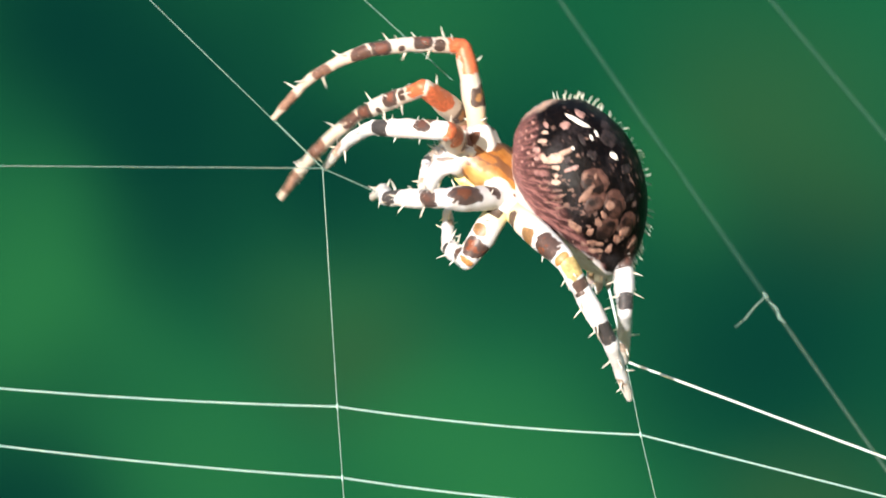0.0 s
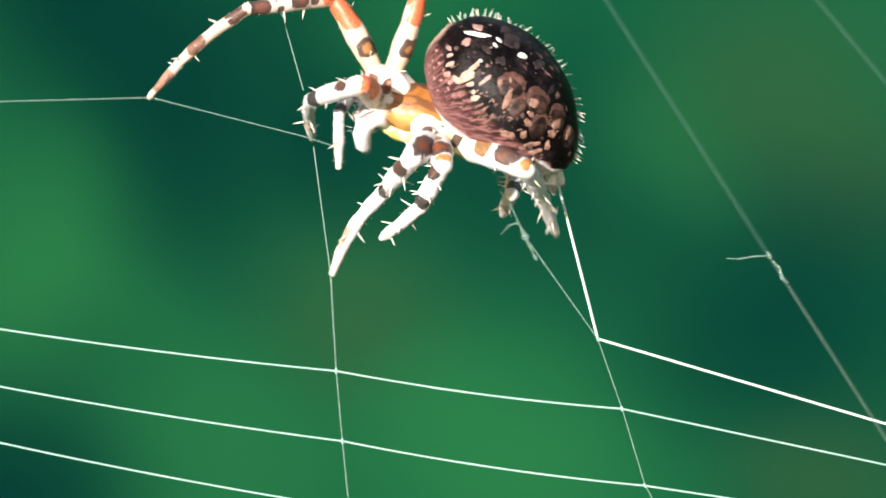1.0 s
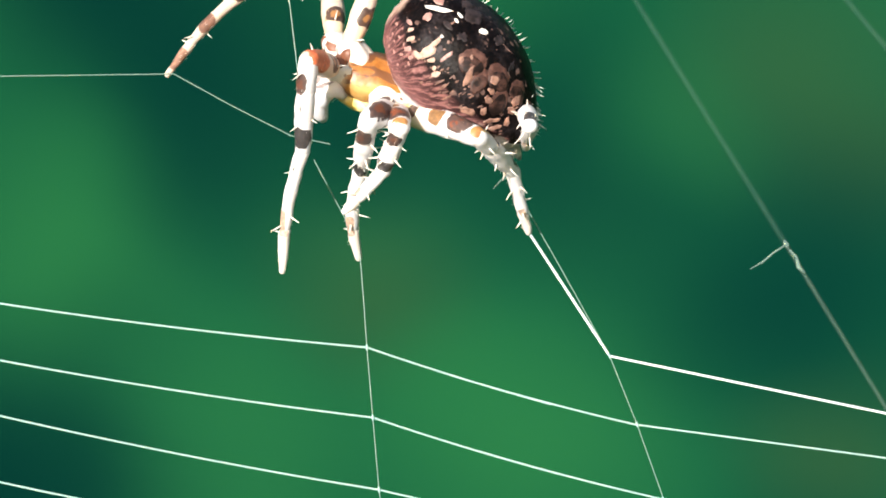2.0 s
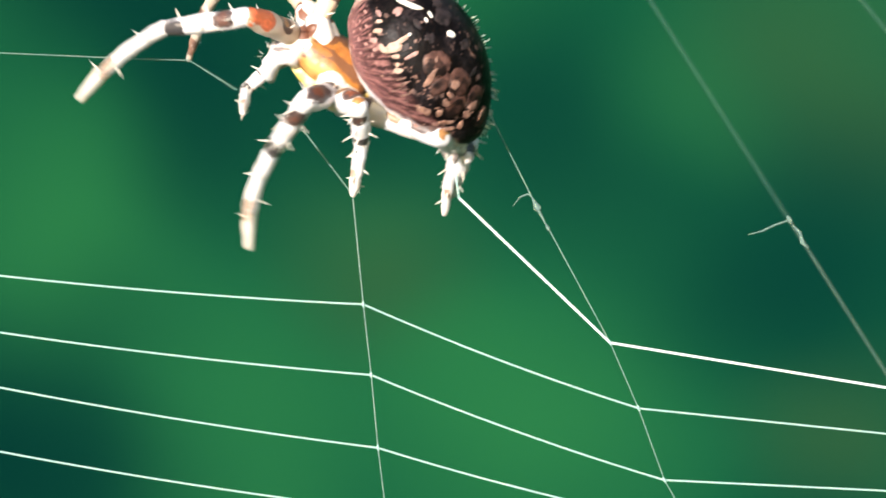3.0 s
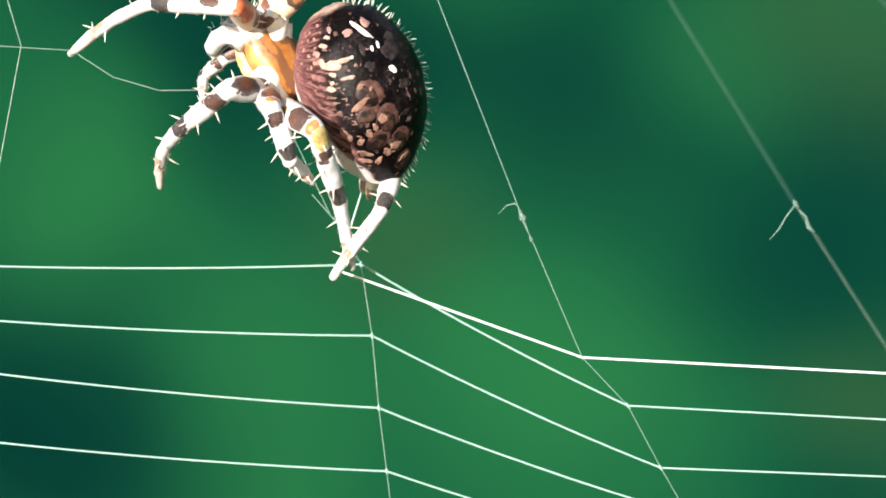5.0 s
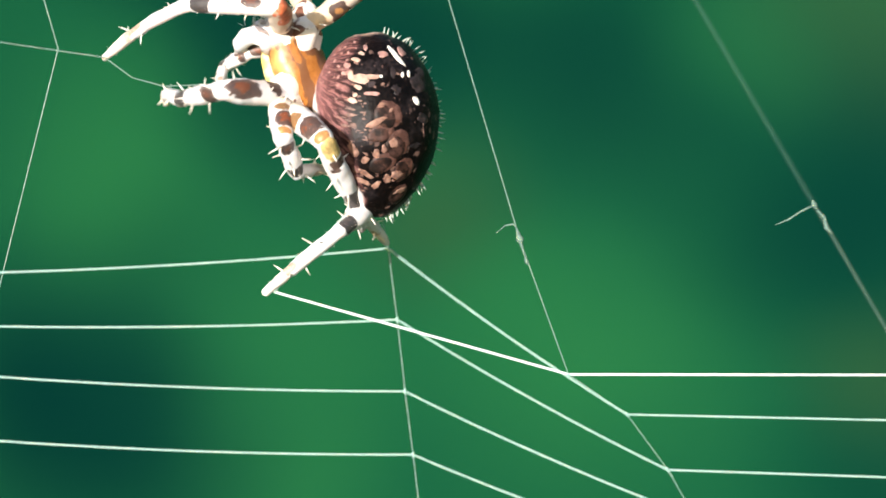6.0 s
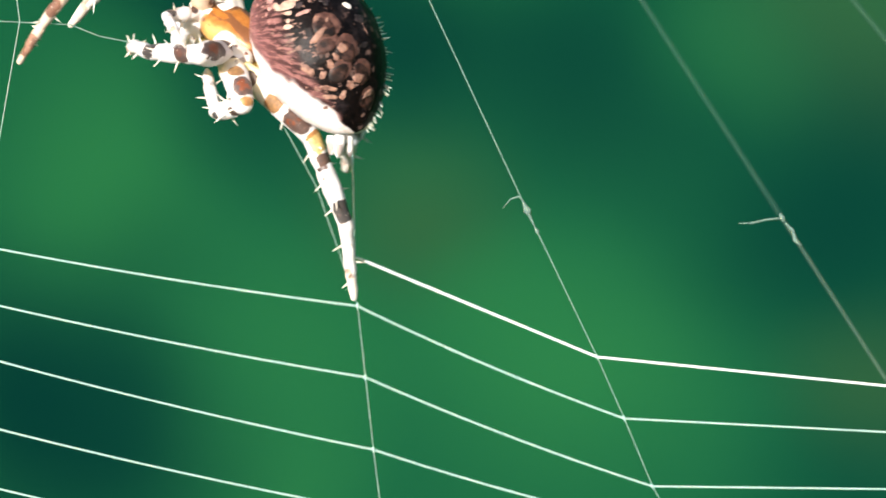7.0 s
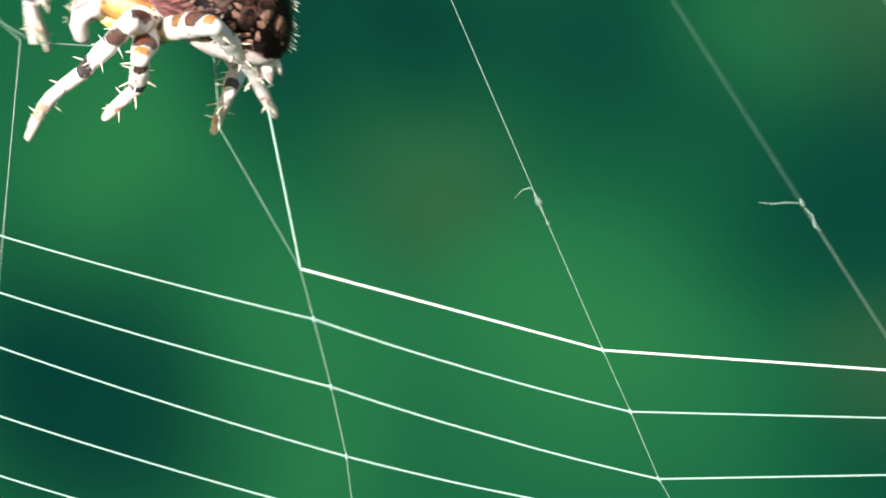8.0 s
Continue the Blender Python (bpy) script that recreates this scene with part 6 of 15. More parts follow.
    walk(LEG["e"]["femur"], [
        (0, limb(-3.02,0.82,-2.32, -0.594,-0.555,-0.582, -0.67,-0.06,0.74)), (0.3, limb(-3.02,0.82,-2.32, -0.716,-0.641,0.278, -0.15,0.53,0.84)), (0.5, limb(-2.96,0.72,-2.29, -0.746,-0.389,0.54, 0.13,0.71,0.69)),
        (0.8, limb(-3.02,0.82,-2.32, -0.772,-0.5,0.393, 0.08,0.53,0.84)), (1, limb(-3.02,0.82,-2.32, -0.713,-0.454,0.534, 0.24,0.56,0.79)), (1.2, limb(-3.02,0.82,-2.32, -0.742,-0.333,0.582, 0.31,0.6,0.74)),
        (1.5, limb(-3.02,0.82,-2.32, -0.71,-0.415,0.569, 0.27,0.59,0.76)), (1.7, limb(-3.02,0.82,-2.32, -0.719,-0.337,0.608, 0.32,0.61,0.72)), (2.07, limb(-3.02,0.82,-2.32, -0.696,-0.268,0.666, 0.39,0.63,0.66)),
        (2.43, limb(-3.02,0.82,-2.32, -0.635,-0.132,0.761, 0.51,0.66,0.54)), (2.8, limb(-3.02,0.82,-2.32, -0.595,-0.059,0.801, 0.57,0.67,0.47)), (3, limb(-3.41,0.97,-2.79, -0.447,-0.199,0.872, 0.5,0.67,0.55)),
        (3.2, limb(-3.45,1.23,-2.84, -0.365,-0.16,0.917, 0.59,0.67,0.45)), (3.5, limb(-3.54,1.49,-2.95, -0.417,-0.146,0.897, 0.59,0.67,0.45)), (4, limb(-3.73,1.19,-2.98, -0.392,-0.092,0.915, 0.57,0.67,0.47)),
        (4.2, limb(-3.87,1.2,-3.1, -0.394,-0.168,0.903, 0.5,0.67,0.55)), (4.5, limb(-3.57,1.33,-2.86, -0.534,-0.115,0.837, 0.53,0.67,0.52)), (4.7, limb(-3.53,1.37,-2.81, -0.549,-0.114,0.828, 0.54,0.67,0.51)),
        (5.07, limb(-3.46,1.38,-2.78, -0.563,-0.212,0.799, 0.48,0.66,0.56)), (5.43, limb(-3.31,1.42,-2.72, -0.572,-0.392,0.721, 0.38,0.63,0.66)), (5.8, limb(-3.24,1.43,-2.69, -0.568,-0.481,0.668, 0.32,0.62,0.71)),
        (6, limb(-3.36,1.25,-2.94, -0.494,-0.666,0.559, 0.03,0.51,0.86)), (6.2, limb(-3.12,0.95,-2.79, -0.55,-0.645,0.531, -0.06,0.5,0.86)), (6.5, limb(-3.13,1.6,-3.14, -0.603,-0.59,0.536, 0.18,0.48,0.86)),
        (6.75, limb(-2.91,1.49,-3.12, -0.591,-0.457,0.665, 0.32,0.54,0.78)), (7, limb(-2.75,1.92,-3.06, -0.242,-0.958,0.156, 0.16,0.38,0.91)), (7.3, limb(-2.41,1.47,-2.96, -0.632,-0.568,0.527, 0.28,0.43,0.86)),
        (7.4, limb(-2.44,1.29,-3.07, -0.593,-0.682,0.427, 0.26,0.42,0.87)), (7.5, limb(-2.42,1.45,-2.91, -0.644,-0.593,0.482, 0.23,0.41,0.88)), (7.6, limb(-2.39,1.2,-2.85, -0.654,-0.461,0.6, 0.28,0.42,0.87)),
        (7.8, limb(-2.83,1.15,-2.88, -0.73,-0.369,0.575, 0.36,0.42,0.83)), (8, limb(-3.02,0.82,-2.32, -0.811,-0.337,0.478, 0.36,0.36,0.86))])
    walk(LEG["e"]["tibia"], [
        (0, limb(-4.84,-0.88,-4.1, 0.471,0.352,-0.809, -0.59,0.81,0.01)), (0.3, limb(-5.21,-1.14,-1.47, 0.415,0.11,-0.903, -0.53,0.83,-0.14)), (0.5, limb(-5.24,-0.47,-0.64, 0.361,-0.318,-0.877, -0.78,0.42,-0.47)),
        (0.8, limb(-5.38,-0.71,-1.12, 0.405,-0.129,-0.905, -0.8,0.42,-0.42)), (1, limb(-5.2,-0.57,-0.69, -0.196,-0.235,-0.952, -0.95,0.29,0.13)), (1.2, limb(-5.29,-0.2,-0.54, -0.179,-0.341,-0.923, -0.98,0.02,0.18)),
        (1.5, limb(-5.19,-0.45,-0.58, -0.146,-0.348,-0.926, -0.97,-0.14,0.21)), (1.7, limb(-5.22,-0.21,-0.46, -0.04,-0.235,-0.971, -0.96,-0.27,0.11)), (2.07, limb(-5.15,0,-0.28, -0.097,-0.382,-0.919, -0.93,-0.23,0.2)),
        (2.43, limb(-4.96,0.41,0.01, -0.199,-0.637,-0.745, -0.89,-0.16,0.39)), (2.8, limb(-4.84,0.64,0.13, -0.244,-0.743,-0.624, -0.87,-0.12,0.49)), (3, limb(-4.78,0.37,-0.12, 0.274,-0.618,-0.737, -0.73,-0.63,0.25)),
        (3.2, limb(-4.57,0.74,-0.04, 0.156,-0.751,-0.641, -0.69,-0.55,0.46)), (3.5, limb(-4.82,1.05,-0.21, 0.311,-0.786,-0.535, -0.58,-0.61,0.55)), (4, limb(-4.93,0.91,-0.18, 0.217,-0.891,-0.398, -0.56,-0.45,0.7)),
        (4.2, limb(-5.07,0.69,-0.33, 0.217,-0.884,-0.414, -0.5,-0.46,0.73)), (4.5, limb(-5.21,0.98,-0.3, 0.126,-0.943,-0.307, -0.5,-0.34,0.8)), (4.7, limb(-5.21,1.02,-0.28, 0.044,-0.993,-0.111, -0.5,-0.12,0.86)),
        (5.07, limb(-5.18,0.74,-0.33, 0.188,-0.971,-0.15, -0.45,-0.22,0.85)), (5.43, limb(-5.07,0.22,-0.51, 0.452,-0.866,-0.214, -0.36,-0.39,0.83)), (5.8, limb(-4.98,-0.04,-0.64, 0.574,-0.783,-0.24, -0.31,-0.48,0.82)),
        (6, limb(-4.87,-0.79,-1.23, 0.741,-0.521,-0.423, -0.11,-0.71,0.69)), (6.2, limb(-4.8,-1.02,-1.17, 0.54,-0.812,-0.223, -0.32,-0.44,0.84)), (6.5, limb(-4.98,-0.2,-1.5, 0.269,-0.362,-0.892, -0.33,-0.91,0.27)),
        (6.75, limb(-4.72,0.09,-1.08, -0.038,-0.389,-0.921, -0.48,-0.8,0.35)), (7, limb(-3.49,-1.01,-2.59, 0.228,0.407,-0.885, -0.37,-0.86,-0.35)), (7.3, limb(-4.35,-0.27,-1.34, 0.433,-0.481,-0.762, -0.61,-0.78,0.15)),
        (7.4, limb(-4.26,-0.8,-1.77, 0.527,-0.173,-0.832, -0.65,-0.76,0.02)), (7.5, limb(-4.39,-0.37,-1.44, 0.185,-0.028,-0.982, -0.69,-0.72,-0.11)), (7.6, limb(-4.4,-0.21,-1.02, 0.049,0.056,-0.997, -0.7,-0.71,-0.03)),
        (7.8, limb(-5.06,0.02,-1.12, 0.197,-0.396,-0.897, -0.71,-0.69,0.15)), (8, limb(-5.5,-0.21,-0.86, 0.194,-0.235,-0.952, -0.67,-0.74,0.04))])
    walk(LEG["e"]["metatarsus"], [
        (0, limb(-3.59,0.05,-6.24, 0.666,0.671,-0.325, -0.22,0.59,0.78)), (0.3, limb(-4.12,-0.85,-3.85, 0.487,0.8,-0.351, -0.24,0.51,0.83)), (0.5, limb(-4.29,-1.31,-2.95, 0.63,0.045,-0.775, 0.38,0.85,0.36)),
        (0.8, limb(-4.31,-1.05,-3.51, -0.09,0.019,-0.996, -0.12,0.99,0.03)), (1, limb(-5.72,-1.19,-3.2, -0.307,0.094,-0.947, -0.5,0.83,0.25)), (1.2, limb(-5.76,-1.1,-2.98, -0.536,0.037,-0.844, -0.67,0.59,0.45)),
        (1.5, limb(-5.58,-1.37,-3.02, 0.039,-0.014,-0.999, -0.75,0.66,-0.04)), (1.7, limb(-5.33,-0.83,-3.02, -0.749,0.004,-0.663, -0.53,0.59,0.61)), (2.07, limb(-5.41,-1.01,-2.71, -0.668,-0.124,-0.734, -0.64,0.48,0.52)),
        (2.43, limb(-5.49,-1.27,-1.96, -0.458,-0.361,-0.812, -0.84,0.28,0.37)), (2.8, limb(-5.49,-1.32,-1.51, -0.33,-0.469,-0.819, -0.94,0.17,0.28)), (3, limb(-4.06,-1.27,-2.07, -0.288,-0.727,-0.623, -0.91,0,0.41)),
        (3.2, limb(-4.15,-1.24,-1.73, 0.029,-0.821,-0.57, -0.84,-0.33,0.43)), (3.5, limb(-4,-1.03,-1.62, 0.126,-0.927,-0.353, -0.74,-0.33,0.59)), (4, limb(-4.35,-1.45,-1.23, 0.349,-0.813,-0.466, -0.56,-0.58,0.59)),
        (4.2, limb(-4.5,-1.65,-1.43, 0.433,-0.692,-0.577, -0.39,-0.72,0.57)), (4.5, limb(-4.88,-1.51,-1.11, 0.541,-0.685,-0.488, -0.29,-0.7,0.66)), (4.7, limb(-5.1,-1.6,-0.57, 0.618,-0.602,-0.506, -0.14,-0.72,0.68)),
        (5.07, limb(-4.68,-1.83,-0.73, 0.744,-0.459,-0.486, -0.03,-0.67,0.71)), (5.43, limb(-3.87,-2.07,-1.08, 0.911,-0.128,-0.393, 0.18,-0.59,0.76)), (5.8, limb(-3.46,-2.1,-1.28, 0.945,0.047,-0.324, 0.3,-0.55,0.78)),
        (6, limb(-2.91,-2.16,-2.34, 0.947,0.184,-0.262, 0.31,-0.38,0.87)), (6.2, limb(-3.38,-3.16,-1.75, 0.96,0.01,-0.28, 0.28,-0.22,0.94)), (6.5, limb(-4.27,-1.16,-3.86, 0.177,-0.338,-0.924, 0.25,-0.89,0.37)),
        (6.75, limb(-4.82,-0.93,-3.51, 0.354,0.745,-0.565, 0.93,-0.23,0.28)), (7, limb(-2.89,0.07,-4.92, 0.354,0.925,-0.138, 0.67,-0.08,0.73)), (7.3, limb(-3.2,-1.54,-3.36, 0.655,0.031,-0.755, 0.75,-0.08,0.65)),
        (7.4, limb(-2.87,-1.25,-3.96, 0.379,-0.041,-0.924, 0.81,-0.29,0.28)), (7.5, limb(-3.9,-0.44,-4.03, -0.124,-0.025,-0.992, 0.86,-0.51,-0.09)), (7.6, limb(-4.27,-0.06,-3.65, -0.44,-0.022,-0.898, 0.65,-0.63,-0.21)),
        (7.8, limb(-4.54,-1.03,-3.49, -0.771,0.091,-0.631, 0.23,-0.88,-0.41)), (8, limb(-4.99,-0.83,-3.37, -0.245,0.076,-0.967, -0.2,-0.98,-0.03))])
    walk(LEG["f"]["femur"], [
        (0, limb(-2.63,0.47,-2.23, -0.32,-0.652,0.687, -0.51,0.78,0.35)), (0.3, limb(-2.63,0.47,-2.23, -0.177,-0.823,0.54, -0.55,0.6,0.59)), (0.5, limb(-2.57,0.37,-2.2, -0.212,-0.856,0.472, -0.49,0.6,0.63)),
        (0.8, limb(-2.63,0.47,-2.23, -0.183,-0.937,0.297, -0.25,0.54,0.67)), (1, limb(-2.63,0.47,-2.23, -0.101,-0.759,0.644, 0.31,0.7,0.52)), (1.2, limb(-2.63,0.47,-2.23, -0.045,-0.742,0.669, 0.4,0.71,0.49)),
        (1.5, limb(-2.63,0.47,-2.23, -0.035,-0.776,0.63, 0.43,0.71,0.44)), (1.7, limb(-2.63,0.47,-2.23, -0.231,-0.628,0.743, 0.4,0.74,0.44)), (2.07, limb(-2.63,0.47,-2.23, -0.179,-0.645,0.743, 0.41,0.74,0.43)),
        (2.43, limb(-2.63,0.47,-2.23, -0.08,-0.672,0.736, 0.42,0.75,0.4)), (2.8, limb(-2.63,0.47,-2.23, -0.027,-0.683,0.73, 0.43,0.75,0.38)), (3, limb(-3.13,0.53,-2.7, 0.206,-0.736,0.645, 0.35,0.78,0.32)),
        (3.2, limb(-3.17,0.78,-2.77, 0.026,-0.62,0.784, -0.02,0.81,0.33)), (3.5, limb(-3.27,1.04,-2.9, -0.122,-0.599,0.792, -0.33,0.91,0.24)), (4, limb(-3.43,0.75,-2.94, -0.183,-0.424,0.887, -0.33,0.91,0.24)),
        (4.2, limb(-3.58,0.75,-3.07, -0.248,-0.328,0.912, -0.26,0.96,0.11)), (4.5, limb(-3.31,0.87,-2.84, -0.309,-0.402,0.862, -0.28,0.94,0.16)), (4.7, limb(-3.27,0.91,-2.79, -0.293,-0.36,0.885, -0.26,0.96,0.1)),
        (5.07, limb(-3.18,0.94,-2.76, -0.305,-0.349,0.886, -0.29,0.95,0.13)), (5.43, limb(-3.01,0.98,-2.69, -0.326,-0.327,0.887, -0.35,0.92,0.18)), (5.8, limb(-2.92,1.01,-2.65, -0.337,-0.315,0.887, -0.38,0.9,0.2)),
        (6, limb(-2.99,0.87,-2.91, -0.324,-0.45,0.832, -0.52,0.79,0.32)), (6.2, limb(-2.75,0.58,-2.73, -0.293,-0.437,0.85, -0.48,0.78,0.39)), (6.5, limb(-2.87,1.18,-2.97, 0.053,-0.83,0.556, -0.45,0.7,0.55)),
        (6.75, limb(-2.63,1.08,-2.94, 0.098,-0.897,0.432, -0.51,0.62,0.6)), (7, limb(-2.49,1.5,-2.88, 0.483,-0.874,0.048, -0.57,0.51,0.64)), (7.3, limb(-2.14,1.08,-2.72, 0.379,-0.925,0.029, -0.57,0.48,0.66)),
        (7.4, limb(-2.19,0.88,-2.85, 0.389,-0.92,0.038, -0.6,0.35,0.72)), (7.5, limb(-2.15,1.04,-2.71, 0.369,-0.929,0.007, -0.62,0.22,0.76)), (7.6, limb(-2.13,0.79,-2.64, 0.339,-0.94,0.036, -0.38,0.57,0.57)),
        (7.8, limb(-2.51,0.77,-2.69, -0.059,-0.576,0.815, 0.16,0.82,0.42)), (8, limb(-2.63,0.47,-2.23, -0.204,-0.406,0.891, 0.41,0.73,0.45))])
    walk(LEG["f"]["tibia"], [
        (0, limb(-4.23,-2.79,1.21, 0.253,-0.958,-0.137, -0.4,-0.56,0.73)), (0.3, limb(-3.52,-3.64,0.47, 0.268,-0.899,-0.347, -0.32,-0.64,0.7)), (0.5, limb(-3.63,-3.91,0.16, 0.026,-0.986,-0.167, -0.37,-0.5,0.78)),
        (0.8, limb(-3.55,-4.22,-0.75, 0.059,-0.989,-0.134, -0.2,0,0.73)), (1, limb(-3.14,-3.32,0.99, 0.643,-0.257,-0.721, 0.41,0.5,0.48)), (1.2, limb(-2.85,-3.24,1.11, 0.757,-0.237,-0.609, 0.46,0.61,0.48)),
        (1.5, limb(-2.81,-3.41,0.92, 0.644,-0.399,-0.653, 0.49,0.63,0.43)), (1.7, limb(-3.79,-2.67,1.49, 0.603,-0.542,-0.586, 0.45,0.6,0.46)), (2.07, limb(-3.52,-2.75,1.49, 0.646,-0.488,-0.587, 0.46,0.62,0.44)),
        (2.43, limb(-3.03,-2.89,1.45, 0.718,-0.381,-0.582, 0.48,0.65,0.4)), (2.8, limb(-2.76,-2.95,1.42, 0.752,-0.321,-0.576, 0.49,0.66,0.38)), (3, limb(-2.1,-3.15,0.53, 0.677,-0.336,-0.654, 0.47,0.59,0.32)),
        (3.2, limb(-3.04,-2.31,1.15, 0.548,-0.552,-0.629, 0.3,0.1,0.47)), (3.5, limb(-3.89,-1.96,1.06, 0.382,-0.831,-0.404, 0.02,-0.6,0.8)), (4, limb(-4.35,-1.38,1.49, 0.244,-0.862,-0.444, -0.05,-0.65,0.76)),
        (4.2, limb(-4.82,-0.89,1.49, 0.116,-0.712,-0.693, -0.16,-0.78,0.61)), (4.5, limb(-4.86,-1.14,1.47, 0.293,-0.805,-0.515, -0.19,-0.74,0.65)), (4.7, limb(-4.73,-0.89,1.63, 0.336,-0.793,-0.508, -0.18,-0.74,0.65)),
        (5.07, limb(-4.7,-0.81,1.67, 0.417,-0.782,-0.463, -0.14,-0.74,0.65)), (5.43, limb(-4.64,-0.65,1.75, 0.56,-0.742,-0.368, -0.06,-0.75,0.66)), (5.8, limb(-4.6,-0.56,1.78, 0.629,-0.712,-0.312, -0.02,-0.75,0.66)),
        (6, limb(-4.61,-1.38,1.25, 0.776,-0.527,-0.346, 0.07,-0.73,0.68)), (6.2, limb(-4.21,-1.61,1.52, 0.694,-0.589,-0.415, 0.13,-0.7,0.71)), (6.5, limb(-2.61,-2.97,-0.19, 0.59,-0.639,-0.494, 0.11,-0.73,0.67)),
        (6.75, limb(-2.14,-3.41,-0.78, 0.452,-0.83,-0.328, -0.15,-0.61,0.78)), (7, limb(-0.07,-2.87,-2.64, 0.304,-0.881,-0.363, -0.22,-0.7,0.68)), (7.3, limb(-0.25,-3.55,-2.58, 0.304,-0.924,-0.23, -0.44,-0.33,0.83)),
        (7.4, limb(-0.24,-3.72,-2.66, 0.359,-0.888,-0.287, -0.42,-0.42,0.81)), (7.5, limb(-0.3,-3.61,-2.67, 0.19,-0.971,-0.148, -0.4,-0.49,0.77)), (7.6, limb(-0.43,-3.91,-2.46, 0.1,-0.978,-0.186, -0.11,-0.1,0.62)),
        (7.8, limb(-2.81,-2.11,1.39, 0.68,-0.326,-0.657, 0.27,0.59,0.45)), (8, limb(-3.65,-1.56,2.22, 0.579,-0.421,-0.698, 0.46,0.61,0.47))])
    walk(LEG["f"]["metatarsus"], [
        (0, limb(-3.04,-7.29,0.56, 0.474,-0.7,-0.533, -0.53,-0.42,0.74)), (0.3, limb(-2.26,-7.87,-1.16, 0.3,-0.792,-0.532, -0.51,-0.3,0.8)), (0.5, limb(-3.51,-8.54,-0.63, 0.279,-0.772,-0.571, -0.49,-0.34,0.8)),
        (0.8, limb(-3.27,-8.87,-1.38, -0.26,-0.965,-0.039, -0.47,-0.17,0.87)), (1, limb(-0.11,-4.53,-2.4, 0.536,-0.38,-0.754, 0.07,-0.9,0.43)), (1.2, limb(0.71,-4.36,-1.75, 0.667,-0.309,-0.678, 0.08,-0.9,0.42)),
        (1.5, limb(0.22,-5.28,-2.15, 0.46,-0.528,-0.714, -0.01,-0.85,0.53)), (1.7, limb(-0.95,-5.21,-1.27, 0.377,-0.64,-0.67, -0.09,-0.82,0.57)), (2.07, limb(-0.49,-5.05,-1.27, 0.133,-0.706,-0.696, -0.13,-0.76,0.62)),
        (2.43, limb(0.35,-4.68,-1.28, -0.403,-0.691,-0.6, -0.2,-0.64,0.72)), (2.8, limb(0.77,-4.45,-1.29, -0.619,-0.613,-0.491, -0.24,-0.58,0.77)), (3, limb(1.09,-4.73,-2.55, -0.006,-0.655,-0.756, -0.34,-0.79,0.51)),
        (3.2, limb(-0.46,-4.91,-1.8, 0.368,-0.59,-0.718, -0.3,-0.85,0.43)), (3.5, limb(-2.09,-5.86,-0.84, 0.503,-0.443,-0.742, -0.34,-0.72,0.6)), (4, limb(-3.2,-5.43,-0.6, 0.34,-0.662,-0.668, -0.39,-0.63,0.68)),
        (4.2, limb(-4.28,-4.23,-1.77, 0.041,-0.606,-0.795, -0.49,-0.63,0.61)), (4.5, limb(-3.48,-4.93,-0.96, 0.126,-0.831,-0.542, -0.51,-0.33,0.8)), (4.7, limb(-3.15,-4.62,-0.76, 0.191,-0.842,-0.504, -0.5,-0.33,0.8)),
        (5.07, limb(-2.74,-4.48,-0.5, 0.322,-0.807,-0.494, -0.42,-0.42,0.78)), (5.43, limb(-2,-4.14,0.02, 0.555,-0.7,-0.45, -0.28,-0.59,0.73)), (5.8, limb(-1.65,-3.91,0.32, 0.662,-0.624,-0.414, -0.2,-0.68,0.71)),
        (6, limb(-0.96,-3.86,-0.38, 0.88,-0.326,-0.344, 0.04,-0.76,0.64)), (6.2, limb(-0.95,-4.38,-0.43, 0.742,-0.524,-0.419, -0.04,-0.66,0.75)), (6.5, limb(0.17,-5.97,-2.51, 0.453,-0.655,-0.605, -0.24,-0.53,0.82)),
        (6.75, limb(-0.02,-7.3,-2.32, 0.429,-0.726,-0.537, -0.35,-0.5,0.79)), (7, limb(1.35,-7.02,-4.34, 0.335,-0.657,-0.675, -0.39,-0.66,0.65)), (7.3, limb(1.18,-7.89,-3.66, 0.035,-0.966,-0.256, -0.51,-0.22,0.83)),
        (7.4, limb(1.45,-7.89,-4.01, 0.044,-0.968,-0.249, -0.52,-0.22,0.82)), (7.5, limb(0.59,-8.17,-3.37, 0.061,-0.97,-0.234, -0.54,-0.22,0.81)), (7.6, limb(0.04,-8.5,-3.34, 0.655,-0.454,-0.604, -0.38,-0.45,0.69)),
        (7.8, limb(0.39,-3.65,-1.7, 0.479,-0.509,-0.715, -0.08,-0.9,0.43)), (8, limb(-0.93,-3.54,-1.06, 0.362,-0.59,-0.722, -0.11,-0.87,0.48))])
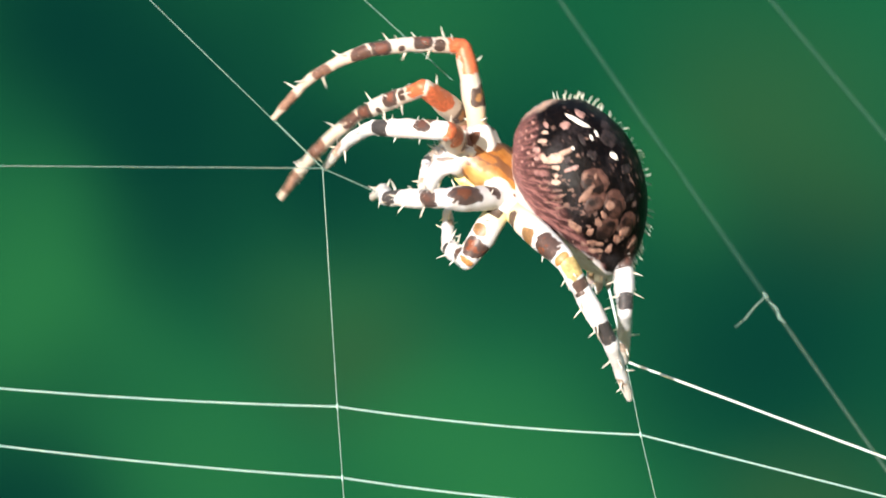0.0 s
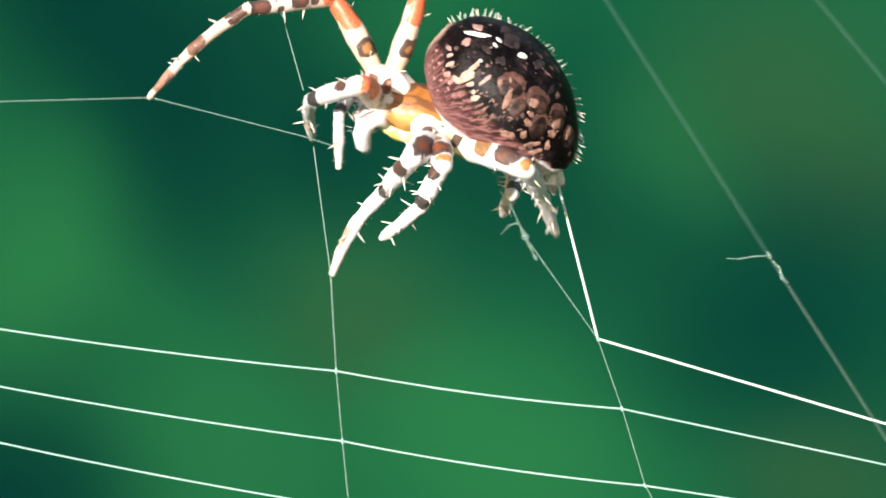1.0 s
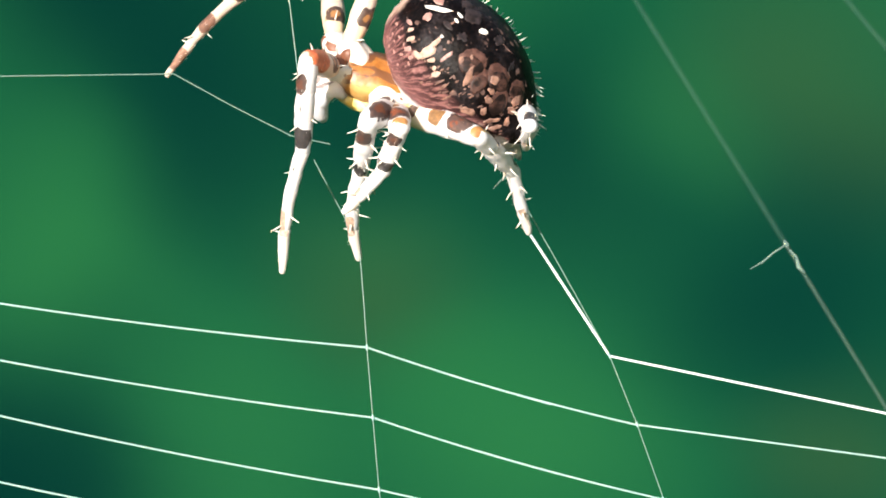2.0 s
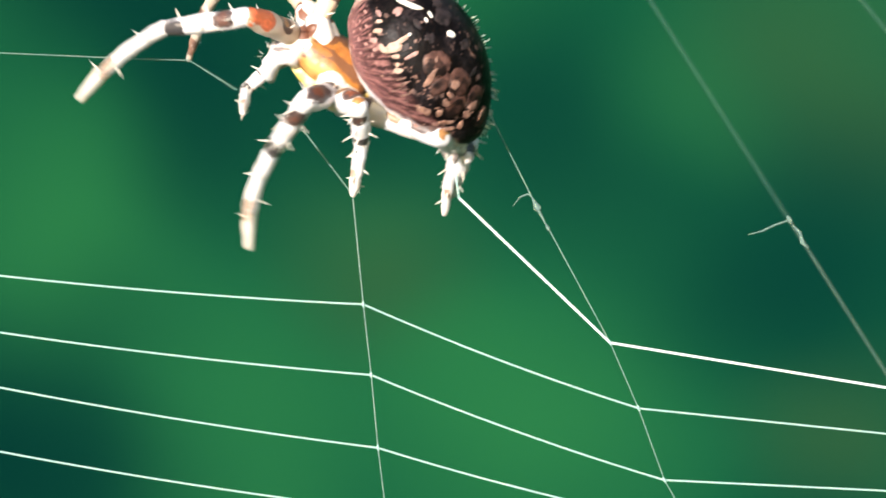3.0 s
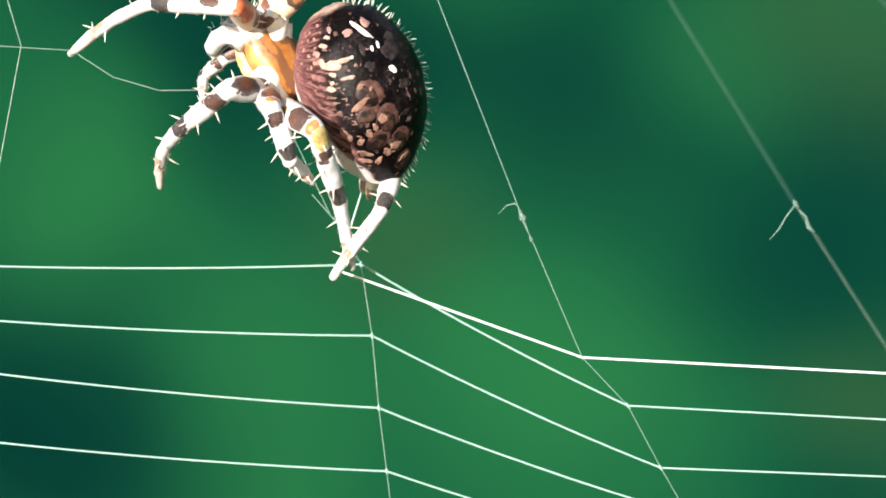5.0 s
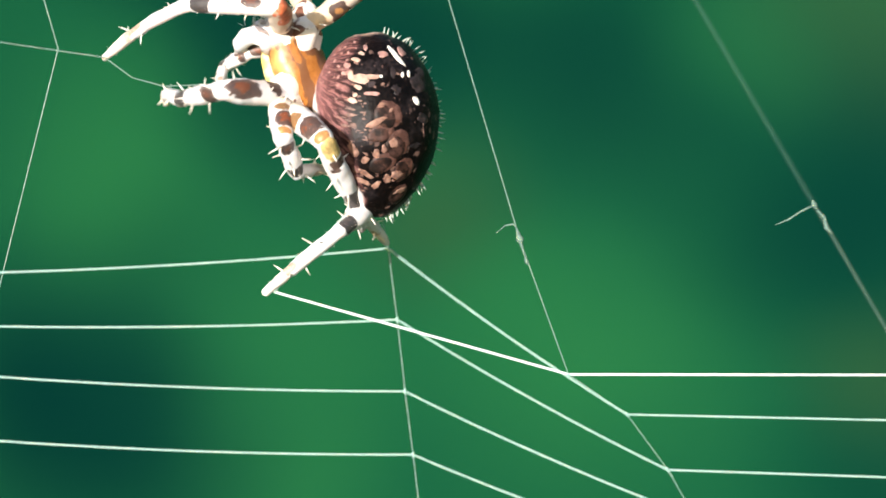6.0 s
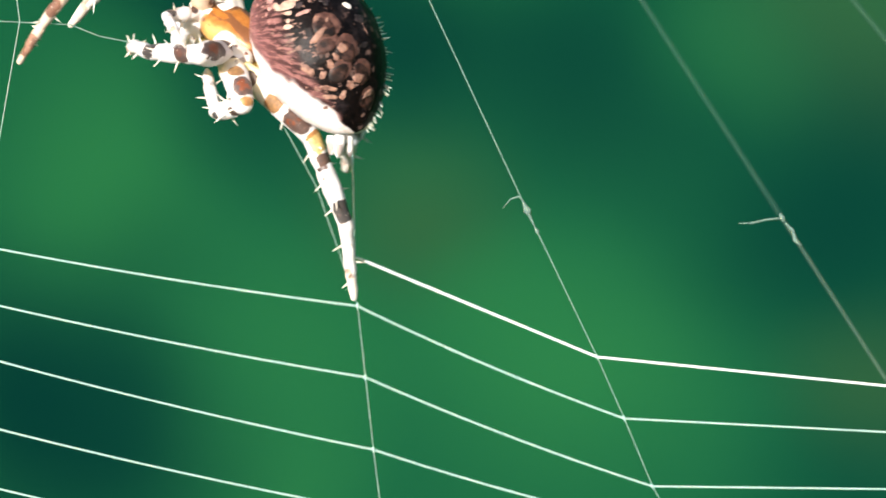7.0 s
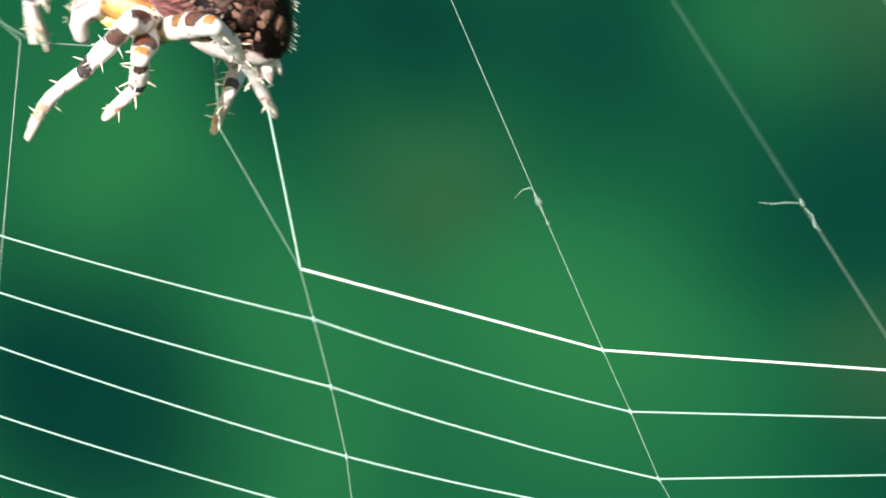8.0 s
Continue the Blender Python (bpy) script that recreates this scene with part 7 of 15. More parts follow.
    walk(LEG["g"]["femur"], [
        (0, limb(0.66,-0.29,-3.05, -0.076,-0.643,0.762, -0.66,0.1,0.75)), (0.3, limb(0.66,-0.29,-3.05, 0.598,-0.417,-0.684, -0.16,-0.77,0.62)), (0.5, limb(0.72,-0.39,-3.02, 0.644,0.029,-0.765, 0.18,-0.92,0.36)),
        (0.8, limb(0.66,-0.29,-3.05, 0.799,-0.176,-0.576, 0.01,-0.79,0.62)), (1, limb(0.66,-0.29,-3.05, 0.602,-0.446,-0.663, -0.08,-0.7,0.71)), (1.2, limb(0.66,-0.29,-3.05, 0.604,-0.514,-0.609, -0.14,-0.64,0.75)),
        (1.5, limb(0.66,-0.29,-3.05, 0.456,-0.776,-0.436, -0.32,-0.34,0.88)), (1.7, limb(0.66,-0.29,-3.05, -0.001,-0.57,0.822, -0.67,0.07,0.74)), (2.07, limb(0.66,-0.29,-3.05, -0.029,-0.59,0.807, -0.67,0.08,0.74)),
        (2.43, limb(0.66,-0.29,-3.05, -0.082,-0.626,0.776, -0.65,0.11,0.75)), (2.8, limb(0.66,-0.29,-3.05, -0.11,-0.644,0.757, -0.64,0.13,0.75)), (3, limb(-0.08,-1,-3.36, 0.711,-0.701,0.049, -0.61,0.19,0.77)),
        (3.2, limb(-0.14,-0.74,-3.52, 0.731,-0.666,0.148, -0.47,0.01,0.88)), (3.5, limb(-0.3,-0.57,-3.72, 0.64,-0.698,0.321, -0.54,0.22,0.81)), (4, limb(-0.4,-0.66,-3.89, 0.726,-0.624,0.289, -0.52,0.18,0.84)),
        (4.2, limb(-0.58,-0.69,-4.05, 0.681,-0.623,0.384, -0.51,0.18,0.84)), (4.5, limb(-0.38,-0.71,-3.83, 0.745,-0.612,0.267, -0.51,0.2,0.84)), (4.7, limb(-0.31,-0.62,-3.81, 0.308,-0.587,0.748, -0.51,0.19,0.84)),
        (5.07, limb(-0.16,-0.49,-3.72, 0.243,-0.648,0.721, -0.51,0.15,0.84)), (5.43, limb(0.11,-0.26,-3.56, 0.114,-0.748,0.654, -0.53,0.09,0.84)), (5.8, limb(0.26,-0.13,-3.47, 0.045,-0.791,0.61, -0.54,0.06,0.84)),
        (6, limb(0.36,0.18,-3.52, 0.029,-0.757,0.653, -0.59,-0.08,0.8)), (6.2, limb(0.58,-0.17,-3.37, -0.002,-0.728,0.685, -0.56,0.01,0.83)), (6.5, limb(0.21,-0.43,-3.11, 0.852,-0.523,0.027, -0.3,-0.19,0.94)),
        (6.75, limb(0.53,-0.36,-2.98, 0.922,-0.383,0.057, -0.25,-0.31,0.92)), (7, limb(0.64,-0.02,-2.78, 0.928,-0.316,-0.197, 0.06,-0.53,0.85)), (7.3, limb(1.02,-0.32,-2.39, 0.568,-0.105,-0.817, 0.44,-0.73,0.52)),
        (7.4, limb(0.95,-0.6,-2.59, 0.676,0.098,-0.73, 0.47,-0.73,0.5)), (7.5, limb(1.01,-0.41,-2.53, 0.724,0.189,-0.664, 0.49,-0.72,0.48)), (7.6, limb(1.01,-0.69,-2.5, 0.687,0.146,-0.712, 0.45,-0.72,0.54)),
        (7.8, limb(0.73,-0.49,-2.79, 0.676,-0.087,-0.731, 0.35,-0.69,0.63)), (8, limb(0.66,-0.29,-3.05, 0.504,-0.463,-0.729, 0.13,-0.61,0.78))])
    walk(LEG["g"]["tibia"], [
        (0, limb(0.29,-3.42,0.66, -0.541,-0.841,0.016, -0.14,0.59,0.8)), (0.3, limb(3.57,-2.32,-6.37, -0.101,-0.994,0.038, -0.14,0.58,0.8)), (0.5, limb(3.85,-0.25,-6.73, -0.682,-0.602,0.415, 0.13,0.62,0.77)),
        (0.8, limb(4.54,-1.15,-5.84, -0.902,-0.302,0.308, 0.28,0.45,0.85)), (1, limb(3.59,-2.46,-6.27, -0.851,-0.237,0.469, 0.4,0.49,0.78)), (1.2, limb(3.6,-2.79,-6.01, -0.874,-0.222,0.432, 0.44,0.35,0.83)),
        (1.5, limb(2.88,-4.06,-5.16, -0.841,-0.212,0.499, 0.49,0.35,0.79)), (1.7, limb(0.66,-3.06,0.95, -0.732,-0.285,0.618, 0.55,0.37,0.75)), (2.07, limb(0.52,-3.16,0.88, -0.759,-0.26,0.597, 0.54,0.37,0.76)),
        (2.43, limb(0.26,-3.33,0.72, -0.805,-0.211,0.554, 0.52,0.37,0.77)), (2.8, limb(0.12,-3.42,0.63, -0.828,-0.184,0.53, 0.51,0.37,0.78)), (3, limb(3.38,-4.41,-3.12, -0.853,-0.21,0.478, 0.5,0.38,0.78)),
        (3.2, limb(3.42,-3.97,-2.8, -0.904,-0.156,0.399, 0.46,0.36,0.81)), (3.5, limb(2.81,-3.96,-2.16, -0.839,-0.367,0.401, 0.42,0.41,0.81)), (4, limb(3.13,-3.69,-2.49, -0.738,-0.476,0.479, 0.4,0.49,0.77)),
        (4.2, limb(2.73,-3.72,-2.18, -0.696,-0.575,0.431, 0.32,0.54,0.78)), (4.5, limb(3.24,-3.68,-2.54, -0.717,-0.582,0.384, 0.27,0.57,0.77)), (4.7, limb(1.18,-3.47,-0.17, -0.739,-0.598,0.31, 0.21,0.56,0.8)),
        (5.07, limb(1.02,-3.64,-0.22, -0.809,-0.555,0.195, 0.17,0.53,0.82)), (5.43, limb(0.67,-3.89,-0.38, -0.896,-0.442,-0.036, 0.1,0.48,0.87)), (5.8, limb(0.48,-3.98,-0.51, -0.916,-0.37,-0.155, 0.06,0.44,0.89)),
        (6, limb(0.5,-3.5,-0.35, -0.854,-0.52,0.04, 0.08,0.4,0.91)), (6.2, limb(0.57,-3.71,-0.04, -0.748,-0.653,0.118, 0.07,0.47,0.88)), (6.5, limb(4.35,-2.97,-2.98, -0.669,-0.672,0.317, 0.15,0.52,0.84)),
        (6.75, limb(5.01,-2.23,-2.71, -0.76,-0.6,0.25, 0.12,0.47,0.87)), (7, limb(5.15,-1.55,-3.74, -0.802,-0.514,0.306, 0.13,0.5,0.85)), (7.3, limb(3.78,-0.83,-6.36, -0.859,-0.336,0.387, 0.24,0.55,0.8)),
        (7.4, limb(4.23,-0.12,-6.13, -0.631,-0.532,0.565, 0.27,0.59,0.77)), (7.5, limb(4.52,0.51,-5.76, -0.307,-0.689,0.656, 0.29,0.62,0.73)), (7.6, limb(4.35,0.03,-5.96, -0.472,-0.642,0.604, 0.28,0.6,0.75)),
        (7.8, limb(4.01,-0.91,-6.35, -0.731,-0.517,0.445, 0.25,0.56,0.79)), (8, limb(3.11,-2.54,-6.59, -0.857,-0.271,0.439, 0.35,0.57,0.74))])
    walk(LEG["g"]["metatarsus"], [
        (0, limb(-1.49,-6.19,0.71, 0.466,-0.499,-0.731, -0.37,-0.87,0.32)), (0.3, limb(3.23,-5.6,-6.25, 0.478,-0.688,-0.546, -0.36,-0.78,0.52)), (0.5, limb(1.6,-2.24,-5.36, 0.407,0.041,-0.913, -0.1,-0.99,-0.1)),
        (0.8, limb(1.56,-2.14,-4.83, 0.493,0.131,-0.86, -0.05,-0.98,-0.19)), (1, limb(0.78,-3.24,-4.72, 0.534,-0.027,-0.845, -0.13,-0.99,-0.06)), (1.2, limb(0.71,-3.52,-4.58, 0.381,-0.13,-0.916, -0.18,-0.98,0.05)),
        (1.5, limb(0.1,-4.76,-3.52, 0.486,-0.206,-0.85, -0.21,-0.97,0.09)), (1.7, limb(-1.76,-4,2.99, 0.644,-0.07,-0.761, -0.12,-0.99,-0.01)), (2.07, limb(-1.99,-4.02,2.85, 0.534,-0.163,-0.83, -0.14,-0.97,0.08)),
        (2.43, limb(-2.4,-4.03,2.55, 0.283,-0.329,-0.901, -0.18,-0.93,0.26)), (2.8, limb(-2.61,-4.03,2.38, 0.142,-0.403,-0.904, -0.2,-0.91,0.35)), (3, limb(0.56,-5.1,-1.55, 0.329,-0.387,-0.862, -0.19,-0.93,0.32)),
        (3.2, limb(0.44,-4.49,-1.48, 0.327,-0.515,-0.793, -0.24,-0.87,0.43)), (3.5, limb(0.04,-5.17,-0.84, 0.286,-0.5,-0.818, -0.23,-0.88,0.41)), (4, limb(0.7,-5.26,-0.91, 0.038,-0.382,-0.923, -0.22,-0.92,0.33)),
        (4.2, limb(0.44,-5.62,-0.75, -0.25,-0.527,-0.812, -0.44,-0.75,0.5)), (4.5, limb(0.88,-5.6,-1.27, -0.538,-0.59,-0.602, -0.54,-0.55,0.64)), (4.7, limb(-1.26,-5.45,0.85, -0.209,-0.551,-0.808, -0.66,-0.59,0.47)),
        (5.07, limb(-1.65,-5.47,0.43, -0.238,-0.535,-0.811, -0.67,-0.58,0.47)), (5.43, limb(-2.29,-5.35,-0.5, -0.291,-0.504,-0.813, -0.69,-0.55,0.47)), (5.8, limb(-2.54,-5.2,-1.02, -0.319,-0.486,-0.813, -0.7,-0.54,0.47)),
        (6, limb(-2.31,-5.21,-0.22, -0.516,-0.617,-0.594, -0.51,-0.34,0.79)), (6.2, limb(-1.9,-5.86,0.35, -0.117,-0.501,-0.857, -0.75,-0.57,0.34)), (6.5, limb(2.14,-5.19,-1.93, 0.051,-0.746,-0.664, -0.72,-0.58,0.38)),
        (6.75, limb(2.5,-4.21,-1.88, 0.551,-0.056,-0.833, -0.48,-0.83,-0.3)), (7, limb(2.5,-3.25,-2.73, 0.629,0.086,-0.772, -0.38,-0.82,-0.43)), (7.3, limb(0.95,-1.93,-5.08, 0.419,0.189,-0.888, -0.4,-0.83,-0.39)),
        (7.4, limb(2.15,-1.88,-4.27, 0.496,0.447,-0.744, -0.27,-0.7,-0.6)), (7.5, limb(3.51,-1.76,-3.59, 0.523,0.666,-0.531, -0.13,-0.57,-0.81)), (7.6, limb(2.8,-2.09,-3.96, 0.539,0.468,-0.7, -0.3,-0.63,-0.65)),
        (7.8, limb(1.6,-2.62,-4.88, 0.438,-0.015,-0.899, -0.61,-0.73,-0.31)), (8, limb(0.28,-3.44,-5.14, 0.236,-0.097,-0.967, -0.68,-0.72,-0.13))])
    walk(LEG["h"]["femur"], [
        (0, limb(-1.48,3.86,-4.03, 0.2,0.369,-0.908, -0.86,0.51,0.01)), (0.3, limb(-1.48,3.86,-4.03, -0.018,0.589,-0.808, -0.85,0.42,0.32)), (0.5, limb(-1.42,3.76,-4, -0.444,0.888,-0.118, -0.68,-0.25,0.68)),
        (0.8, limb(-1.48,3.86,-4.03, -0.625,0.696,-0.353, -0.64,-0.21,0.74)), (1, limb(-1.48,3.86,-4.03, -0.225,0.77,-0.597, -0.79,0.22,0.57)), (1.2, limb(-1.48,3.86,-4.03, -0.408,0.88,-0.243, -0.64,-0.09,0.76)),
        (1.5, limb(-1.48,3.86,-4.03, -0.885,0.437,0.164, -0.05,-0.44,0.9)), (1.7, limb(-1.48,3.86,-4.03, -0.78,0.623,0.055, -0.19,-0.33,0.92)), (2.07, limb(-1.48,3.86,-4.03, -0.837,0.547,-0.004, -0.21,-0.3,0.93)),
        (2.43, limb(-1.48,3.86,-4.03, -0.917,0.382,-0.116, -0.23,-0.25,0.94)), (2.8, limb(-1.48,3.86,-4.03, -0.942,0.288,-0.173, -0.24,-0.23,0.94)), (3, limb(-1.04,3.59,-4.23, -0.745,0.098,-0.66, -0.66,-0.11,0.75)),
        (3.2, limb(-1.09,3.88,-4.23, -0.829,-0.02,-0.56, -0.64,-0.03,0.76)), (3.5, limb(-1.09,4.11,-4.24, -0.772,-0.035,-0.634, -0.64,0.03,0.77)), (4, limb(-1.46,3.98,-4.25, -0.939,-0.016,-0.344, -0.62,0.05,0.78)),
        (4.2, limb(-1.55,3.97,-4.33, -0.969,-0.08,-0.234, -0.63,0.06,0.78)), (4.5, limb(-1.12,4,-4.03, -0.781,-0.095,-0.618, -0.26,0.09,0.96)), (4.7, limb(-1.12,4.08,-3.97, -0.781,-0.113,-0.614, -0.21,0.1,0.97)),
        (5.07, limb(-1.12,4.17,-3.9, -0.765,-0.175,-0.62, -0.32,0.06,0.92)), (5.43, limb(-1.11,4.34,-3.77, -0.725,-0.29,-0.624, -0.53,-0.01,0.82)), (5.8, limb(-1.11,4.43,-3.69, -0.7,-0.35,-0.623, -0.65,-0.04,0.76)),
        (6, limb(-1.54,4.56,-3.47, -0.682,-0.196,-0.705, -0.68,-0.19,0.71)), (6.2, limb(-1.35,4.18,-3.78, -0.907,-0.186,-0.378, -0.69,-0.03,0.73)), (6.5, limb(-0.58,4.04,-4.58, -0.942,0.201,-0.267, -0.58,0.02,0.81)),
        (6.75, limb(-0.45,4.06,-4.49, -0.974,0.2,-0.104, -0.59,-0.07,0.81)), (7, limb(-0.15,4.46,-4.24, -0.954,0.222,0.203, -0.53,-0.25,0.81)), (7.3, limb(0.13,3.94,-4.35, -0.882,0.114,-0.457, -0.68,-0.21,0.71)),
        (7.4, limb(0.16,3.76,-4.37, -0.73,0.449,-0.516, -0.68,-0.21,0.71)), (7.5, limb(0.13,3.98,-4.19, -0.729,0.451,-0.516, -0.67,-0.2,0.71)), (7.6, limb(0.16,3.69,-4.21, -0.691,0.59,-0.418, -0.71,-0.15,0.69)),
        (7.8, limb(-0.58,3.78,-4.49, -0.539,0.548,-0.639, -0.78,-0.03,0.62)), (8, limb(-1.48,3.86,-4.03, -0.61,0.737,-0.292, -0.57,-0.16,0.81))])
    walk(LEG["h"]["tibia"], [
        (0, limb(-1.01,4.73,-6.17, -0.968,-0.232,0.092, 0.05,0.2,0.98)), (0.3, limb(-1.52,5.25,-5.94, -0.905,-0.221,0.364, 0.32,0.21,0.92)), (0.5, limb(-2.47,5.86,-4.28, -0.946,-0.224,0.234, 0.22,0.1,0.97)),
        (0.8, limb(-2.95,5.5,-4.86, -0.991,-0.046,0.128, 0.13,-0.02,0.99)), (1, limb(-2.01,5.68,-5.44, -0.936,-0.293,0.194, 0.2,0.02,0.98)), (1.2, limb(-2.44,5.94,-4.6, -0.668,-0.62,-0.412, -0.28,-0.29,0.92)),
        (1.5, limb(-3.57,4.89,-3.64, -0.157,-0.469,-0.869, -0.59,-0.66,0.46)), (1.7, limb(-3.32,5.33,-3.9, 0.217,-0.269,-0.938, -0.54,-0.83,0.11)), (2.07, limb(-3.46,5.15,-4.04, 0.177,-0.321,-0.93, -0.57,-0.8,0.16)),
        (2.43, limb(-3.64,4.76,-4.3, 0.101,-0.416,-0.904, -0.61,-0.74,0.27)), (2.8, limb(-3.7,4.54,-4.44, 0.059,-0.464,-0.884, -0.63,-0.7,0.33)), (3, limb(-2.8,3.82,-5.79, -0.468,-0.202,-0.86, -0.74,-0.49,0.47)),
        (3.2, limb(-3.05,3.84,-5.55, -0.361,-0.087,-0.928, -0.87,-0.32,0.36)), (3.5, limb(-2.91,4.03,-5.74, -0.136,-0.346,-0.928, -0.91,-0.33,0.24)), (4, limb(-3.68,3.94,-5.06, 0.025,-0.221,-0.975, -0.92,-0.38,0.06)),
        (4.2, limb(-3.84,3.78,-4.88, -0.023,-0.236,-0.972, -0.94,-0.33,0.1)), (4.5, limb(-2.96,3.78,-5.49, -0.051,-0.239,-0.97, -0.94,-0.34,0.06)), (4.7, limb(-2.97,3.82,-5.42, -0.052,-0.245,-0.968, -0.94,-0.34,0.06)),
        (5.07, limb(-2.93,3.76,-5.36, -0.12,-0.298,-0.947, -0.93,-0.35,0.09)), (5.43, limb(-2.83,3.66,-5.24, -0.245,-0.39,-0.887, -0.92,-0.37,0.14)), (5.8, limb(-2.76,3.61,-5.16, -0.309,-0.435,-0.846, -0.91,-0.38,0.16)),
        (6, limb(-3.14,4.1,-5.13, -0.022,-0.246,-0.969, -0.87,-0.48,0.11)), (6.2, limb(-3.49,3.74,-4.67, -0.156,-0.275,-0.949, -0.92,-0.31,0.25)), (6.5, limb(-2.8,4.52,-5.21, -0.863,-0.437,0.252, -0.26,0.82,0.52)),
        (6.75, limb(-2.75,4.53,-4.73, -0.939,-0.329,0.098, -0.14,0.63,0.76)), (7, limb(-2.4,4.98,-3.76, -0.995,-0.042,-0.092, -0.11,0.35,0.93)), (7.3, limb(-1.95,4.21,-5.43, -0.951,-0.278,-0.132, -0.19,0.19,0.96)),
        (7.4, limb(-1.56,4.81,-5.59, -0.938,-0.135,-0.318, -0.42,0.17,0.89)), (7.5, limb(-1.59,5.05,-5.41, -0.908,-0.408,-0.097, -0.63,0.14,0.77)), (7.6, limb(-1.47,5.08,-5.2, -0.938,-0.319,-0.133, -0.46,0.24,0.85)),
        (7.8, limb(-1.86,5.07,-6, -0.85,-0.506,0.147, -0.08,0.41,0.91)), (8, limb(-2.92,5.6,-4.72, -0.805,0.222,-0.55, -0.46,0.36,0.82))])
    walk(LEG["h"]["metatarsus"], [
        (0, limb(-2.89,4.28,-5.99, -0.784,-0.497,0.372, -0.01,0.6,0.8)), (0.3, limb(-3.28,4.82,-5.23, -0.715,-0.514,0.474, 0.1,0.6,0.79)), (0.5, limb(-4.3,5.42,-3.83, -0.759,-0.475,0.445, 0.17,0.51,0.84)),
        (0.8, limb(-4.88,5.42,-4.61, -0.797,-0.484,0.361, 0.17,0.4,0.9)), (1, limb(-3.83,5.11,-5.06, -0.61,-0.74,-0.285, -0.33,-0.09,0.94)), (1.2, limb(-3.74,4.73,-5.4, -0.74,-0.555,-0.381, -0.39,-0.11,0.92)),
        (1.5, limb(-3.87,3.98,-5.33, -0.884,-0.223,0.412, 0.39,0.13,0.91)), (1.7, limb(-2.9,4.81,-5.72, -0.84,-0.461,0.285, 0.24,0.16,0.96)), (2.07, limb(-3.11,4.53,-5.84, -0.829,-0.446,0.338, 0.27,0.21,0.93)),
        (2.43, limb(-3.45,3.95,-6.06, -0.8,-0.415,0.433, 0.33,0.3,0.89)), (2.8, limb(-3.59,3.64,-6.15, -0.782,-0.396,0.482, 0.36,0.35,0.87)), (3, limb(-3.71,3.43,-7.46, -0.803,-0.223,0.552, 0.43,0.43,0.8)),
        (3.2, limb(-3.75,3.67,-7.35, -0.717,-0.352,0.602, 0.38,0.53,0.76)), (3.5, limb(-3.17,3.36,-7.54, -0.725,-0.196,0.66, 0.47,0.56,0.68)), (4, limb(-3.63,3.52,-6.96, -0.671,-0.373,0.64, 0.35,0.6,0.72)),
        (4.2, limb(-3.88,3.32,-6.76, -0.668,-0.372,0.644, 0.3,0.65,0.7)), (4.5, limb(-3.06,3.32,-7.37, -0.658,-0.363,0.659, 0.28,0.7,0.66)), (4.7, limb(-3.07,3.34,-7.3, -0.644,-0.38,0.664, 0.25,0.72,0.65)),
        (5.07, limb(-3.16,3.18,-7.2, -0.652,-0.382,0.655, 0.23,0.73,0.65)), (5.43, limb(-3.3,2.9,-6.96, -0.666,-0.386,0.638, 0.19,0.74,0.65)), (5.8, limb(-3.36,2.76,-6.8, -0.674,-0.388,0.629, 0.17,0.74,0.65)),
        (6, limb(-3.19,3.62,-7.01, -0.598,-0.572,0.562, -0.02,0.71,0.7)), (6.2, limb(-3.79,3.21,-6.51, -0.634,-0.466,0.617, 0.03,0.78,0.62)), (6.5, limb(-4.48,3.67,-4.72, -0.687,-0.437,0.58, 0.08,0.75,0.65)),
        (6.75, limb(-4.57,3.89,-4.54, -0.549,-0.607,0.575, -0.01,0.69,0.72)), (7, limb(-4.33,4.9,-3.94, -0.419,-0.779,0.466, -0.22,0.58,0.78)), (7.3, limb(-3.79,3.67,-5.69, -0.647,-0.569,0.507, -0.09,0.72,0.69)),
        (7.4, limb(-3.38,4.55,-6.21, -0.591,-0.663,0.459, -0.19,0.58,0.77)), (7.5, limb(-3.35,4.26,-5.59, -0.591,-0.723,0.359, -0.3,0.44,0.85)), (7.6, limb(-3.29,4.46,-5.46, -0.568,-0.671,0.477, -0.23,0.49,0.83)),
        (7.8, limb(-3.51,4.09,-5.72, -0.617,-0.659,0.43, -0.08,0.6,0.79)), (8, limb(-4.48,6.03,-5.79, -0.694,-0.671,0.262, -0.11,0.46,0.88))])
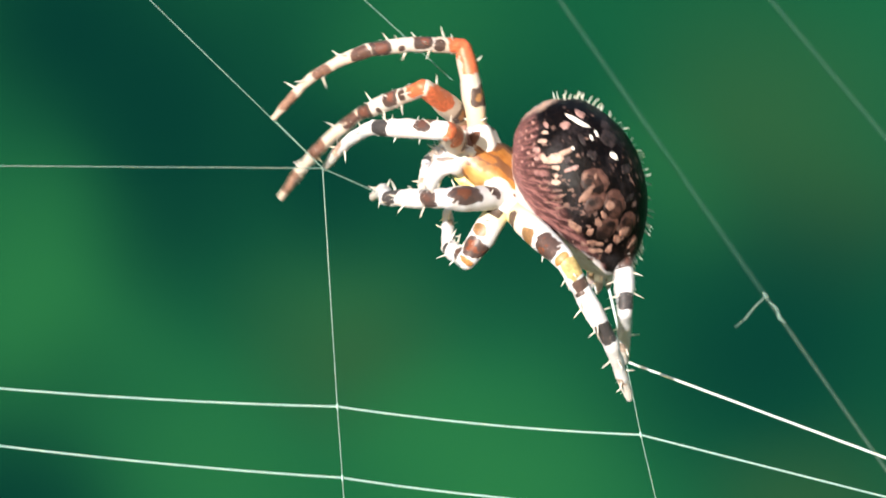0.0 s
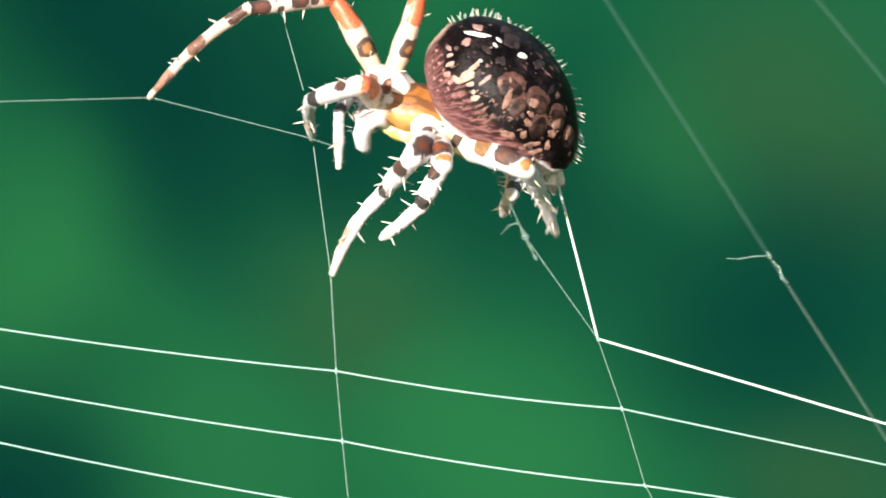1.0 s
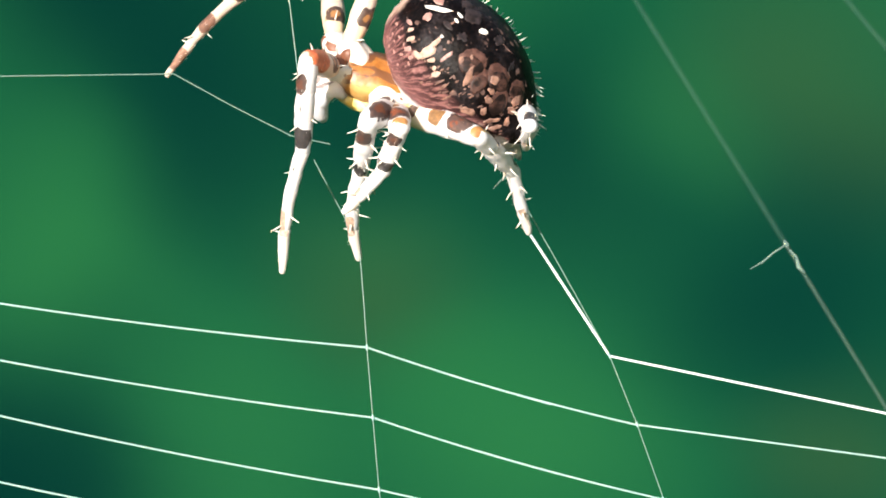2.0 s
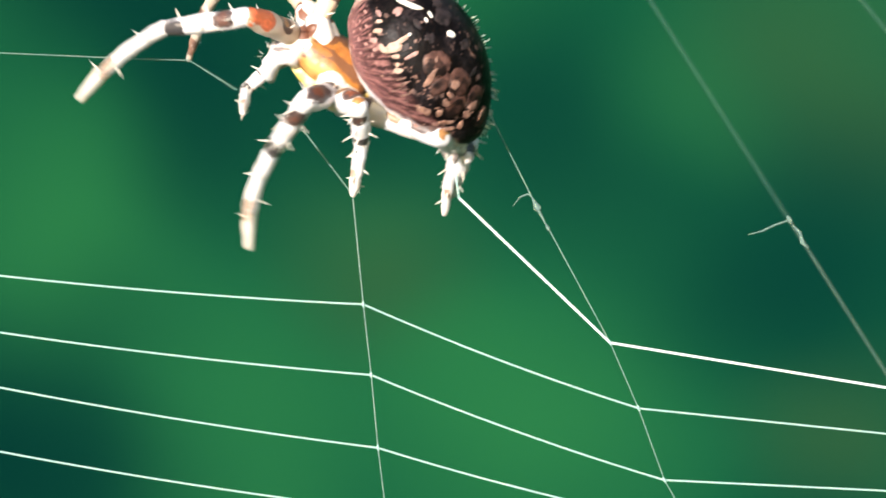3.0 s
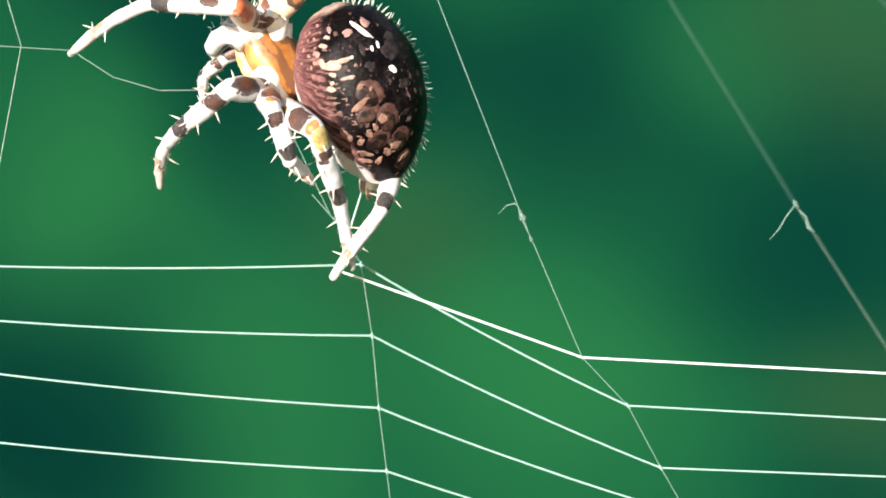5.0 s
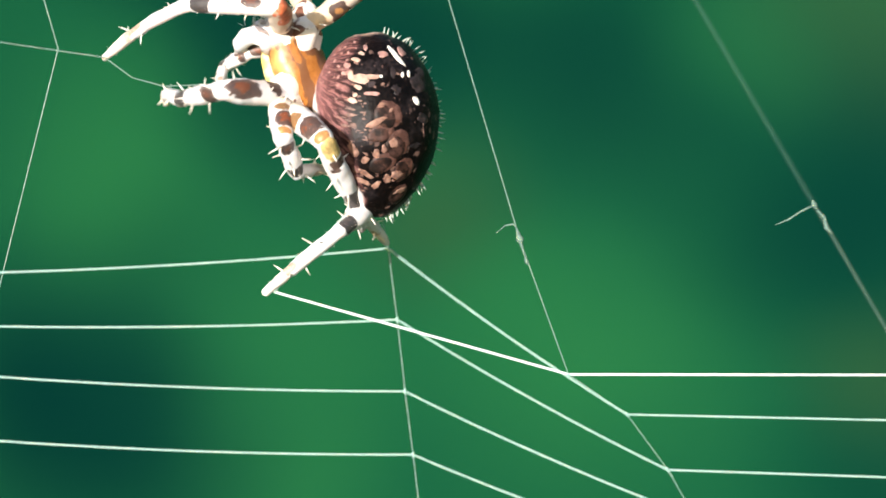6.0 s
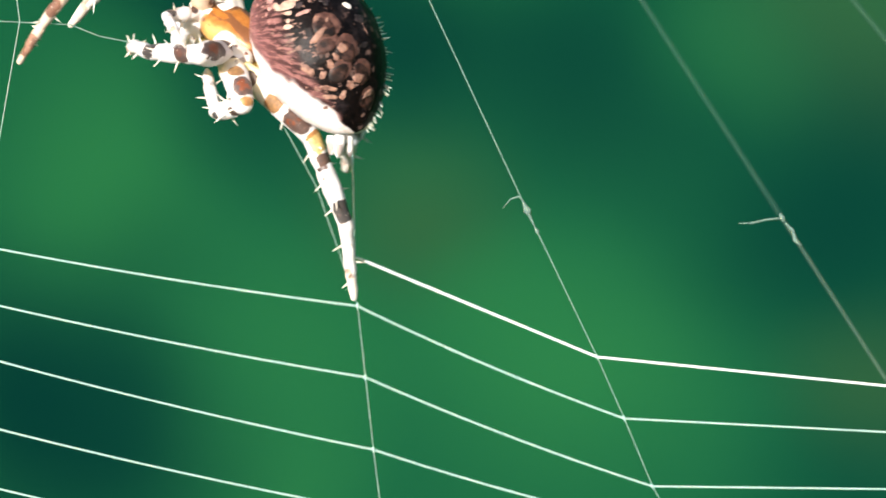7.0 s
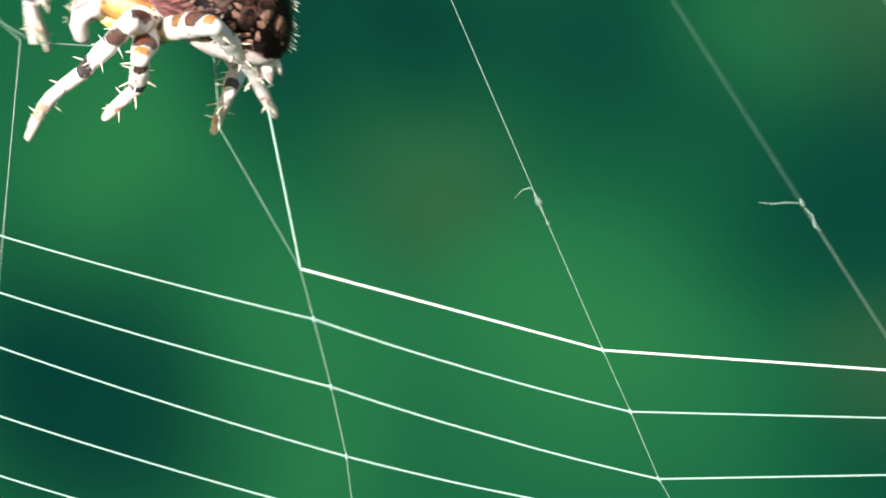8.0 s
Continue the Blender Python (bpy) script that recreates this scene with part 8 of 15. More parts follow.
    walk(WEB["s1l"], [
        (0, strand(-3.505,-0.623,-3.798, -0.9907,-0.1224,0.0591)), (0.3, strand(-3.908,-0.663,-2.814, -0.9908,-0.1224,0.0575)), (0.5, strand(-3.791,-0.643,-2.48, -0.9906,-0.1223,0.0616)),
        (0.8, strand(-4.594,-0.71,-2.577, -0.9904,-0.1223,0.0638)), (1, strand(-4.103,-0.63,-3.482, -0.9843,-0.1214,0.1282)), (1.2, strand(-3.717,-0.56,-3.666, -0.9829,-0.1212,0.1383)),
        (1.5, strand(-3.318,-0.477,-2.78, -0.9865,-0.1215,0.1094)), (1.7, strand(-3.364,-0.467,-3.495, -0.9848,-0.1213,0.1247)), (1.95, strand(-3.412,-0.453,-3.561, -0.9851,-0.1213,0.1218)),
        (2.2, strand(-3.398,-0.438,-3.291, -0.986,-0.1213,0.1148)), (2.5, strand(-3.391,-0.423,-2.836, -0.9873,-0.1215,0.1022)), (2.8, strand(-3.404,-0.417,-2.5, -0.9888,-0.1216,0.0868)),
        (3, strand(-3.889,-0.47,-2.482, -0.9894,-0.1218,0.0797)), (3.2, strand(-4.3,-0.517,-2.669, -0.9889,-0.1218,0.0847)), (3.5, strand(-4.917,-0.587,-2.714, -0.9892,-0.1219,0.0812)),
        (4, strand(-5.182,-0.597,-3.112, -0.9897,-0.1219,0.0754)), (4.2, strand(-5.378,-0.607,-3.156, -0.99,-0.1219,0.0708)), (4.5, strand(-5.466,-0.597,-2.751, -0.9916,-0.1221,0.0422)),
        (4.7, strand(-5.444,-0.563,-2.513, -0.9922,-0.1221,0.0235)), (5.0, strand(-5.16,-0.483,-2.129, -0.9925,-0.122,-0.0046)), (5.25, strand(-4.911,-0.4,-1.875, -0.9922,-0.1219,-0.0269)),
        (5.5, strand(-4.752,-0.329,-1.751, -0.9916,-0.1217,-0.0434)), (5.8, strand(-4.697,-0.29,-1.724, -0.9913,-0.1216,-0.0514)), (6, strand(-5.15,-0.323,-2.581, -0.9906,-0.1215,-0.0631)),
        (6.2, strand(-6.06,-0.443,-3.453, -0.9924,-0.1218,-0.0201)), (6.5, strand(-5.798,-0.427,-4.445, -0.9897,-0.1215,0.075)), (6.75, strand(-5.475,-0.41,-4.654, -0.9851,-0.121,0.1223)),
        (7, strand(-6.062,-0.503,-5.164, -0.9797,-0.1204,0.1601)), (7.3, strand(-8.025,-0.723,-6.73, -0.965,-0.1188,0.2339)), (7.5, strand(-8.588,-0.78,-6.272, -0.9639,-0.1187,0.2385)),
        (7.8, strand(-7.955,-0.653,-5.931, -0.9698,-0.1193,0.2126)), (8, strand(-9.137,-0.763,-6.73, -0.9571,-0.1178,0.2646))])
    walk(WEB["s1m_0"], keep("s1m_0", [
        (0, strand(-3.505,-0.623,-3.798, 0.988,0.118,-0.096)), (0.3, strand(-3.908,-0.663,-2.814, 0.983,0.117,-0.141)), (0.5, strand(-3.791,-0.643,-2.48, 0.977,0.117,-0.177)),
        (0.8, strand(-4.594,-0.71,-2.577, 0.975,0.117,-0.187)), (1, strand(-4.103,-0.63,-3.482, 0.984,0.118,-0.134)), (1.2, strand(-3.717,-0.56,-3.666, 0.981,0.117,-0.155)),
        (1.5, strand(-3.318,-0.477,-2.78, 0.964,0.115,-0.241)), (1.7, strand(-3.364,-0.467,-3.495, 0.958,0.114,-0.264)), (1.95, strand(-3.412,-0.453,-3.561, 0.955,0.114,-0.274)),
        (2.2, strand(-3.398,-0.438,-3.291, 0.948,0.113,-0.299)), (2.5, strand(-3.391,-0.423,-2.836, 0.936,0.112,-0.333)), (2.8, strand(-3.404,-0.417,-2.5, 0.928,0.111,-0.356)),
        (3, strand(-3.889,-0.47,-2.482, 0.929,0.111,-0.354)), (3.2, strand(-4.3,-0.517,-2.669, 0.923,0.11,-0.368)), (3.5, strand(-4.917,-0.587,-2.714, 0.921,0.11,-0.373)),
        (4, strand(-5.182,-0.597,-3.112, 0.928,0.111,-0.355)), (4.2, strand(-5.378,-0.607,-3.156, 0.923,0.11,-0.37)), (4.5, strand(-5.466,-0.597,-2.751, 0.914,0.109,-0.391)),
        (4.7, strand(-5.444,-0.563,-2.513, 0.902,0.108,-0.418)), (5.0, strand(-5.16,-0.483,-2.129, 0.877,0.105,-0.469)), (5.25, strand(-4.911,-0.4,-1.875, 0.85,0.102,-0.516)),
        (5.5, strand(-4.752,-0.329,-1.751, 0.825,0.099,-0.556)), (5.8, strand(-4.697,-0.29,-1.724, 0.811,0.097,-0.577)), (6, strand(-5.15,-0.323,-2.581, 0.815,0.097,-0.571)),
        (6.2, strand(-6.06,-0.443,-3.453, 0.845,0.101,-0.525)), (6.5, strand(-5.798,-0.427,-4.445, 0.888,0.106,-0.447)), (6.75, strand(-5.475,-0.41,-4.654, 0.905,0.108,-0.411)),
        (7, strand(-6.062,-0.503,-5.164, 0.914,0.109,-0.392)), (7.3, strand(-8.025,-0.723,-6.73, 0.938,0.112,-0.329)), (7.5, strand(-8.588,-0.78,-6.272, 0.939,0.113,-0.324)),
        (7.8, strand(-7.955,-0.653,-5.931, 0.936,0.112,-0.333)), (8, strand(-9.137,-0.763,-6.73, 0.952,0.114,-0.286))]))
    walk(WEB["s1m_1"], keep("s1m_1", [
        (0, strand(2.014,0.036,-4.336, 0.988,0.118,-0.096)), (0.3, strand(1.854,0.025,-3.639, 0.983,0.117,-0.141)), (0.5, strand(1.239,-0.042,-3.393, 0.977,0.117,-0.177)),
        (0.8, strand(0.717,-0.075,-3.595, 0.975,0.117,-0.187)), (1, strand(0.578,-0.07,-4.121, 0.984,0.118,-0.134)), (1.2, strand(0.667,-0.036,-4.359, 0.981,0.117,-0.155)),
        (1.5, strand(0.71,0.004,-3.786, 0.964,0.115,-0.241)), (1.7, strand(0.861,0.038,-4.658, 0.958,0.114,-0.264)), (1.95, strand(0.818,0.052,-4.776, 0.955,0.114,-0.274)),
        (2.2, strand(0.846,0.069,-4.63, 0.948,0.113,-0.299)), (2.5, strand(0.888,0.088,-4.358, 0.936,0.112,-0.333)), (2.8, strand(0.922,0.099,-4.162, 0.928,0.111,-0.356)),
        (3, strand(0.814,0.091,-4.277, 0.929,0.111,-0.354)), (3.2, strand(0.359,0.04,-4.527, 0.923,0.11,-0.368)), (3.5, strand(-0.086,-0.009,-4.669, 0.921,0.11,-0.373)),
        (4, strand(0.09,0.033,-5.13, 0.928,0.111,-0.355)), (4.2, strand(-0.056,0.03,-5.288, 0.923,0.11,-0.37)), (4.5, strand(-0.117,0.043,-5.039, 0.914,0.109,-0.391)),
        (4.7, strand(-0.287,0.053,-4.902, 0.902,0.108,-0.418)), (5.0, strand(-0.4,0.086,-4.673, 0.877,0.105,-0.469)), (5.25, strand(-0.531,0.123,-4.534, 0.85,0.102,-0.516)),
        (5.5, strand(-0.676,0.158,-4.496, 0.825,0.099,-0.556)), (5.8, strand(-0.776,0.178,-4.512, 0.811,0.097,-0.577)), (6, strand(-1.159,0.153,-5.377, 0.815,0.097,-0.571)),
        (6.2, strand(-1.612,0.089,-6.219, 0.845,0.101,-0.525)), (6.5, strand(-1.282,0.113,-6.718, 0.888,0.106,-0.447)), (6.75, strand(-1.257,0.094,-6.57, 0.905,0.108,-0.411)),
        (7, strand(-1.659,0.023,-7.051, 0.914,0.109,-0.392)), (7.3, strand(-2.795,-0.097,-8.565, 0.938,0.112,-0.329)), (7.5, strand(-2.487,-0.049,-8.378, 0.939,0.113,-0.324)),
        (7.8, strand(-2.196,0.036,-7.978, 0.936,0.112,-0.333)), (8, strand(-2.645,0.014,-8.679, 0.952,0.114,-0.286))]))
    walk(WEB["s1r"], [
        (0, strand(11.486,1.167,-5.259, 0.9628,0.1119,-0.2461)), (0.3, strand(11.275,1.15,-4.987, 0.9669,0.1123,-0.229)), (0.5, strand(10.604,1.077,-5.093, 0.9701,0.1128,-0.2151)),
        (0.8, strand(10.065,1.043,-5.387, 0.9737,0.1133,-0.1975)), (1, strand(10.008,1.057,-5.408, 0.9714,0.113,-0.209)), (1.2, strand(10.067,1.087,-5.845, 0.9734,0.1133,-0.1991)),
        (1.5, strand(9.946,1.107,-6.093, 0.9761,0.1136,-0.1853)), (1.7, strand(10.041,1.133,-7.183, 0.9828,0.1144,-0.1448)), (1.95, strand(9.969,1.144,-7.403, 0.9836,0.1145,-0.1393)),
        (2.2, strand(9.927,1.152,-7.493, 0.9855,0.1148,-0.1251)), (2.5, strand(9.861,1.158,-7.548, 0.9875,0.115,-0.1077)), (2.8, strand(9.813,1.16,-7.578, 0.9879,0.1151,-0.1035)),
        (3, strand(9.713,1.153,-7.673, 0.9875,0.115,-0.1076)), (3.2, strand(9.206,1.097,-8.056, 0.9897,0.1153,-0.0851)), (3.5, strand(8.744,1.047,-8.241, 0.9893,0.1153,-0.089)),
        (4, strand(8.984,1.097,-8.536, 0.9896,0.1153,-0.0854)), (4.2, strand(8.785,1.087,-8.832, 0.9907,0.1155,-0.0724)), (4.5, strand(8.641,1.09,-8.786, 0.9911,0.1156,-0.066)),
        (4.7, strand(8.357,1.087,-8.907, 0.991,0.1156,-0.068)), (5.0, strand(8.005,1.09,-9.165, 0.9914,0.1158,-0.0612)), (5.25, strand(7.619,1.097,-9.481, 0.9919,0.116,-0.052)),
        (5.5, strand(7.234,1.103,-9.824, 0.9923,0.1161,-0.0434)), (5.8, strand(6.998,1.107,-10.039, 0.9925,0.1162,-0.0385)), (6, strand(6.652,1.087,-10.849, 0.9928,0.1163,-0.03)),
        (6.2, strand(6.484,1.057,-11.255, 0.9924,0.1162,-0.0405)), (6.5, strand(7.23,1.13,-11.002, 0.9919,0.1161,-0.0508)), (6.75, strand(7.417,1.13,-10.512, 0.9912,0.1159,-0.0638)),
        (7, strand(7.097,1.07,-10.803, 0.9914,0.116,-0.0599)), (7.3, strand(6.19,0.98,-11.718, 0.9922,0.1161,-0.0457)), (7.5, strand(6.515,1.03,-11.485, 0.9923,0.1161,-0.0425)),
        (7.8, strand(6.777,1.11,-11.166, 0.9923,0.1162,-0.0437)), (8, strand(6.474,1.107,-11.418, 0.9927,0.1163,-0.0327))])
    walk(WEB["s2l"], [
        (0, strand(-3.253,-0.593,-7.268, -0.9874,-0.122,0.101)), (0.3, strand(-3.684,-0.637,-6.257, -0.9878,-0.122,0.097)), (0.5, strand(-3.568,-0.617,-5.898, -0.9873,-0.1219,0.1023)),
        (0.8, strand(-4.206,-0.663,-6.051, -0.9867,-0.1219,0.108)), (1, strand(-3.798,-0.593,-6.903, -0.979,-0.1208,0.1644)), (1.2, strand(-3.44,-0.527,-7.034, -0.9783,-0.1206,0.1687)),
        (1.5, strand(-3.04,-0.443,-6.291, -0.9815,-0.1209,0.1485)), (1.7, strand(-3.087,-0.433,-6.924, -0.9799,-0.1207,0.1587)), (1.95, strand(-3.125,-0.418,-6.995, -0.9803,-0.1207,0.1567)),
        (2.2, strand(-3.095,-0.401,-6.734, -0.981,-0.1207,0.1516)), (2.5, strand(-3.068,-0.384,-6.292, -0.9826,-0.1209,0.1412)), (2.8, strand(-3.073,-0.377,-5.961, -0.9847,-0.1211,0.1251)),
        (3, strand(-3.503,-0.423,-5.943, -0.9857,-0.1213,0.1173)), (3.2, strand(-3.887,-0.467,-6.129, -0.9848,-0.1212,0.1242)), (3.5, strand(-4.422,-0.527,-6.173, -0.9852,-0.1213,0.1215)),
        (4, strand(-4.687,-0.537,-6.544, -0.986,-0.1214,0.1145)), (4.2, strand(-4.801,-0.537,-6.616, -0.9863,-0.1214,0.1114)), (4.5, strand(-4.834,-0.52,-6.213, -0.9888,-0.1217,0.0866)),
        (4.7, strand(-4.839,-0.49,-6.003, -0.9901,-0.1218,0.0697)), (5.0, strand(-4.62,-0.418,-5.633, -0.9916,-0.1218,0.0429)), (5.25, strand(-4.438,-0.343,-5.38, -0.9923,-0.1218,0.0209)),
        (5.5, strand(-4.335,-0.278,-5.252, -0.9926,-0.1217,0.0042)), (5.8, strand(-4.312,-0.243,-5.222, -0.9926,-0.1216,-0.004)), (6, strand(-4.71,-0.27,-6.08, -0.9924,-0.1216,-0.0163)),
        (6.2, strand(-5.566,-0.383,-6.839, -0.9923,-0.1217,0.0236)), (6.5, strand(-5.441,-0.383,-7.944, -0.9856,-0.1209,0.1178)), (6.75, strand(-5.09,-0.363,-8.208, -0.9795,-0.1202,0.1616)),
        (7, strand(-5.678,-0.457,-8.661, -0.9732,-0.1195,0.1966)), (7.3, strand(-7.478,-0.657,-10.114, -0.9583,-0.1178,0.2603)), (7.5, strand(-7.767,-0.68,-9.685, -0.9577,-0.1178,0.2627)),
        (7.8, strand(-7.407,-0.587,-9.291, -0.9637,-0.1184,0.2392)), (8, strand(-8.288,-0.66,-10.064, -0.9523,-0.117,0.2817))])
    walk(WEB["s2m_0"], keep("s2m_0", [
        (0, strand(-3.253,-0.593,-7.268, 0.987,0.118,-0.107)), (0.3, strand(-3.684,-0.637,-6.257, 0.981,0.117,-0.157)), (0.5, strand(-3.568,-0.617,-5.898, 0.974,0.116,-0.194)),
        (0.8, strand(-4.206,-0.663,-6.051, 0.973,0.116,-0.197)), (1, strand(-3.798,-0.593,-6.903, 0.981,0.117,-0.152)), (1.2, strand(-3.44,-0.527,-7.034, 0.978,0.117,-0.173)),
        (1.5, strand(-3.04,-0.443,-6.291, 0.964,0.115,-0.24)), (1.7, strand(-3.087,-0.433,-6.924, 0.957,0.114,-0.265)), (1.95, strand(-3.125,-0.418,-6.995, 0.955,0.114,-0.273)),
        (2.2, strand(-3.095,-0.401,-6.734, 0.949,0.113,-0.293)), (2.5, strand(-3.068,-0.384,-6.292, 0.941,0.112,-0.32)), (2.8, strand(-3.073,-0.377,-5.961, 0.934,0.111,-0.34)),
        (3, strand(-3.503,-0.423,-5.943, 0.933,0.111,-0.341)), (3.2, strand(-3.887,-0.467,-6.129, 0.93,0.111,-0.351)), (3.5, strand(-4.422,-0.527,-6.173, 0.929,0.111,-0.353)),
        (4, strand(-4.687,-0.537,-6.544, 0.935,0.112,-0.336)), (4.2, strand(-4.801,-0.537,-6.616, 0.931,0.111,-0.347)), (4.5, strand(-4.834,-0.52,-6.213, 0.926,0.11,-0.361)),
        (4.7, strand(-4.839,-0.49,-6.003, 0.918,0.109,-0.382)), (5.0, strand(-4.62,-0.418,-5.633, 0.902,0.108,-0.419)), (5.25, strand(-4.438,-0.343,-5.38, 0.886,0.106,-0.452)),
        (5.5, strand(-4.335,-0.278,-5.252, 0.872,0.104,-0.479)), (5.8, strand(-4.312,-0.243,-5.222, 0.864,0.103,-0.493)), (6, strand(-4.71,-0.27,-6.08, 0.867,0.103,-0.488)),
        (6.2, strand(-5.566,-0.383,-6.839, 0.877,0.105,-0.468)), (6.5, strand(-5.441,-0.383,-7.944, 0.908,0.108,-0.404)), (6.75, strand(-5.09,-0.363,-8.208, 0.919,0.11,-0.378)),
        (7, strand(-5.678,-0.457,-8.661, 0.926,0.11,-0.361)), (7.3, strand(-7.478,-0.657,-10.114, 0.943,0.113,-0.314)), (7.5, strand(-7.767,-0.68,-9.685, 0.944,0.113,-0.309)),
        (7.8, strand(-7.407,-0.587,-9.291, 0.943,0.113,-0.314)), (8, strand(-8.288,-0.66,-10.064, 0.954,0.114,-0.278))]))
    walk(WEB["s2m_1"], keep("s2m_1", [
        (0, strand(2.894,0.141,-7.932, 0.987,0.118,-0.107)), (0.3, strand(2.832,0.141,-7.298, 0.981,0.117,-0.157)), (0.5, strand(2.366,0.092,-7.077, 0.974,0.116,-0.194)),
        (0.8, strand(1.89,0.065,-7.284, 0.973,0.116,-0.197)), (1, strand(1.758,0.07,-7.764, 0.981,0.117,-0.152)), (1.2, strand(1.879,0.108,-7.974, 0.978,0.117,-0.173)),
        (1.5, strand(2.007,0.159,-7.55, 0.964,0.115,-0.24)), (1.7, strand(2.164,0.193,-8.378, 0.957,0.114,-0.265)), (1.95, strand(2.134,0.209,-8.5, 0.955,0.114,-0.273)),
        (2.2, strand(2.164,0.225,-8.356, 0.949,0.113,-0.293)), (2.5, strand(2.199,0.243,-8.085, 0.941,0.112,-0.32)), (2.8, strand(2.223,0.254,-7.891, 0.934,0.111,-0.34)),
        (3, strand(2.07,0.241,-7.978, 0.933,0.111,-0.341)), (3.2, strand(1.626,0.191,-8.21, 0.93,0.111,-0.351)), (3.5, strand(1.311,0.157,-8.35, 0.929,0.111,-0.353)),
        (4, strand(1.465,0.197,-8.753, 0.935,0.112,-0.336)), (4.2, strand(1.362,0.199,-8.914, 0.931,0.111,-0.347)), (4.5, strand(1.353,0.218,-8.625, 0.926,0.11,-0.361)),
        (4.7, strand(1.122,0.221,-8.486, 0.918,0.109,-0.382)), (5.0, strand(1.021,0.255,-8.256, 0.902,0.108,-0.419)), (5.25, strand(0.957,0.3,-8.133, 0.886,0.106,-0.452)),
        (5.5, strand(0.877,0.343,-8.116, 0.872,0.104,-0.479)), (5.8, strand(0.812,0.367,-8.145, 0.864,0.103,-0.493)), (6, strand(0.383,0.337,-8.947, 0.867,0.103,-0.488)),
        (6.2, strand(-0.029,0.277,-9.794, 0.877,0.105,-0.468)), (6.5, strand(0.028,0.269,-10.377, 0.908,0.108,-0.404)), (6.75, strand(0.023,0.246,-10.309, 0.919,0.11,-0.378)),
        (7, strand(-0.361,0.178,-10.732, 0.926,0.11,-0.361)), (7.3, strand(-1.515,0.056,-12.098, 0.943,0.113,-0.314)), (7.5, strand(-1.147,0.111,-11.853, 0.944,0.113,-0.309)),
        (7.8, strand(-0.811,0.201,-11.489, 0.943,0.113,-0.314)), (8, strand(-1.249,0.181,-12.116, 0.954,0.114,-0.278))]))
    walk(WEB["s2r"], [
        (0, strand(12.356,1.27,-8.956, 0.9738,0.1131,-0.1971)), (0.3, strand(12.231,1.263,-8.799, 0.9787,0.1137,-0.1708)), (0.5, strand(11.702,1.207,-8.932, 0.9808,0.1139,-0.158)),
        (0.8, strand(11.219,1.18,-9.171, 0.9829,0.1143,-0.1445)), (1, strand(11.163,1.193,-9.221, 0.9814,0.1141,-0.1547)), (1.2, strand(11.252,1.227,-9.632, 0.9829,0.1143,-0.1447)),
        (1.5, strand(11.244,1.26,-9.855, 0.9847,0.1145,-0.1316)), (1.7, strand(11.339,1.287,-10.919, 0.9896,0.1151,-0.0866)), (1.95, strand(11.288,1.3,-11.119, 0.99,0.1152,-0.0816)),
        (2.2, strand(11.263,1.31,-11.162, 0.9909,0.1153,-0.0694)), (2.5, strand(11.213,1.317,-11.155, 0.9918,0.1154,-0.0551)), (2.8, strand(11.172,1.32,-11.151, 0.9919,0.1154,-0.0533)),
        (3, strand(11.015,1.307,-11.246, 0.9916,0.1154,-0.058)), (3.2, strand(10.536,1.253,-11.573, 0.9925,0.1155,-0.0396)), (3.5, strand(10.215,1.22,-11.731, 0.9921,0.1155,-0.0484)),
        (4, strand(10.428,1.267,-11.972, 0.9922,0.1155,-0.0474)), (4.2, strand(10.286,1.263,-12.241, 0.9927,0.1156,-0.0354)), (4.5, strand(10.227,1.277,-12.084, 0.9926,0.1156,-0.0378)),
        (4.7, strand(9.915,1.27,-12.15, 0.9923,0.1156,-0.0449)), (5.0, strand(9.661,1.285,-12.272, 0.9921,0.1157,-0.049)), (5.25, strand(9.445,1.312,-12.465, 0.992,0.1158,-0.05)),
        (5.5, strand(9.23,1.338,-12.707, 0.992,0.1158,-0.0497)), (5.8, strand(9.092,1.353,-12.869, 0.992,0.1159,-0.0492)), (6, strand(8.689,1.327,-13.624, 0.9923,0.116,-0.0438)),
        (6.2, strand(8.379,1.28,-14.282, 0.9927,0.116,-0.0333)), (6.5, strand(8.732,1.307,-14.251, 0.993,0.116,-0.0238)), (6.75, strand(8.834,1.297,-13.928, 0.993,0.116,-0.0236)),
        (7, strand(8.513,1.237,-14.19, 0.993,0.116,-0.0234)), (7.3, strand(7.52,1.137,-15.104, 0.9932,0.1161,-0.0099)), (7.5, strand(7.902,1.193,-14.816, 0.9932,0.1161,-0.0094)),
        (7.8, strand(8.223,1.28,-14.5, 0.9931,0.1161,-0.0136)), (8, strand(7.892,1.273,-14.78, 0.9932,0.1162,0.0061))])
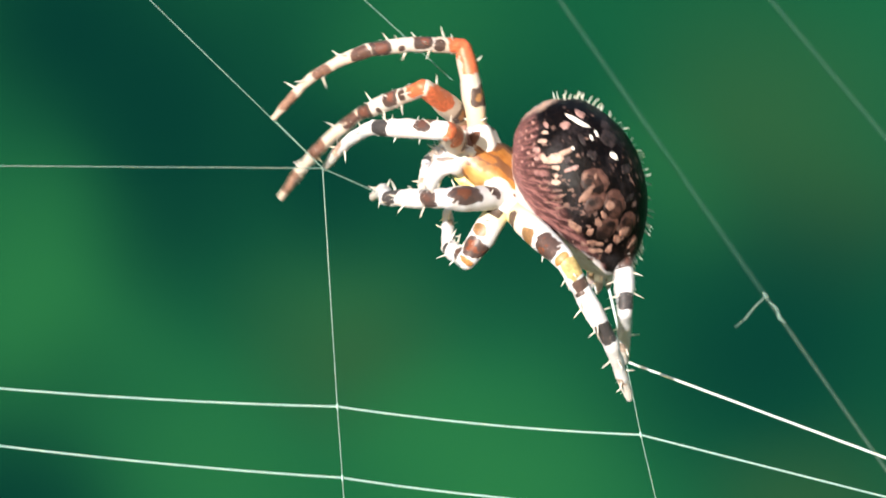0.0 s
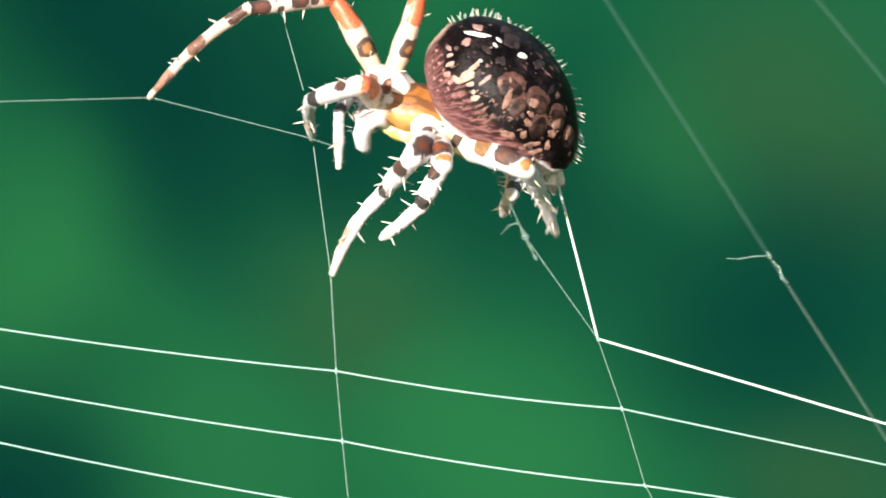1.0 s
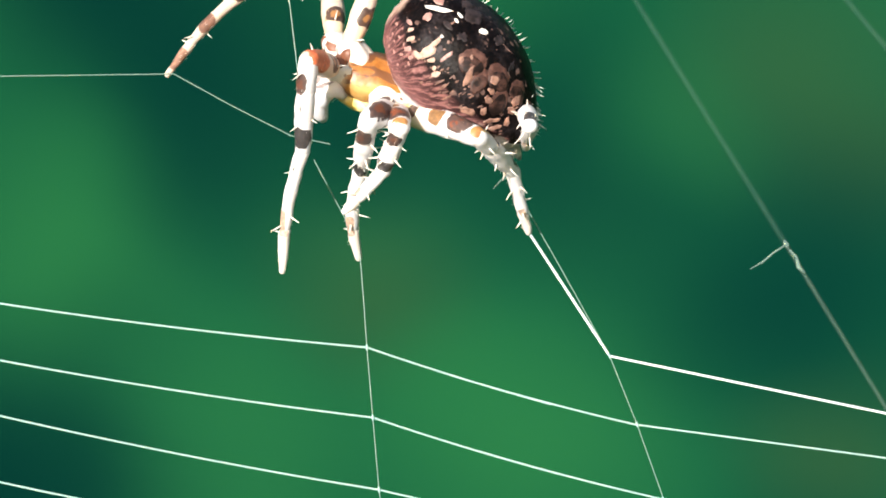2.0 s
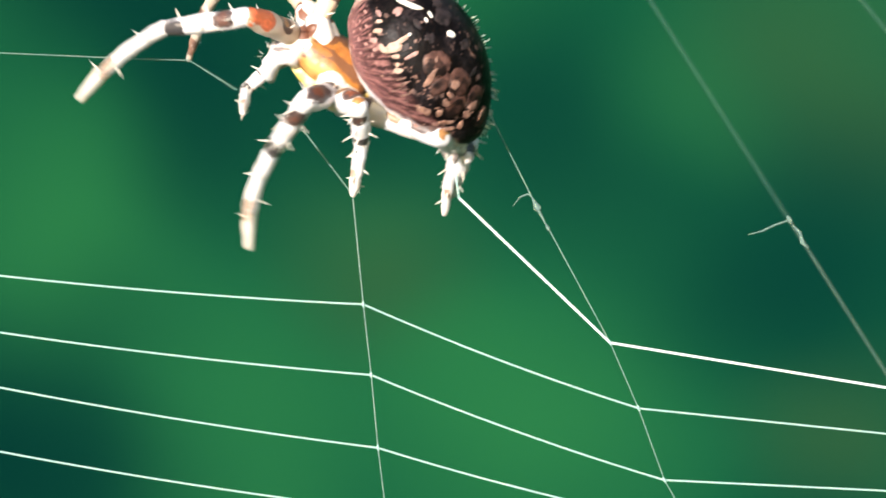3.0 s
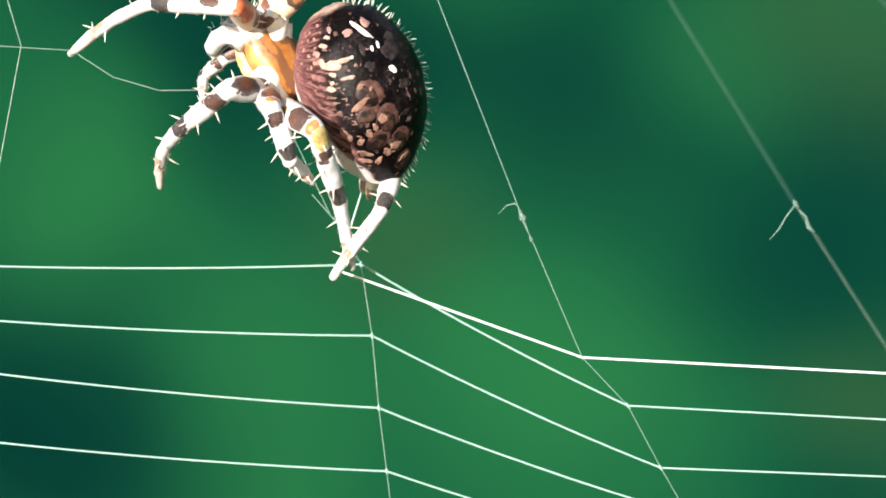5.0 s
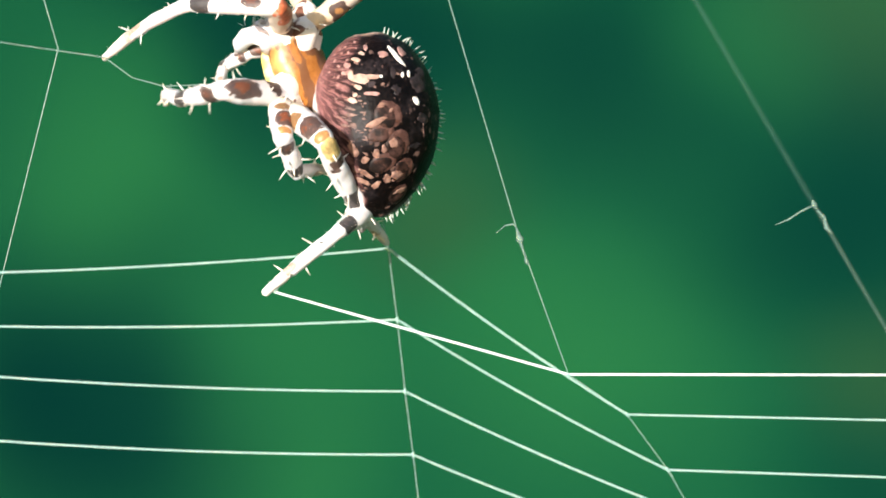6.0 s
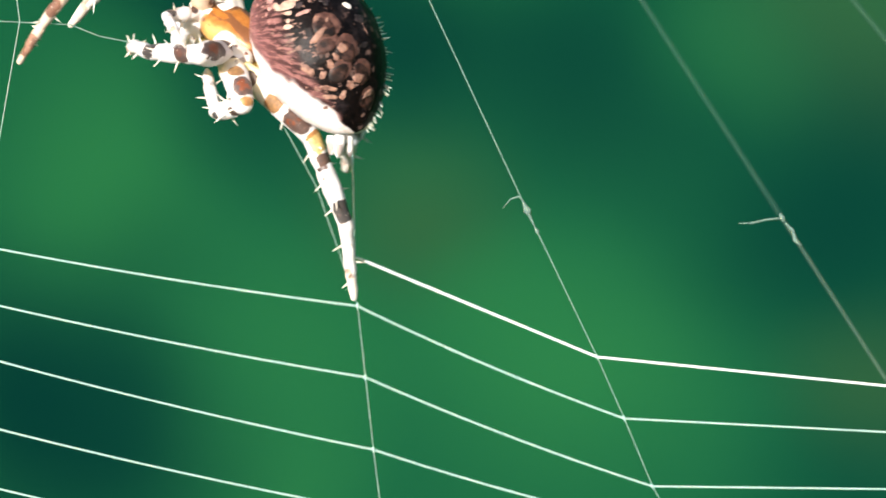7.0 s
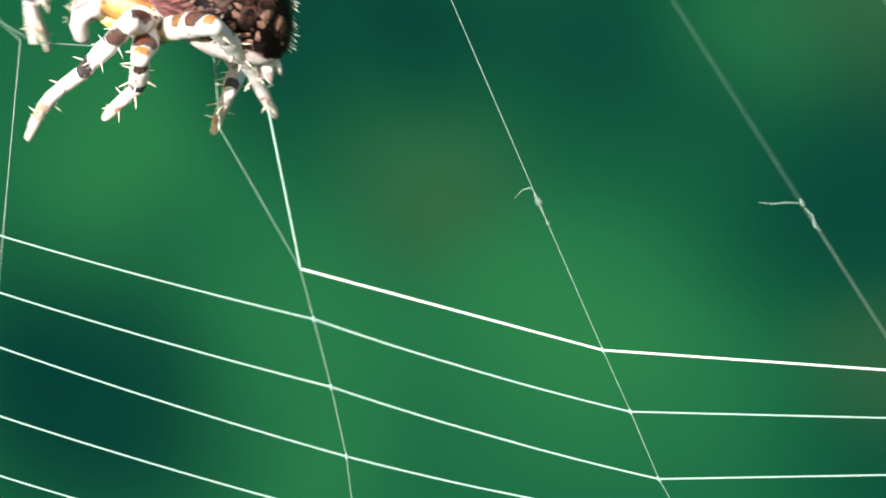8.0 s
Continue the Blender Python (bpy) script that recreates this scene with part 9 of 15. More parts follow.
    walk(WEB["s3l"], [
        (0, strand(-3.029,-0.567,-10.567, -0.9836,-0.1216,0.1333)), (0.3, strand(-3.378,-0.6,-9.615, -0.9832,-0.1215,0.136)), (0.5, strand(-3.235,-0.577,-9.286, -0.9826,-0.1214,0.1405)),
        (0.8, strand(-3.874,-0.623,-9.357, -0.9824,-0.1213,0.142)), (1, strand(-3.465,-0.553,-10.184, -0.9737,-0.1201,0.1938)), (1.2, strand(-3.163,-0.493,-10.373, -0.9717,-0.1198,0.2035)),
        (1.5, strand(-2.818,-0.417,-9.827, -0.9737,-0.1199,0.1935)), (1.7, strand(-2.81,-0.4,-10.462, -0.9722,-0.1197,0.2012)), (1.95, strand(-2.821,-0.382,-10.529, -0.9727,-0.1197,0.1986)),
        (2.2, strand(-2.783,-0.364,-10.26, -0.9738,-0.1198,0.1932)), (2.5, strand(-2.76,-0.347,-9.814, -0.9757,-0.12,0.1831)), (2.8, strand(-2.769,-0.34,-9.507, -0.9783,-0.1203,0.1689)),
        (3, strand(-3.171,-0.383,-9.516, -0.9792,-0.1204,0.1635)), (3.2, strand(-3.556,-0.427,-9.646, -0.9784,-0.1204,0.1681)), (3.5, strand(-3.981,-0.473,-9.718, -0.9786,-0.1204,0.1671)),
        (4, strand(-4.164,-0.473,-10.091, -0.9795,-0.1205,0.1614)), (4.2, strand(-4.305,-0.477,-10.135, -0.9804,-0.1206,0.1557)), (4.5, strand(-4.283,-0.453,-9.789, -0.9831,-0.1209,0.1373)),
        (4.7, strand(-4.426,-0.44,-9.552, -0.9854,-0.1211,0.1198)), (5.0, strand(-4.297,-0.379,-9.18, -0.9881,-0.1213,0.0943)), (5.25, strand(-4.074,-0.299,-8.94, -0.9899,-0.1214,0.0738)),
        (5.5, strand(-3.893,-0.225,-8.83, -0.9909,-0.1214,0.0585)), (5.8, strand(-3.814,-0.183,-8.81, -0.9913,-0.1214,0.0511)), (6, strand(-4.324,-0.223,-9.613, -0.9919,-0.1214,0.0385)),
        (6.2, strand(-5.098,-0.327,-10.343, -0.9896,-0.1213,0.0768)), (6.5, strand(-5.056,-0.337,-11.532, -0.9789,-0.12,0.1653)), (6.75, strand(-4.76,-0.323,-11.769, -0.9715,-0.1191,0.2047)),
        (7, strand(-5.294,-0.41,-12.22, -0.9644,-0.1183,0.2364)), (7.3, strand(-6.875,-0.583,-13.59, -0.9491,-0.1166,0.2925)), (7.5, strand(-7.11,-0.6,-13.133, -0.949,-0.1166,0.2928)),
        (7.8, strand(-6.804,-0.513,-12.769, -0.9549,-0.1172,0.273)), (8, strand(-7.548,-0.57,-13.49, -0.9441,-0.1158,0.3088))])
    walk(WEB["s3m_0"], keep("s3m_0", [
        (0, strand(-3.029,-0.567,-10.567, 0.992,0.118,-0.044)), (0.3, strand(-3.378,-0.6,-9.615, 0.989,0.118,-0.09)), (0.5, strand(-3.235,-0.577,-9.286, 0.986,0.118,-0.122)),
        (0.8, strand(-3.874,-0.623,-9.357, 0.984,0.117,-0.13)), (1, strand(-3.465,-0.553,-10.184, 0.989,0.118,-0.087)), (1.2, strand(-3.163,-0.493,-10.373, 0.988,0.118,-0.102)),
        (1.5, strand(-2.818,-0.417,-9.827, 0.981,0.117,-0.152)), (1.7, strand(-2.81,-0.4,-10.462, 0.977,0.116,-0.178)), (1.95, strand(-2.821,-0.382,-10.529, 0.976,0.116,-0.187)),
        (2.2, strand(-2.783,-0.364,-10.26, 0.972,0.116,-0.206)), (2.5, strand(-2.76,-0.347,-9.814, 0.965,0.115,-0.234)), (2.8, strand(-2.769,-0.34,-9.507, 0.961,0.114,-0.252)),
        (3, strand(-3.171,-0.383,-9.516, 0.961,0.114,-0.254)), (3.2, strand(-3.556,-0.427,-9.646, 0.957,0.114,-0.266)), (3.5, strand(-3.981,-0.473,-9.718, 0.956,0.114,-0.27)),
        (4, strand(-4.164,-0.473,-10.091, 0.96,0.114,-0.256)), (4.2, strand(-4.305,-0.477,-10.135, 0.956,0.114,-0.269)), (4.5, strand(-4.283,-0.453,-9.789, 0.953,0.113,-0.281)),
        (4.7, strand(-4.426,-0.44,-9.552, 0.947,0.113,-0.3)), (5.0, strand(-4.297,-0.379,-9.18, 0.936,0.111,-0.334)), (5.25, strand(-4.074,-0.299,-8.94, 0.924,0.11,-0.367)),
        (5.5, strand(-3.893,-0.225,-8.83, 0.913,0.109,-0.394)), (5.8, strand(-3.814,-0.183,-8.81, 0.906,0.108,-0.409)), (6, strand(-4.324,-0.223,-9.613, 0.908,0.108,-0.404)),
        (6.2, strand(-5.098,-0.327,-10.343, 0.915,0.109,-0.39)), (6.5, strand(-5.056,-0.337,-11.532, 0.942,0.112,-0.317)), (6.75, strand(-4.76,-0.323,-11.769, 0.951,0.113,-0.289)),
        (7, strand(-5.294,-0.41,-12.22, 0.955,0.114,-0.274)), (7.3, strand(-6.875,-0.583,-13.59, 0.964,0.115,-0.238)), (7.5, strand(-7.11,-0.6,-13.133, 0.964,0.115,-0.239)),
        (7.8, strand(-6.804,-0.513,-12.769, 0.963,0.115,-0.242)), (8, strand(-7.548,-0.57,-13.49, 0.97,0.116,-0.212))]))
    walk(WEB["s3m_1"], keep("s3m_1", [
        (0, strand(4.207,0.296,-10.892, 0.992,0.118,-0.044)), (0.3, strand(4.112,0.293,-10.298, 0.989,0.118,-0.09)), (0.5, strand(3.614,0.24,-10.131, 0.986,0.118,-0.122)),
        (0.8, strand(3.142,0.214,-10.286, 0.984,0.117,-0.13)), (1, strand(3.04,0.223,-10.755, 0.989,0.118,-0.087)), (1.2, strand(3.143,0.258,-11.023, 0.988,0.118,-0.102)),
        (1.5, strand(3.198,0.3,-10.762, 0.981,0.117,-0.152)), (1.7, strand(3.335,0.332,-11.582, 0.977,0.116,-0.178)), (1.95, strand(3.299,0.347,-11.701, 0.976,0.116,-0.187)),
        (2.2, strand(3.313,0.362,-11.555, 0.972,0.116,-0.206)), (2.5, strand(3.323,0.377,-11.288, 0.965,0.115,-0.234)), (2.8, strand(3.326,0.385,-11.108, 0.961,0.114,-0.252)),
        (3, strand(3.173,0.371,-11.191, 0.961,0.114,-0.254)), (3.2, strand(2.726,0.321,-11.394, 0.957,0.114,-0.266)), (3.5, strand(2.413,0.288,-11.521, 0.956,0.114,-0.27)),
        (4, strand(2.592,0.331,-11.894, 0.96,0.114,-0.256)), (4.2, strand(2.482,0.332,-12.042, 0.956,0.114,-0.269)), (4.5, strand(2.456,0.349,-11.773, 0.953,0.113,-0.281)),
        (4.7, strand(2.2,0.349,-11.651, 0.947,0.113,-0.3)), (5.0, strand(2.055,0.378,-11.448, 0.936,0.111,-0.334)), (5.25, strand(1.955,0.418,-11.332, 0.924,0.11,-0.367)),
        (5.5, strand(1.848,0.458,-11.31, 0.913,0.109,-0.394)), (5.8, strand(1.772,0.481,-11.331, 0.906,0.108,-0.409)), (6, strand(1.348,0.451,-12.135, 0.908,0.108,-0.404)),
        (6.2, strand(0.978,0.397,-12.932, 0.915,0.109,-0.39)), (6.5, strand(1.071,0.393,-13.595, 0.942,0.112,-0.317)), (6.75, strand(1.087,0.372,-13.544, 0.951,0.113,-0.289)),
        (7, strand(0.725,0.307,-13.947, 0.955,0.114,-0.274)), (7.3, strand(-0.36,0.194,-15.201, 0.964,0.115,-0.238)), (7.5, strand(0.025,0.251,-14.905, 0.964,0.115,-0.239)),
        (7.8, strand(0.354,0.34,-14.566, 0.963,0.115,-0.242)), (8, strand(-0.043,0.325,-15.132, 0.97,0.116,-0.212))]))
    walk(WEB["s3r"], [
        (0, strand(13.713,1.43,-11.318, 0.9548,0.1109,-0.2757)), (0.3, strand(13.589,1.423,-11.162, 0.9625,0.1117,-0.2472)), (0.5, strand(13.06,1.367,-11.295, 0.9667,0.1122,-0.2301)),
        (0.8, strand(12.577,1.34,-11.535, 0.9703,0.1127,-0.2141)), (1, strand(12.52,1.353,-11.586, 0.9677,0.1124,-0.2258)), (1.2, strand(12.61,1.387,-11.998, 0.9697,0.1127,-0.2168)),
        (1.5, strand(12.603,1.42,-12.222, 0.9723,0.113,-0.2044)), (1.7, strand(12.699,1.447,-13.288, 0.9811,0.114,-0.1563)), (1.95, strand(12.648,1.46,-13.49, 0.9818,0.1141,-0.1516)),
        (2.2, strand(12.624,1.47,-13.534, 0.9837,0.1143,-0.1386)), (2.5, strand(12.575,1.477,-13.528, 0.9858,0.1145,-0.1232)), (2.8, strand(12.534,1.48,-13.525, 0.986,0.1146,-0.1213)),
        (3, strand(12.378,1.467,-13.621, 0.9854,0.1145,-0.1257)), (3.2, strand(11.898,1.413,-13.947, 0.9881,0.1148,-0.1024)), (3.5, strand(11.576,1.38,-14.105, 0.9872,0.1148,-0.1106)),
        (4, strand(11.791,1.427,-14.348, 0.9871,0.1147,-0.1117)), (4.2, strand(11.648,1.423,-14.618, 0.9885,0.1149,-0.0981)), (4.5, strand(11.59,1.437,-14.462, 0.9882,0.1149,-0.1015)),
        (4.7, strand(11.278,1.43,-14.527, 0.9874,0.1149,-0.1091)), (5.0, strand(11.024,1.445,-14.651, 0.9868,0.1149,-0.1146)), (5.25, strand(10.809,1.472,-14.845, 0.9864,0.1149,-0.1171)),
        (5.5, strand(10.594,1.498,-15.087, 0.9863,0.115,-0.1184)), (5.8, strand(10.457,1.513,-15.25, 0.9862,0.115,-0.1188)), (6, strand(10.053,1.487,-16.006, 0.9871,0.1152,-0.111)),
        (6.2, strand(9.742,1.44,-16.665, 0.9886,0.1154,-0.0967)), (6.5, strand(10.096,1.467,-16.634, 0.9895,0.1154,-0.0873)), (6.75, strand(10.198,1.457,-16.311, 0.9895,0.1154,-0.0866)),
        (7, strand(9.876,1.397,-16.573, 0.9898,0.1154,-0.0834)), (7.3, strand(8.881,1.297,-17.487, 0.9912,0.1157,-0.0639)), (7.5, strand(9.264,1.353,-17.199, 0.9911,0.1156,-0.0658)),
        (7.8, strand(9.587,1.44,-16.885, 0.9905,0.1156,-0.0745)), (8, strand(9.256,1.433,-17.166, 0.9919,0.1158,-0.0519))])
    walk(WEB["s4l"], [
        (0, strand(-2.641,-0.52,-13.646, -0.9837,-0.1216,0.1323)), (0.3, strand(-2.99,-0.553,-12.697, -0.9838,-0.1216,0.1317)), (0.5, strand(-2.847,-0.53,-12.371, -0.9832,-0.1215,0.1362)),
        (0.8, strand(-3.486,-0.577,-12.443, -0.983,-0.1214,0.1374)), (1, strand(-3.078,-0.507,-13.273, -0.9747,-0.1203,0.1884)), (1.2, strand(-2.776,-0.447,-13.464, -0.9728,-0.12,0.1981)),
        (1.5, strand(-2.431,-0.37,-12.923, -0.975,-0.1201,0.1871)), (1.7, strand(-2.423,-0.353,-13.56, -0.9738,-0.1199,0.1933)), (1.95, strand(-2.434,-0.335,-13.629, -0.9744,-0.1199,0.1901)),
        (2.2, strand(-2.396,-0.317,-13.362, -0.9756,-0.12,0.1837)), (2.5, strand(-2.373,-0.3,-12.919, -0.9774,-0.1202,0.1737)), (2.8, strand(-2.382,-0.293,-12.613, -0.9792,-0.1204,0.1632)),
        (3, strand(-2.785,-0.337,-12.621, -0.9797,-0.1205,0.1605)), (3.2, strand(-3.169,-0.38,-12.751, -0.9789,-0.1204,0.1649)), (3.5, strand(-3.595,-0.427,-12.822, -0.9796,-0.1205,0.1609)),
        (4, strand(-3.778,-0.427,-13.197, -0.9803,-0.1206,0.1568)), (4.2, strand(-3.919,-0.43,-13.242, -0.9805,-0.1206,0.1555)), (4.5, strand(-3.897,-0.407,-12.897, -0.9839,-0.1209,0.1317)),
        (4.7, strand(-4.04,-0.393,-12.662, -0.9867,-0.1212,0.1086)), (5.0, strand(-3.911,-0.332,-12.292, -0.9893,-0.1214,0.0813)), (5.25, strand(-3.688,-0.252,-12.056, -0.9905,-0.1214,0.0638)),
        (5.5, strand(-3.506,-0.178,-11.949, -0.9912,-0.1214,0.0525)), (5.8, strand(-3.427,-0.137,-11.931, -0.9915,-0.1213,0.0475)), (6, strand(-3.937,-0.177,-12.735, -0.9919,-0.1213,0.0378)),
        (6.2, strand(-4.712,-0.28,-13.464, -0.99,-0.1212,0.0723)), (6.5, strand(-4.67,-0.29,-14.653, -0.9801,-0.12,0.1579)), (6.75, strand(-4.374,-0.277,-14.89, -0.974,-0.1193,0.1928)),
        (7, strand(-4.908,-0.363,-15.339, -0.9678,-0.1187,0.2222)), (7.3, strand(-6.491,-0.537,-16.709, -0.9531,-0.117,0.2791)), (7.5, strand(-6.726,-0.553,-16.251, -0.9535,-0.117,0.2778)),
        (7.8, strand(-6.393,-0.463,-15.891, -0.9588,-0.1175,0.2585)), (8, strand(-7.165,-0.523,-16.614, -0.9496,-0.1164,0.2911))])
    walk(WEB["s4m_0"], keep("s4m_0", [
        (0, strand(-2.641,-0.52,-13.646, 0.993,0.118,-0.005)), (0.3, strand(-2.99,-0.553,-12.697, 0.992,0.118,-0.05)), (0.5, strand(-2.847,-0.53,-12.371, 0.99,0.118,-0.078)),
        (0.8, strand(-3.486,-0.577,-12.443, 0.989,0.118,-0.087)), (1, strand(-3.078,-0.507,-13.273, 0.992,0.118,-0.044)), (1.2, strand(-2.776,-0.447,-13.464, 0.991,0.118,-0.057)),
        (1.5, strand(-2.431,-0.37,-12.923, 0.987,0.117,-0.105)), (1.7, strand(-2.423,-0.353,-13.56, 0.985,0.117,-0.131)), (1.95, strand(-2.434,-0.335,-13.629, 0.983,0.117,-0.139)),
        (2.2, strand(-2.396,-0.317,-13.362, 0.981,0.117,-0.158)), (2.5, strand(-2.373,-0.3,-12.919, 0.976,0.116,-0.185)), (2.8, strand(-2.382,-0.293,-12.613, 0.972,0.115,-0.203)),
        (3, strand(-2.785,-0.337,-12.621, 0.972,0.115,-0.205)), (3.2, strand(-3.169,-0.38,-12.751, 0.969,0.115,-0.217)), (3.5, strand(-3.595,-0.427,-12.822, 0.969,0.115,-0.221)),
        (4, strand(-3.778,-0.427,-13.197, 0.971,0.115,-0.208)), (4.2, strand(-3.919,-0.43,-13.242, 0.968,0.115,-0.221)), (4.5, strand(-3.897,-0.407,-12.897, 0.966,0.115,-0.232)),
        (4.7, strand(-4.04,-0.393,-12.662, 0.961,0.114,-0.251)), (5.0, strand(-3.911,-0.332,-12.292, 0.952,0.113,-0.284)), (5.25, strand(-3.688,-0.252,-12.056, 0.942,0.112,-0.315)),
        (5.5, strand(-3.506,-0.178,-11.949, 0.933,0.111,-0.342)), (5.8, strand(-3.427,-0.137,-11.931, 0.928,0.11,-0.356)), (6, strand(-3.937,-0.177,-12.735, 0.93,0.11,-0.351)),
        (6.2, strand(-4.712,-0.28,-13.464, 0.934,0.111,-0.338)), (6.5, strand(-4.67,-0.29,-14.653, 0.957,0.114,-0.266)), (6.75, strand(-4.374,-0.277,-14.89, 0.965,0.115,-0.237)),
        (7, strand(-4.908,-0.363,-15.339, 0.968,0.115,-0.223)), (7.3, strand(-6.491,-0.537,-16.709, 0.975,0.116,-0.19)), (7.5, strand(-6.726,-0.553,-16.251, 0.974,0.116,-0.193)),
        (7.8, strand(-6.393,-0.463,-15.891, 0.974,0.116,-0.196)), (8, strand(-7.165,-0.523,-16.614, 0.979,0.117,-0.167))]))
    walk(WEB["s4m_1"], keep("s4m_1", [
        (0, strand(5.328,0.43,-13.687, 0.993,0.118,-0.005)), (0.3, strand(5.217,0.424,-13.107, 0.992,0.118,-0.05)), (0.5, strand(4.705,0.37,-12.967, 0.99,0.118,-0.078)),
        (0.8, strand(4.229,0.343,-13.122, 0.989,0.118,-0.087)), (1, strand(4.146,0.354,-13.59, 0.992,0.118,-0.044)), (1.2, strand(4.243,0.389,-13.871, 0.991,0.118,-0.057)),
        (1.5, strand(4.274,0.428,-13.638, 0.987,0.117,-0.105)), (1.7, strand(4.399,0.458,-14.464, 0.985,0.117,-0.131)), (1.95, strand(4.359,0.473,-14.588, 0.983,0.117,-0.139)),
        (2.2, strand(4.364,0.486,-14.45, 0.981,0.117,-0.158)), (2.5, strand(4.359,0.5,-14.191, 0.976,0.116,-0.185)), (2.8, strand(4.353,0.507,-14.016, 0.972,0.115,-0.203)),
        (3, strand(4.201,0.493,-14.092, 0.972,0.115,-0.205)), (3.2, strand(3.746,0.442,-14.3, 0.969,0.115,-0.217)), (3.5, strand(3.432,0.409,-14.423, 0.969,0.115,-0.221)),
        (4, strand(3.622,0.453,-14.785, 0.971,0.115,-0.208)), (4.2, strand(3.506,0.453,-14.936, 0.968,0.115,-0.221)), (4.5, strand(3.473,0.47,-14.671, 0.966,0.115,-0.232)),
        (4.7, strand(3.206,0.468,-14.556, 0.961,0.114,-0.251)), (5.0, strand(3.039,0.494,-14.366, 0.952,0.113,-0.284)), (5.25, strand(2.917,0.532,-14.265, 0.942,0.112,-0.315)),
        (5.5, strand(2.791,0.57,-14.254, 0.933,0.111,-0.342)), (5.8, strand(2.704,0.591,-14.282, 0.928,0.11,-0.356)), (6, strand(2.283,0.562,-15.084, 0.93,0.11,-0.351)),
        (6.2, strand(1.927,0.509,-15.867, 0.934,0.111,-0.338)), (6.5, strand(2.064,0.51,-16.526, 0.957,0.114,-0.266)), (6.75, strand(2.094,0.492,-16.481, 0.965,0.115,-0.237)),
        (7, strand(1.741,0.427,-16.874, 0.968,0.115,-0.223)), (7.3, strand(0.677,0.317,-18.107, 0.975,0.116,-0.19)), (7.5, strand(1.066,0.375,-17.794, 0.974,0.116,-0.193)),
        (7.8, strand(1.396,0.463,-17.456, 0.974,0.116,-0.196)), (8, strand(1.015,0.45,-18.01, 0.979,0.117,-0.167))]))
    walk(WEB["s5l"], [
        (0, strand(-2.309,-0.48,-16.338, -0.9852,-0.1219,0.1209)), (0.3, strand(-2.658,-0.513,-15.392, -0.9853,-0.1218,0.12)), (0.5, strand(-2.515,-0.49,-15.068, -0.9847,-0.1217,0.1246)),
        (0.8, strand(-3.154,-0.537,-15.142, -0.9846,-0.1217,0.1253)), (1, strand(-2.747,-0.467,-15.975, -0.977,-0.1206,0.1761)), (1.2, strand(-2.444,-0.407,-16.169, -0.9751,-0.1203,0.1862)),
        (1.5, strand(-2.099,-0.33,-15.632, -0.9771,-0.1203,0.1757)), (1.7, strand(-2.091,-0.313,-16.27, -0.9759,-0.1202,0.1819)), (1.95, strand(-2.102,-0.295,-16.341, -0.9765,-0.1202,0.1788)),
        (2.2, strand(-2.064,-0.277,-16.076, -0.9776,-0.1203,0.1726)), (2.5, strand(-2.041,-0.26,-15.636, -0.9793,-0.1204,0.1628)), (2.8, strand(-2.05,-0.253,-15.331, -0.9809,-0.1206,0.1524)),
        (3, strand(-2.453,-0.297,-15.34, -0.9814,-0.1206,0.1495)), (3.2, strand(-2.838,-0.34,-15.469, -0.9808,-0.1206,0.1536)), (3.5, strand(-3.264,-0.387,-15.54, -0.9814,-0.1207,0.1493)),
        (4, strand(-3.447,-0.387,-15.917, -0.982,-0.1207,0.1452)), (4.2, strand(-3.589,-0.39,-15.963, -0.9822,-0.1207,0.1439)), (4.5, strand(-3.566,-0.367,-15.619, -0.9853,-0.121,0.1205)),
        (4.7, strand(-3.709,-0.353,-15.385, -0.9878,-0.1213,0.0978)), (5.0, strand(-3.58,-0.292,-15.019, -0.99,-0.1214,0.0712)), (5.25, strand(-3.356,-0.212,-14.786, -0.9911,-0.1214,0.0543)),
        (5.5, strand(-3.174,-0.138,-14.682, -0.9917,-0.1213,0.0434)), (5.8, strand(-3.095,-0.097,-14.666, -0.9919,-0.1213,0.0386)), (6, strand(-3.605,-0.137,-15.47, -0.9922,-0.1213,0.0288)),
        (6.2, strand(-4.381,-0.24,-16.198, -0.9907,-0.1212,0.0624)), (6.5, strand(-4.339,-0.25,-17.388, -0.9818,-0.1202,0.1468)), (6.75, strand(-4.042,-0.237,-17.626, -0.9761,-0.1195,0.1814)),
        (7, strand(-4.577,-0.323,-18.073, -0.9704,-0.1189,0.2101)), (7.3, strand(-6.162,-0.497,-19.441, -0.957,-0.1174,0.2653)), (7.5, strand(-6.397,-0.513,-18.983, -0.9574,-0.1174,0.2639)),
        (7.8, strand(-6.063,-0.423,-18.628, -0.9623,-0.1178,0.2453)), (8, strand(-6.836,-0.483,-19.352, -0.9537,-0.1168,0.2772))])
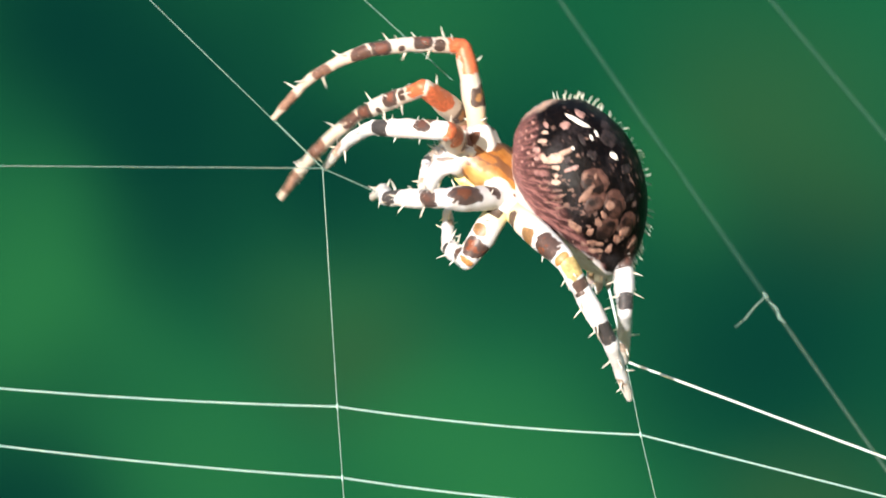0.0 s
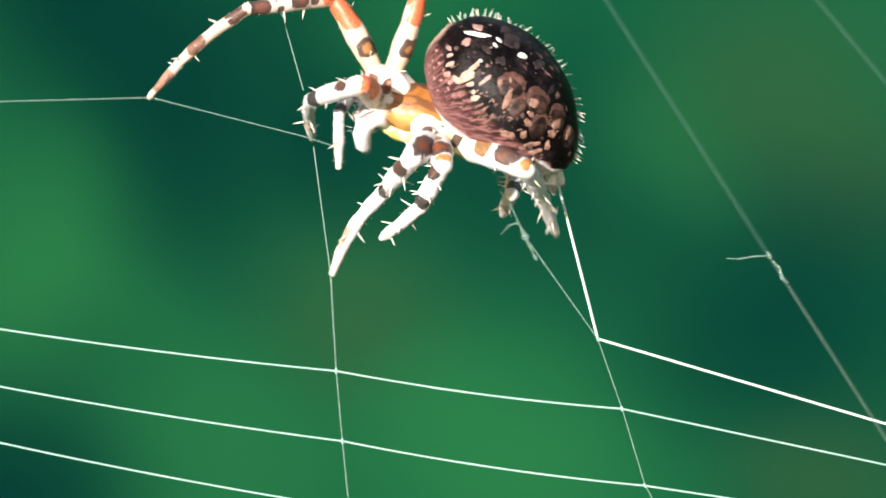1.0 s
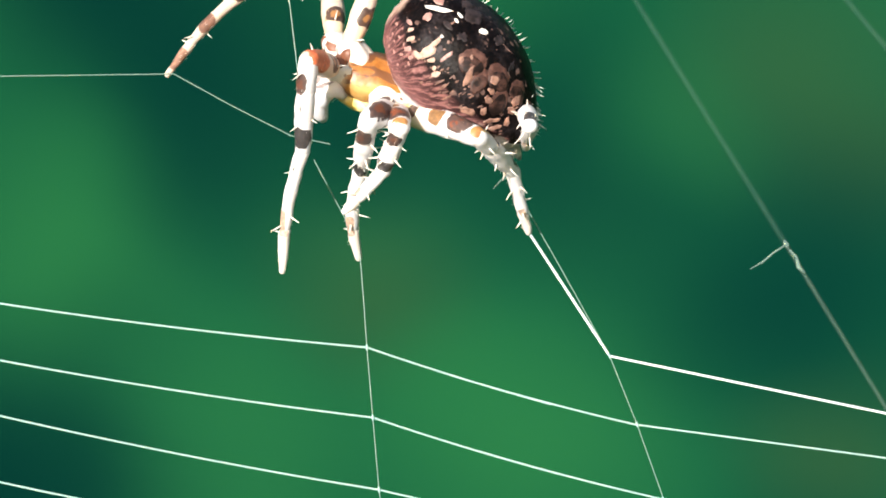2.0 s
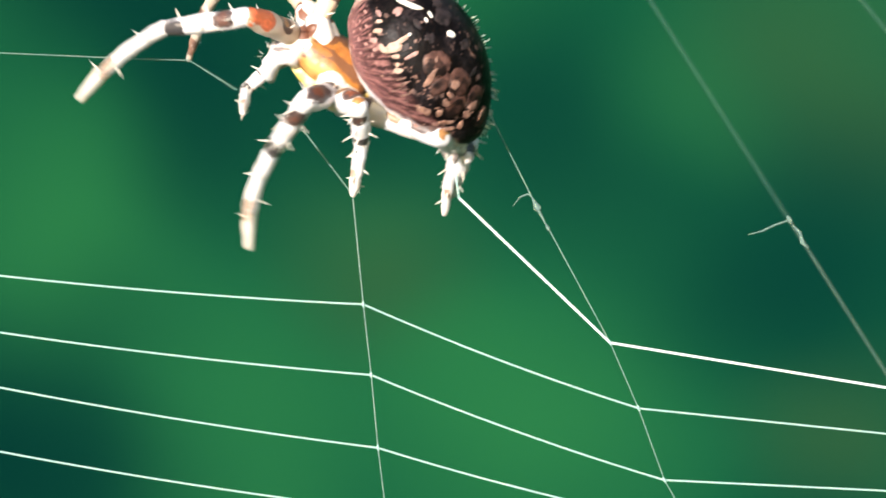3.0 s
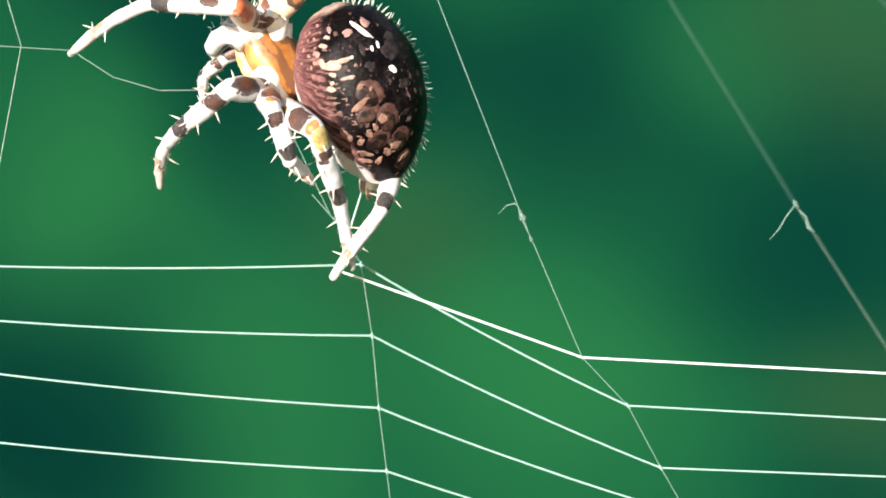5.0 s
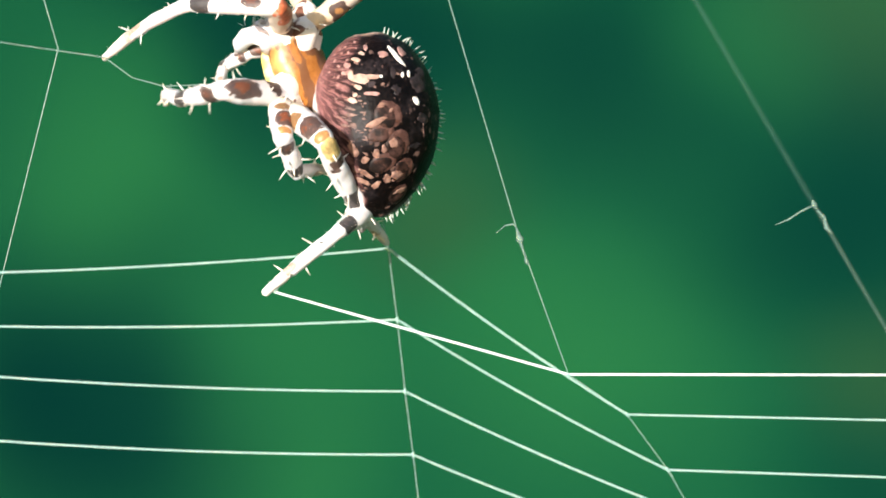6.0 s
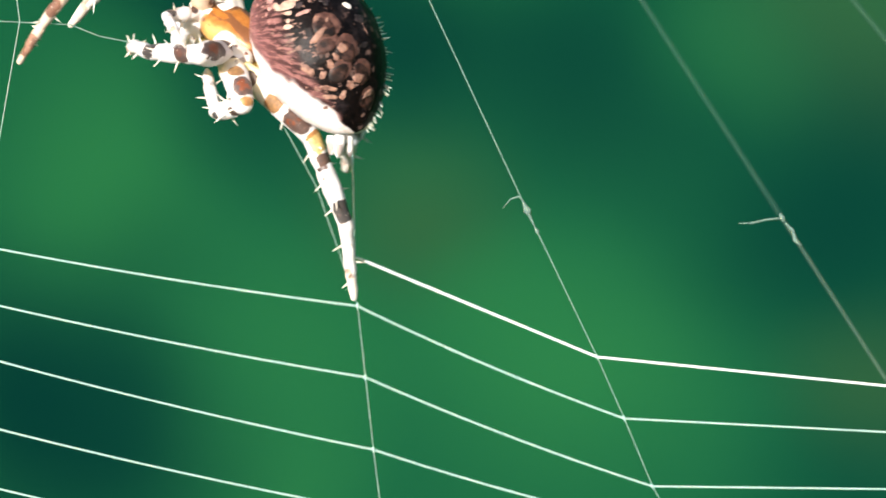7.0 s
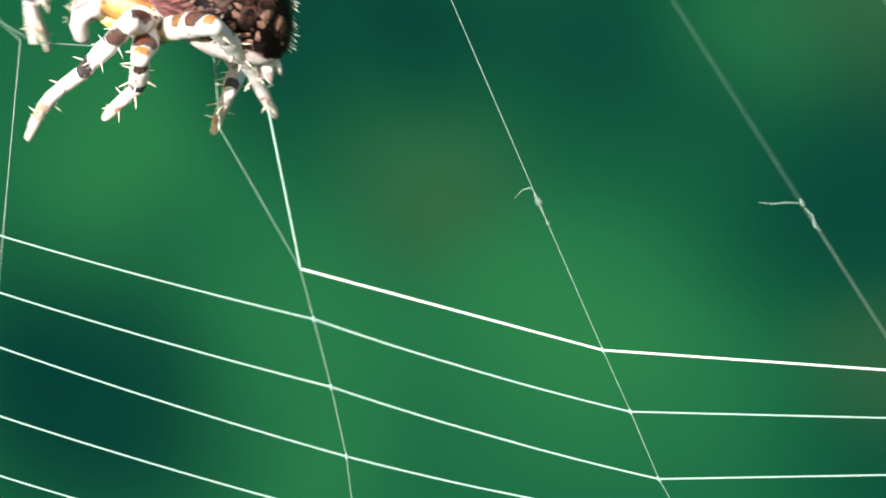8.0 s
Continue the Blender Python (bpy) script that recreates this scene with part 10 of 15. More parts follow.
    walk(WEB["s5m"], [
        (0, strand(-2.309,-0.48,-16.338, 0.9929,0.1182,-0.0114)), (0.3, strand(-2.658,-0.513,-15.392, 0.9916,0.118,-0.0538)), (0.5, strand(-2.515,-0.49,-15.068, 0.9897,0.1178,-0.0812)),
        (0.8, strand(-3.154,-0.537,-15.142, 0.989,0.1178,-0.0896)), (1, strand(-2.747,-0.467,-15.975, 0.9918,0.118,-0.0482)), (1.2, strand(-2.444,-0.407,-16.169, 0.9911,0.1179,-0.0614)),
        (1.5, strand(-2.099,-0.33,-15.632, 0.9873,0.1173,-0.1069)), (1.7, strand(-2.091,-0.313,-16.27, 0.9845,0.1169,-0.131)), (1.95, strand(-2.102,-0.295,-16.341, 0.9834,0.1168,-0.1388)),
        (2.2, strand(-2.064,-0.277,-16.076, 0.9807,0.1164,-0.157)), (2.5, strand(-2.041,-0.26,-15.636, 0.9764,0.1158,-0.1823)), (2.8, strand(-2.05,-0.253,-15.331, 0.9731,0.1154,-0.1996)),
        (3, strand(-2.453,-0.297,-15.34, 0.9726,0.1154,-0.2016)), (3.2, strand(-2.838,-0.34,-15.469, 0.9701,0.1152,-0.2135)), (3.5, strand(-3.264,-0.387,-15.54, 0.9694,0.1152,-0.2169)),
        (4, strand(-3.447,-0.387,-15.917, 0.9719,0.1154,-0.2054)), (4.2, strand(-3.589,-0.39,-15.963, 0.9693,0.1151,-0.2173)), (4.5, strand(-3.566,-0.367,-15.619, 0.9668,0.1148,-0.2282)),
        (4.7, strand(-3.709,-0.353,-15.385, 0.9625,0.1143,-0.2462)), (5.0, strand(-3.58,-0.292,-15.019, 0.9541,0.1132,-0.2774)), (5.25, strand(-3.356,-0.212,-14.786, 0.9451,0.1121,-0.3068)),
        (5.5, strand(-3.174,-0.138,-14.682, 0.9367,0.111,-0.332)), (5.8, strand(-3.095,-0.097,-14.666, 0.9319,0.1104,-0.3454)), (6, strand(-3.605,-0.137,-15.47, 0.9335,0.1107,-0.341)),
        (6.2, strand(-4.381,-0.24,-16.198, 0.9378,0.1113,-0.329)), (6.5, strand(-4.339,-0.25,-17.388, 0.9589,0.1137,-0.2601)), (6.75, strand(-4.042,-0.237,-17.626, 0.9659,0.1146,-0.2322)),
        (7, strand(-4.577,-0.323,-18.073, 0.9689,0.115,-0.2193)), (7.3, strand(-6.162,-0.497,-19.441, 0.9754,0.116,-0.1877)), (7.5, strand(-6.397,-0.513,-18.983, 0.9748,0.1159,-0.1904)),
        (7.8, strand(-6.063,-0.423,-18.628, 0.9744,0.1157,-0.1929)), (8, strand(-6.836,-0.483,-19.352, 0.9793,0.1163,-0.1657))])
    walk(WEB["s0r"], [
        (0, strand(10.758,1.08,-1.618, 0.9327,0.1085,-0.3439)), (0.3, strand(10.404,1.047,-1.374, 0.9418,0.1095,-0.3179)), (0.5, strand(9.648,0.963,-1.452, 0.9464,0.1101,-0.3036)),
        (0.8, strand(9.081,0.927,-1.831, 0.9528,0.1109,-0.2827)), (1, strand(8.797,0.913,-1.935, 0.9533,0.111,-0.2808)), (1.2, strand(8.828,0.94,-2.343, 0.956,0.1114,-0.2713)),
        (1.5, strand(8.706,0.96,-2.59, 0.9595,0.1118,-0.2585)), (1.7, strand(8.8,0.987,-3.706, 0.9696,0.113,-0.2171)), (1.95, strand(8.626,0.985,-3.977, 0.9718,0.1133,-0.207)),
        (2.2, strand(8.49,0.982,-4.182, 0.9763,0.1138,-0.1841)), (2.5, strand(8.34,0.978,-4.372, 0.981,0.1144,-0.1567)), (2.8, strand(8.259,0.977,-4.432, 0.9821,0.1145,-0.1496)),
        (3, strand(8.3,0.987,-4.415, 0.9801,0.1143,-0.1621)), (3.2, strand(7.57,0.903,-4.882, 0.9845,0.1149,-0.1327)), (3.5, strand(7.024,0.843,-5.095, 0.9845,0.1149,-0.1323)),
        (4, strand(7.178,0.883,-5.527, 0.9862,0.1152,-0.1187)), (4.2, strand(7.035,0.88,-5.851, 0.9877,0.1154,-0.1057)), (4.5, strand(6.582,0.847,-6.055, 0.9898,0.1157,-0.0837)),
        (4.7, strand(6.214,0.833,-6.344, 0.9905,0.1158,-0.0741)), (5.0, strand(5.73,0.821,-6.76, 0.9916,0.1161,-0.0574)), (5.25, strand(5.232,0.814,-7.185, 0.9923,0.1163,-0.0422)),
        (5.5, strand(4.721,0.805,-7.617, 0.9928,0.1164,-0.0288)), (5.8, strand(4.296,0.787,-7.917, 0.993,0.1165,-0.019)), (6, strand(3.727,0.74,-8.836, 0.9931,0.1166,-0.0087)),
        (6.2, strand(4.148,0.78,-8.937, 0.9926,0.1165,-0.0341)), (6.5, strand(5.733,0.953,-8.045, 0.9895,0.116,-0.0859)), (6.75, strand(5.92,0.953,-7.471, 0.9875,0.1157,-0.1071)),
        (7, strand(5.741,0.91,-7.736, 0.9877,0.1157,-0.1049)), (7.3, strand(4.949,0.833,-8.651, 0.9893,0.116,-0.0885)), (7.5, strand(5.188,0.873,-8.445, 0.9896,0.116,-0.0845)),
        (7.8, strand(5.449,0.953,-8.125, 0.9895,0.116,-0.0858)), (8, strand(5.089,0.943,-8.347, 0.9903,0.1162,-0.0756))])
    walk(WEB["s0m_0"], keep("s0m_0", [
        (0, strand(10.758,1.08,-1.618, -0.23,-0.027,0.973)), (0.3, strand(10.404,1.047,-1.374, -0.142,-0.017,0.99)), (0.5, strand(9.648,0.963,-1.452, -0.16,-0.019,0.987)),
        (0.8, strand(9.081,0.927,-1.831, -0.225,-0.027,0.974)), (1, strand(8.797,0.913,-1.935, -0.249,-0.03,0.968)), (1.2, strand(8.828,0.94,-2.343, -0.268,-0.032,0.963)),
        (1.5, strand(8.706,0.96,-2.59, -0.386,-0.046,0.921)), (1.7, strand(8.8,0.987,-3.706, -0.476,-0.056,0.877)), (1.95, strand(8.626,0.985,-3.977, -0.533,-0.063,0.844)),
        (2.2, strand(8.49,0.982,-4.182, -0.592,-0.07,0.803)), (2.5, strand(8.34,0.978,-4.372, -0.663,-0.079,0.745)), (2.8, strand(8.259,0.977,-4.432, -0.726,-0.086,0.683)),
        (3, strand(8.3,0.987,-4.415, -0.72,-0.086,0.688)), (3.2, strand(7.57,0.903,-4.882, -0.786,-0.094,0.611)), (3.5, strand(7.024,0.843,-5.095, -0.833,-0.099,0.545)),
        (4, strand(7.178,0.883,-5.527, -0.87,-0.104,0.482)), (4.2, strand(7.035,0.88,-5.851, -0.891,-0.107,0.441)), (4.5, strand(6.582,0.847,-6.055, -0.92,-0.11,0.377)),
        (4.7, strand(6.214,0.833,-6.344, -0.933,-0.112,0.343)), (5.0, strand(5.73,0.821,-6.76, -0.935,-0.112,0.337)), (5.25, strand(5.232,0.814,-7.185, -0.935,-0.112,0.336)),
        (5.5, strand(4.721,0.805,-7.617, -0.936,-0.112,0.334)), (5.8, strand(4.296,0.787,-7.917, -0.938,-0.113,0.327)), (6, strand(3.727,0.74,-8.836, -0.955,-0.115,0.274)),
        (6.2, strand(4.148,0.78,-8.937, -0.947,-0.114,0.299)), (6.5, strand(5.733,0.953,-8.045, -0.929,-0.111,0.353)), (6.75, strand(5.92,0.953,-7.471, -0.902,-0.108,0.417)),
        (7, strand(5.741,0.91,-7.736, -0.917,-0.11,0.383)), (7.3, strand(4.949,0.833,-8.651, -0.942,-0.113,0.316)), (7.5, strand(5.188,0.873,-8.445, -0.945,-0.113,0.306)),
        (7.8, strand(5.449,0.953,-8.125, -0.943,-0.113,0.314)), (8, strand(5.089,0.943,-8.347, -0.958,-0.115,0.263))]))
    walk(WEB["s0m_3"], keep("s0m_3", [
        (0, strand(10.738,1.078,-1.534, -0.23,-0.027,0.973)), (0.3, strand(10.18,1.02,0.186, -0.142,-0.017,0.99)), (0.5, strand(9.272,0.918,0.87, -0.16,-0.019,0.987)),
        (0.8, strand(8.283,0.832,1.628, -0.225,-0.027,0.974)), (1, strand(7.729,0.787,2.216, -0.249,-0.03,0.968)), (1.2, strand(7.751,0.812,1.522, -0.268,-0.032,0.963)),
        (1.5, strand(7.36,0.8,0.624, -0.386,-0.046,0.921)), (1.7, strand(7.249,0.803,-0.848, -0.476,-0.056,0.877)), (1.95, strand(6.757,0.764,-1.015, -0.533,-0.063,0.844)),
        (2.2, strand(6.231,0.714,-1.12, -0.592,-0.07,0.803)), (2.5, strand(5.482,0.639,-1.158, -0.663,-0.079,0.745)), (2.8, strand(4.616,0.544,-1.004, -0.726,-0.086,0.683)),
        (3, strand(3.632,0.431,0.046, -0.72,-0.086,0.688)), (3.2, strand(2.477,0.296,-0.924, -0.786,-0.094,0.611)), (3.5, strand(1.597,0.195,-1.544, -0.833,-0.099,0.545)),
        (4, strand(0.317,0.063,-1.724, -0.87,-0.104,0.482)), (4.2, strand(0.067,0.047,-2.406, -0.891,-0.107,0.441)), (4.5, strand(-0.957,-0.056,-2.967, -0.92,-0.11,0.377)),
        (4.7, strand(-1.572,-0.099,-3.479, -0.933,-0.112,0.343)), (5.0, strand(-2.636,-0.182,-3.745, -0.935,-0.112,0.337)), (5.25, strand(-3.689,-0.256,-3.981, -0.935,-0.112,0.336)),
        (5.5, strand(-4.807,-0.339,-4.214, -0.936,-0.112,0.334)), (5.8, strand(-6.003,-0.452,-4.332, -0.938,-0.113,0.327)), (6, strand(-6.938,-0.543,-5.776, -0.955,-0.115,0.274)),
        (6.2, strand(-5.651,-0.398,-5.841, -0.947,-0.114,0.299)), (6.5, strand(-2.353,-0.015,-4.976, -0.929,-0.111,0.353)), (6.75, strand(-2.079,-0.004,-3.776, -0.902,-0.108,0.417)),
        (7, strand(-2.58,-0.087,-4.263, -0.917,-0.11,0.383)), (7.3, strand(-4.636,-0.317,-5.43, -0.942,-0.113,0.316)), (7.5, strand(-5.132,-0.366,-5.1, -0.945,-0.113,0.306)),
        (7.8, strand(-5.058,-0.307,-4.621, -0.943,-0.113,0.314)), (8, strand(-5.986,-0.386,-5.302, -0.958,-0.115,0.263))]))
    walk(WEB["s0m_1"], between("s0m_0", "s0m_3", 0.3333))
    walk(WEB["s0m_2"], between("s0m_0", "s0m_3", 0.6667))
    walk(WEB["tail_0"], keep("tail_0", [
        (0, strand(9.823,0.87,2.301, -0.462,-0.055,0.885)), (0.3, strand(9.613,0.853,4.087, -0.711,-0.084,0.698)), (0.5, strand(8.633,0.743,4.759, -0.468,-0.055,0.882)),
        (0.8, strand(7.39,0.627,5.465, -0.464,-0.055,0.884)), (1, strand(6.742,0.57,6.029, -0.713,-0.085,0.696)), (1.2, strand(6.688,0.587,5.315, -0.637,-0.076,0.767)),
        (1.5, strand(5.834,0.52,4.255, -0.402,-0.048,0.914)), (1.7, strand(5.366,0.48,2.611, -0.396,-0.047,0.917)), (1.95, strand(4.652,0.415,2.312, -0.349,-0.042,0.936)),
        (2.2, strand(3.892,0.337,2.045, -0.249,-0.03,0.968)), (2.5, strand(2.866,0.229,1.778, -0.114,-0.014,0.993)), (2.8, strand(1.752,0.103,1.687, -0.01,-0.001,1)),
        (3, strand(0.791,-0.007,2.759, -0.124,-0.015,0.992)), (3.2, strand(-0.623,-0.173,1.484, -0.072,-0.009,0.997)), (3.5, strand(-1.686,-0.297,0.605, -0.131,-0.016,0.991)),
        (4, strand(-3.112,-0.447,0.178, 0.05,0.006,0.999)), (4.2, strand(-3.446,-0.473,-0.668, 0.08,0.01,0.997)), (4.5, strand(-4.581,-0.59,-1.479, 0.11,0.013,0.994)),
        (4.7, strand(-5.246,-0.64,-2.124, 0.152,0.018,0.988)), (5.0, strand(-6.318,-0.724,-2.415, 0.297,0.036,0.954)), (5.25, strand(-7.372,-0.799,-2.654, 0.432,0.052,0.9)),
        (5.5, strand(-8.491,-0.882,-2.893, 0.555,0.067,0.829)), (5.8, strand(-9.696,-0.997,-3.041, 0.664,0.081,0.743)), (6, strand(-10.695,-1.097,-4.692, 0.675,0.082,0.734)),
        (6.2, strand(-9.38,-0.947,-4.656, 0.507,0.061,0.86)), (6.5, strand(-6.013,-0.553,-3.582, -0.032,-0.004,0.999)), (6.75, strand(-5.634,-0.53,-2.129, -0.111,-0.014,0.994)),
        (7, strand(-6.193,-0.62,-2.751, -0.024,-0.003,1)), (7.3, strand(-8.345,-0.863,-4.178, -0.075,-0.009,0.997)), (7.5, strand(-8.853,-0.913,-3.889, -0.079,-0.01,0.997)),
        (7.8, strand(-8.769,-0.853,-3.378, -0.178,-0.022,0.984)), (8, strand(-9.756,-0.94,-4.26, -0.195,-0.024,0.98))]))
    walk(WEB["tail_3"], keep("tail_3", [
        (0, strand(9.824,0.87,2.3, -0.462,-0.055,0.885)), (0.3, strand(9.608,0.853,4.092, -0.711,-0.084,0.698)), (0.5, strand(8.636,0.744,4.754, -0.468,-0.055,0.882)),
        (0.8, strand(7.395,0.627,5.456, -0.464,-0.055,0.884)), (1, strand(6.745,0.57,6.026, -0.713,-0.085,0.696)), (1.2, strand(6.693,0.587,5.309, -0.637,-0.076,0.767)),
        (1.5, strand(5.255,0.451,5.573, -0.402,-0.048,0.914)), (1.7, strand(4.57,0.385,4.452, -0.396,-0.047,0.917)), (1.95, strand(3.937,0.329,4.232, -0.349,-0.042,0.936)),
        (2.2, strand(3.347,0.272,4.167, -0.249,-0.03,0.968)), (2.5, strand(2.594,0.196,4.152, -0.114,-0.014,0.993)), (2.8, strand(1.728,0.1,4.066, -0.01,-0.001,1)),
        (3, strand(0.71,-0.016,3.406, -0.124,-0.015,0.992)), (3.2, strand(-0.703,-0.183,2.588, -0.072,-0.009,0.997)), (3.5, strand(-1.888,-0.321,2.124, -0.131,-0.016,0.991)),
        (4, strand(-3.054,-0.44,1.341, 0.05,0.006,0.999)), (4.2, strand(-3.287,-0.454,1.312, 0.08,0.01,0.997)), (4.5, strand(-4.318,-0.558,0.89, 0.11,0.013,0.994)),
        (4.7, strand(-4.856,-0.593,0.412, 0.152,0.018,0.988)), (5.0, strand(-5.52,-0.627,0.149, 0.297,0.036,0.954)), (5.25, strand(-6.125,-0.648,-0.055, 0.432,0.052,0.9)),
        (5.5, strand(-6.695,-0.665,-0.211, 0.555,0.067,0.829)), (5.8, strand(-7.145,-0.687,-0.185, 0.664,0.081,0.743)), (6, strand(-7.714,-0.735,-1.449, 0.675,0.082,0.734)),
        (6.2, strand(-7.613,-0.732,-1.658, 0.507,0.061,0.86)), (6.5, strand(-6.106,-0.565,-0.699, -0.032,-0.004,0.999)), (6.75, strand(-5.955,-0.569,0.73, -0.111,-0.014,0.994)),
        (7, strand(-6.283,-0.631,1.016, -0.024,-0.003,1)), (7.3, strand(-8.704,-0.908,0.589, -0.075,-0.009,0.997)), (7.5, strand(-9.27,-0.965,1.383, -0.079,-0.01,0.997)),
        (7.8, strand(-9.903,-0.993,2.898, -0.178,-0.022,0.984)), (8, strand(-11.335,-1.134,3.66, -0.195,-0.024,0.98))]))
    walk(WEB["tail_1"], between("tail_0", "tail_3", 0.3333))
    walk(WEB["tail_2"], between("tail_0", "tail_3", 0.6667))
    walk(WEB["ra1"], [
        (0, strand(-3.505,-0.623,-3.798, 0.0724,0.0086,-0.9973)), (0.3, strand(-3.908,-0.663,-2.814, 0.0649,0.0077,-0.9979)), (0.5, strand(-3.791,-0.643,-2.48, 0.0653,0.0078,-0.9978)),
        (0.8, strand(-4.594,-0.71,-2.577, 0.111,0.0134,-0.9937)), (1, strand(-4.103,-0.63,-3.482, 0.0889,0.0107,-0.996)), (1.2, strand(-3.717,-0.56,-3.666, 0.0821,0.0099,-0.9966)),
        (1.5, strand(-3.318,-0.477,-2.78, 0.0787,0.0095,-0.9969)), (1.7, strand(-3.364,-0.467,-3.495, 0.0805,0.0097,-0.9967)), (1.95, strand(-3.412,-0.453,-3.561, 0.0833,0.01,-0.9965)),
        (2.2, strand(-3.398,-0.438,-3.291, 0.0878,0.0106,-0.9961)), (2.5, strand(-3.391,-0.423,-2.836, 0.093,0.0112,-0.9956)), (2.8, strand(-3.404,-0.417,-2.5, 0.0953,0.0115,-0.9954)),
        (3, strand(-3.889,-0.47,-2.482, 0.1109,0.0134,-0.9937)), (3.2, strand(-4.3,-0.517,-2.669, 0.1186,0.0143,-0.9928)), (3.5, strand(-4.917,-0.587,-2.714, 0.1418,0.0172,-0.9898)),
        (4, strand(-5.182,-0.597,-3.112, 0.1427,0.0173,-0.9896)), (4.2, strand(-5.378,-0.607,-3.156, 0.1646,0.0199,-0.9862)), (4.5, strand(-5.466,-0.597,-2.751, 0.1797,0.0218,-0.9835)),
        (4.7, strand(-5.444,-0.563,-2.513, 0.1707,0.0207,-0.9851)), (5.0, strand(-5.16,-0.483,-2.129, 0.1523,0.0185,-0.9882)), (5.25, strand(-4.911,-0.4,-1.875, 0.134,0.0162,-0.9909)),
        (5.5, strand(-4.752,-0.329,-1.751, 0.1181,0.0143,-0.9929)), (5.8, strand(-4.697,-0.29,-1.724, 0.1096,0.0133,-0.9939)), (6, strand(-5.15,-0.323,-2.581, 0.1249,0.0151,-0.9921)),
        (6.2, strand(-6.06,-0.443,-3.453, 0.1445,0.0175,-0.9894)), (6.5, strand(-5.798,-0.427,-4.445, 0.1014,0.0123,-0.9948)), (6.75, strand(-5.475,-0.41,-4.654, 0.1076,0.0131,-0.9941)),
        (7, strand(-6.062,-0.503,-5.164, 0.1091,0.0133,-0.9939)), (7.3, strand(-8.025,-0.723,-6.73, 0.1594,0.0194,-0.987)), (7.5, strand(-8.588,-0.78,-6.272, 0.2337,0.0285,-0.9719)),
        (7.8, strand(-7.955,-0.653,-5.931, 0.1607,0.0196,-0.9868)), (8, strand(-9.137,-0.763,-6.73, 0.2464,0.03,-0.9687))])
    walk(WEB["ra2"], [
        (0, strand(-3.253,-0.593,-7.268, 0.0677,0.0081,-0.9977)), (0.3, strand(-3.684,-0.637,-6.257, 0.0907,0.0109,-0.9958)), (0.5, strand(-3.568,-0.617,-5.898, 0.0979,0.0117,-0.9951)),
        (0.8, strand(-4.206,-0.663,-6.051, 0.1001,0.012,-0.9949)), (1, strand(-3.798,-0.593,-6.903, 0.1008,0.0121,-0.9948)), (1.2, strand(-3.44,-0.527,-7.034, 0.0828,0.0099,-0.9965)),
        (1.5, strand(-3.04,-0.443,-6.291, 0.0627,0.0075,-0.998)), (1.7, strand(-3.087,-0.433,-6.924, 0.0781,0.0094,-0.9969)), (1.95, strand(-3.125,-0.418,-6.995, 0.0856,0.0103,-0.9963)),
        (2.2, strand(-3.095,-0.401,-6.734, 0.088,0.0106,-0.9961)), (2.5, strand(-3.068,-0.384,-6.292, 0.0872,0.0105,-0.9961)), (2.8, strand(-3.073,-0.377,-5.961, 0.0854,0.0103,-0.9963)),
        (3, strand(-3.503,-0.423,-5.943, 0.0923,0.0111,-0.9957)), (3.2, strand(-3.887,-0.467,-6.129, 0.0937,0.0113,-0.9955)), (3.5, strand(-4.422,-0.527,-6.173, 0.1234,0.0149,-0.9922)),
        (4, strand(-4.687,-0.537,-6.544, 0.1459,0.0177,-0.9891)), (4.2, strand(-4.801,-0.537,-6.616, 0.1394,0.0169,-0.9901)), (4.5, strand(-4.834,-0.52,-6.213, 0.1521,0.0184,-0.9882)),
        (4.7, strand(-4.839,-0.49,-6.003, 0.1155,0.014,-0.9932)), (5.0, strand(-4.62,-0.418,-5.633, 0.0907,0.011,-0.9958)), (5.25, strand(-4.438,-0.343,-5.38, 0.1016,0.0123,-0.9947)),
        (5.5, strand(-4.335,-0.278,-5.252, 0.1226,0.0148,-0.9923)), (5.8, strand(-4.312,-0.243,-5.222, 0.1372,0.0166,-0.9904)), (6, strand(-4.71,-0.27,-6.08, 0.1086,0.0131,-0.994)),
        (6.2, strand(-5.566,-0.383,-6.839, 0.1323,0.016,-0.9911)), (6.5, strand(-5.441,-0.383,-7.944, 0.1067,0.0129,-0.9942)), (6.75, strand(-5.09,-0.363,-8.208, 0.0923,0.0112,-0.9957)),
        (7, strand(-5.678,-0.457,-8.661, 0.1074,0.013,-0.9941)), (7.3, strand(-7.478,-0.657,-10.114, 0.1709,0.0208,-0.9851)), (7.5, strand(-7.767,-0.68,-9.685, 0.1873,0.0228,-0.982)),
        (7.8, strand(-7.407,-0.587,-9.291, 0.1709,0.0208,-0.9851)), (8, strand(-8.288,-0.66,-10.064, 0.2111,0.0257,-0.9771))])
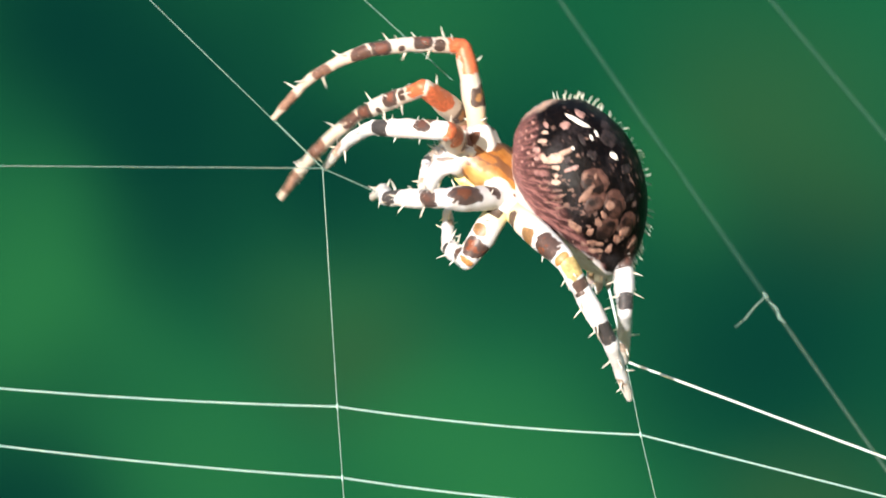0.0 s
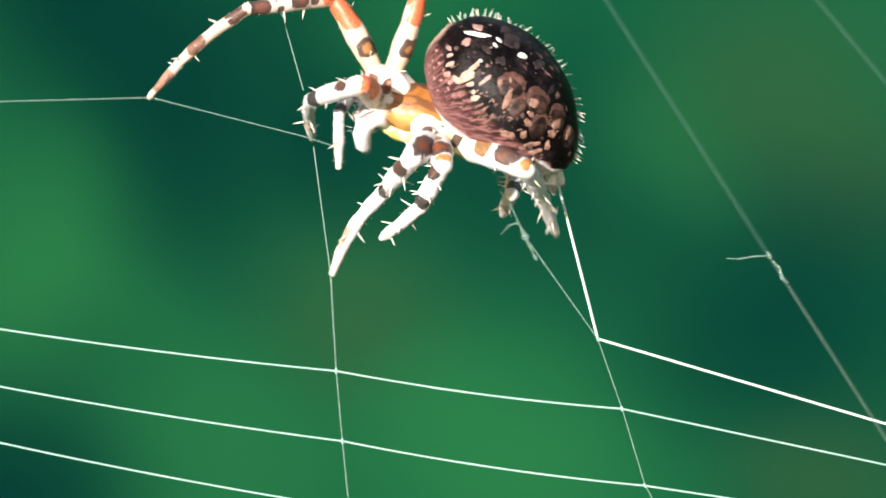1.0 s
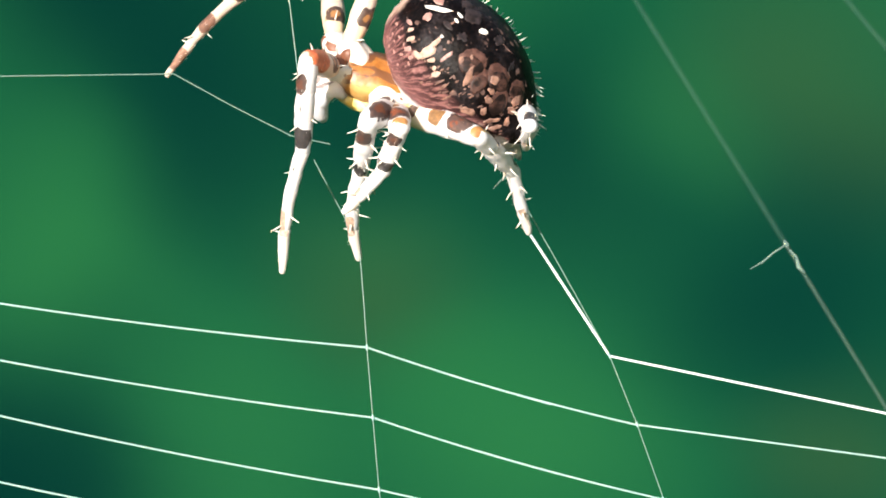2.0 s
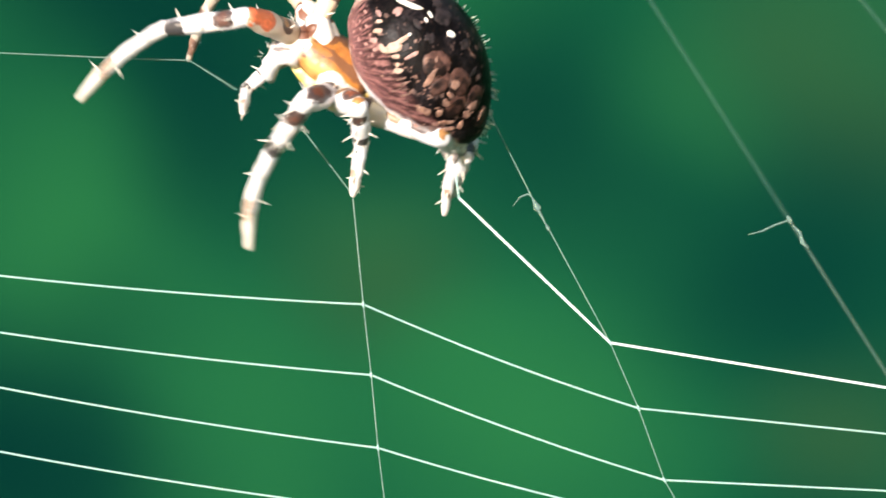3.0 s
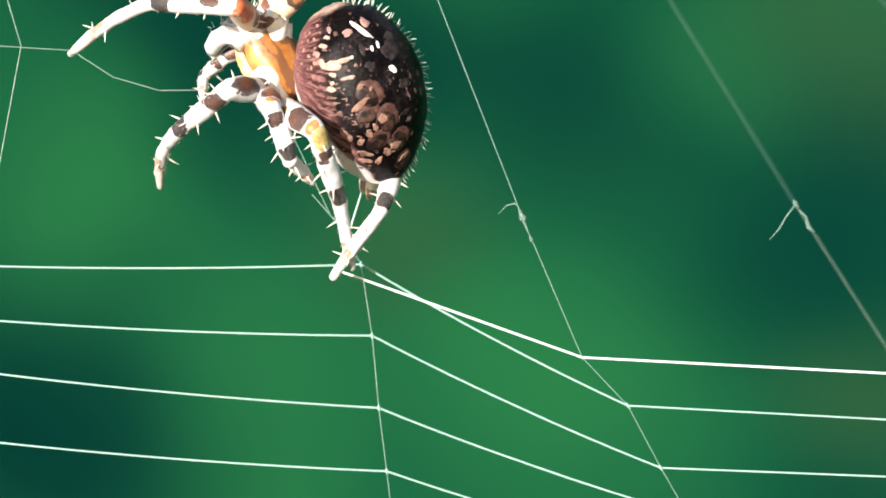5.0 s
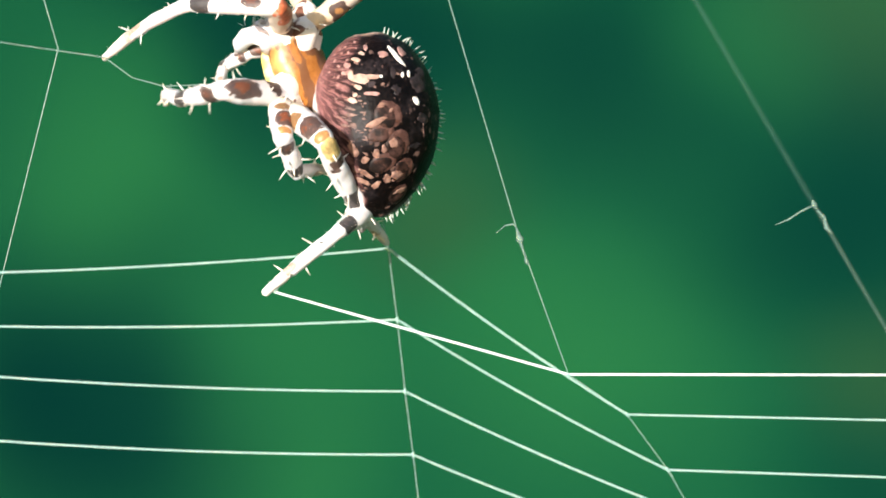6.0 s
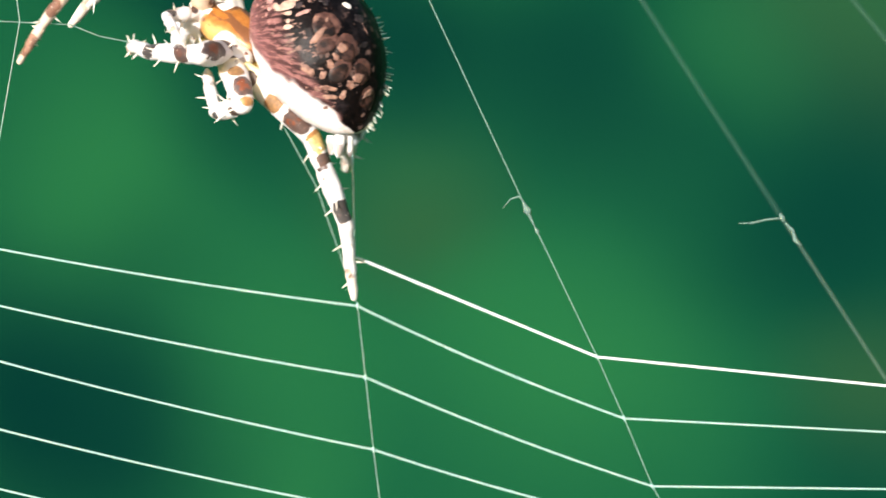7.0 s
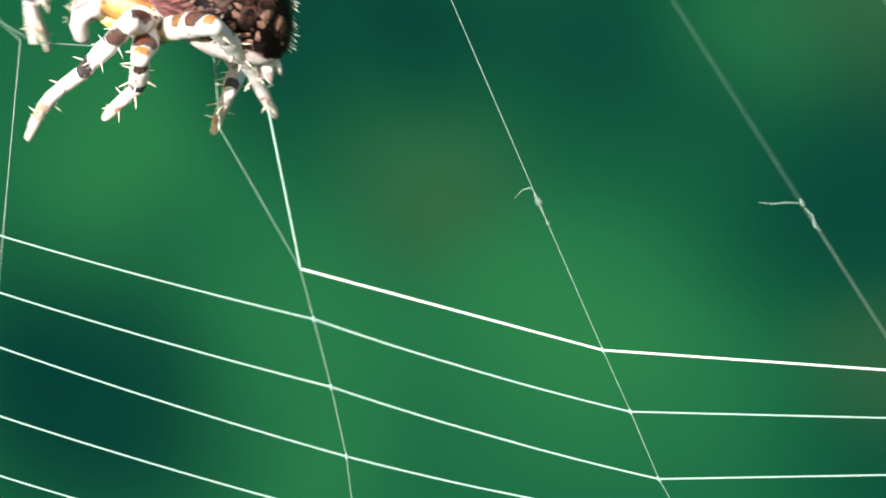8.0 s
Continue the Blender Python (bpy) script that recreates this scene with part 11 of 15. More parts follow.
    walk(WEB["ra3"], [
        (0, strand(-3.029,-0.567,-10.567, 0.125,0.015,-0.992)), (0.3, strand(-3.378,-0.6,-9.615, 0.1248,0.015,-0.9921)), (0.5, strand(-3.235,-0.577,-9.286, 0.1247,0.015,-0.9921)),
        (0.8, strand(-3.874,-0.623,-9.357, 0.1245,0.015,-0.9921)), (1, strand(-3.465,-0.553,-10.184, 0.1244,0.015,-0.9921)), (1.2, strand(-3.163,-0.493,-10.373, 0.1243,0.015,-0.9921)),
        (1.5, strand(-2.818,-0.417,-9.827, 0.1241,0.015,-0.9922)), (1.7, strand(-2.81,-0.4,-10.462, 0.124,0.0149,-0.9922)), (1.95, strand(-2.821,-0.382,-10.529, 0.1239,0.0149,-0.9922)),
        (2.2, strand(-2.783,-0.364,-10.26, 0.1238,0.0149,-0.9922)), (2.5, strand(-2.76,-0.347,-9.814, 0.1237,0.0149,-0.9922)), (2.8, strand(-2.769,-0.34,-9.507, 0.1237,0.0149,-0.9922)),
        (3, strand(-3.171,-0.383,-9.516, 0.1236,0.0149,-0.9922)), (3.2, strand(-3.556,-0.427,-9.646, 0.1235,0.0149,-0.9922)), (3.5, strand(-3.981,-0.473,-9.718, 0.1234,0.0149,-0.9922)),
        (4, strand(-4.164,-0.473,-10.091, 0.1233,0.0149,-0.9923)), (4.2, strand(-4.305,-0.477,-10.135, 0.1232,0.0149,-0.9923)), (4.5, strand(-4.283,-0.453,-9.789, 0.1232,0.0149,-0.9923)),
        (4.7, strand(-4.426,-0.44,-9.552, 0.1231,0.0149,-0.9923)), (5.0, strand(-4.297,-0.379,-9.18, 0.123,0.0149,-0.9923)), (5.25, strand(-4.074,-0.299,-8.94, 0.1231,0.0149,-0.9923)),
        (5.5, strand(-3.893,-0.225,-8.83, 0.1231,0.0148,-0.9923)), (5.8, strand(-3.814,-0.183,-8.81, 0.1231,0.0148,-0.9923)), (6, strand(-4.324,-0.223,-9.613, 0.123,0.0148,-0.9923)),
        (6.2, strand(-5.098,-0.327,-10.343, 0.1227,0.0148,-0.9923)), (6.5, strand(-5.056,-0.337,-11.532, 0.1227,0.0148,-0.9923)), (6.75, strand(-4.76,-0.323,-11.769, 0.1227,0.0148,-0.9923)),
        (7, strand(-5.294,-0.41,-12.22, 0.1226,0.0148,-0.9923)), (7.3, strand(-6.875,-0.583,-13.59, 0.1221,0.0149,-0.9924)), (7.5, strand(-7.11,-0.6,-13.133, 0.1221,0.0149,-0.9924)),
        (7.8, strand(-6.804,-0.513,-12.769, 0.1307,0.0159,-0.9913)), (8, strand(-7.548,-0.57,-13.49, 0.1218,0.0148,-0.9924))])
    walk(WEB["ra4"], [
        (0, strand(-2.641,-0.52,-13.646, 0.1225,0.0147,-0.9924)), (0.3, strand(-2.99,-0.553,-12.697, 0.1223,0.0147,-0.9924)), (0.5, strand(-2.847,-0.53,-12.371, 0.1222,0.0147,-0.9924)),
        (0.8, strand(-3.486,-0.577,-12.443, 0.122,0.0147,-0.9924)), (1, strand(-3.078,-0.507,-13.273, 0.1219,0.0147,-0.9924)), (1.2, strand(-2.776,-0.447,-13.464, 0.1218,0.0147,-0.9924)),
        (1.5, strand(-2.431,-0.37,-12.923, 0.1216,0.0147,-0.9925)), (1.7, strand(-2.423,-0.353,-13.56, 0.1215,0.0146,-0.9925)), (1.95, strand(-2.434,-0.335,-13.629, 0.1214,0.0146,-0.9925)),
        (2.2, strand(-2.396,-0.317,-13.362, 0.1213,0.0146,-0.9925)), (2.5, strand(-2.373,-0.3,-12.919, 0.1212,0.0146,-0.9925)), (2.8, strand(-2.382,-0.293,-12.613, 0.1212,0.0146,-0.9925)),
        (3, strand(-2.785,-0.337,-12.621, 0.1211,0.0146,-0.9925)), (3.2, strand(-3.169,-0.38,-12.751, 0.121,0.0146,-0.9925)), (3.5, strand(-3.595,-0.427,-12.822, 0.1209,0.0146,-0.9926)),
        (4, strand(-3.778,-0.427,-13.197, 0.1208,0.0146,-0.9926)), (4.2, strand(-3.919,-0.43,-13.242, 0.1207,0.0146,-0.9926)), (4.5, strand(-3.897,-0.407,-12.897, 0.1207,0.0146,-0.9926)),
        (4.7, strand(-4.04,-0.393,-12.662, 0.1206,0.0146,-0.9926)), (5.0, strand(-3.911,-0.332,-12.292, 0.1206,0.0146,-0.9926)), (5.25, strand(-3.688,-0.252,-12.056, 0.1206,0.0145,-0.9926)),
        (5.5, strand(-3.506,-0.178,-11.949, 0.1206,0.0145,-0.9926)), (5.8, strand(-3.427,-0.137,-11.931, 0.1206,0.0145,-0.9926)), (6, strand(-3.937,-0.177,-12.735, 0.1205,0.0145,-0.9926)),
        (6.2, strand(-4.712,-0.28,-13.464, 0.1203,0.0145,-0.9926)), (6.5, strand(-4.67,-0.29,-14.653, 0.1202,0.0145,-0.9926)), (6.75, strand(-4.374,-0.277,-14.89, 0.1203,0.0145,-0.9926)),
        (7, strand(-4.908,-0.363,-15.339, 0.1201,0.0145,-0.9927)), (7.3, strand(-6.491,-0.537,-16.709, 0.1196,0.0145,-0.9927)), (7.5, strand(-6.726,-0.553,-16.251, 0.1196,0.0145,-0.9927)),
        (7.8, strand(-6.393,-0.463,-15.891, 0.1196,0.0145,-0.9927)), (8, strand(-7.165,-0.523,-16.614, 0.1193,0.0145,-0.9928))])
    walk(WEB["ra5"], [
        (0, strand(-2.309,-0.48,-16.338, 0.1225,0.0148,-0.9924)), (0.3, strand(-2.658,-0.513,-15.392, 0.1223,0.0147,-0.9924)), (0.5, strand(-2.515,-0.49,-15.068, 0.1222,0.0147,-0.9924)),
        (0.8, strand(-3.154,-0.537,-15.142, 0.122,0.0147,-0.9924)), (1, strand(-2.747,-0.467,-15.975, 0.1219,0.0147,-0.9924)), (1.2, strand(-2.444,-0.407,-16.169, 0.1218,0.0147,-0.9924)),
        (1.5, strand(-2.099,-0.33,-15.632, 0.1216,0.0147,-0.9925)), (1.7, strand(-2.091,-0.313,-16.27, 0.1215,0.0146,-0.9925)), (1.95, strand(-2.102,-0.295,-16.341, 0.1214,0.0146,-0.9925)),
        (2.2, strand(-2.064,-0.277,-16.076, 0.1213,0.0146,-0.9925)), (2.5, strand(-2.041,-0.26,-15.636, 0.1212,0.0146,-0.9925)), (2.8, strand(-2.05,-0.253,-15.331, 0.1212,0.0146,-0.9925)),
        (3, strand(-2.453,-0.297,-15.34, 0.1211,0.0146,-0.9925)), (3.2, strand(-2.838,-0.34,-15.469, 0.121,0.0146,-0.9925)), (3.5, strand(-3.264,-0.387,-15.54, 0.1209,0.0146,-0.9926)),
        (4, strand(-3.447,-0.387,-15.917, 0.1208,0.0146,-0.9926)), (4.2, strand(-3.589,-0.39,-15.963, 0.1207,0.0146,-0.9926)), (4.5, strand(-3.566,-0.367,-15.619, 0.1207,0.0146,-0.9926)),
        (4.7, strand(-3.709,-0.353,-15.385, 0.1206,0.0146,-0.9926)), (5.0, strand(-3.58,-0.292,-15.019, 0.1206,0.0145,-0.9926)), (5.25, strand(-3.356,-0.212,-14.786, 0.1206,0.0145,-0.9926)),
        (5.5, strand(-3.174,-0.138,-14.682, 0.1206,0.0145,-0.9926)), (5.8, strand(-3.095,-0.097,-14.666, 0.1206,0.0145,-0.9926)), (6, strand(-3.605,-0.137,-15.47, 0.1205,0.0145,-0.9926)),
        (6.2, strand(-4.381,-0.24,-16.198, 0.1203,0.0145,-0.9926)), (6.5, strand(-4.339,-0.25,-17.388, 0.1202,0.0145,-0.9926)), (6.75, strand(-4.042,-0.237,-17.626, 0.1203,0.0145,-0.9926)),
        (7, strand(-4.577,-0.323,-18.073, 0.1201,0.0145,-0.9927)), (7.3, strand(-6.162,-0.497,-19.441, 0.1196,0.0145,-0.9927)), (7.5, strand(-6.397,-0.513,-18.983, 0.1196,0.0145,-0.9927)),
        (7.8, strand(-6.063,-0.423,-18.628, 0.1196,0.0145,-0.9927)), (8, strand(-6.836,-0.483,-19.352, 0.1193,0.0145,-0.9928))])
    walk(WEB["ra0"], [
        (0, strand(-3.505,-0.623,-3.798, -0.0627,-0.0074,0.998)), (0.3, strand(-3.908,-0.663,-2.814, -0.0652,-0.0078,0.9978)), (0.5, strand(-3.791,-0.643,-2.48, -0.0696,-0.0083,0.9975)),
        (0.8, strand(-4.594,-0.71,-2.577, -0.0845,-0.0101,0.9964)), (1, strand(-4.103,-0.63,-3.482, -0.0587,-0.007,0.9983)), (1.2, strand(-3.717,-0.56,-3.666, -0.0462,-0.0055,0.9989)),
        (1.5, strand(-3.318,-0.477,-2.78, -0.0357,-0.0043,0.9994)), (1.7, strand(-3.364,-0.467,-3.495, -0.051,-0.0061,0.9987)), (1.95, strand(-3.412,-0.453,-3.561, -0.0665,-0.008,0.9978)),
        (2.2, strand(-3.398,-0.438,-3.291, -0.0801,-0.0096,0.9967)), (2.5, strand(-3.391,-0.423,-2.836, -0.0918,-0.0111,0.9957)), (2.8, strand(-3.404,-0.417,-2.5, -0.0962,-0.0116,0.9953)),
        (3, strand(-3.889,-0.47,-2.482, -0.0971,-0.0117,0.9952)), (3.2, strand(-4.3,-0.517,-2.669, -0.1223,-0.0148,0.9924)), (3.5, strand(-4.917,-0.587,-2.714, -0.1265,-0.0153,0.9918)),
        (4, strand(-5.182,-0.597,-3.112, -0.1576,-0.0191,0.9873)), (4.2, strand(-5.378,-0.607,-3.156, -0.1223,-0.0148,0.9924)), (4.5, strand(-5.466,-0.597,-2.751, -0.3271,-0.0397,0.9442)),
        (4.7, strand(-5.444,-0.563,-2.513, -0.4254,-0.0516,0.9035)), (5.0, strand(-5.16,-0.483,-2.129, -0.4971,-0.0603,0.8656)), (5.25, strand(-4.911,-0.4,-1.875, -0.4257,-0.0515,0.9034)),
        (5.5, strand(-4.752,-0.329,-1.751, -0.2209,-0.0267,0.9749)), (5.8, strand(-4.697,-0.29,-1.724, 0.0004,0,1)), (6, strand(-5.15,-0.323,-2.581, -0.1947,-0.0236,0.9806)),
        (6.2, strand(-6.06,-0.443,-3.453, -0.0894,-0.0109,0.9959)), (6.5, strand(-5.798,-0.427,-4.445, -0.3571,-0.0433,0.9331)), (6.75, strand(-5.475,-0.41,-4.654, -0.3413,-0.0414,0.939)),
        (7, strand(-6.062,-0.503,-5.164, -0.3226,-0.0391,0.9457)), (7.3, strand(-8.025,-0.723,-6.73, -0.3629,-0.0442,0.9308)), (7.5, strand(-8.588,-0.78,-6.272, -0.343,-0.0418,0.9384)),
        (7.8, strand(-7.955,-0.653,-5.931, -0.3154,-0.0384,0.9482)), (8, strand(-9.137,-0.763,-6.73, -0.2539,-0.031,0.9667))])
    walk(WEB["rag_0"], keep("rag_0", [
        (0, strand(-3.669,-0.643,-1.185, -0.063,-0.007,0.998)), (0.3, strand(-4.079,-0.684,-0.2, -0.065,-0.008,0.998)), (0.5, strand(-3.974,-0.665,0.135, -0.07,-0.008,0.998)),
        (0.8, strand(-4.816,-0.737,0.034, -0.084,-0.01,0.996)), (1, strand(-4.257,-0.648,-0.865, -0.059,-0.007,0.998)), (1.2, strand(-3.839,-0.574,-1.045, -0.046,-0.006,0.999)),
        (1.5, strand(-3.411,-0.488,-0.155, -0.036,-0.004,0.999)), (1.7, strand(-3.498,-0.483,-0.872, -0.051,-0.006,0.999)), (1.95, strand(-3.587,-0.474,-0.938, -0.072,-0.009,0.997)),
        (2.2, strand(-3.609,-0.463,-0.67, -0.085,-0.01,0.996)), (2.5, strand(-3.632,-0.452,-0.217, -0.093,-0.011,0.996)), (2.8, strand(-3.657,-0.447,0.118, -0.096,-0.012,0.995)),
        (3, strand(-4.144,-0.501,0.134, -0.097,-0.012,0.995)), (3.2, strand(-4.622,-0.556,-0.061, -0.122,-0.015,0.992)), (3.5, strand(-5.249,-0.627,-0.109, -0.126,-0.015,0.992)),
        (4, strand(-5.596,-0.647,-0.519, -0.158,-0.019,0.987)), (4.2, strand(-5.699,-0.646,-0.549, -0.122,-0.015,0.992)), (4.5, strand(-6.325,-0.701,-0.271, -0.327,-0.04,0.944)),
        (4.7, strand(-6.562,-0.699,-0.138, -0.425,-0.052,0.904)), (5.0, strand(-6.305,-0.622,-0.137, -0.653,-0.079,0.753)), (5.25, strand(-5.671,-0.492,-0.264, -0.992,-0.12,-0.033)),
        (5.5, strand(-5.043,-0.364,-0.468, -0.194,-0.023,-0.981)), (5.8, strand(-4.697,-0.29,-0.615, 0,0,-1)), (6, strand(-5.366,-0.349,-1.493, 0.195,0.024,-0.981)),
        (6.2, strand(-6.159,-0.455,-2.349, 0.089,0.011,-0.996)), (6.5, strand(-6.738,-0.541,-1.987, -0.357,-0.043,0.933)), (6.75, strand(-6.374,-0.519,-2.18, -0.341,-0.041,0.939)),
        (7, strand(-6.911,-0.606,-2.673, -0.323,-0.039,0.946)), (7.3, strand(-8.98,-0.84,-4.28, -0.363,-0.044,0.931)), (7.5, strand(-9.49,-0.89,-3.805, -0.343,-0.042,0.938)),
        (7.8, strand(-8.831,-0.76,-3.298, -0.46,-0.056,0.886)), (8, strand(-9.792,-0.843,-4.236, -0.493,-0.06,0.868))]))
    walk(WEB["rag_4"], keep("rag_4", [
        (0, strand(-4.118,-0.696,5.968, -0.063,-0.007,0.998)), (0.3, strand(-4.542,-0.739,6.899, -0.065,-0.008,0.998)), (0.5, strand(-4.471,-0.724,7.265, -0.07,-0.008,0.998)),
        (0.8, strand(-4.935,-0.751,1.444, -0.084,-0.01,0.996)), (1, strand(-4.271,-0.65,-0.62, -0.059,-0.007,0.998)), (1.2, strand(-3.854,-0.576,-0.718, -0.046,-0.006,0.999)),
        (1.5, strand(-3.418,-0.489,0.034, -0.036,-0.004,0.999)), (1.7, strand(-3.518,-0.485,-0.487, -0.051,-0.006,0.999)), (1.95, strand(-3.621,-0.478,-0.469, -0.072,-0.009,0.997)),
        (2.2, strand(-3.665,-0.47,-0.017, -0.085,-0.01,0.996)), (2.5, strand(-3.713,-0.462,0.652, -0.093,-0.011,0.996)), (2.8, strand(-3.747,-0.458,1.045, -0.096,-0.012,0.995)),
        (3, strand(-4.229,-0.511,1.005, -0.097,-0.012,0.995)), (3.2, strand(-4.73,-0.569,0.821, -0.122,-0.015,0.992)), (3.5, strand(-5.365,-0.641,0.801, -0.126,-0.015,0.992)),
        (4, strand(-5.736,-0.664,0.357, -0.158,-0.019,0.987)), (4.2, strand(-5.614,-0.635,-1.243, -0.122,-0.015,0.992)), (4.5, strand(-6.083,-0.672,-0.969, -0.327,-0.04,0.944)),
        (4.7, strand(-6.15,-0.649,-1.012, -0.425,-0.052,0.904)), (5.0, strand(-5.412,-0.514,-1.165, -0.653,-0.079,0.753)), (5.25, strand(-4.011,-0.291,-0.21, -0.992,-0.12,-0.033)),
        (5.5, strand(-4.757,-0.329,0.98, -0.194,-0.023,-0.981)), (5.8, strand(-4.696,-0.29,0.442, 0,0,-1)), (6, strand(-5.573,-0.375,-0.452, 0.195,0.024,-0.981)),
        (6.2, strand(-6.256,-0.467,-1.267, 0.089,0.011,-0.996)), (6.5, strand(-6.936,-0.565,-1.47, -0.357,-0.043,0.933)), (6.75, strand(-7.055,-0.602,-0.308, -0.341,-0.041,0.939)),
        (7, strand(-7.455,-0.673,-1.081, -0.323,-0.039,0.946)), (7.3, strand(-9.443,-0.896,-3.09, -0.363,-0.044,0.931)), (7.5, strand(-10.123,-0.967,-2.072, -0.343,-0.042,0.938)),
        (7.8, strand(-11.398,-1.074,1.649, -0.46,-0.056,0.886)), (8, strand(-12.699,-1.199,0.884, -0.493,-0.06,0.868))]))
    walk(WEB["rag_1"], between("rag_0", "rag_4", 0.2500))
    walk(WEB["rag_2"], between("rag_0", "rag_4", 0.5000))
    walk(WEB["rag_3"], between("rag_0", "rag_4", 0.7500))
    walk(WEB["rah_0"], keep("rah_0", [
        (0, strand(-4.236,-0.71,7.853, -0.706,-0.086,0.703)), (0.3, strand(-4.665,-0.753,8.784, -0.726,-0.088,0.682)), (0.5, strand(-4.603,-0.74,9.149, -0.536,-0.065,0.842)),
        (0.8, strand(-5.095,-0.77,3.326, 0.046,0.006,0.999)), (1, strand(-4.382,-0.663,1.266, -0.132,-0.016,0.991)), (1.2, strand(-3.941,-0.587,1.169, -0.314,-0.038,0.949)),
        (1.5, strand(-3.485,-0.497,1.921, -0.404,-0.049,0.913)), (1.7, strand(-3.614,-0.497,1.4, -0.446,-0.054,0.894)), (1.95, strand(-3.758,-0.494,1.415, -0.465,-0.056,0.883)),
        (2.2, strand(-3.826,-0.489,1.865, -0.482,-0.058,0.874)), (2.5, strand(-3.889,-0.483,2.532, -0.507,-0.061,0.86)), (2.8, strand(-3.929,-0.48,2.925, -0.546,-0.066,0.835)),
        (3, strand(-4.413,-0.533,2.885, -0.604,-0.073,0.793)), (3.2, strand(-4.961,-0.597,2.696, -0.644,-0.078,0.761)), (3.5, strand(-5.604,-0.67,2.675, -0.555,-0.067,0.829)),
        (4, strand(-6.033,-0.7,2.222, -0.533,-0.065,0.843)), (4.2, strand(-5.845,-0.663,0.632, -0.469,-0.057,0.881)), (4.5, strand(-6.701,-0.747,0.815, -0.416,-0.051,0.908)),
        (4.7, strand(-6.954,-0.747,0.695, -0.425,-0.052,0.904)), (5.0, strand(-6.646,-0.663,0.257, -0.424,-0.052,0.904)), (5.25, strand(-5.885,-0.518,-0.271, -0.426,-0.052,0.903)),
        (5.5, strand(-5.123,-0.373,-0.873, -0.436,-0.053,0.898)), (5.8, strand(-4.697,-0.29,-1.447, -0.474,-0.057,0.878)), (6, strand(-5.205,-0.33,-2.304, -0.505,-0.061,0.861)),
        (6.2, strand(-6.088,-0.447,-3.148, -0.345,-0.042,0.938)), (6.5, strand(-7.611,-0.647,0.292, -0.6,-0.073,0.797)), (6.75, strand(-7.699,-0.68,1.466, -0.654,-0.08,0.752)),
        (7, strand(-8.064,-0.747,0.706, -0.475,-0.058,0.878)), (7.3, strand(-10.129,-0.98,-1.332, -0.406,-0.05,0.913)), (7.5, strand(-10.771,-1.047,-0.299, -0.401,-0.049,0.915)),
        (7.8, strand(-12.266,-1.18,3.323, -0.095,-0.012,0.995)), (8, strand(-13.63,-1.313,2.524, -0.089,-0.011,0.996))]))
    walk(WEB["rah_2"], keep("rah_2", [
        (0, strand(-5.072,-0.811,8.686, -0.706,-0.086,0.703)), (0.3, strand(-5.51,-0.856,9.576, -0.726,-0.088,0.682)), (0.5, strand(-4.736,-0.756,9.359, -0.536,-0.065,0.842)),
        (0.8, strand(-4.953,-0.752,6.415, 0.046,0.006,0.999)), (1, strand(-4.926,-0.729,5.332, -0.132,-0.016,0.991)), (1.2, strand(-4.997,-0.714,4.357, -0.314,-0.038,0.949)),
        (1.5, strand(-4.539,-0.624,4.304, -0.404,-0.049,0.913)), (1.7, strand(-4.714,-0.63,3.604, -0.446,-0.054,0.894)), (1.95, strand(-4.942,-0.638,3.664, -0.465,-0.056,0.883)),
        (2.2, strand(-5.096,-0.643,4.168, -0.482,-0.058,0.874)), (2.5, strand(-5.252,-0.648,4.844, -0.507,-0.061,0.86)), (2.8, strand(-5.358,-0.653,5.11, -0.546,-0.066,0.835)),
        (3, strand(-5.411,-0.654,4.196, -0.604,-0.073,0.793)), (3.2, strand(-6.775,-0.817,4.841, -0.644,-0.078,0.761)), (3.5, strand(-7.088,-0.85,4.894, -0.555,-0.067,0.829)),
        (4, strand(-7.452,-0.873,4.466, -0.533,-0.065,0.843)), (4.2, strand(-7.759,-0.896,4.23, -0.469,-0.057,0.881)), (4.5, strand(-8.261,-0.937,4.216, -0.416,-0.051,0.908)),
        (4.7, strand(-8.493,-0.934,3.968, -0.425,-0.052,0.904)), (5.0, strand(-8.026,-0.831,3.196, -0.424,-0.052,0.904)), (5.25, strand(-6.98,-0.651,2.05, -0.426,-0.052,0.903)),
        (5.5, strand(-5.911,-0.469,0.753, -0.436,-0.053,0.898)), (5.8, strand(-5.24,-0.356,-0.442, -0.474,-0.057,0.878)), (6, strand(-5.899,-0.414,-1.121, -0.505,-0.061,0.861)),
        (6.2, strand(-6.989,-0.556,-0.695, -0.345,-0.042,0.938)), (6.5, strand(-9.319,-0.855,2.561, -0.6,-0.073,0.797)), (6.75, strand(-8.198,-0.741,2.04, -0.654,-0.08,0.752)),
        (7, strand(-8.675,-0.821,1.834, -0.475,-0.058,0.878)), (7.3, strand(-11.697,-1.172,2.195, -0.406,-0.05,0.913)), (7.5, strand(-12.074,-1.207,2.669, -0.401,-0.049,0.915)),
        (7.8, strand(-12.328,-1.188,3.969, -0.095,-0.012,0.995)), (8, strand(-13.756,-1.329,3.936, -0.089,-0.011,0.996))]))
    walk(WEB["rah_1"], between("rah_0", "rah_2", 0.5000))
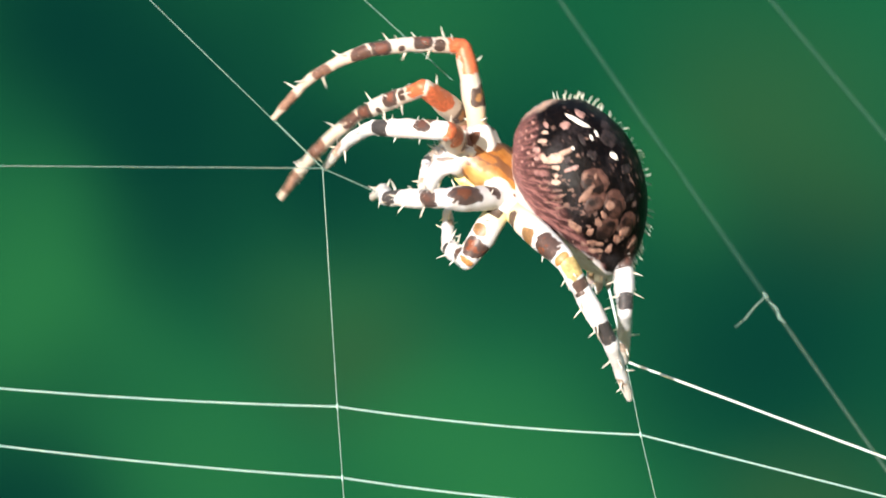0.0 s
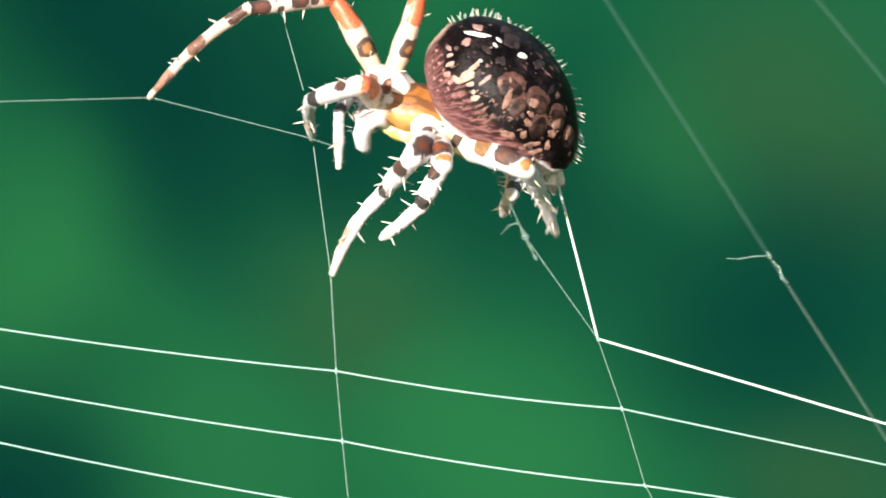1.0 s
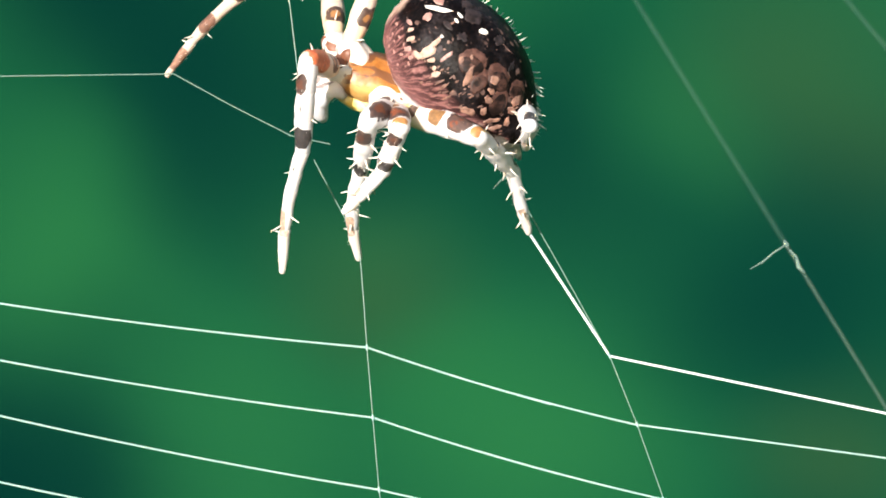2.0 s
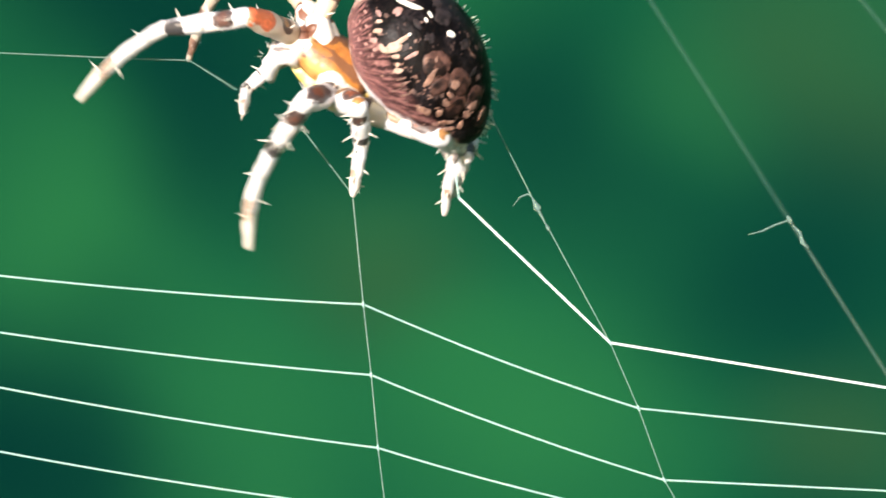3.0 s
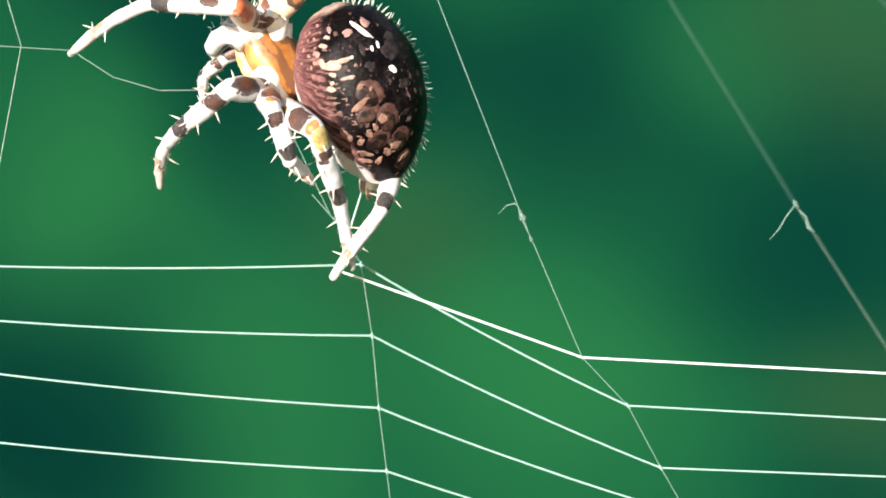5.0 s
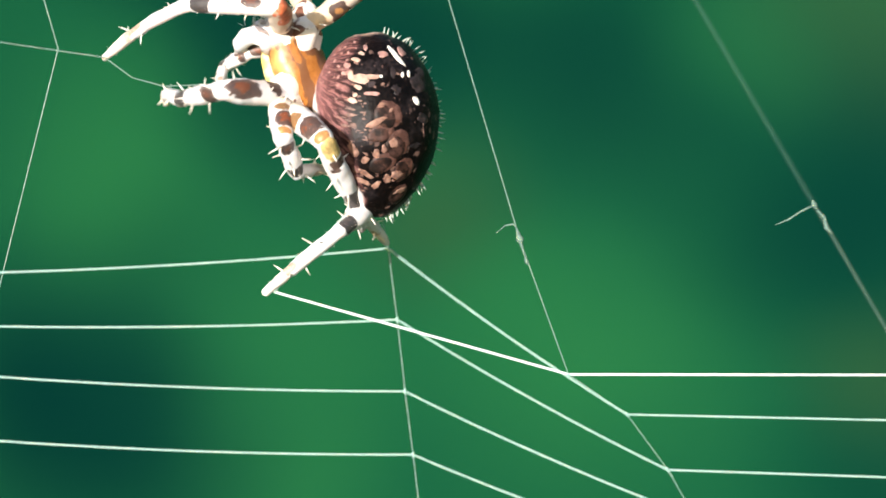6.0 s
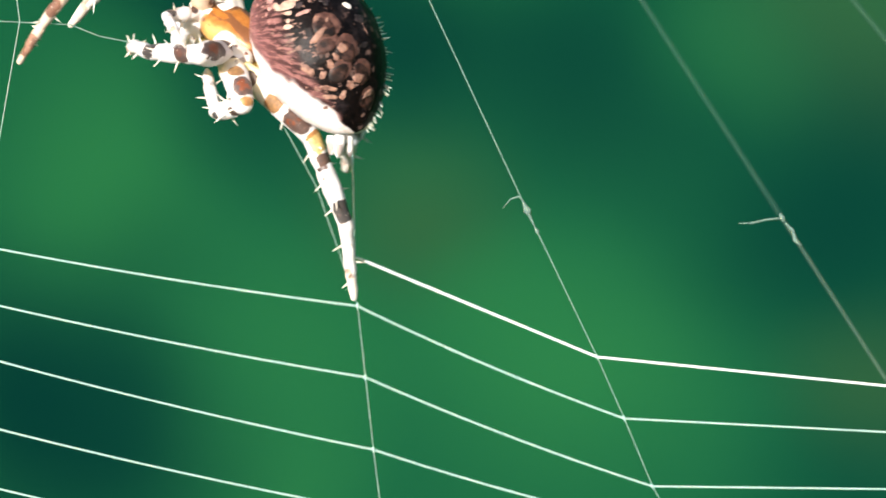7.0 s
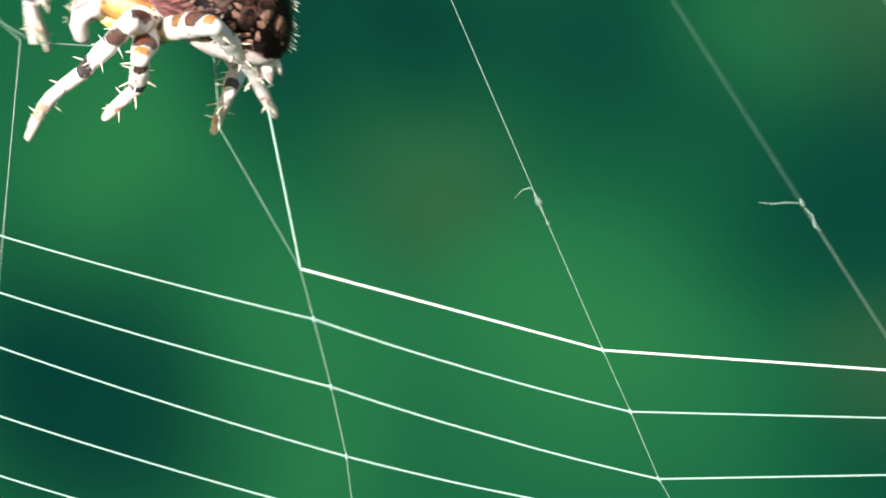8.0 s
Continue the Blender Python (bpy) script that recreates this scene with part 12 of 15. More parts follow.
    walk(WEB["rb1"], [
        (0, strand(10.758,1.08,-1.618, 0.1961,0.0233,-0.9803)), (0.3, strand(10.404,1.047,-1.374, 0.2342,0.0278,-0.9718)), (0.5, strand(9.648,0.963,-1.452, 0.2539,0.0301,-0.9668)),
        (0.8, strand(9.081,0.927,-1.831, 0.2666,0.0316,-0.9633)), (1, strand(8.797,0.913,-1.935, 0.3289,0.0389,-0.9436)), (1.2, strand(8.828,0.94,-2.343, 0.3333,0.0394,-0.942)),
        (1.5, strand(8.706,0.96,-2.59, 0.3334,0.0394,-0.942)), (1.7, strand(8.8,0.987,-3.706, 0.3357,0.0397,-0.9411)), (1.95, strand(8.626,0.985,-3.977, 0.3648,0.0431,-0.9301)),
        (2.2, strand(8.49,0.982,-4.182, 0.3978,0.047,-0.9163)), (2.5, strand(8.34,0.978,-4.372, 0.4313,0.0509,-0.9008)), (2.8, strand(8.259,0.977,-4.432, 0.4421,0.0522,-0.8954)),
        (3, strand(8.3,0.987,-4.415, 0.3974,0.0469,-0.9165)), (3.2, strand(7.57,0.903,-4.882, 0.4577,0.0541,-0.8875)), (3.5, strand(7.024,0.843,-5.095, 0.479,0.0566,-0.876)),
        (4, strand(7.178,0.883,-5.527, 0.5138,0.0607,-0.8558)), (4.2, strand(7.035,0.88,-5.851, 0.5053,0.0597,-0.8609)), (4.5, strand(6.582,0.847,-6.055, 0.6006,0.071,-0.7964)),
        (4.7, strand(6.214,0.833,-6.344, 0.6395,0.0756,-0.765)), (5.0, strand(5.73,0.821,-6.76, 0.685,0.081,-0.724)), (5.25, strand(5.232,0.814,-7.185, 0.7181,0.085,-0.6908)),
        (5.5, strand(4.721,0.805,-7.617, 0.7485,0.0886,-0.6572)), (5.8, strand(4.296,0.787,-7.917, 0.7831,0.0927,-0.6149)), (6, strand(3.727,0.74,-8.836, 0.8199,0.0972,-0.5642)),
        (6.2, strand(4.148,0.78,-8.937, 0.7074,0.0838,-0.7019)), (6.5, strand(5.733,0.953,-8.045, 0.4509,0.0532,-0.891)), (6.75, strand(5.92,0.953,-7.471, 0.4411,0.0521,-0.8959)),
        (7, strand(5.741,0.91,-7.736, 0.4037,0.0477,-0.9136)), (7.3, strand(4.949,0.833,-8.651, 0.3748,0.0443,-0.926)), (7.5, strand(5.188,0.873,-8.445, 0.3995,0.0472,-0.9155)),
        (7.8, strand(5.449,0.953,-8.125, 0.3998,0.0472,-0.9154)), (8, strand(5.089,0.943,-8.347, 0.4106,0.0484,-0.9105))])
    walk(WEB["rb2"], [
        (0, strand(11.486,1.167,-5.259, 0.229,0.0272,-0.9731)), (0.3, strand(11.275,1.15,-4.987, 0.2432,0.0288,-0.9695)), (0.5, strand(10.604,1.077,-5.093, 0.2748,0.0325,-0.961)),
        (0.8, strand(10.065,1.043,-5.387, 0.2917,0.0345,-0.9559)), (1, strand(10.008,1.057,-5.408, 0.2898,0.0343,-0.9565)), (1.2, strand(10.067,1.087,-5.845, 0.2982,0.0353,-0.9538)),
        (1.5, strand(9.946,1.107,-6.093, 0.326,0.0385,-0.9446)), (1.7, strand(10.041,1.133,-7.183, 0.3282,0.0387,-0.9438)), (1.95, strand(9.969,1.144,-7.403, 0.3341,0.0394,-0.9417)),
        (2.2, strand(9.927,1.152,-7.493, 0.342,0.0403,-0.9389)), (2.5, strand(9.861,1.158,-7.548, 0.3508,0.0413,-0.9355)), (2.8, strand(9.813,1.16,-7.578, 0.3551,0.0418,-0.9339)),
        (3, strand(9.713,1.153,-7.673, 0.3422,0.0403,-0.9388)), (3.2, strand(9.206,1.097,-8.056, 0.3534,0.0416,-0.9345)), (3.5, strand(8.744,1.047,-8.241, 0.388,0.0457,-0.9205)),
        (4, strand(8.984,1.097,-8.536, 0.387,0.0456,-0.9209)), (4.2, strand(8.785,1.087,-8.832, 0.4024,0.0474,-0.9142)), (4.5, strand(8.641,1.09,-8.786, 0.4328,0.0509,-0.9001)),
        (4.7, strand(8.357,1.087,-8.907, 0.4324,0.0509,-0.9002)), (5.0, strand(8.005,1.09,-9.165, 0.4694,0.0553,-0.8812)), (5.25, strand(7.619,1.097,-9.481, 0.5209,0.0613,-0.8514)),
        (5.5, strand(7.234,1.103,-9.824, 0.568,0.0669,-0.8203)), (5.8, strand(6.998,1.107,-10.039, 0.5934,0.0699,-0.8019)), (6, strand(6.652,1.087,-10.849, 0.5904,0.0696,-0.8041)),
        (6.2, strand(6.484,1.057,-11.255, 0.5297,0.0624,-0.8459)), (6.5, strand(7.23,1.13,-11.002, 0.4192,0.0493,-0.9066)), (6.75, strand(7.417,1.13,-10.512, 0.383,0.045,-0.9227)),
        (7, strand(7.097,1.07,-10.803, 0.3855,0.0453,-0.9216)), (7.3, strand(6.19,0.98,-11.718, 0.3653,0.043,-0.9299)), (7.5, strand(6.515,1.03,-11.485, 0.3841,0.0452,-0.9222)),
        (7.8, strand(6.777,1.11,-11.166, 0.3975,0.0467,-0.9164)), (8, strand(6.474,1.107,-11.418, 0.3882,0.0456,-0.9205))])
    walk(WEB["rb3"], [
        (0, strand(12.356,1.27,-8.956, 0.4974,0.0586,-0.8656)), (0.3, strand(12.231,1.263,-8.799, 0.4974,0.0586,-0.8655)), (0.5, strand(11.702,1.207,-8.932, 0.4973,0.0586,-0.8656)),
        (0.8, strand(11.219,1.18,-9.171, 0.4971,0.0586,-0.8657)), (1, strand(11.163,1.193,-9.221, 0.4971,0.0586,-0.8657)), (1.2, strand(11.252,1.227,-9.632, 0.497,0.0585,-0.8657)),
        (1.5, strand(11.244,1.26,-9.855, 0.497,0.0585,-0.8658)), (1.7, strand(11.339,1.287,-10.919, 0.4969,0.0585,-0.8659)), (1.95, strand(11.288,1.3,-11.119, 0.4968,0.0584,-0.8659)),
        (2.2, strand(11.263,1.31,-11.162, 0.4969,0.0584,-0.8659)), (2.5, strand(11.213,1.317,-11.155, 0.4969,0.0584,-0.8659)), (2.8, strand(11.172,1.32,-11.151, 0.4969,0.0584,-0.8658)),
        (3, strand(11.015,1.307,-11.246, 0.4969,0.0583,-0.8659)), (3.2, strand(10.536,1.253,-11.573, 0.4967,0.0584,-0.866)), (3.5, strand(10.215,1.22,-11.731, 0.4965,0.0584,-0.8661)),
        (4, strand(10.428,1.267,-11.972, 0.4966,0.0583,-0.866)), (4.2, strand(10.286,1.263,-12.241, 0.4965,0.0583,-0.8661)), (4.5, strand(10.227,1.277,-12.084, 0.4965,0.0583,-0.8661)),
        (4.7, strand(9.915,1.27,-12.15, 0.4964,0.0583,-0.8661)), (5.0, strand(9.661,1.285,-12.272, 0.4964,0.0583,-0.8661)), (5.25, strand(9.445,1.312,-12.465, 0.4963,0.0582,-0.8662)),
        (5.5, strand(9.23,1.338,-12.707, 0.4963,0.0582,-0.8662)), (5.8, strand(9.092,1.353,-12.869, 0.4962,0.0582,-0.8662)), (6, strand(8.689,1.327,-13.624, 0.4959,0.0582,-0.8664)),
        (6.2, strand(8.379,1.28,-14.282, 0.4957,0.0582,-0.8666)), (6.5, strand(8.732,1.307,-14.251, 0.4958,0.0582,-0.8665)), (6.75, strand(8.834,1.297,-13.928, 0.4959,0.0582,-0.8664)),
        (7, strand(8.513,1.237,-14.19, 0.4957,0.0582,-0.8666)), (7.3, strand(7.52,1.137,-15.104, 0.4951,0.0582,-0.8669)), (7.5, strand(7.902,1.193,-14.816, 0.4953,0.0582,-0.8668)),
        (7.8, strand(8.223,1.28,-14.5, 0.4956,0.0581,-0.8666)), (8, strand(7.892,1.273,-14.78, 0.4955,0.0581,-0.8667))])
    walk(WEB["rbl_0"], keep("rbl_0", [
        (0, strand(10.758,1.08,-1.618, -0.538,-0.064,0.841)), (0.3, strand(10.404,1.047,-1.374, -0.484,-0.057,0.873)), (0.5, strand(9.648,0.963,-1.452, -0.468,-0.055,0.882)),
        (0.8, strand(9.081,0.927,-1.831, -0.445,-0.053,0.894)), (1, strand(8.797,0.913,-1.935, -0.581,-0.069,0.811)), (1.2, strand(8.828,0.94,-2.343, -0.668,-0.079,0.74)),
        (1.5, strand(8.706,0.96,-2.59, -0.585,-0.069,0.808)), (1.7, strand(8.8,0.987,-3.706, -0.501,-0.06,0.863)), (1.95, strand(8.626,0.985,-3.977, -0.491,-0.058,0.869)),
        (2.2, strand(8.49,0.982,-4.182, -0.476,-0.056,0.878)), (2.5, strand(8.34,0.978,-4.372, -0.459,-0.054,0.887)), (2.8, strand(8.259,0.977,-4.432, -0.457,-0.054,0.888)),
        (3, strand(8.3,0.987,-4.415, -0.476,-0.056,0.878)), (3.2, strand(7.57,0.903,-4.882, -0.445,-0.053,0.894)), (3.5, strand(7.024,0.843,-5.095, -0.445,-0.053,0.894)),
        (4, strand(7.178,0.883,-5.527, -0.45,-0.053,0.892)), (4.2, strand(7.035,0.88,-5.851, -0.435,-0.052,0.899)), (4.5, strand(6.582,0.847,-6.055, -0.433,-0.051,0.9)),
        (4.7, strand(6.214,0.833,-6.344, -0.406,-0.048,0.913)), (5.0, strand(5.73,0.821,-6.76, -0.394,-0.047,0.918)), (5.25, strand(5.232,0.814,-7.185, -0.387,-0.046,0.921)),
        (5.5, strand(4.721,0.805,-7.617, -0.38,-0.045,0.924)), (5.8, strand(4.296,0.787,-7.917, -0.364,-0.043,0.93)), (6, strand(3.727,0.74,-8.836, -0.339,-0.04,0.94)),
        (6.2, strand(4.148,0.78,-8.937, -0.397,-0.047,0.916)), (6.5, strand(5.733,0.953,-8.045, -0.42,-0.05,0.906)), (6.75, strand(5.92,0.953,-7.471, -0.431,-0.051,0.901)),
        (7, strand(5.741,0.91,-7.736, -0.432,-0.051,0.9)), (7.3, strand(4.949,0.833,-8.651, -0.424,-0.05,0.904)), (7.5, strand(5.188,0.873,-8.445, -0.405,-0.048,0.913)),
        (7.8, strand(5.449,0.953,-8.125, -0.41,-0.049,0.911)), (8, strand(5.089,0.943,-8.347, -0.4,-0.047,0.915))]))
    walk(WEB["rbl_2"], keep("rbl_2", [
        (0, strand(9.492,0.93,0.359, -0.538,-0.064,0.841)), (0.3, strand(9.523,0.942,0.216, -0.484,-0.057,0.873)), (0.5, strand(8.718,0.853,0.302, -0.468,-0.055,0.882)),
        (0.8, strand(7.964,0.794,0.412, -0.445,-0.053,0.894)), (1, strand(7.118,0.714,0.411, -0.581,-0.069,0.811)), (1.2, strand(6.094,0.615,0.684, -0.668,-0.079,0.74)),
        (1.5, strand(5.892,0.626,1.3, -0.585,-0.069,0.808)), (1.7, strand(5.543,0.6,1.903, -0.501,-0.06,0.863)), (1.95, strand(5.576,0.623,1.428, -0.491,-0.058,0.869)),
        (2.2, strand(5.812,0.665,0.758, -0.476,-0.056,0.878)), (2.5, strand(6.111,0.714,-0.069, -0.459,-0.054,0.887)), (2.8, strand(6.256,0.739,-0.543, -0.457,-0.054,0.888)),
        (3, strand(6.247,0.743,-0.632, -0.476,-0.056,0.878)), (3.2, strand(5.671,0.678,-1.071, -0.445,-0.053,0.894)), (3.5, strand(5.072,0.611,-1.176, -0.445,-0.053,0.894)),
        (4, strand(5.238,0.653,-1.68, -0.45,-0.053,0.892)), (4.2, strand(5.131,0.654,-1.916, -0.435,-0.052,0.899)), (4.5, strand(4.73,0.627,-2.208, -0.433,-0.051,0.9)),
        (4.7, strand(4.497,0.629,-2.483, -0.406,-0.048,0.913)), (5.0, strand(4.073,0.624,-2.897, -0.394,-0.047,0.918)), (5.25, strand(3.611,0.622,-3.332, -0.387,-0.046,0.921)),
        (5.5, strand(3.142,0.618,-3.782, -0.38,-0.045,0.924)), (5.8, strand(2.807,0.61,-4.112, -0.364,-0.043,0.93)), (6, strand(2.436,0.587,-5.256, -0.339,-0.04,0.94)),
        (6.2, strand(2.463,0.58,-5.053, -0.397,-0.047,0.916)), (6.5, strand(3.75,0.718,-3.76, -0.42,-0.05,0.906)), (6.75, strand(3.889,0.712,-3.227, -0.431,-0.051,0.901)),
        (7, strand(3.689,0.666,-3.462, -0.432,-0.051,0.9)), (7.3, strand(2.928,0.593,-4.335, -0.424,-0.05,0.904)), (7.5, strand(3.299,0.649,-4.185, -0.405,-0.048,0.913)),
        (7.8, strand(3.516,0.724,-3.828, -0.41,-0.049,0.911)), (8, strand(3.207,0.72,-4.037, -0.4,-0.047,0.915))]))
    walk(WEB["rbl_1"], between("rbl_0", "rbl_2", 0.5000))
    walk(WEB["rbu_0"], keep("rbu_0", [
        (0, strand(7.714,0.72,3.137, -0.217,-0.026,0.976)), (0.3, strand(7.924,0.753,3.103, -0.399,-0.047,0.916)), (0.5, strand(7.171,0.67,3.217, -0.31,-0.037,0.95)),
        (0.8, strand(6.493,0.62,3.367, -0.412,-0.049,0.91)), (1, strand(5.199,0.487,3.092, -0.427,-0.051,0.903)), (1.2, strand(3.885,0.353,3.129, -0.319,-0.038,0.947)),
        (1.5, strand(3.959,0.397,3.971, -0.481,-0.057,0.875)), (1.7, strand(3.885,0.403,4.757, -0.448,-0.054,0.892)), (1.95, strand(3.955,0.431,4.302, -0.415,-0.05,0.908)),
        (2.2, strand(4.239,0.478,3.66, -0.426,-0.051,0.903)), (2.5, strand(4.594,0.534,2.862, -0.444,-0.053,0.894)), (2.8, strand(4.745,0.56,2.391, -0.452,-0.054,0.89)),
        (3, strand(4.673,0.557,2.269, -0.452,-0.054,0.89)), (3.2, strand(4.199,0.503,1.883, -0.419,-0.05,0.907)), (3.5, strand(3.6,0.437,1.779, -0.401,-0.048,0.915)),
        (4, strand(3.752,0.477,1.267, -0.418,-0.05,0.907)), (4.2, strand(3.694,0.483,1.056, -0.401,-0.048,0.915)), (4.5, strand(3.298,0.457,0.766, -0.4,-0.048,0.915)),
        (4.7, strand(3.156,0.47,0.534, -0.393,-0.047,0.918)), (5.0, strand(2.772,0.47,0.138, -0.363,-0.044,0.931)), (5.25, strand(2.33,0.469,-0.288, -0.335,-0.04,0.941)),
        (5.5, strand(1.885,0.468,-0.729, -0.31,-0.037,0.95)), (5.8, strand(1.604,0.467,-1.036, -0.294,-0.035,0.955)), (6, strand(1.316,0.453,-2.149, -0.285,-0.034,0.958)),
        (6.2, strand(1.149,0.423,-2.024, -0.315,-0.038,0.948)), (6.5, strand(2.363,0.553,-0.765, -0.403,-0.048,0.914)), (6.75, strand(2.465,0.543,-0.249, -0.431,-0.052,0.901)),
        (7, strand(2.26,0.497,-0.486, -0.423,-0.051,0.905)), (7.3, strand(1.528,0.427,-1.345, -0.401,-0.048,0.915)), (7.5, strand(1.961,0.49,-1.166, -0.4,-0.048,0.915)),
        (7.8, strand(2.162,0.563,-0.817, -0.393,-0.047,0.918)), (8, strand(1.886,0.563,-1.011, -0.397,-0.048,0.917))]))
    walk(WEB["rbu_3"], keep("rbu_3", [
        (0, strand(7.305,0.671,4.971, -0.217,-0.026,0.976)), (0.3, strand(6.983,0.642,5.264, -0.399,-0.047,0.916)), (0.5, strand(6.365,0.574,5.686, -0.31,-0.037,0.95)),
        (0.8, strand(5.321,0.481,5.957, -0.412,-0.049,0.91)), (1, strand(4.361,0.387,4.864, -0.427,-0.051,0.903)), (1.2, strand(3.759,0.338,3.504, -0.319,-0.038,0.947)),
        (1.5, strand(4.054,0.408,3.8, -0.481,-0.057,0.875)), (1.7, strand(3.54,0.362,5.445, -0.448,-0.054,0.892)), (1.95, strand(2.716,0.283,7.012, -0.415,-0.05,0.908)),
        (2.2, strand(1.932,0.202,8.55, -0.426,-0.051,0.903)), (2.5, strand(1.107,0.118,9.882, -0.444,-0.053,0.894)), (2.8, strand(0.733,0.08,10.29, -0.452,-0.054,0.89)),
        (3, strand(0.69,0.081,10.111, -0.452,-0.054,0.89)), (3.2, strand(0.472,0.058,9.949, -0.419,-0.05,0.907)), (3.5, strand(0.099,0.017,9.76, -0.401,-0.048,0.915)),
        (4, strand(-0.028,0.024,9.466, -0.418,-0.05,0.907)), (4.2, strand(0.08,0.051,9.288, -0.401,-0.048,0.915)), (4.5, strand(-0.317,0.024,9.049, -0.4,-0.048,0.915)),
        (4.7, strand(-0.371,0.048,8.78, -0.393,-0.047,0.918)), (5.0, strand(-0.436,0.086,8.353, -0.363,-0.044,0.931)), (5.25, strand(-0.585,0.12,7.909, -0.335,-0.04,0.941)),
        (5.5, strand(-0.787,0.148,7.472, -0.31,-0.037,0.95)), (5.8, strand(-0.937,0.162,7.209, -0.294,-0.035,0.955)), (6, strand(-1.42,0.125,7.033, -0.285,-0.034,0.958)),
        (6.2, strand(-1.877,0.06,7.099, -0.315,-0.038,0.948)), (6.5, strand(-1.185,0.128,7.276, -0.403,-0.048,0.914)), (6.75, strand(-1.185,0.106,7.385, -0.431,-0.052,0.901)),
        (7, strand(-1.441,0.053,7.438, -0.423,-0.051,0.905)), (7.3, strand(-2.264,-0.029,7.294, -0.401,-0.048,0.915)), (7.5, strand(-1.704,0.05,7.226, -0.4,-0.048,0.915)),
        (7.8, strand(-1.086,0.174,6.766, -0.393,-0.047,0.918)), (8, strand(-1.348,0.176,6.465, -0.397,-0.048,0.917))]))
    walk(WEB["rbu_1"], between("rbu_0", "rbu_3", 0.3333))
    walk(WEB["rbu_2"], between("rbu_0", "rbu_3", 0.6667))
    walk(WEB["rct"], [
        (0, strand(17.823,1.903,1.616, -0.5749,-0.0674,0.8154)), (0.3, strand(17.321,1.853,2.427, -0.5566,-0.0653,0.8282)), (0.5, strand(17.359,1.863,2.573, -0.5448,-0.0638,0.8361)),
        (0.8, strand(17.441,1.903,2.275, -0.5443,-0.0638,0.8364)), (1, strand(17.438,1.923,2.198, -0.5424,-0.0635,0.8377)), (1.2, strand(17.583,1.963,1.985, -0.538,-0.063,0.8406)),
        (1.5, strand(17.4,1.977,2.075, -0.5367,-0.0629,0.8414)), (1.7, strand(17.466,2,1.627, -0.5307,-0.0621,0.8453)), (1.95, strand(17.463,2.019,1.515, -0.529,-0.0619,0.8464)),
        (2.2, strand(17.495,2.036,1.661, -0.5315,-0.0622,0.8448)), (2.5, strand(17.502,2.051,1.876, -0.5368,-0.0628,0.8414)), (2.8, strand(17.483,2.057,1.884, -0.5398,-0.0631,0.8394)),
        (3, strand(17.323,2.043,1.675, -0.5404,-0.0632,0.839)), (3.2, strand(17.124,2.023,1.567, -0.5388,-0.063,0.84)), (3.5, strand(16.912,2.003,1.293, -0.5334,-0.0624,0.8436)),
        (4, strand(16.952,2.03,1.028, -0.5446,-0.0637,0.8363)), (4.2, strand(17.035,2.053,0.928, -0.542,-0.0634,0.838)), (4.5, strand(16.857,2.053,1.002, -0.553,-0.0647,0.8307)),
        (4.7, strand(16.595,2.053,0.907, -0.5433,-0.0636,0.8371)), (5.0, strand(16.431,2.08,0.816, -0.5296,-0.0619,0.846)), (5.25, strand(16.378,2.127,0.678, -0.5234,-0.0612,0.8499)),
        (5.5, strand(16.325,2.173,0.491, -0.5209,-0.0609,0.8515)), (5.8, strand(16.28,2.2,0.361, -0.5204,-0.0608,0.8518)), (6, strand(16.014,2.19,-0.454, -0.5082,-0.0594,0.8592)),
        (6.2, strand(15.588,2.13,-0.948, -0.5179,-0.0606,0.8533)), (6.5, strand(15.518,2.107,-0.885, -0.5465,-0.064,0.835)), (6.75, strand(15.252,2.053,-0.618, -0.5362,-0.0628,0.8418)),
        (7, strand(14.988,2,-0.858, -0.547,-0.0642,0.8347)), (7.3, strand(14.583,1.97,-1.557, -0.5356,-0.0629,0.8421)), (7.5, strand(15.081,2.04,-1.348, -0.5393,-0.0632,0.8397)),
        (7.8, strand(15.282,2.113,-1.051, -0.5382,-0.063,0.8405)), (8, strand(15.027,2.117,-1.077, -0.542,-0.0635,0.838))])
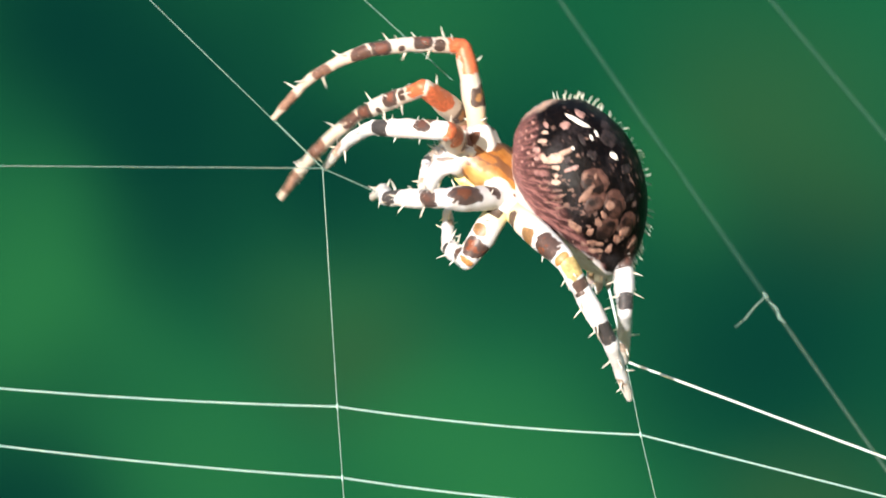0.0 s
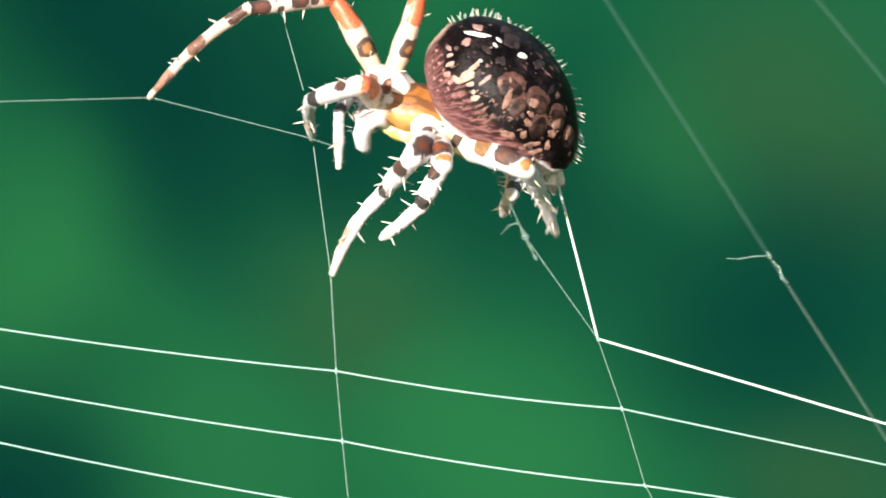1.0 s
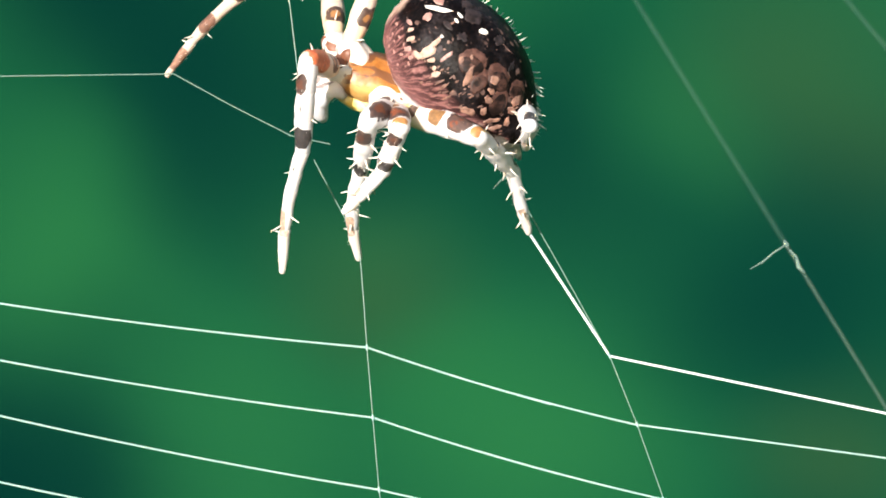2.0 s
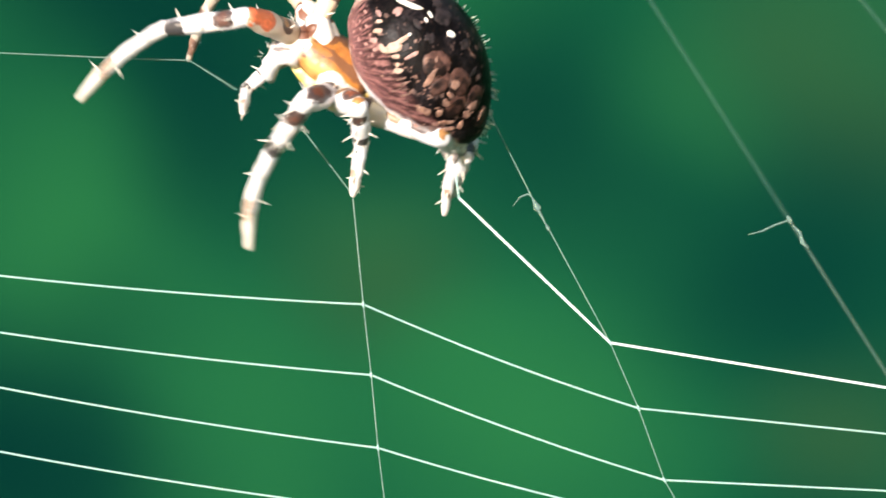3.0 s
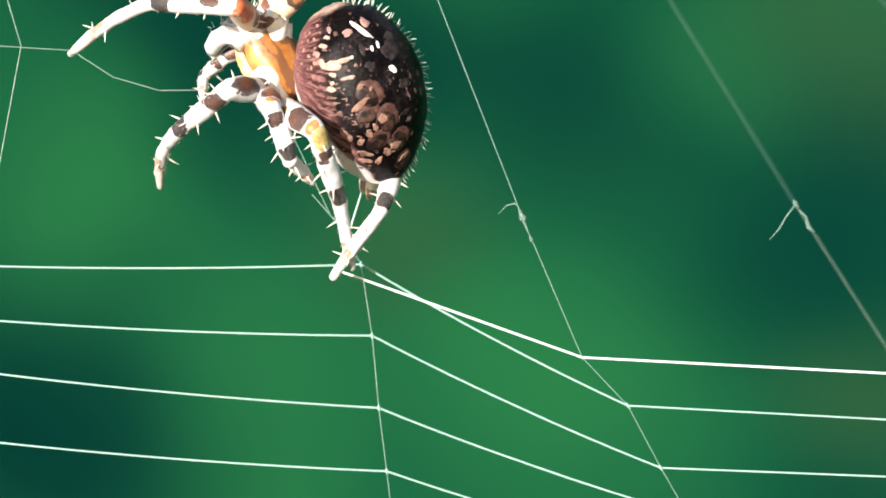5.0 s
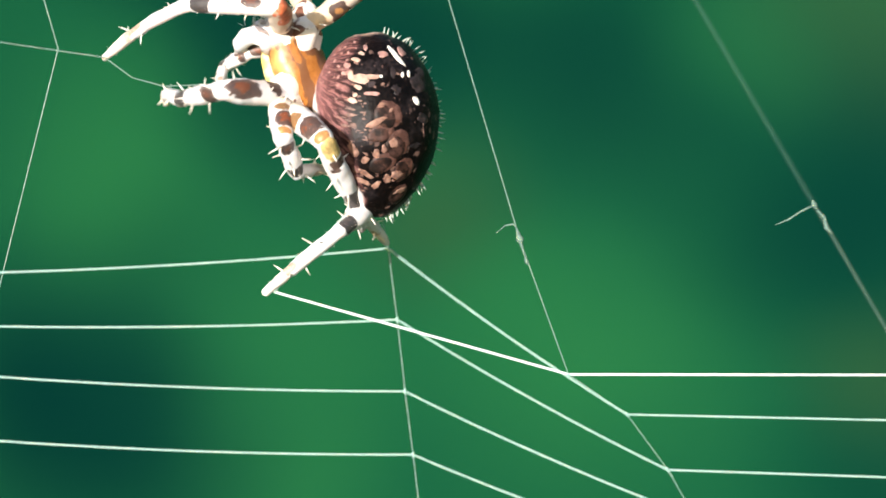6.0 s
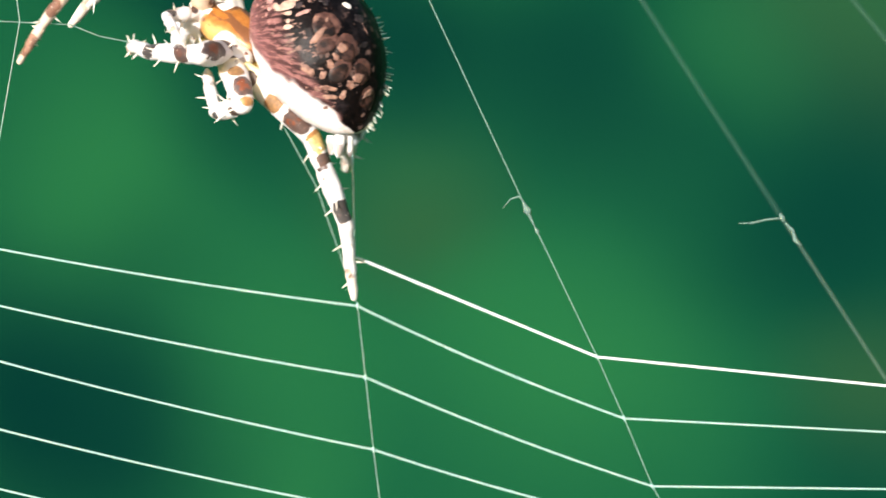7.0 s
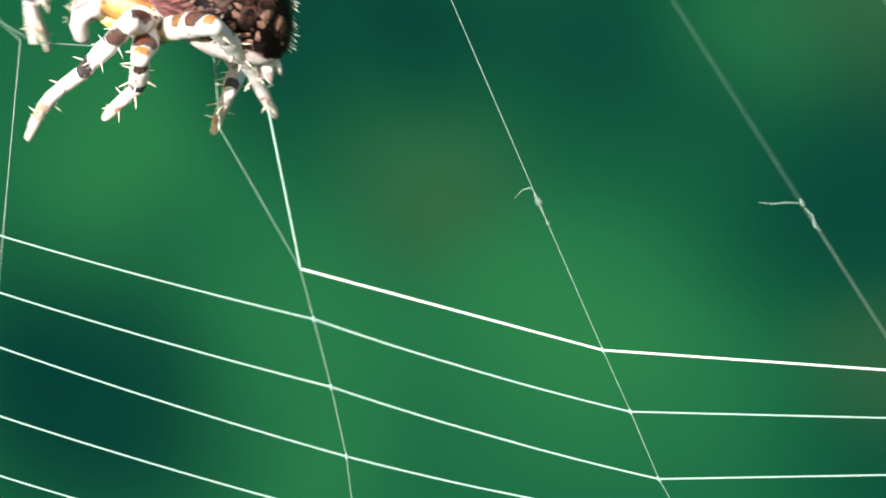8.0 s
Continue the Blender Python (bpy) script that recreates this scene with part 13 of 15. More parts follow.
    walk(WEB["rcb"], [
        (0, strand(17.823,1.903,1.616, 0.5749,0.0665,-0.8155)), (0.3, strand(17.321,1.853,2.427, 0.5565,0.0644,-0.8283)), (0.5, strand(17.359,1.863,2.573, 0.5448,0.0631,-0.8362)),
        (0.8, strand(17.441,1.903,2.275, 0.5443,0.063,-0.8365)), (1, strand(17.438,1.923,2.198, 0.5423,0.0628,-0.8378)), (1.2, strand(17.583,1.963,1.985, 0.5379,0.0622,-0.8407)),
        (1.5, strand(17.4,1.977,2.075, 0.5367,0.0621,-0.8415)), (1.7, strand(17.466,2,1.627, 0.5306,0.0614,-0.8454)), (1.95, strand(17.463,2.019,1.515, 0.5276,0.061,-0.8473)),
        (2.2, strand(17.495,2.036,1.661, 0.5315,0.0614,-0.8448)), (2.5, strand(17.502,2.051,1.876, 0.5388,0.0622,-0.8401)), (2.8, strand(17.483,2.057,1.884, 0.5398,0.0623,-0.8395)),
        (3, strand(17.323,2.043,1.675, 0.5404,0.0624,-0.8391)), (3.2, strand(17.124,2.023,1.567, 0.5388,0.0622,-0.8401)), (3.5, strand(16.912,2.003,1.293, 0.5333,0.0616,-0.8437)),
        (4, strand(16.952,2.03,1.028, 0.5445,0.0629,-0.8364)), (4.2, strand(17.035,2.053,0.928, 0.542,0.0625,-0.8381)), (4.5, strand(16.857,2.053,1.002, 0.5529,0.0638,-0.8308)),
        (4.7, strand(16.595,2.053,0.907, 0.5433,0.0627,-0.8372)), (5.0, strand(16.431,2.08,0.816, 0.5431,0.0627,-0.8373)), (5.25, strand(16.378,2.127,0.678, 0.5336,0.0616,-0.8435)),
        (5.5, strand(16.325,2.173,0.491, 0.523,0.0604,-0.8502)), (5.8, strand(16.28,2.2,0.361, 0.5203,0.0601,-0.8519)), (6, strand(16.014,2.19,-0.454, 0.5082,0.0587,-0.8592)),
        (6.2, strand(15.588,2.13,-0.948, 0.5178,0.0598,-0.8534)), (6.5, strand(15.518,2.107,-0.885, 0.5465,0.0631,-0.8351)), (6.75, strand(15.252,2.053,-0.618, 0.5361,0.062,-0.8419)),
        (7, strand(14.988,2,-0.858, 0.5469,0.0632,-0.8348)), (7.3, strand(14.583,1.97,-1.557, 0.5356,0.0619,-0.8422)), (7.5, strand(15.081,2.04,-1.348, 0.5393,0.0623,-0.8398)),
        (7.8, strand(15.282,2.113,-1.051, 0.5381,0.0622,-0.8406)), (8, strand(15.027,2.117,-1.077, 0.542,0.0626,-0.8381))])
    walk(WEB["rd"], [
        (0, strand(11.446,1.153,24.327, 0.6483,0.0752,-0.7576)), (0.3, strand(12.28,1.26,23.876, 0.6487,0.0751,-0.7573)), (0.5, strand(12.885,1.337,23.575, 0.649,0.0751,-0.757)),
        (0.8, strand(13.047,1.387,23.157, 0.6491,0.0751,-0.757)), (1, strand(13.213,1.427,22.879, 0.6492,0.0751,-0.7569)), (1.2, strand(13.469,1.48,22.638, 0.6492,0.0751,-0.7569)),
        (1.5, strand(13.596,1.53,22.269, 0.6492,0.0751,-0.7569)), (1.7, strand(13.659,1.553,22.014, 0.6493,0.0751,-0.7568)), (1.95, strand(13.815,1.591,21.696, 0.6494,0.0751,-0.7567)),
        (2.2, strand(14.082,1.637,21.382, 0.6496,0.0751,-0.7566)), (2.5, strand(14.356,1.683,21.005, 0.6498,0.0751,-0.7564)), (2.8, strand(14.456,1.703,20.73, 0.6499,0.0751,-0.7563)),
        (3, strand(14.265,1.687,20.542, 0.6499,0.0751,-0.7563)), (3.2, strand(14.094,1.67,20.429, 0.6499,0.0751,-0.7563)), (3.5, strand(13.909,1.653,20.261, 0.6499,0.0751,-0.7563)),
        (4, strand(13.773,1.66,19.93, 0.6499,0.0751,-0.7563)), (4.2, strand(13.938,1.693,19.772, 0.65,0.0751,-0.7562)), (4.5, strand(13.759,1.693,19.528, 0.65,0.0752,-0.7562)),
        (4.7, strand(13.779,1.727,19.259, 0.6499,0.0752,-0.7563)), (5.0, strand(14.041,1.804,18.86, 0.65,0.0752,-0.7562)), (5.25, strand(14.255,1.883,18.439, 0.65,0.0752,-0.7562)),
        (5.5, strand(14.377,1.95,18.017, 0.65,0.0752,-0.7562)), (5.8, strand(14.409,1.987,17.762, 0.65,0.0752,-0.7562)), (6, strand(13.94,1.953,17.586, 0.6498,0.0752,-0.7564)),
        (6.2, strand(13.035,1.837,17.616, 0.6495,0.0753,-0.7566)), (6.5, strand(12.457,1.753,17.671, 0.6494,0.0754,-0.7567)), (6.75, strand(12.506,1.737,17.743, 0.6495,0.0753,-0.7567)),
        (7, strand(11.848,1.637,17.805, 0.6493,0.0754,-0.7568)), (7.3, strand(11.273,1.587,17.686, 0.6491,0.0755,-0.757)), (7.5, strand(11.88,1.67,17.622, 0.6493,0.0754,-0.7568)),
        (7.8, strand(12.583,1.803,17.161, 0.6495,0.0754,-0.7566)), (8, strand(12.438,1.82,16.845, 0.6495,0.0754,-0.7566))])
    walk(WEB["ul"], [
        (0, strand(-12.443,-1.713,7.837, -0.9923,-0.1235,-0.0013)), (0.3, strand(-12.245,-1.68,8.848, -0.9924,-0.1234,0.0009)), (0.5, strand(-11.751,-1.613,9.215, -0.9924,-0.1233,-0.0002)),
        (0.8, strand(-13.569,-1.807,9.129, -0.9923,-0.1235,0.0066)), (1, strand(-13.036,-1.72,9.804, -0.9917,-0.1233,-0.037)), (1.2, strand(-12.956,-1.687,10.067, -0.9916,-0.1233,-0.0398)),
        (1.5, strand(-12.917,-1.647,10.405, -0.9915,-0.1232,-0.0422)), (1.7, strand(-12.854,-1.623,9.917, -0.9919,-0.1232,-0.0307)), (1.95, strand(-12.779,-1.594,9.767, -0.9921,-0.1232,-0.0251)),
        (2.2, strand(-12.643,-1.564,9.813, -0.9923,-0.1232,-0.0141)), (2.5, strand(-12.52,-1.535,9.895, -0.9924,-0.1232,-0.0008)), (2.8, strand(-12.485,-1.523,9.843, -0.9924,-0.1232,0.0054)),
        (3, strand(-14.609,-1.78,9.428, -0.9918,-0.1234,0.0347)), (3.2, strand(-18.851,-2.303,9.474, -0.9908,-0.1238,0.0555)), (3.5, strand(-18.915,-2.307,9.318, -0.9907,-0.1238,0.0564)),
        (4, strand(-18.934,-2.287,8.737, -0.9903,-0.1237,0.0633)), (4.2, strand(-18.779,-2.253,8.588, -0.9901,-0.1237,0.0662)), (4.5, strand(-18.975,-2.257,8.442, -0.9869,-0.1232,0.1044)),
        (4.7, strand(-19.147,-2.247,8.325, -0.9902,-0.1236,0.0653)), (5.0, strand(-19.057,-2.188,8.228, -0.9908,-0.1236,0.0546)), (5.25, strand(-18.848,-2.108,8.104, -0.989,-0.1232,0.0814)),
        (5.5, strand(-18.671,-2.033,7.937, -0.9866,-0.1228,0.1077)), (5.8, strand(-18.591,-1.99,7.819, -0.985,-0.1225,0.1216)), (6, strand(-18.824,-1.997,6.701, -0.9826,-0.1222,0.14)),
        (6.2, strand(-19.279,-2.063,6.437, -0.9849,-0.1226,0.1219)), (6.5, strand(-19.635,-2.123,7.313, -0.9871,-0.1229,0.1029)), (6.75, strand(-19.956,-2.187,8.331, -0.9912,-0.1235,0.0478)),
        (7, strand(-19.85,-2.197,8.506, -0.9915,-0.1236,0.0408)), (7.3, strand(-20.239,-2.227,7.8, -0.9913,-0.1236,0.0453)), (7.5, strand(-20.228,-2.213,8.168, -0.9905,-0.1235,0.06)),
        (7.8, strand(-20.236,-2.163,7.724, -0.9824,-0.1224,0.1414)), (8, strand(-22.525,-2.413,6.732, -0.8439,-0.1055,0.5261))])
    walk(WEB["um_0"], keep("um_0", [
        (0, strand(-12.443,-1.713,7.837, 0.993,0.122,0.002)), (0.3, strand(-12.245,-1.68,8.848, 0.993,0.122,-0.001)), (0.5, strand(-11.751,-1.613,9.215, 0.993,0.122,-0.001)),
        (0.8, strand(-13.569,-1.807,9.129, 0.991,0.122,-0.049)), (1, strand(-13.036,-1.72,9.804, 0.964,0.118,-0.24)), (1.2, strand(-12.956,-1.687,10.067, 0.929,0.114,-0.351)),
        (1.5, strand(-12.917,-1.647,10.405, 0.921,0.113,-0.373)), (1.7, strand(-12.854,-1.623,9.917, 0.903,0.111,-0.415)), (1.95, strand(-12.779,-1.594,9.767, 0.878,0.108,-0.465)),
        (2.2, strand(-12.643,-1.564,9.813, 0.844,0.104,-0.526)), (2.5, strand(-12.52,-1.535,9.895, 0.819,0.101,-0.565)), (2.8, strand(-12.485,-1.523,9.843, 0.866,0.106,-0.488)),
        (3, strand(-14.609,-1.78,9.428, 0.992,0.122,-0.014)), (3.2, strand(-18.851,-2.303,9.474, 0.985,0.122,-0.123)), (3.5, strand(-18.915,-2.307,9.318, 0.982,0.122,-0.142)),
        (4, strand(-18.934,-2.287,8.737, 0.988,0.123,0.098)), (4.2, strand(-18.779,-2.253,8.588, 0.992,0.123,-0.012)), (4.5, strand(-18.975,-2.257,8.442, 0.877,0.109,-0.469)),
        (4.7, strand(-19.147,-2.247,8.325, 0.86,0.107,-0.499)), (5.0, strand(-19.057,-2.188,8.228, 0.833,0.103,-0.544)), (5.25, strand(-18.848,-2.108,8.104, 0.796,0.099,-0.598)),
        (5.5, strand(-18.671,-2.033,7.937, 0.752,0.093,-0.653)), (5.8, strand(-18.591,-1.99,7.819, 0.722,0.09,-0.686)), (6, strand(-18.824,-1.997,6.701, 0.801,0.099,-0.59)),
        (6.2, strand(-19.279,-2.063,6.437, 0.941,0.117,-0.318)), (6.5, strand(-19.635,-2.123,7.313, 0.957,0.119,-0.265)), (6.75, strand(-19.956,-2.187,8.331, 0.927,0.115,-0.357)),
        (7, strand(-19.85,-2.197,8.506, 0.922,0.115,-0.37)), (7.3, strand(-20.239,-2.227,7.8, 0.798,0.099,-0.594)), (7.5, strand(-20.228,-2.213,8.168, 0.985,0.122,-0.118)),
        (7.8, strand(-20.236,-2.163,7.724, 0.774,0.096,-0.626)), (8, strand(-22.525,-2.413,6.732, 0.991,0.123,-0.057))]))
    walk(WEB["um_6"], keep("um_6", [
        (0, strand(-9.186,-1.313,7.844, 0.993,0.122,0.002)), (0.3, strand(-9.299,-1.318,8.845, 0.993,0.122,-0.001)), (0.5, strand(-9.018,-1.278,9.211, 0.993,0.122,-0.001)),
        (0.8, strand(-10.003,-1.368,8.953, 0.991,0.122,-0.049)), (1, strand(-10.12,-1.362,9.079, 0.964,0.118,-0.24)), (1.2, strand(-10.718,-1.412,9.221, 0.929,0.114,-0.351)),
        (1.5, strand(-10.275,-1.322,9.335, 0.921,0.113,-0.373)), (1.7, strand(-10.469,-1.331,8.822, 0.903,0.111,-0.415)), (1.95, strand(-10.677,-1.337,8.653, 0.878,0.108,-0.465)),
        (2.2, strand(-10.802,-1.339,8.665, 0.844,0.104,-0.526)), (2.5, strand(-10.978,-1.346,8.832, 0.819,0.101,-0.565)), (2.8, strand(-11.265,-1.374,9.155, 0.866,0.106,-0.488)),
        (3, strand(-14.288,-1.74,9.423, 0.992,0.122,-0.014)), (3.2, strand(-16.424,-2.002,9.171, 0.985,0.122,-0.123)), (3.5, strand(-16.904,-2.057,9.026, 0.982,0.122,-0.142)),
        (4, strand(-17.047,-2.052,8.925, 0.988,0.123,0.098)), (4.2, strand(-16.962,-2.028,8.566, 0.992,0.123,-0.012)), (4.5, strand(-17.34,-2.053,7.567, 0.877,0.109,-0.469)),
        (4.7, strand(-17.673,-2.064,7.47, 0.86,0.107,-0.499)), (5.0, strand(-17.817,-2.034,7.418, 0.833,0.103,-0.544)), (5.25, strand(-17.85,-1.985,7.354, 0.796,0.099,-0.598)),
        (5.5, strand(-17.878,-1.934,7.249, 0.752,0.093,-0.653)), (5.8, strand(-17.905,-1.905,7.168, 0.722,0.09,-0.686)), (6, strand(-18.164,-1.915,6.215, 0.801,0.099,-0.59)),
        (6.2, strand(-18.791,-2.003,6.272, 0.941,0.117,-0.318)), (6.5, strand(-18.886,-2.031,7.106, 0.957,0.119,-0.265)), (6.75, strand(-19.198,-2.093,8.039, 0.927,0.115,-0.357)),
        (7, strand(-19.25,-2.122,8.265, 0.922,0.115,-0.37)), (7.3, strand(-19.887,-2.183,7.538, 0.798,0.099,-0.594)), (7.5, strand(-19.975,-2.182,8.138, 0.985,0.122,-0.118)),
        (7.8, strand(-20.546,-2.202,7.974, 0.774,0.096,-0.626)), (8, strand(-22.278,-2.383,6.718, 0.991,0.123,-0.057))]))
    walk(WEB["um_1"], between("um_0", "um_6", 0.1667))
    walk(WEB["um_2"], between("um_0", "um_6", 0.3333))
    walk(WEB["um_3"], between("um_0", "um_6", 0.5000))
    walk(WEB["um_4"], between("um_0", "um_6", 0.6667))
    walk(WEB["um_5"], between("um_0", "um_6", 0.8333))
    walk(WEB["uo_0"], keep("uo_0", [
        (0, strand(-8.358,-1.212,7.845, 0.993,0.121,0.002)), (0.3, strand(-8.471,-1.217,8.844, 0.993,0.121,-0.001)), (0.5, strand(-8.191,-1.177,9.21, 0.993,0.121,-0.001)),
        (0.8, strand(-9.177,-1.267,8.912, 0.991,0.121,-0.049)), (1, strand(-9.317,-1.263,8.879, 0.964,0.117,-0.24)), (1.2, strand(-9.943,-1.317,8.929, 0.929,0.113,-0.351)),
        (1.5, strand(-9.507,-1.228,9.024, 0.921,0.112,-0.373)), (1.7, strand(-9.716,-1.238,8.476, 0.903,0.11,-0.415)), (1.95, strand(-9.945,-1.247,8.265, 0.89,0.109,-0.443)),
        (2.2, strand(-10.098,-1.252,8.226, 0.882,0.108,-0.459)), (2.5, strand(-10.295,-1.262,8.362, 0.876,0.107,-0.47)), (2.8, strand(-10.543,-1.285,8.748, 0.866,0.106,-0.488)),
        (3, strand(-13.461,-1.638,9.411, 0.992,0.122,-0.014)), (3.2, strand(-15.604,-1.9,9.068, 0.985,0.122,-0.123)), (3.5, strand(-16.085,-1.955,8.908, 0.982,0.121,-0.143)),
        (4, strand(-16.224,-1.95,9.007, 0.988,0.122,0.098)), (4.2, strand(-16.135,-1.925,8.556, 0.992,0.123,-0.012)), (4.5, strand(-16.609,-1.963,7.177, 0.961,0.119,-0.251)),
        (4.7, strand(-16.957,-1.974,7.054, 0.956,0.118,-0.267)), (5.0, strand(-17.123,-1.948,6.965, 0.954,0.118,-0.275)), (5.25, strand(-17.187,-1.902,6.856, 0.947,0.117,-0.299)),
        (5.5, strand(-17.252,-1.857,6.705, 0.937,0.116,-0.33)), (5.8, strand(-17.303,-1.83,6.596, 0.928,0.115,-0.354)), (6, strand(-17.496,-1.832,5.723, 0.959,0.118,-0.258)),
        (6.2, strand(-18.007,-1.906,6.007, 0.992,0.122,0.043)), (6.5, strand(-18.089,-1.932,6.886, 0.988,0.122,-0.094)), (6.75, strand(-18.426,-1.997,7.741, 0.974,0.121,-0.191)),
        (7, strand(-18.482,-2.027,7.956, 0.975,0.121,-0.186)), (7.3, strand(-19.221,-2.1,7.043, 0.909,0.113,-0.4)), (7.5, strand(-19.154,-2.08,8.039, 0.985,0.122,-0.118)),
        (7.8, strand(-19.901,-2.122,7.453, 0.774,0.096,-0.626)), (8, strand(-21.453,-2.28,6.67, 0.991,0.123,-0.057))]))
    walk(WEB["uo_6"], keep("uo_6", [
        (0, strand(-5.064,-0.811,7.852, 0.993,0.121,0.002)), (0.3, strand(-5.493,-0.854,8.84, 0.993,0.121,-0.001)), (0.5, strand(-5.43,-0.841,9.206, 0.993,0.121,-0.001)),
        (0.8, strand(-5.57,-0.827,8.733, 0.991,0.121,-0.049)), (1, strand(-6.373,-0.905,8.147, 0.964,0.117,-0.24)), (1.2, strand(-7.687,-1.041,8.077, 0.929,0.113,-0.351)),
        (1.5, strand(-6.842,-0.904,7.943, 0.921,0.112,-0.373)), (1.7, strand(-7.312,-0.945,7.372, 0.903,0.11,-0.415)), (1.95, strand(-7.767,-0.981,7.182, 0.89,0.109,-0.443)),
        (2.2, strand(-8.079,-1.006,7.175, 0.882,0.108,-0.459)), (2.5, strand(-8.539,-1.048,7.419, 0.876,0.107,-0.47)), (2.8, strand(-9.316,-1.135,8.057, 0.866,0.106,-0.488)),
        (3, strand(-13.137,-1.598,9.407, 0.992,0.122,-0.014)), (3.2, strand(-13.156,-1.598,8.762, 0.985,0.122,-0.123)), (3.5, strand(-14.057,-1.704,8.613, 0.982,0.121,-0.143)),
        (4, strand(-14.323,-1.715,9.196, 0.988,0.122,0.098)), (4.2, strand(-14.304,-1.699,8.533, 0.992,0.123,-0.012)), (4.5, strand(-14.854,-1.746,6.719, 0.961,0.119,-0.251)),
        (4.7, strand(-15.372,-1.779,6.612, 0.956,0.118,-0.267)), (5.0, strand(-15.699,-1.772,6.554, 0.954,0.118,-0.275)), (5.25, strand(-16.041,-1.761,6.495, 0.947,0.117,-0.299)),
        (5.5, strand(-16.381,-1.749,6.398, 0.937,0.116,-0.33)), (5.8, strand(-16.589,-1.742,6.324, 0.928,0.115,-0.354)), (6, strand(-16.792,-1.745,5.534, 0.959,0.118,-0.258)),
        (6.2, strand(-17.41,-1.832,6.033, 0.992,0.122,0.043)), (6.5, strand(-17.28,-1.832,6.809, 0.988,0.122,-0.094)), (6.75, strand(-17.621,-1.897,7.584, 0.974,0.121,-0.191)),
        (7, strand(-17.841,-1.947,7.834, 0.975,0.121,-0.186)), (7.3, strand(-18.877,-2.057,6.892, 0.909,0.113,-0.4)), (7.5, strand(-18.9,-2.048,8.009, 0.985,0.122,-0.118)),
        (7.8, strand(-20.211,-2.16,7.703, 0.774,0.096,-0.626)), (8, strand(-21.204,-2.249,6.655, 0.991,0.123,-0.057))]))
    walk(WEB["uo_1"], between("uo_0", "uo_6", 0.1667))
    walk(WEB["uo_2"], between("uo_0", "uo_6", 0.3333))
    walk(WEB["uo_3"], between("uo_0", "uo_6", 0.5000))
    walk(WEB["uo_4"], between("uo_0", "uo_6", 0.6667))
    walk(WEB["uo_5"], between("uo_0", "uo_6", 0.8333))
    walk(WEB["un_0"], keep("un_0", [
        (0, strand(-4.236,-0.71,7.853, 0.91,0.11,-0.401)), (0.3, strand(-4.666,-0.753,8.839, 0.954,0.115,-0.277)), (0.5, strand(-4.603,-0.74,9.204, 0.815,0.098,-0.572)),
        (0.8, strand(-4.744,-0.727,8.692, 0.816,0.099,-0.569)), (1, strand(-5.57,-0.807,7.947, 0.946,0.115,-0.304)), (1.2, strand(-6.912,-0.947,7.784, 0.944,0.115,-0.309)),
        (1.5, strand(-6.074,-0.81,7.632, 0.956,0.116,-0.27)), (1.7, strand(-6.559,-0.853,7.026, 0.97,0.118,-0.214)), (1.95, strand(-7.026,-0.891,6.812, 0.972,0.118,-0.205)),
        (2.2, strand(-7.344,-0.916,6.793, 0.972,0.118,-0.205)), (2.5, strand(-7.809,-0.959,7.027, 0.966,0.117,-0.231)), (2.8, strand(-8.594,-1.047,7.65, 0.949,0.116,-0.294)),
        (3, strand(-12.31,-1.497,9.395, 0.845,0.104,-0.525)), (3.2, strand(-12.335,-1.497,8.659, 0.636,0.078,-0.767)), (3.5, strand(-13.239,-1.603,8.495, 0.752,0.092,-0.653)),
        (4, strand(-13.5,-1.613,9.278, 0.61,0.075,-0.789)), (4.2, strand(-13.477,-1.597,8.523, 0.657,0.081,-0.749)), (4.5, strand(-14.053,-1.647,6.51, 0.99,0.122,0.073)),
        (4.7, strand(-14.575,-1.68,6.39, 0.992,0.122,0.033)), (5.0, strand(-14.904,-1.674,6.325, 0.992,0.122,0.013)), (5.25, strand(-15.252,-1.663,6.246, 0.992,0.122,0.014)),
        (5.5, strand(-15.6,-1.653,6.122, 0.992,0.122,0.021)), (5.8, strand(-15.815,-1.647,6.029, 0.992,0.122,0.026)), (6, strand(-15.993,-1.647,5.32, 0.991,0.122,0.047)),
        (6.2, strand(-16.583,-1.73,6.069, 0.979,0.12,-0.167)), (6.5, strand(-16.456,-1.73,6.731, 0.968,0.119,-0.221)), (6.75, strand(-16.81,-1.797,7.424, 0.987,0.122,-0.1)),
        (7, strand(-17.028,-1.847,7.68, 0.983,0.121,-0.136)), (7.3, strand(-18.12,-1.963,6.558, 0.987,0.122,-0.101)), (7.5, strand(-18.078,-1.947,7.91, 0.983,0.122,-0.136)),
        (7.8, strand(-19.566,-2.08,7.182, 0.983,0.122,-0.137)), (8, strand(-20.379,-2.147,6.607, 0.99,0.123,-0.066))]))
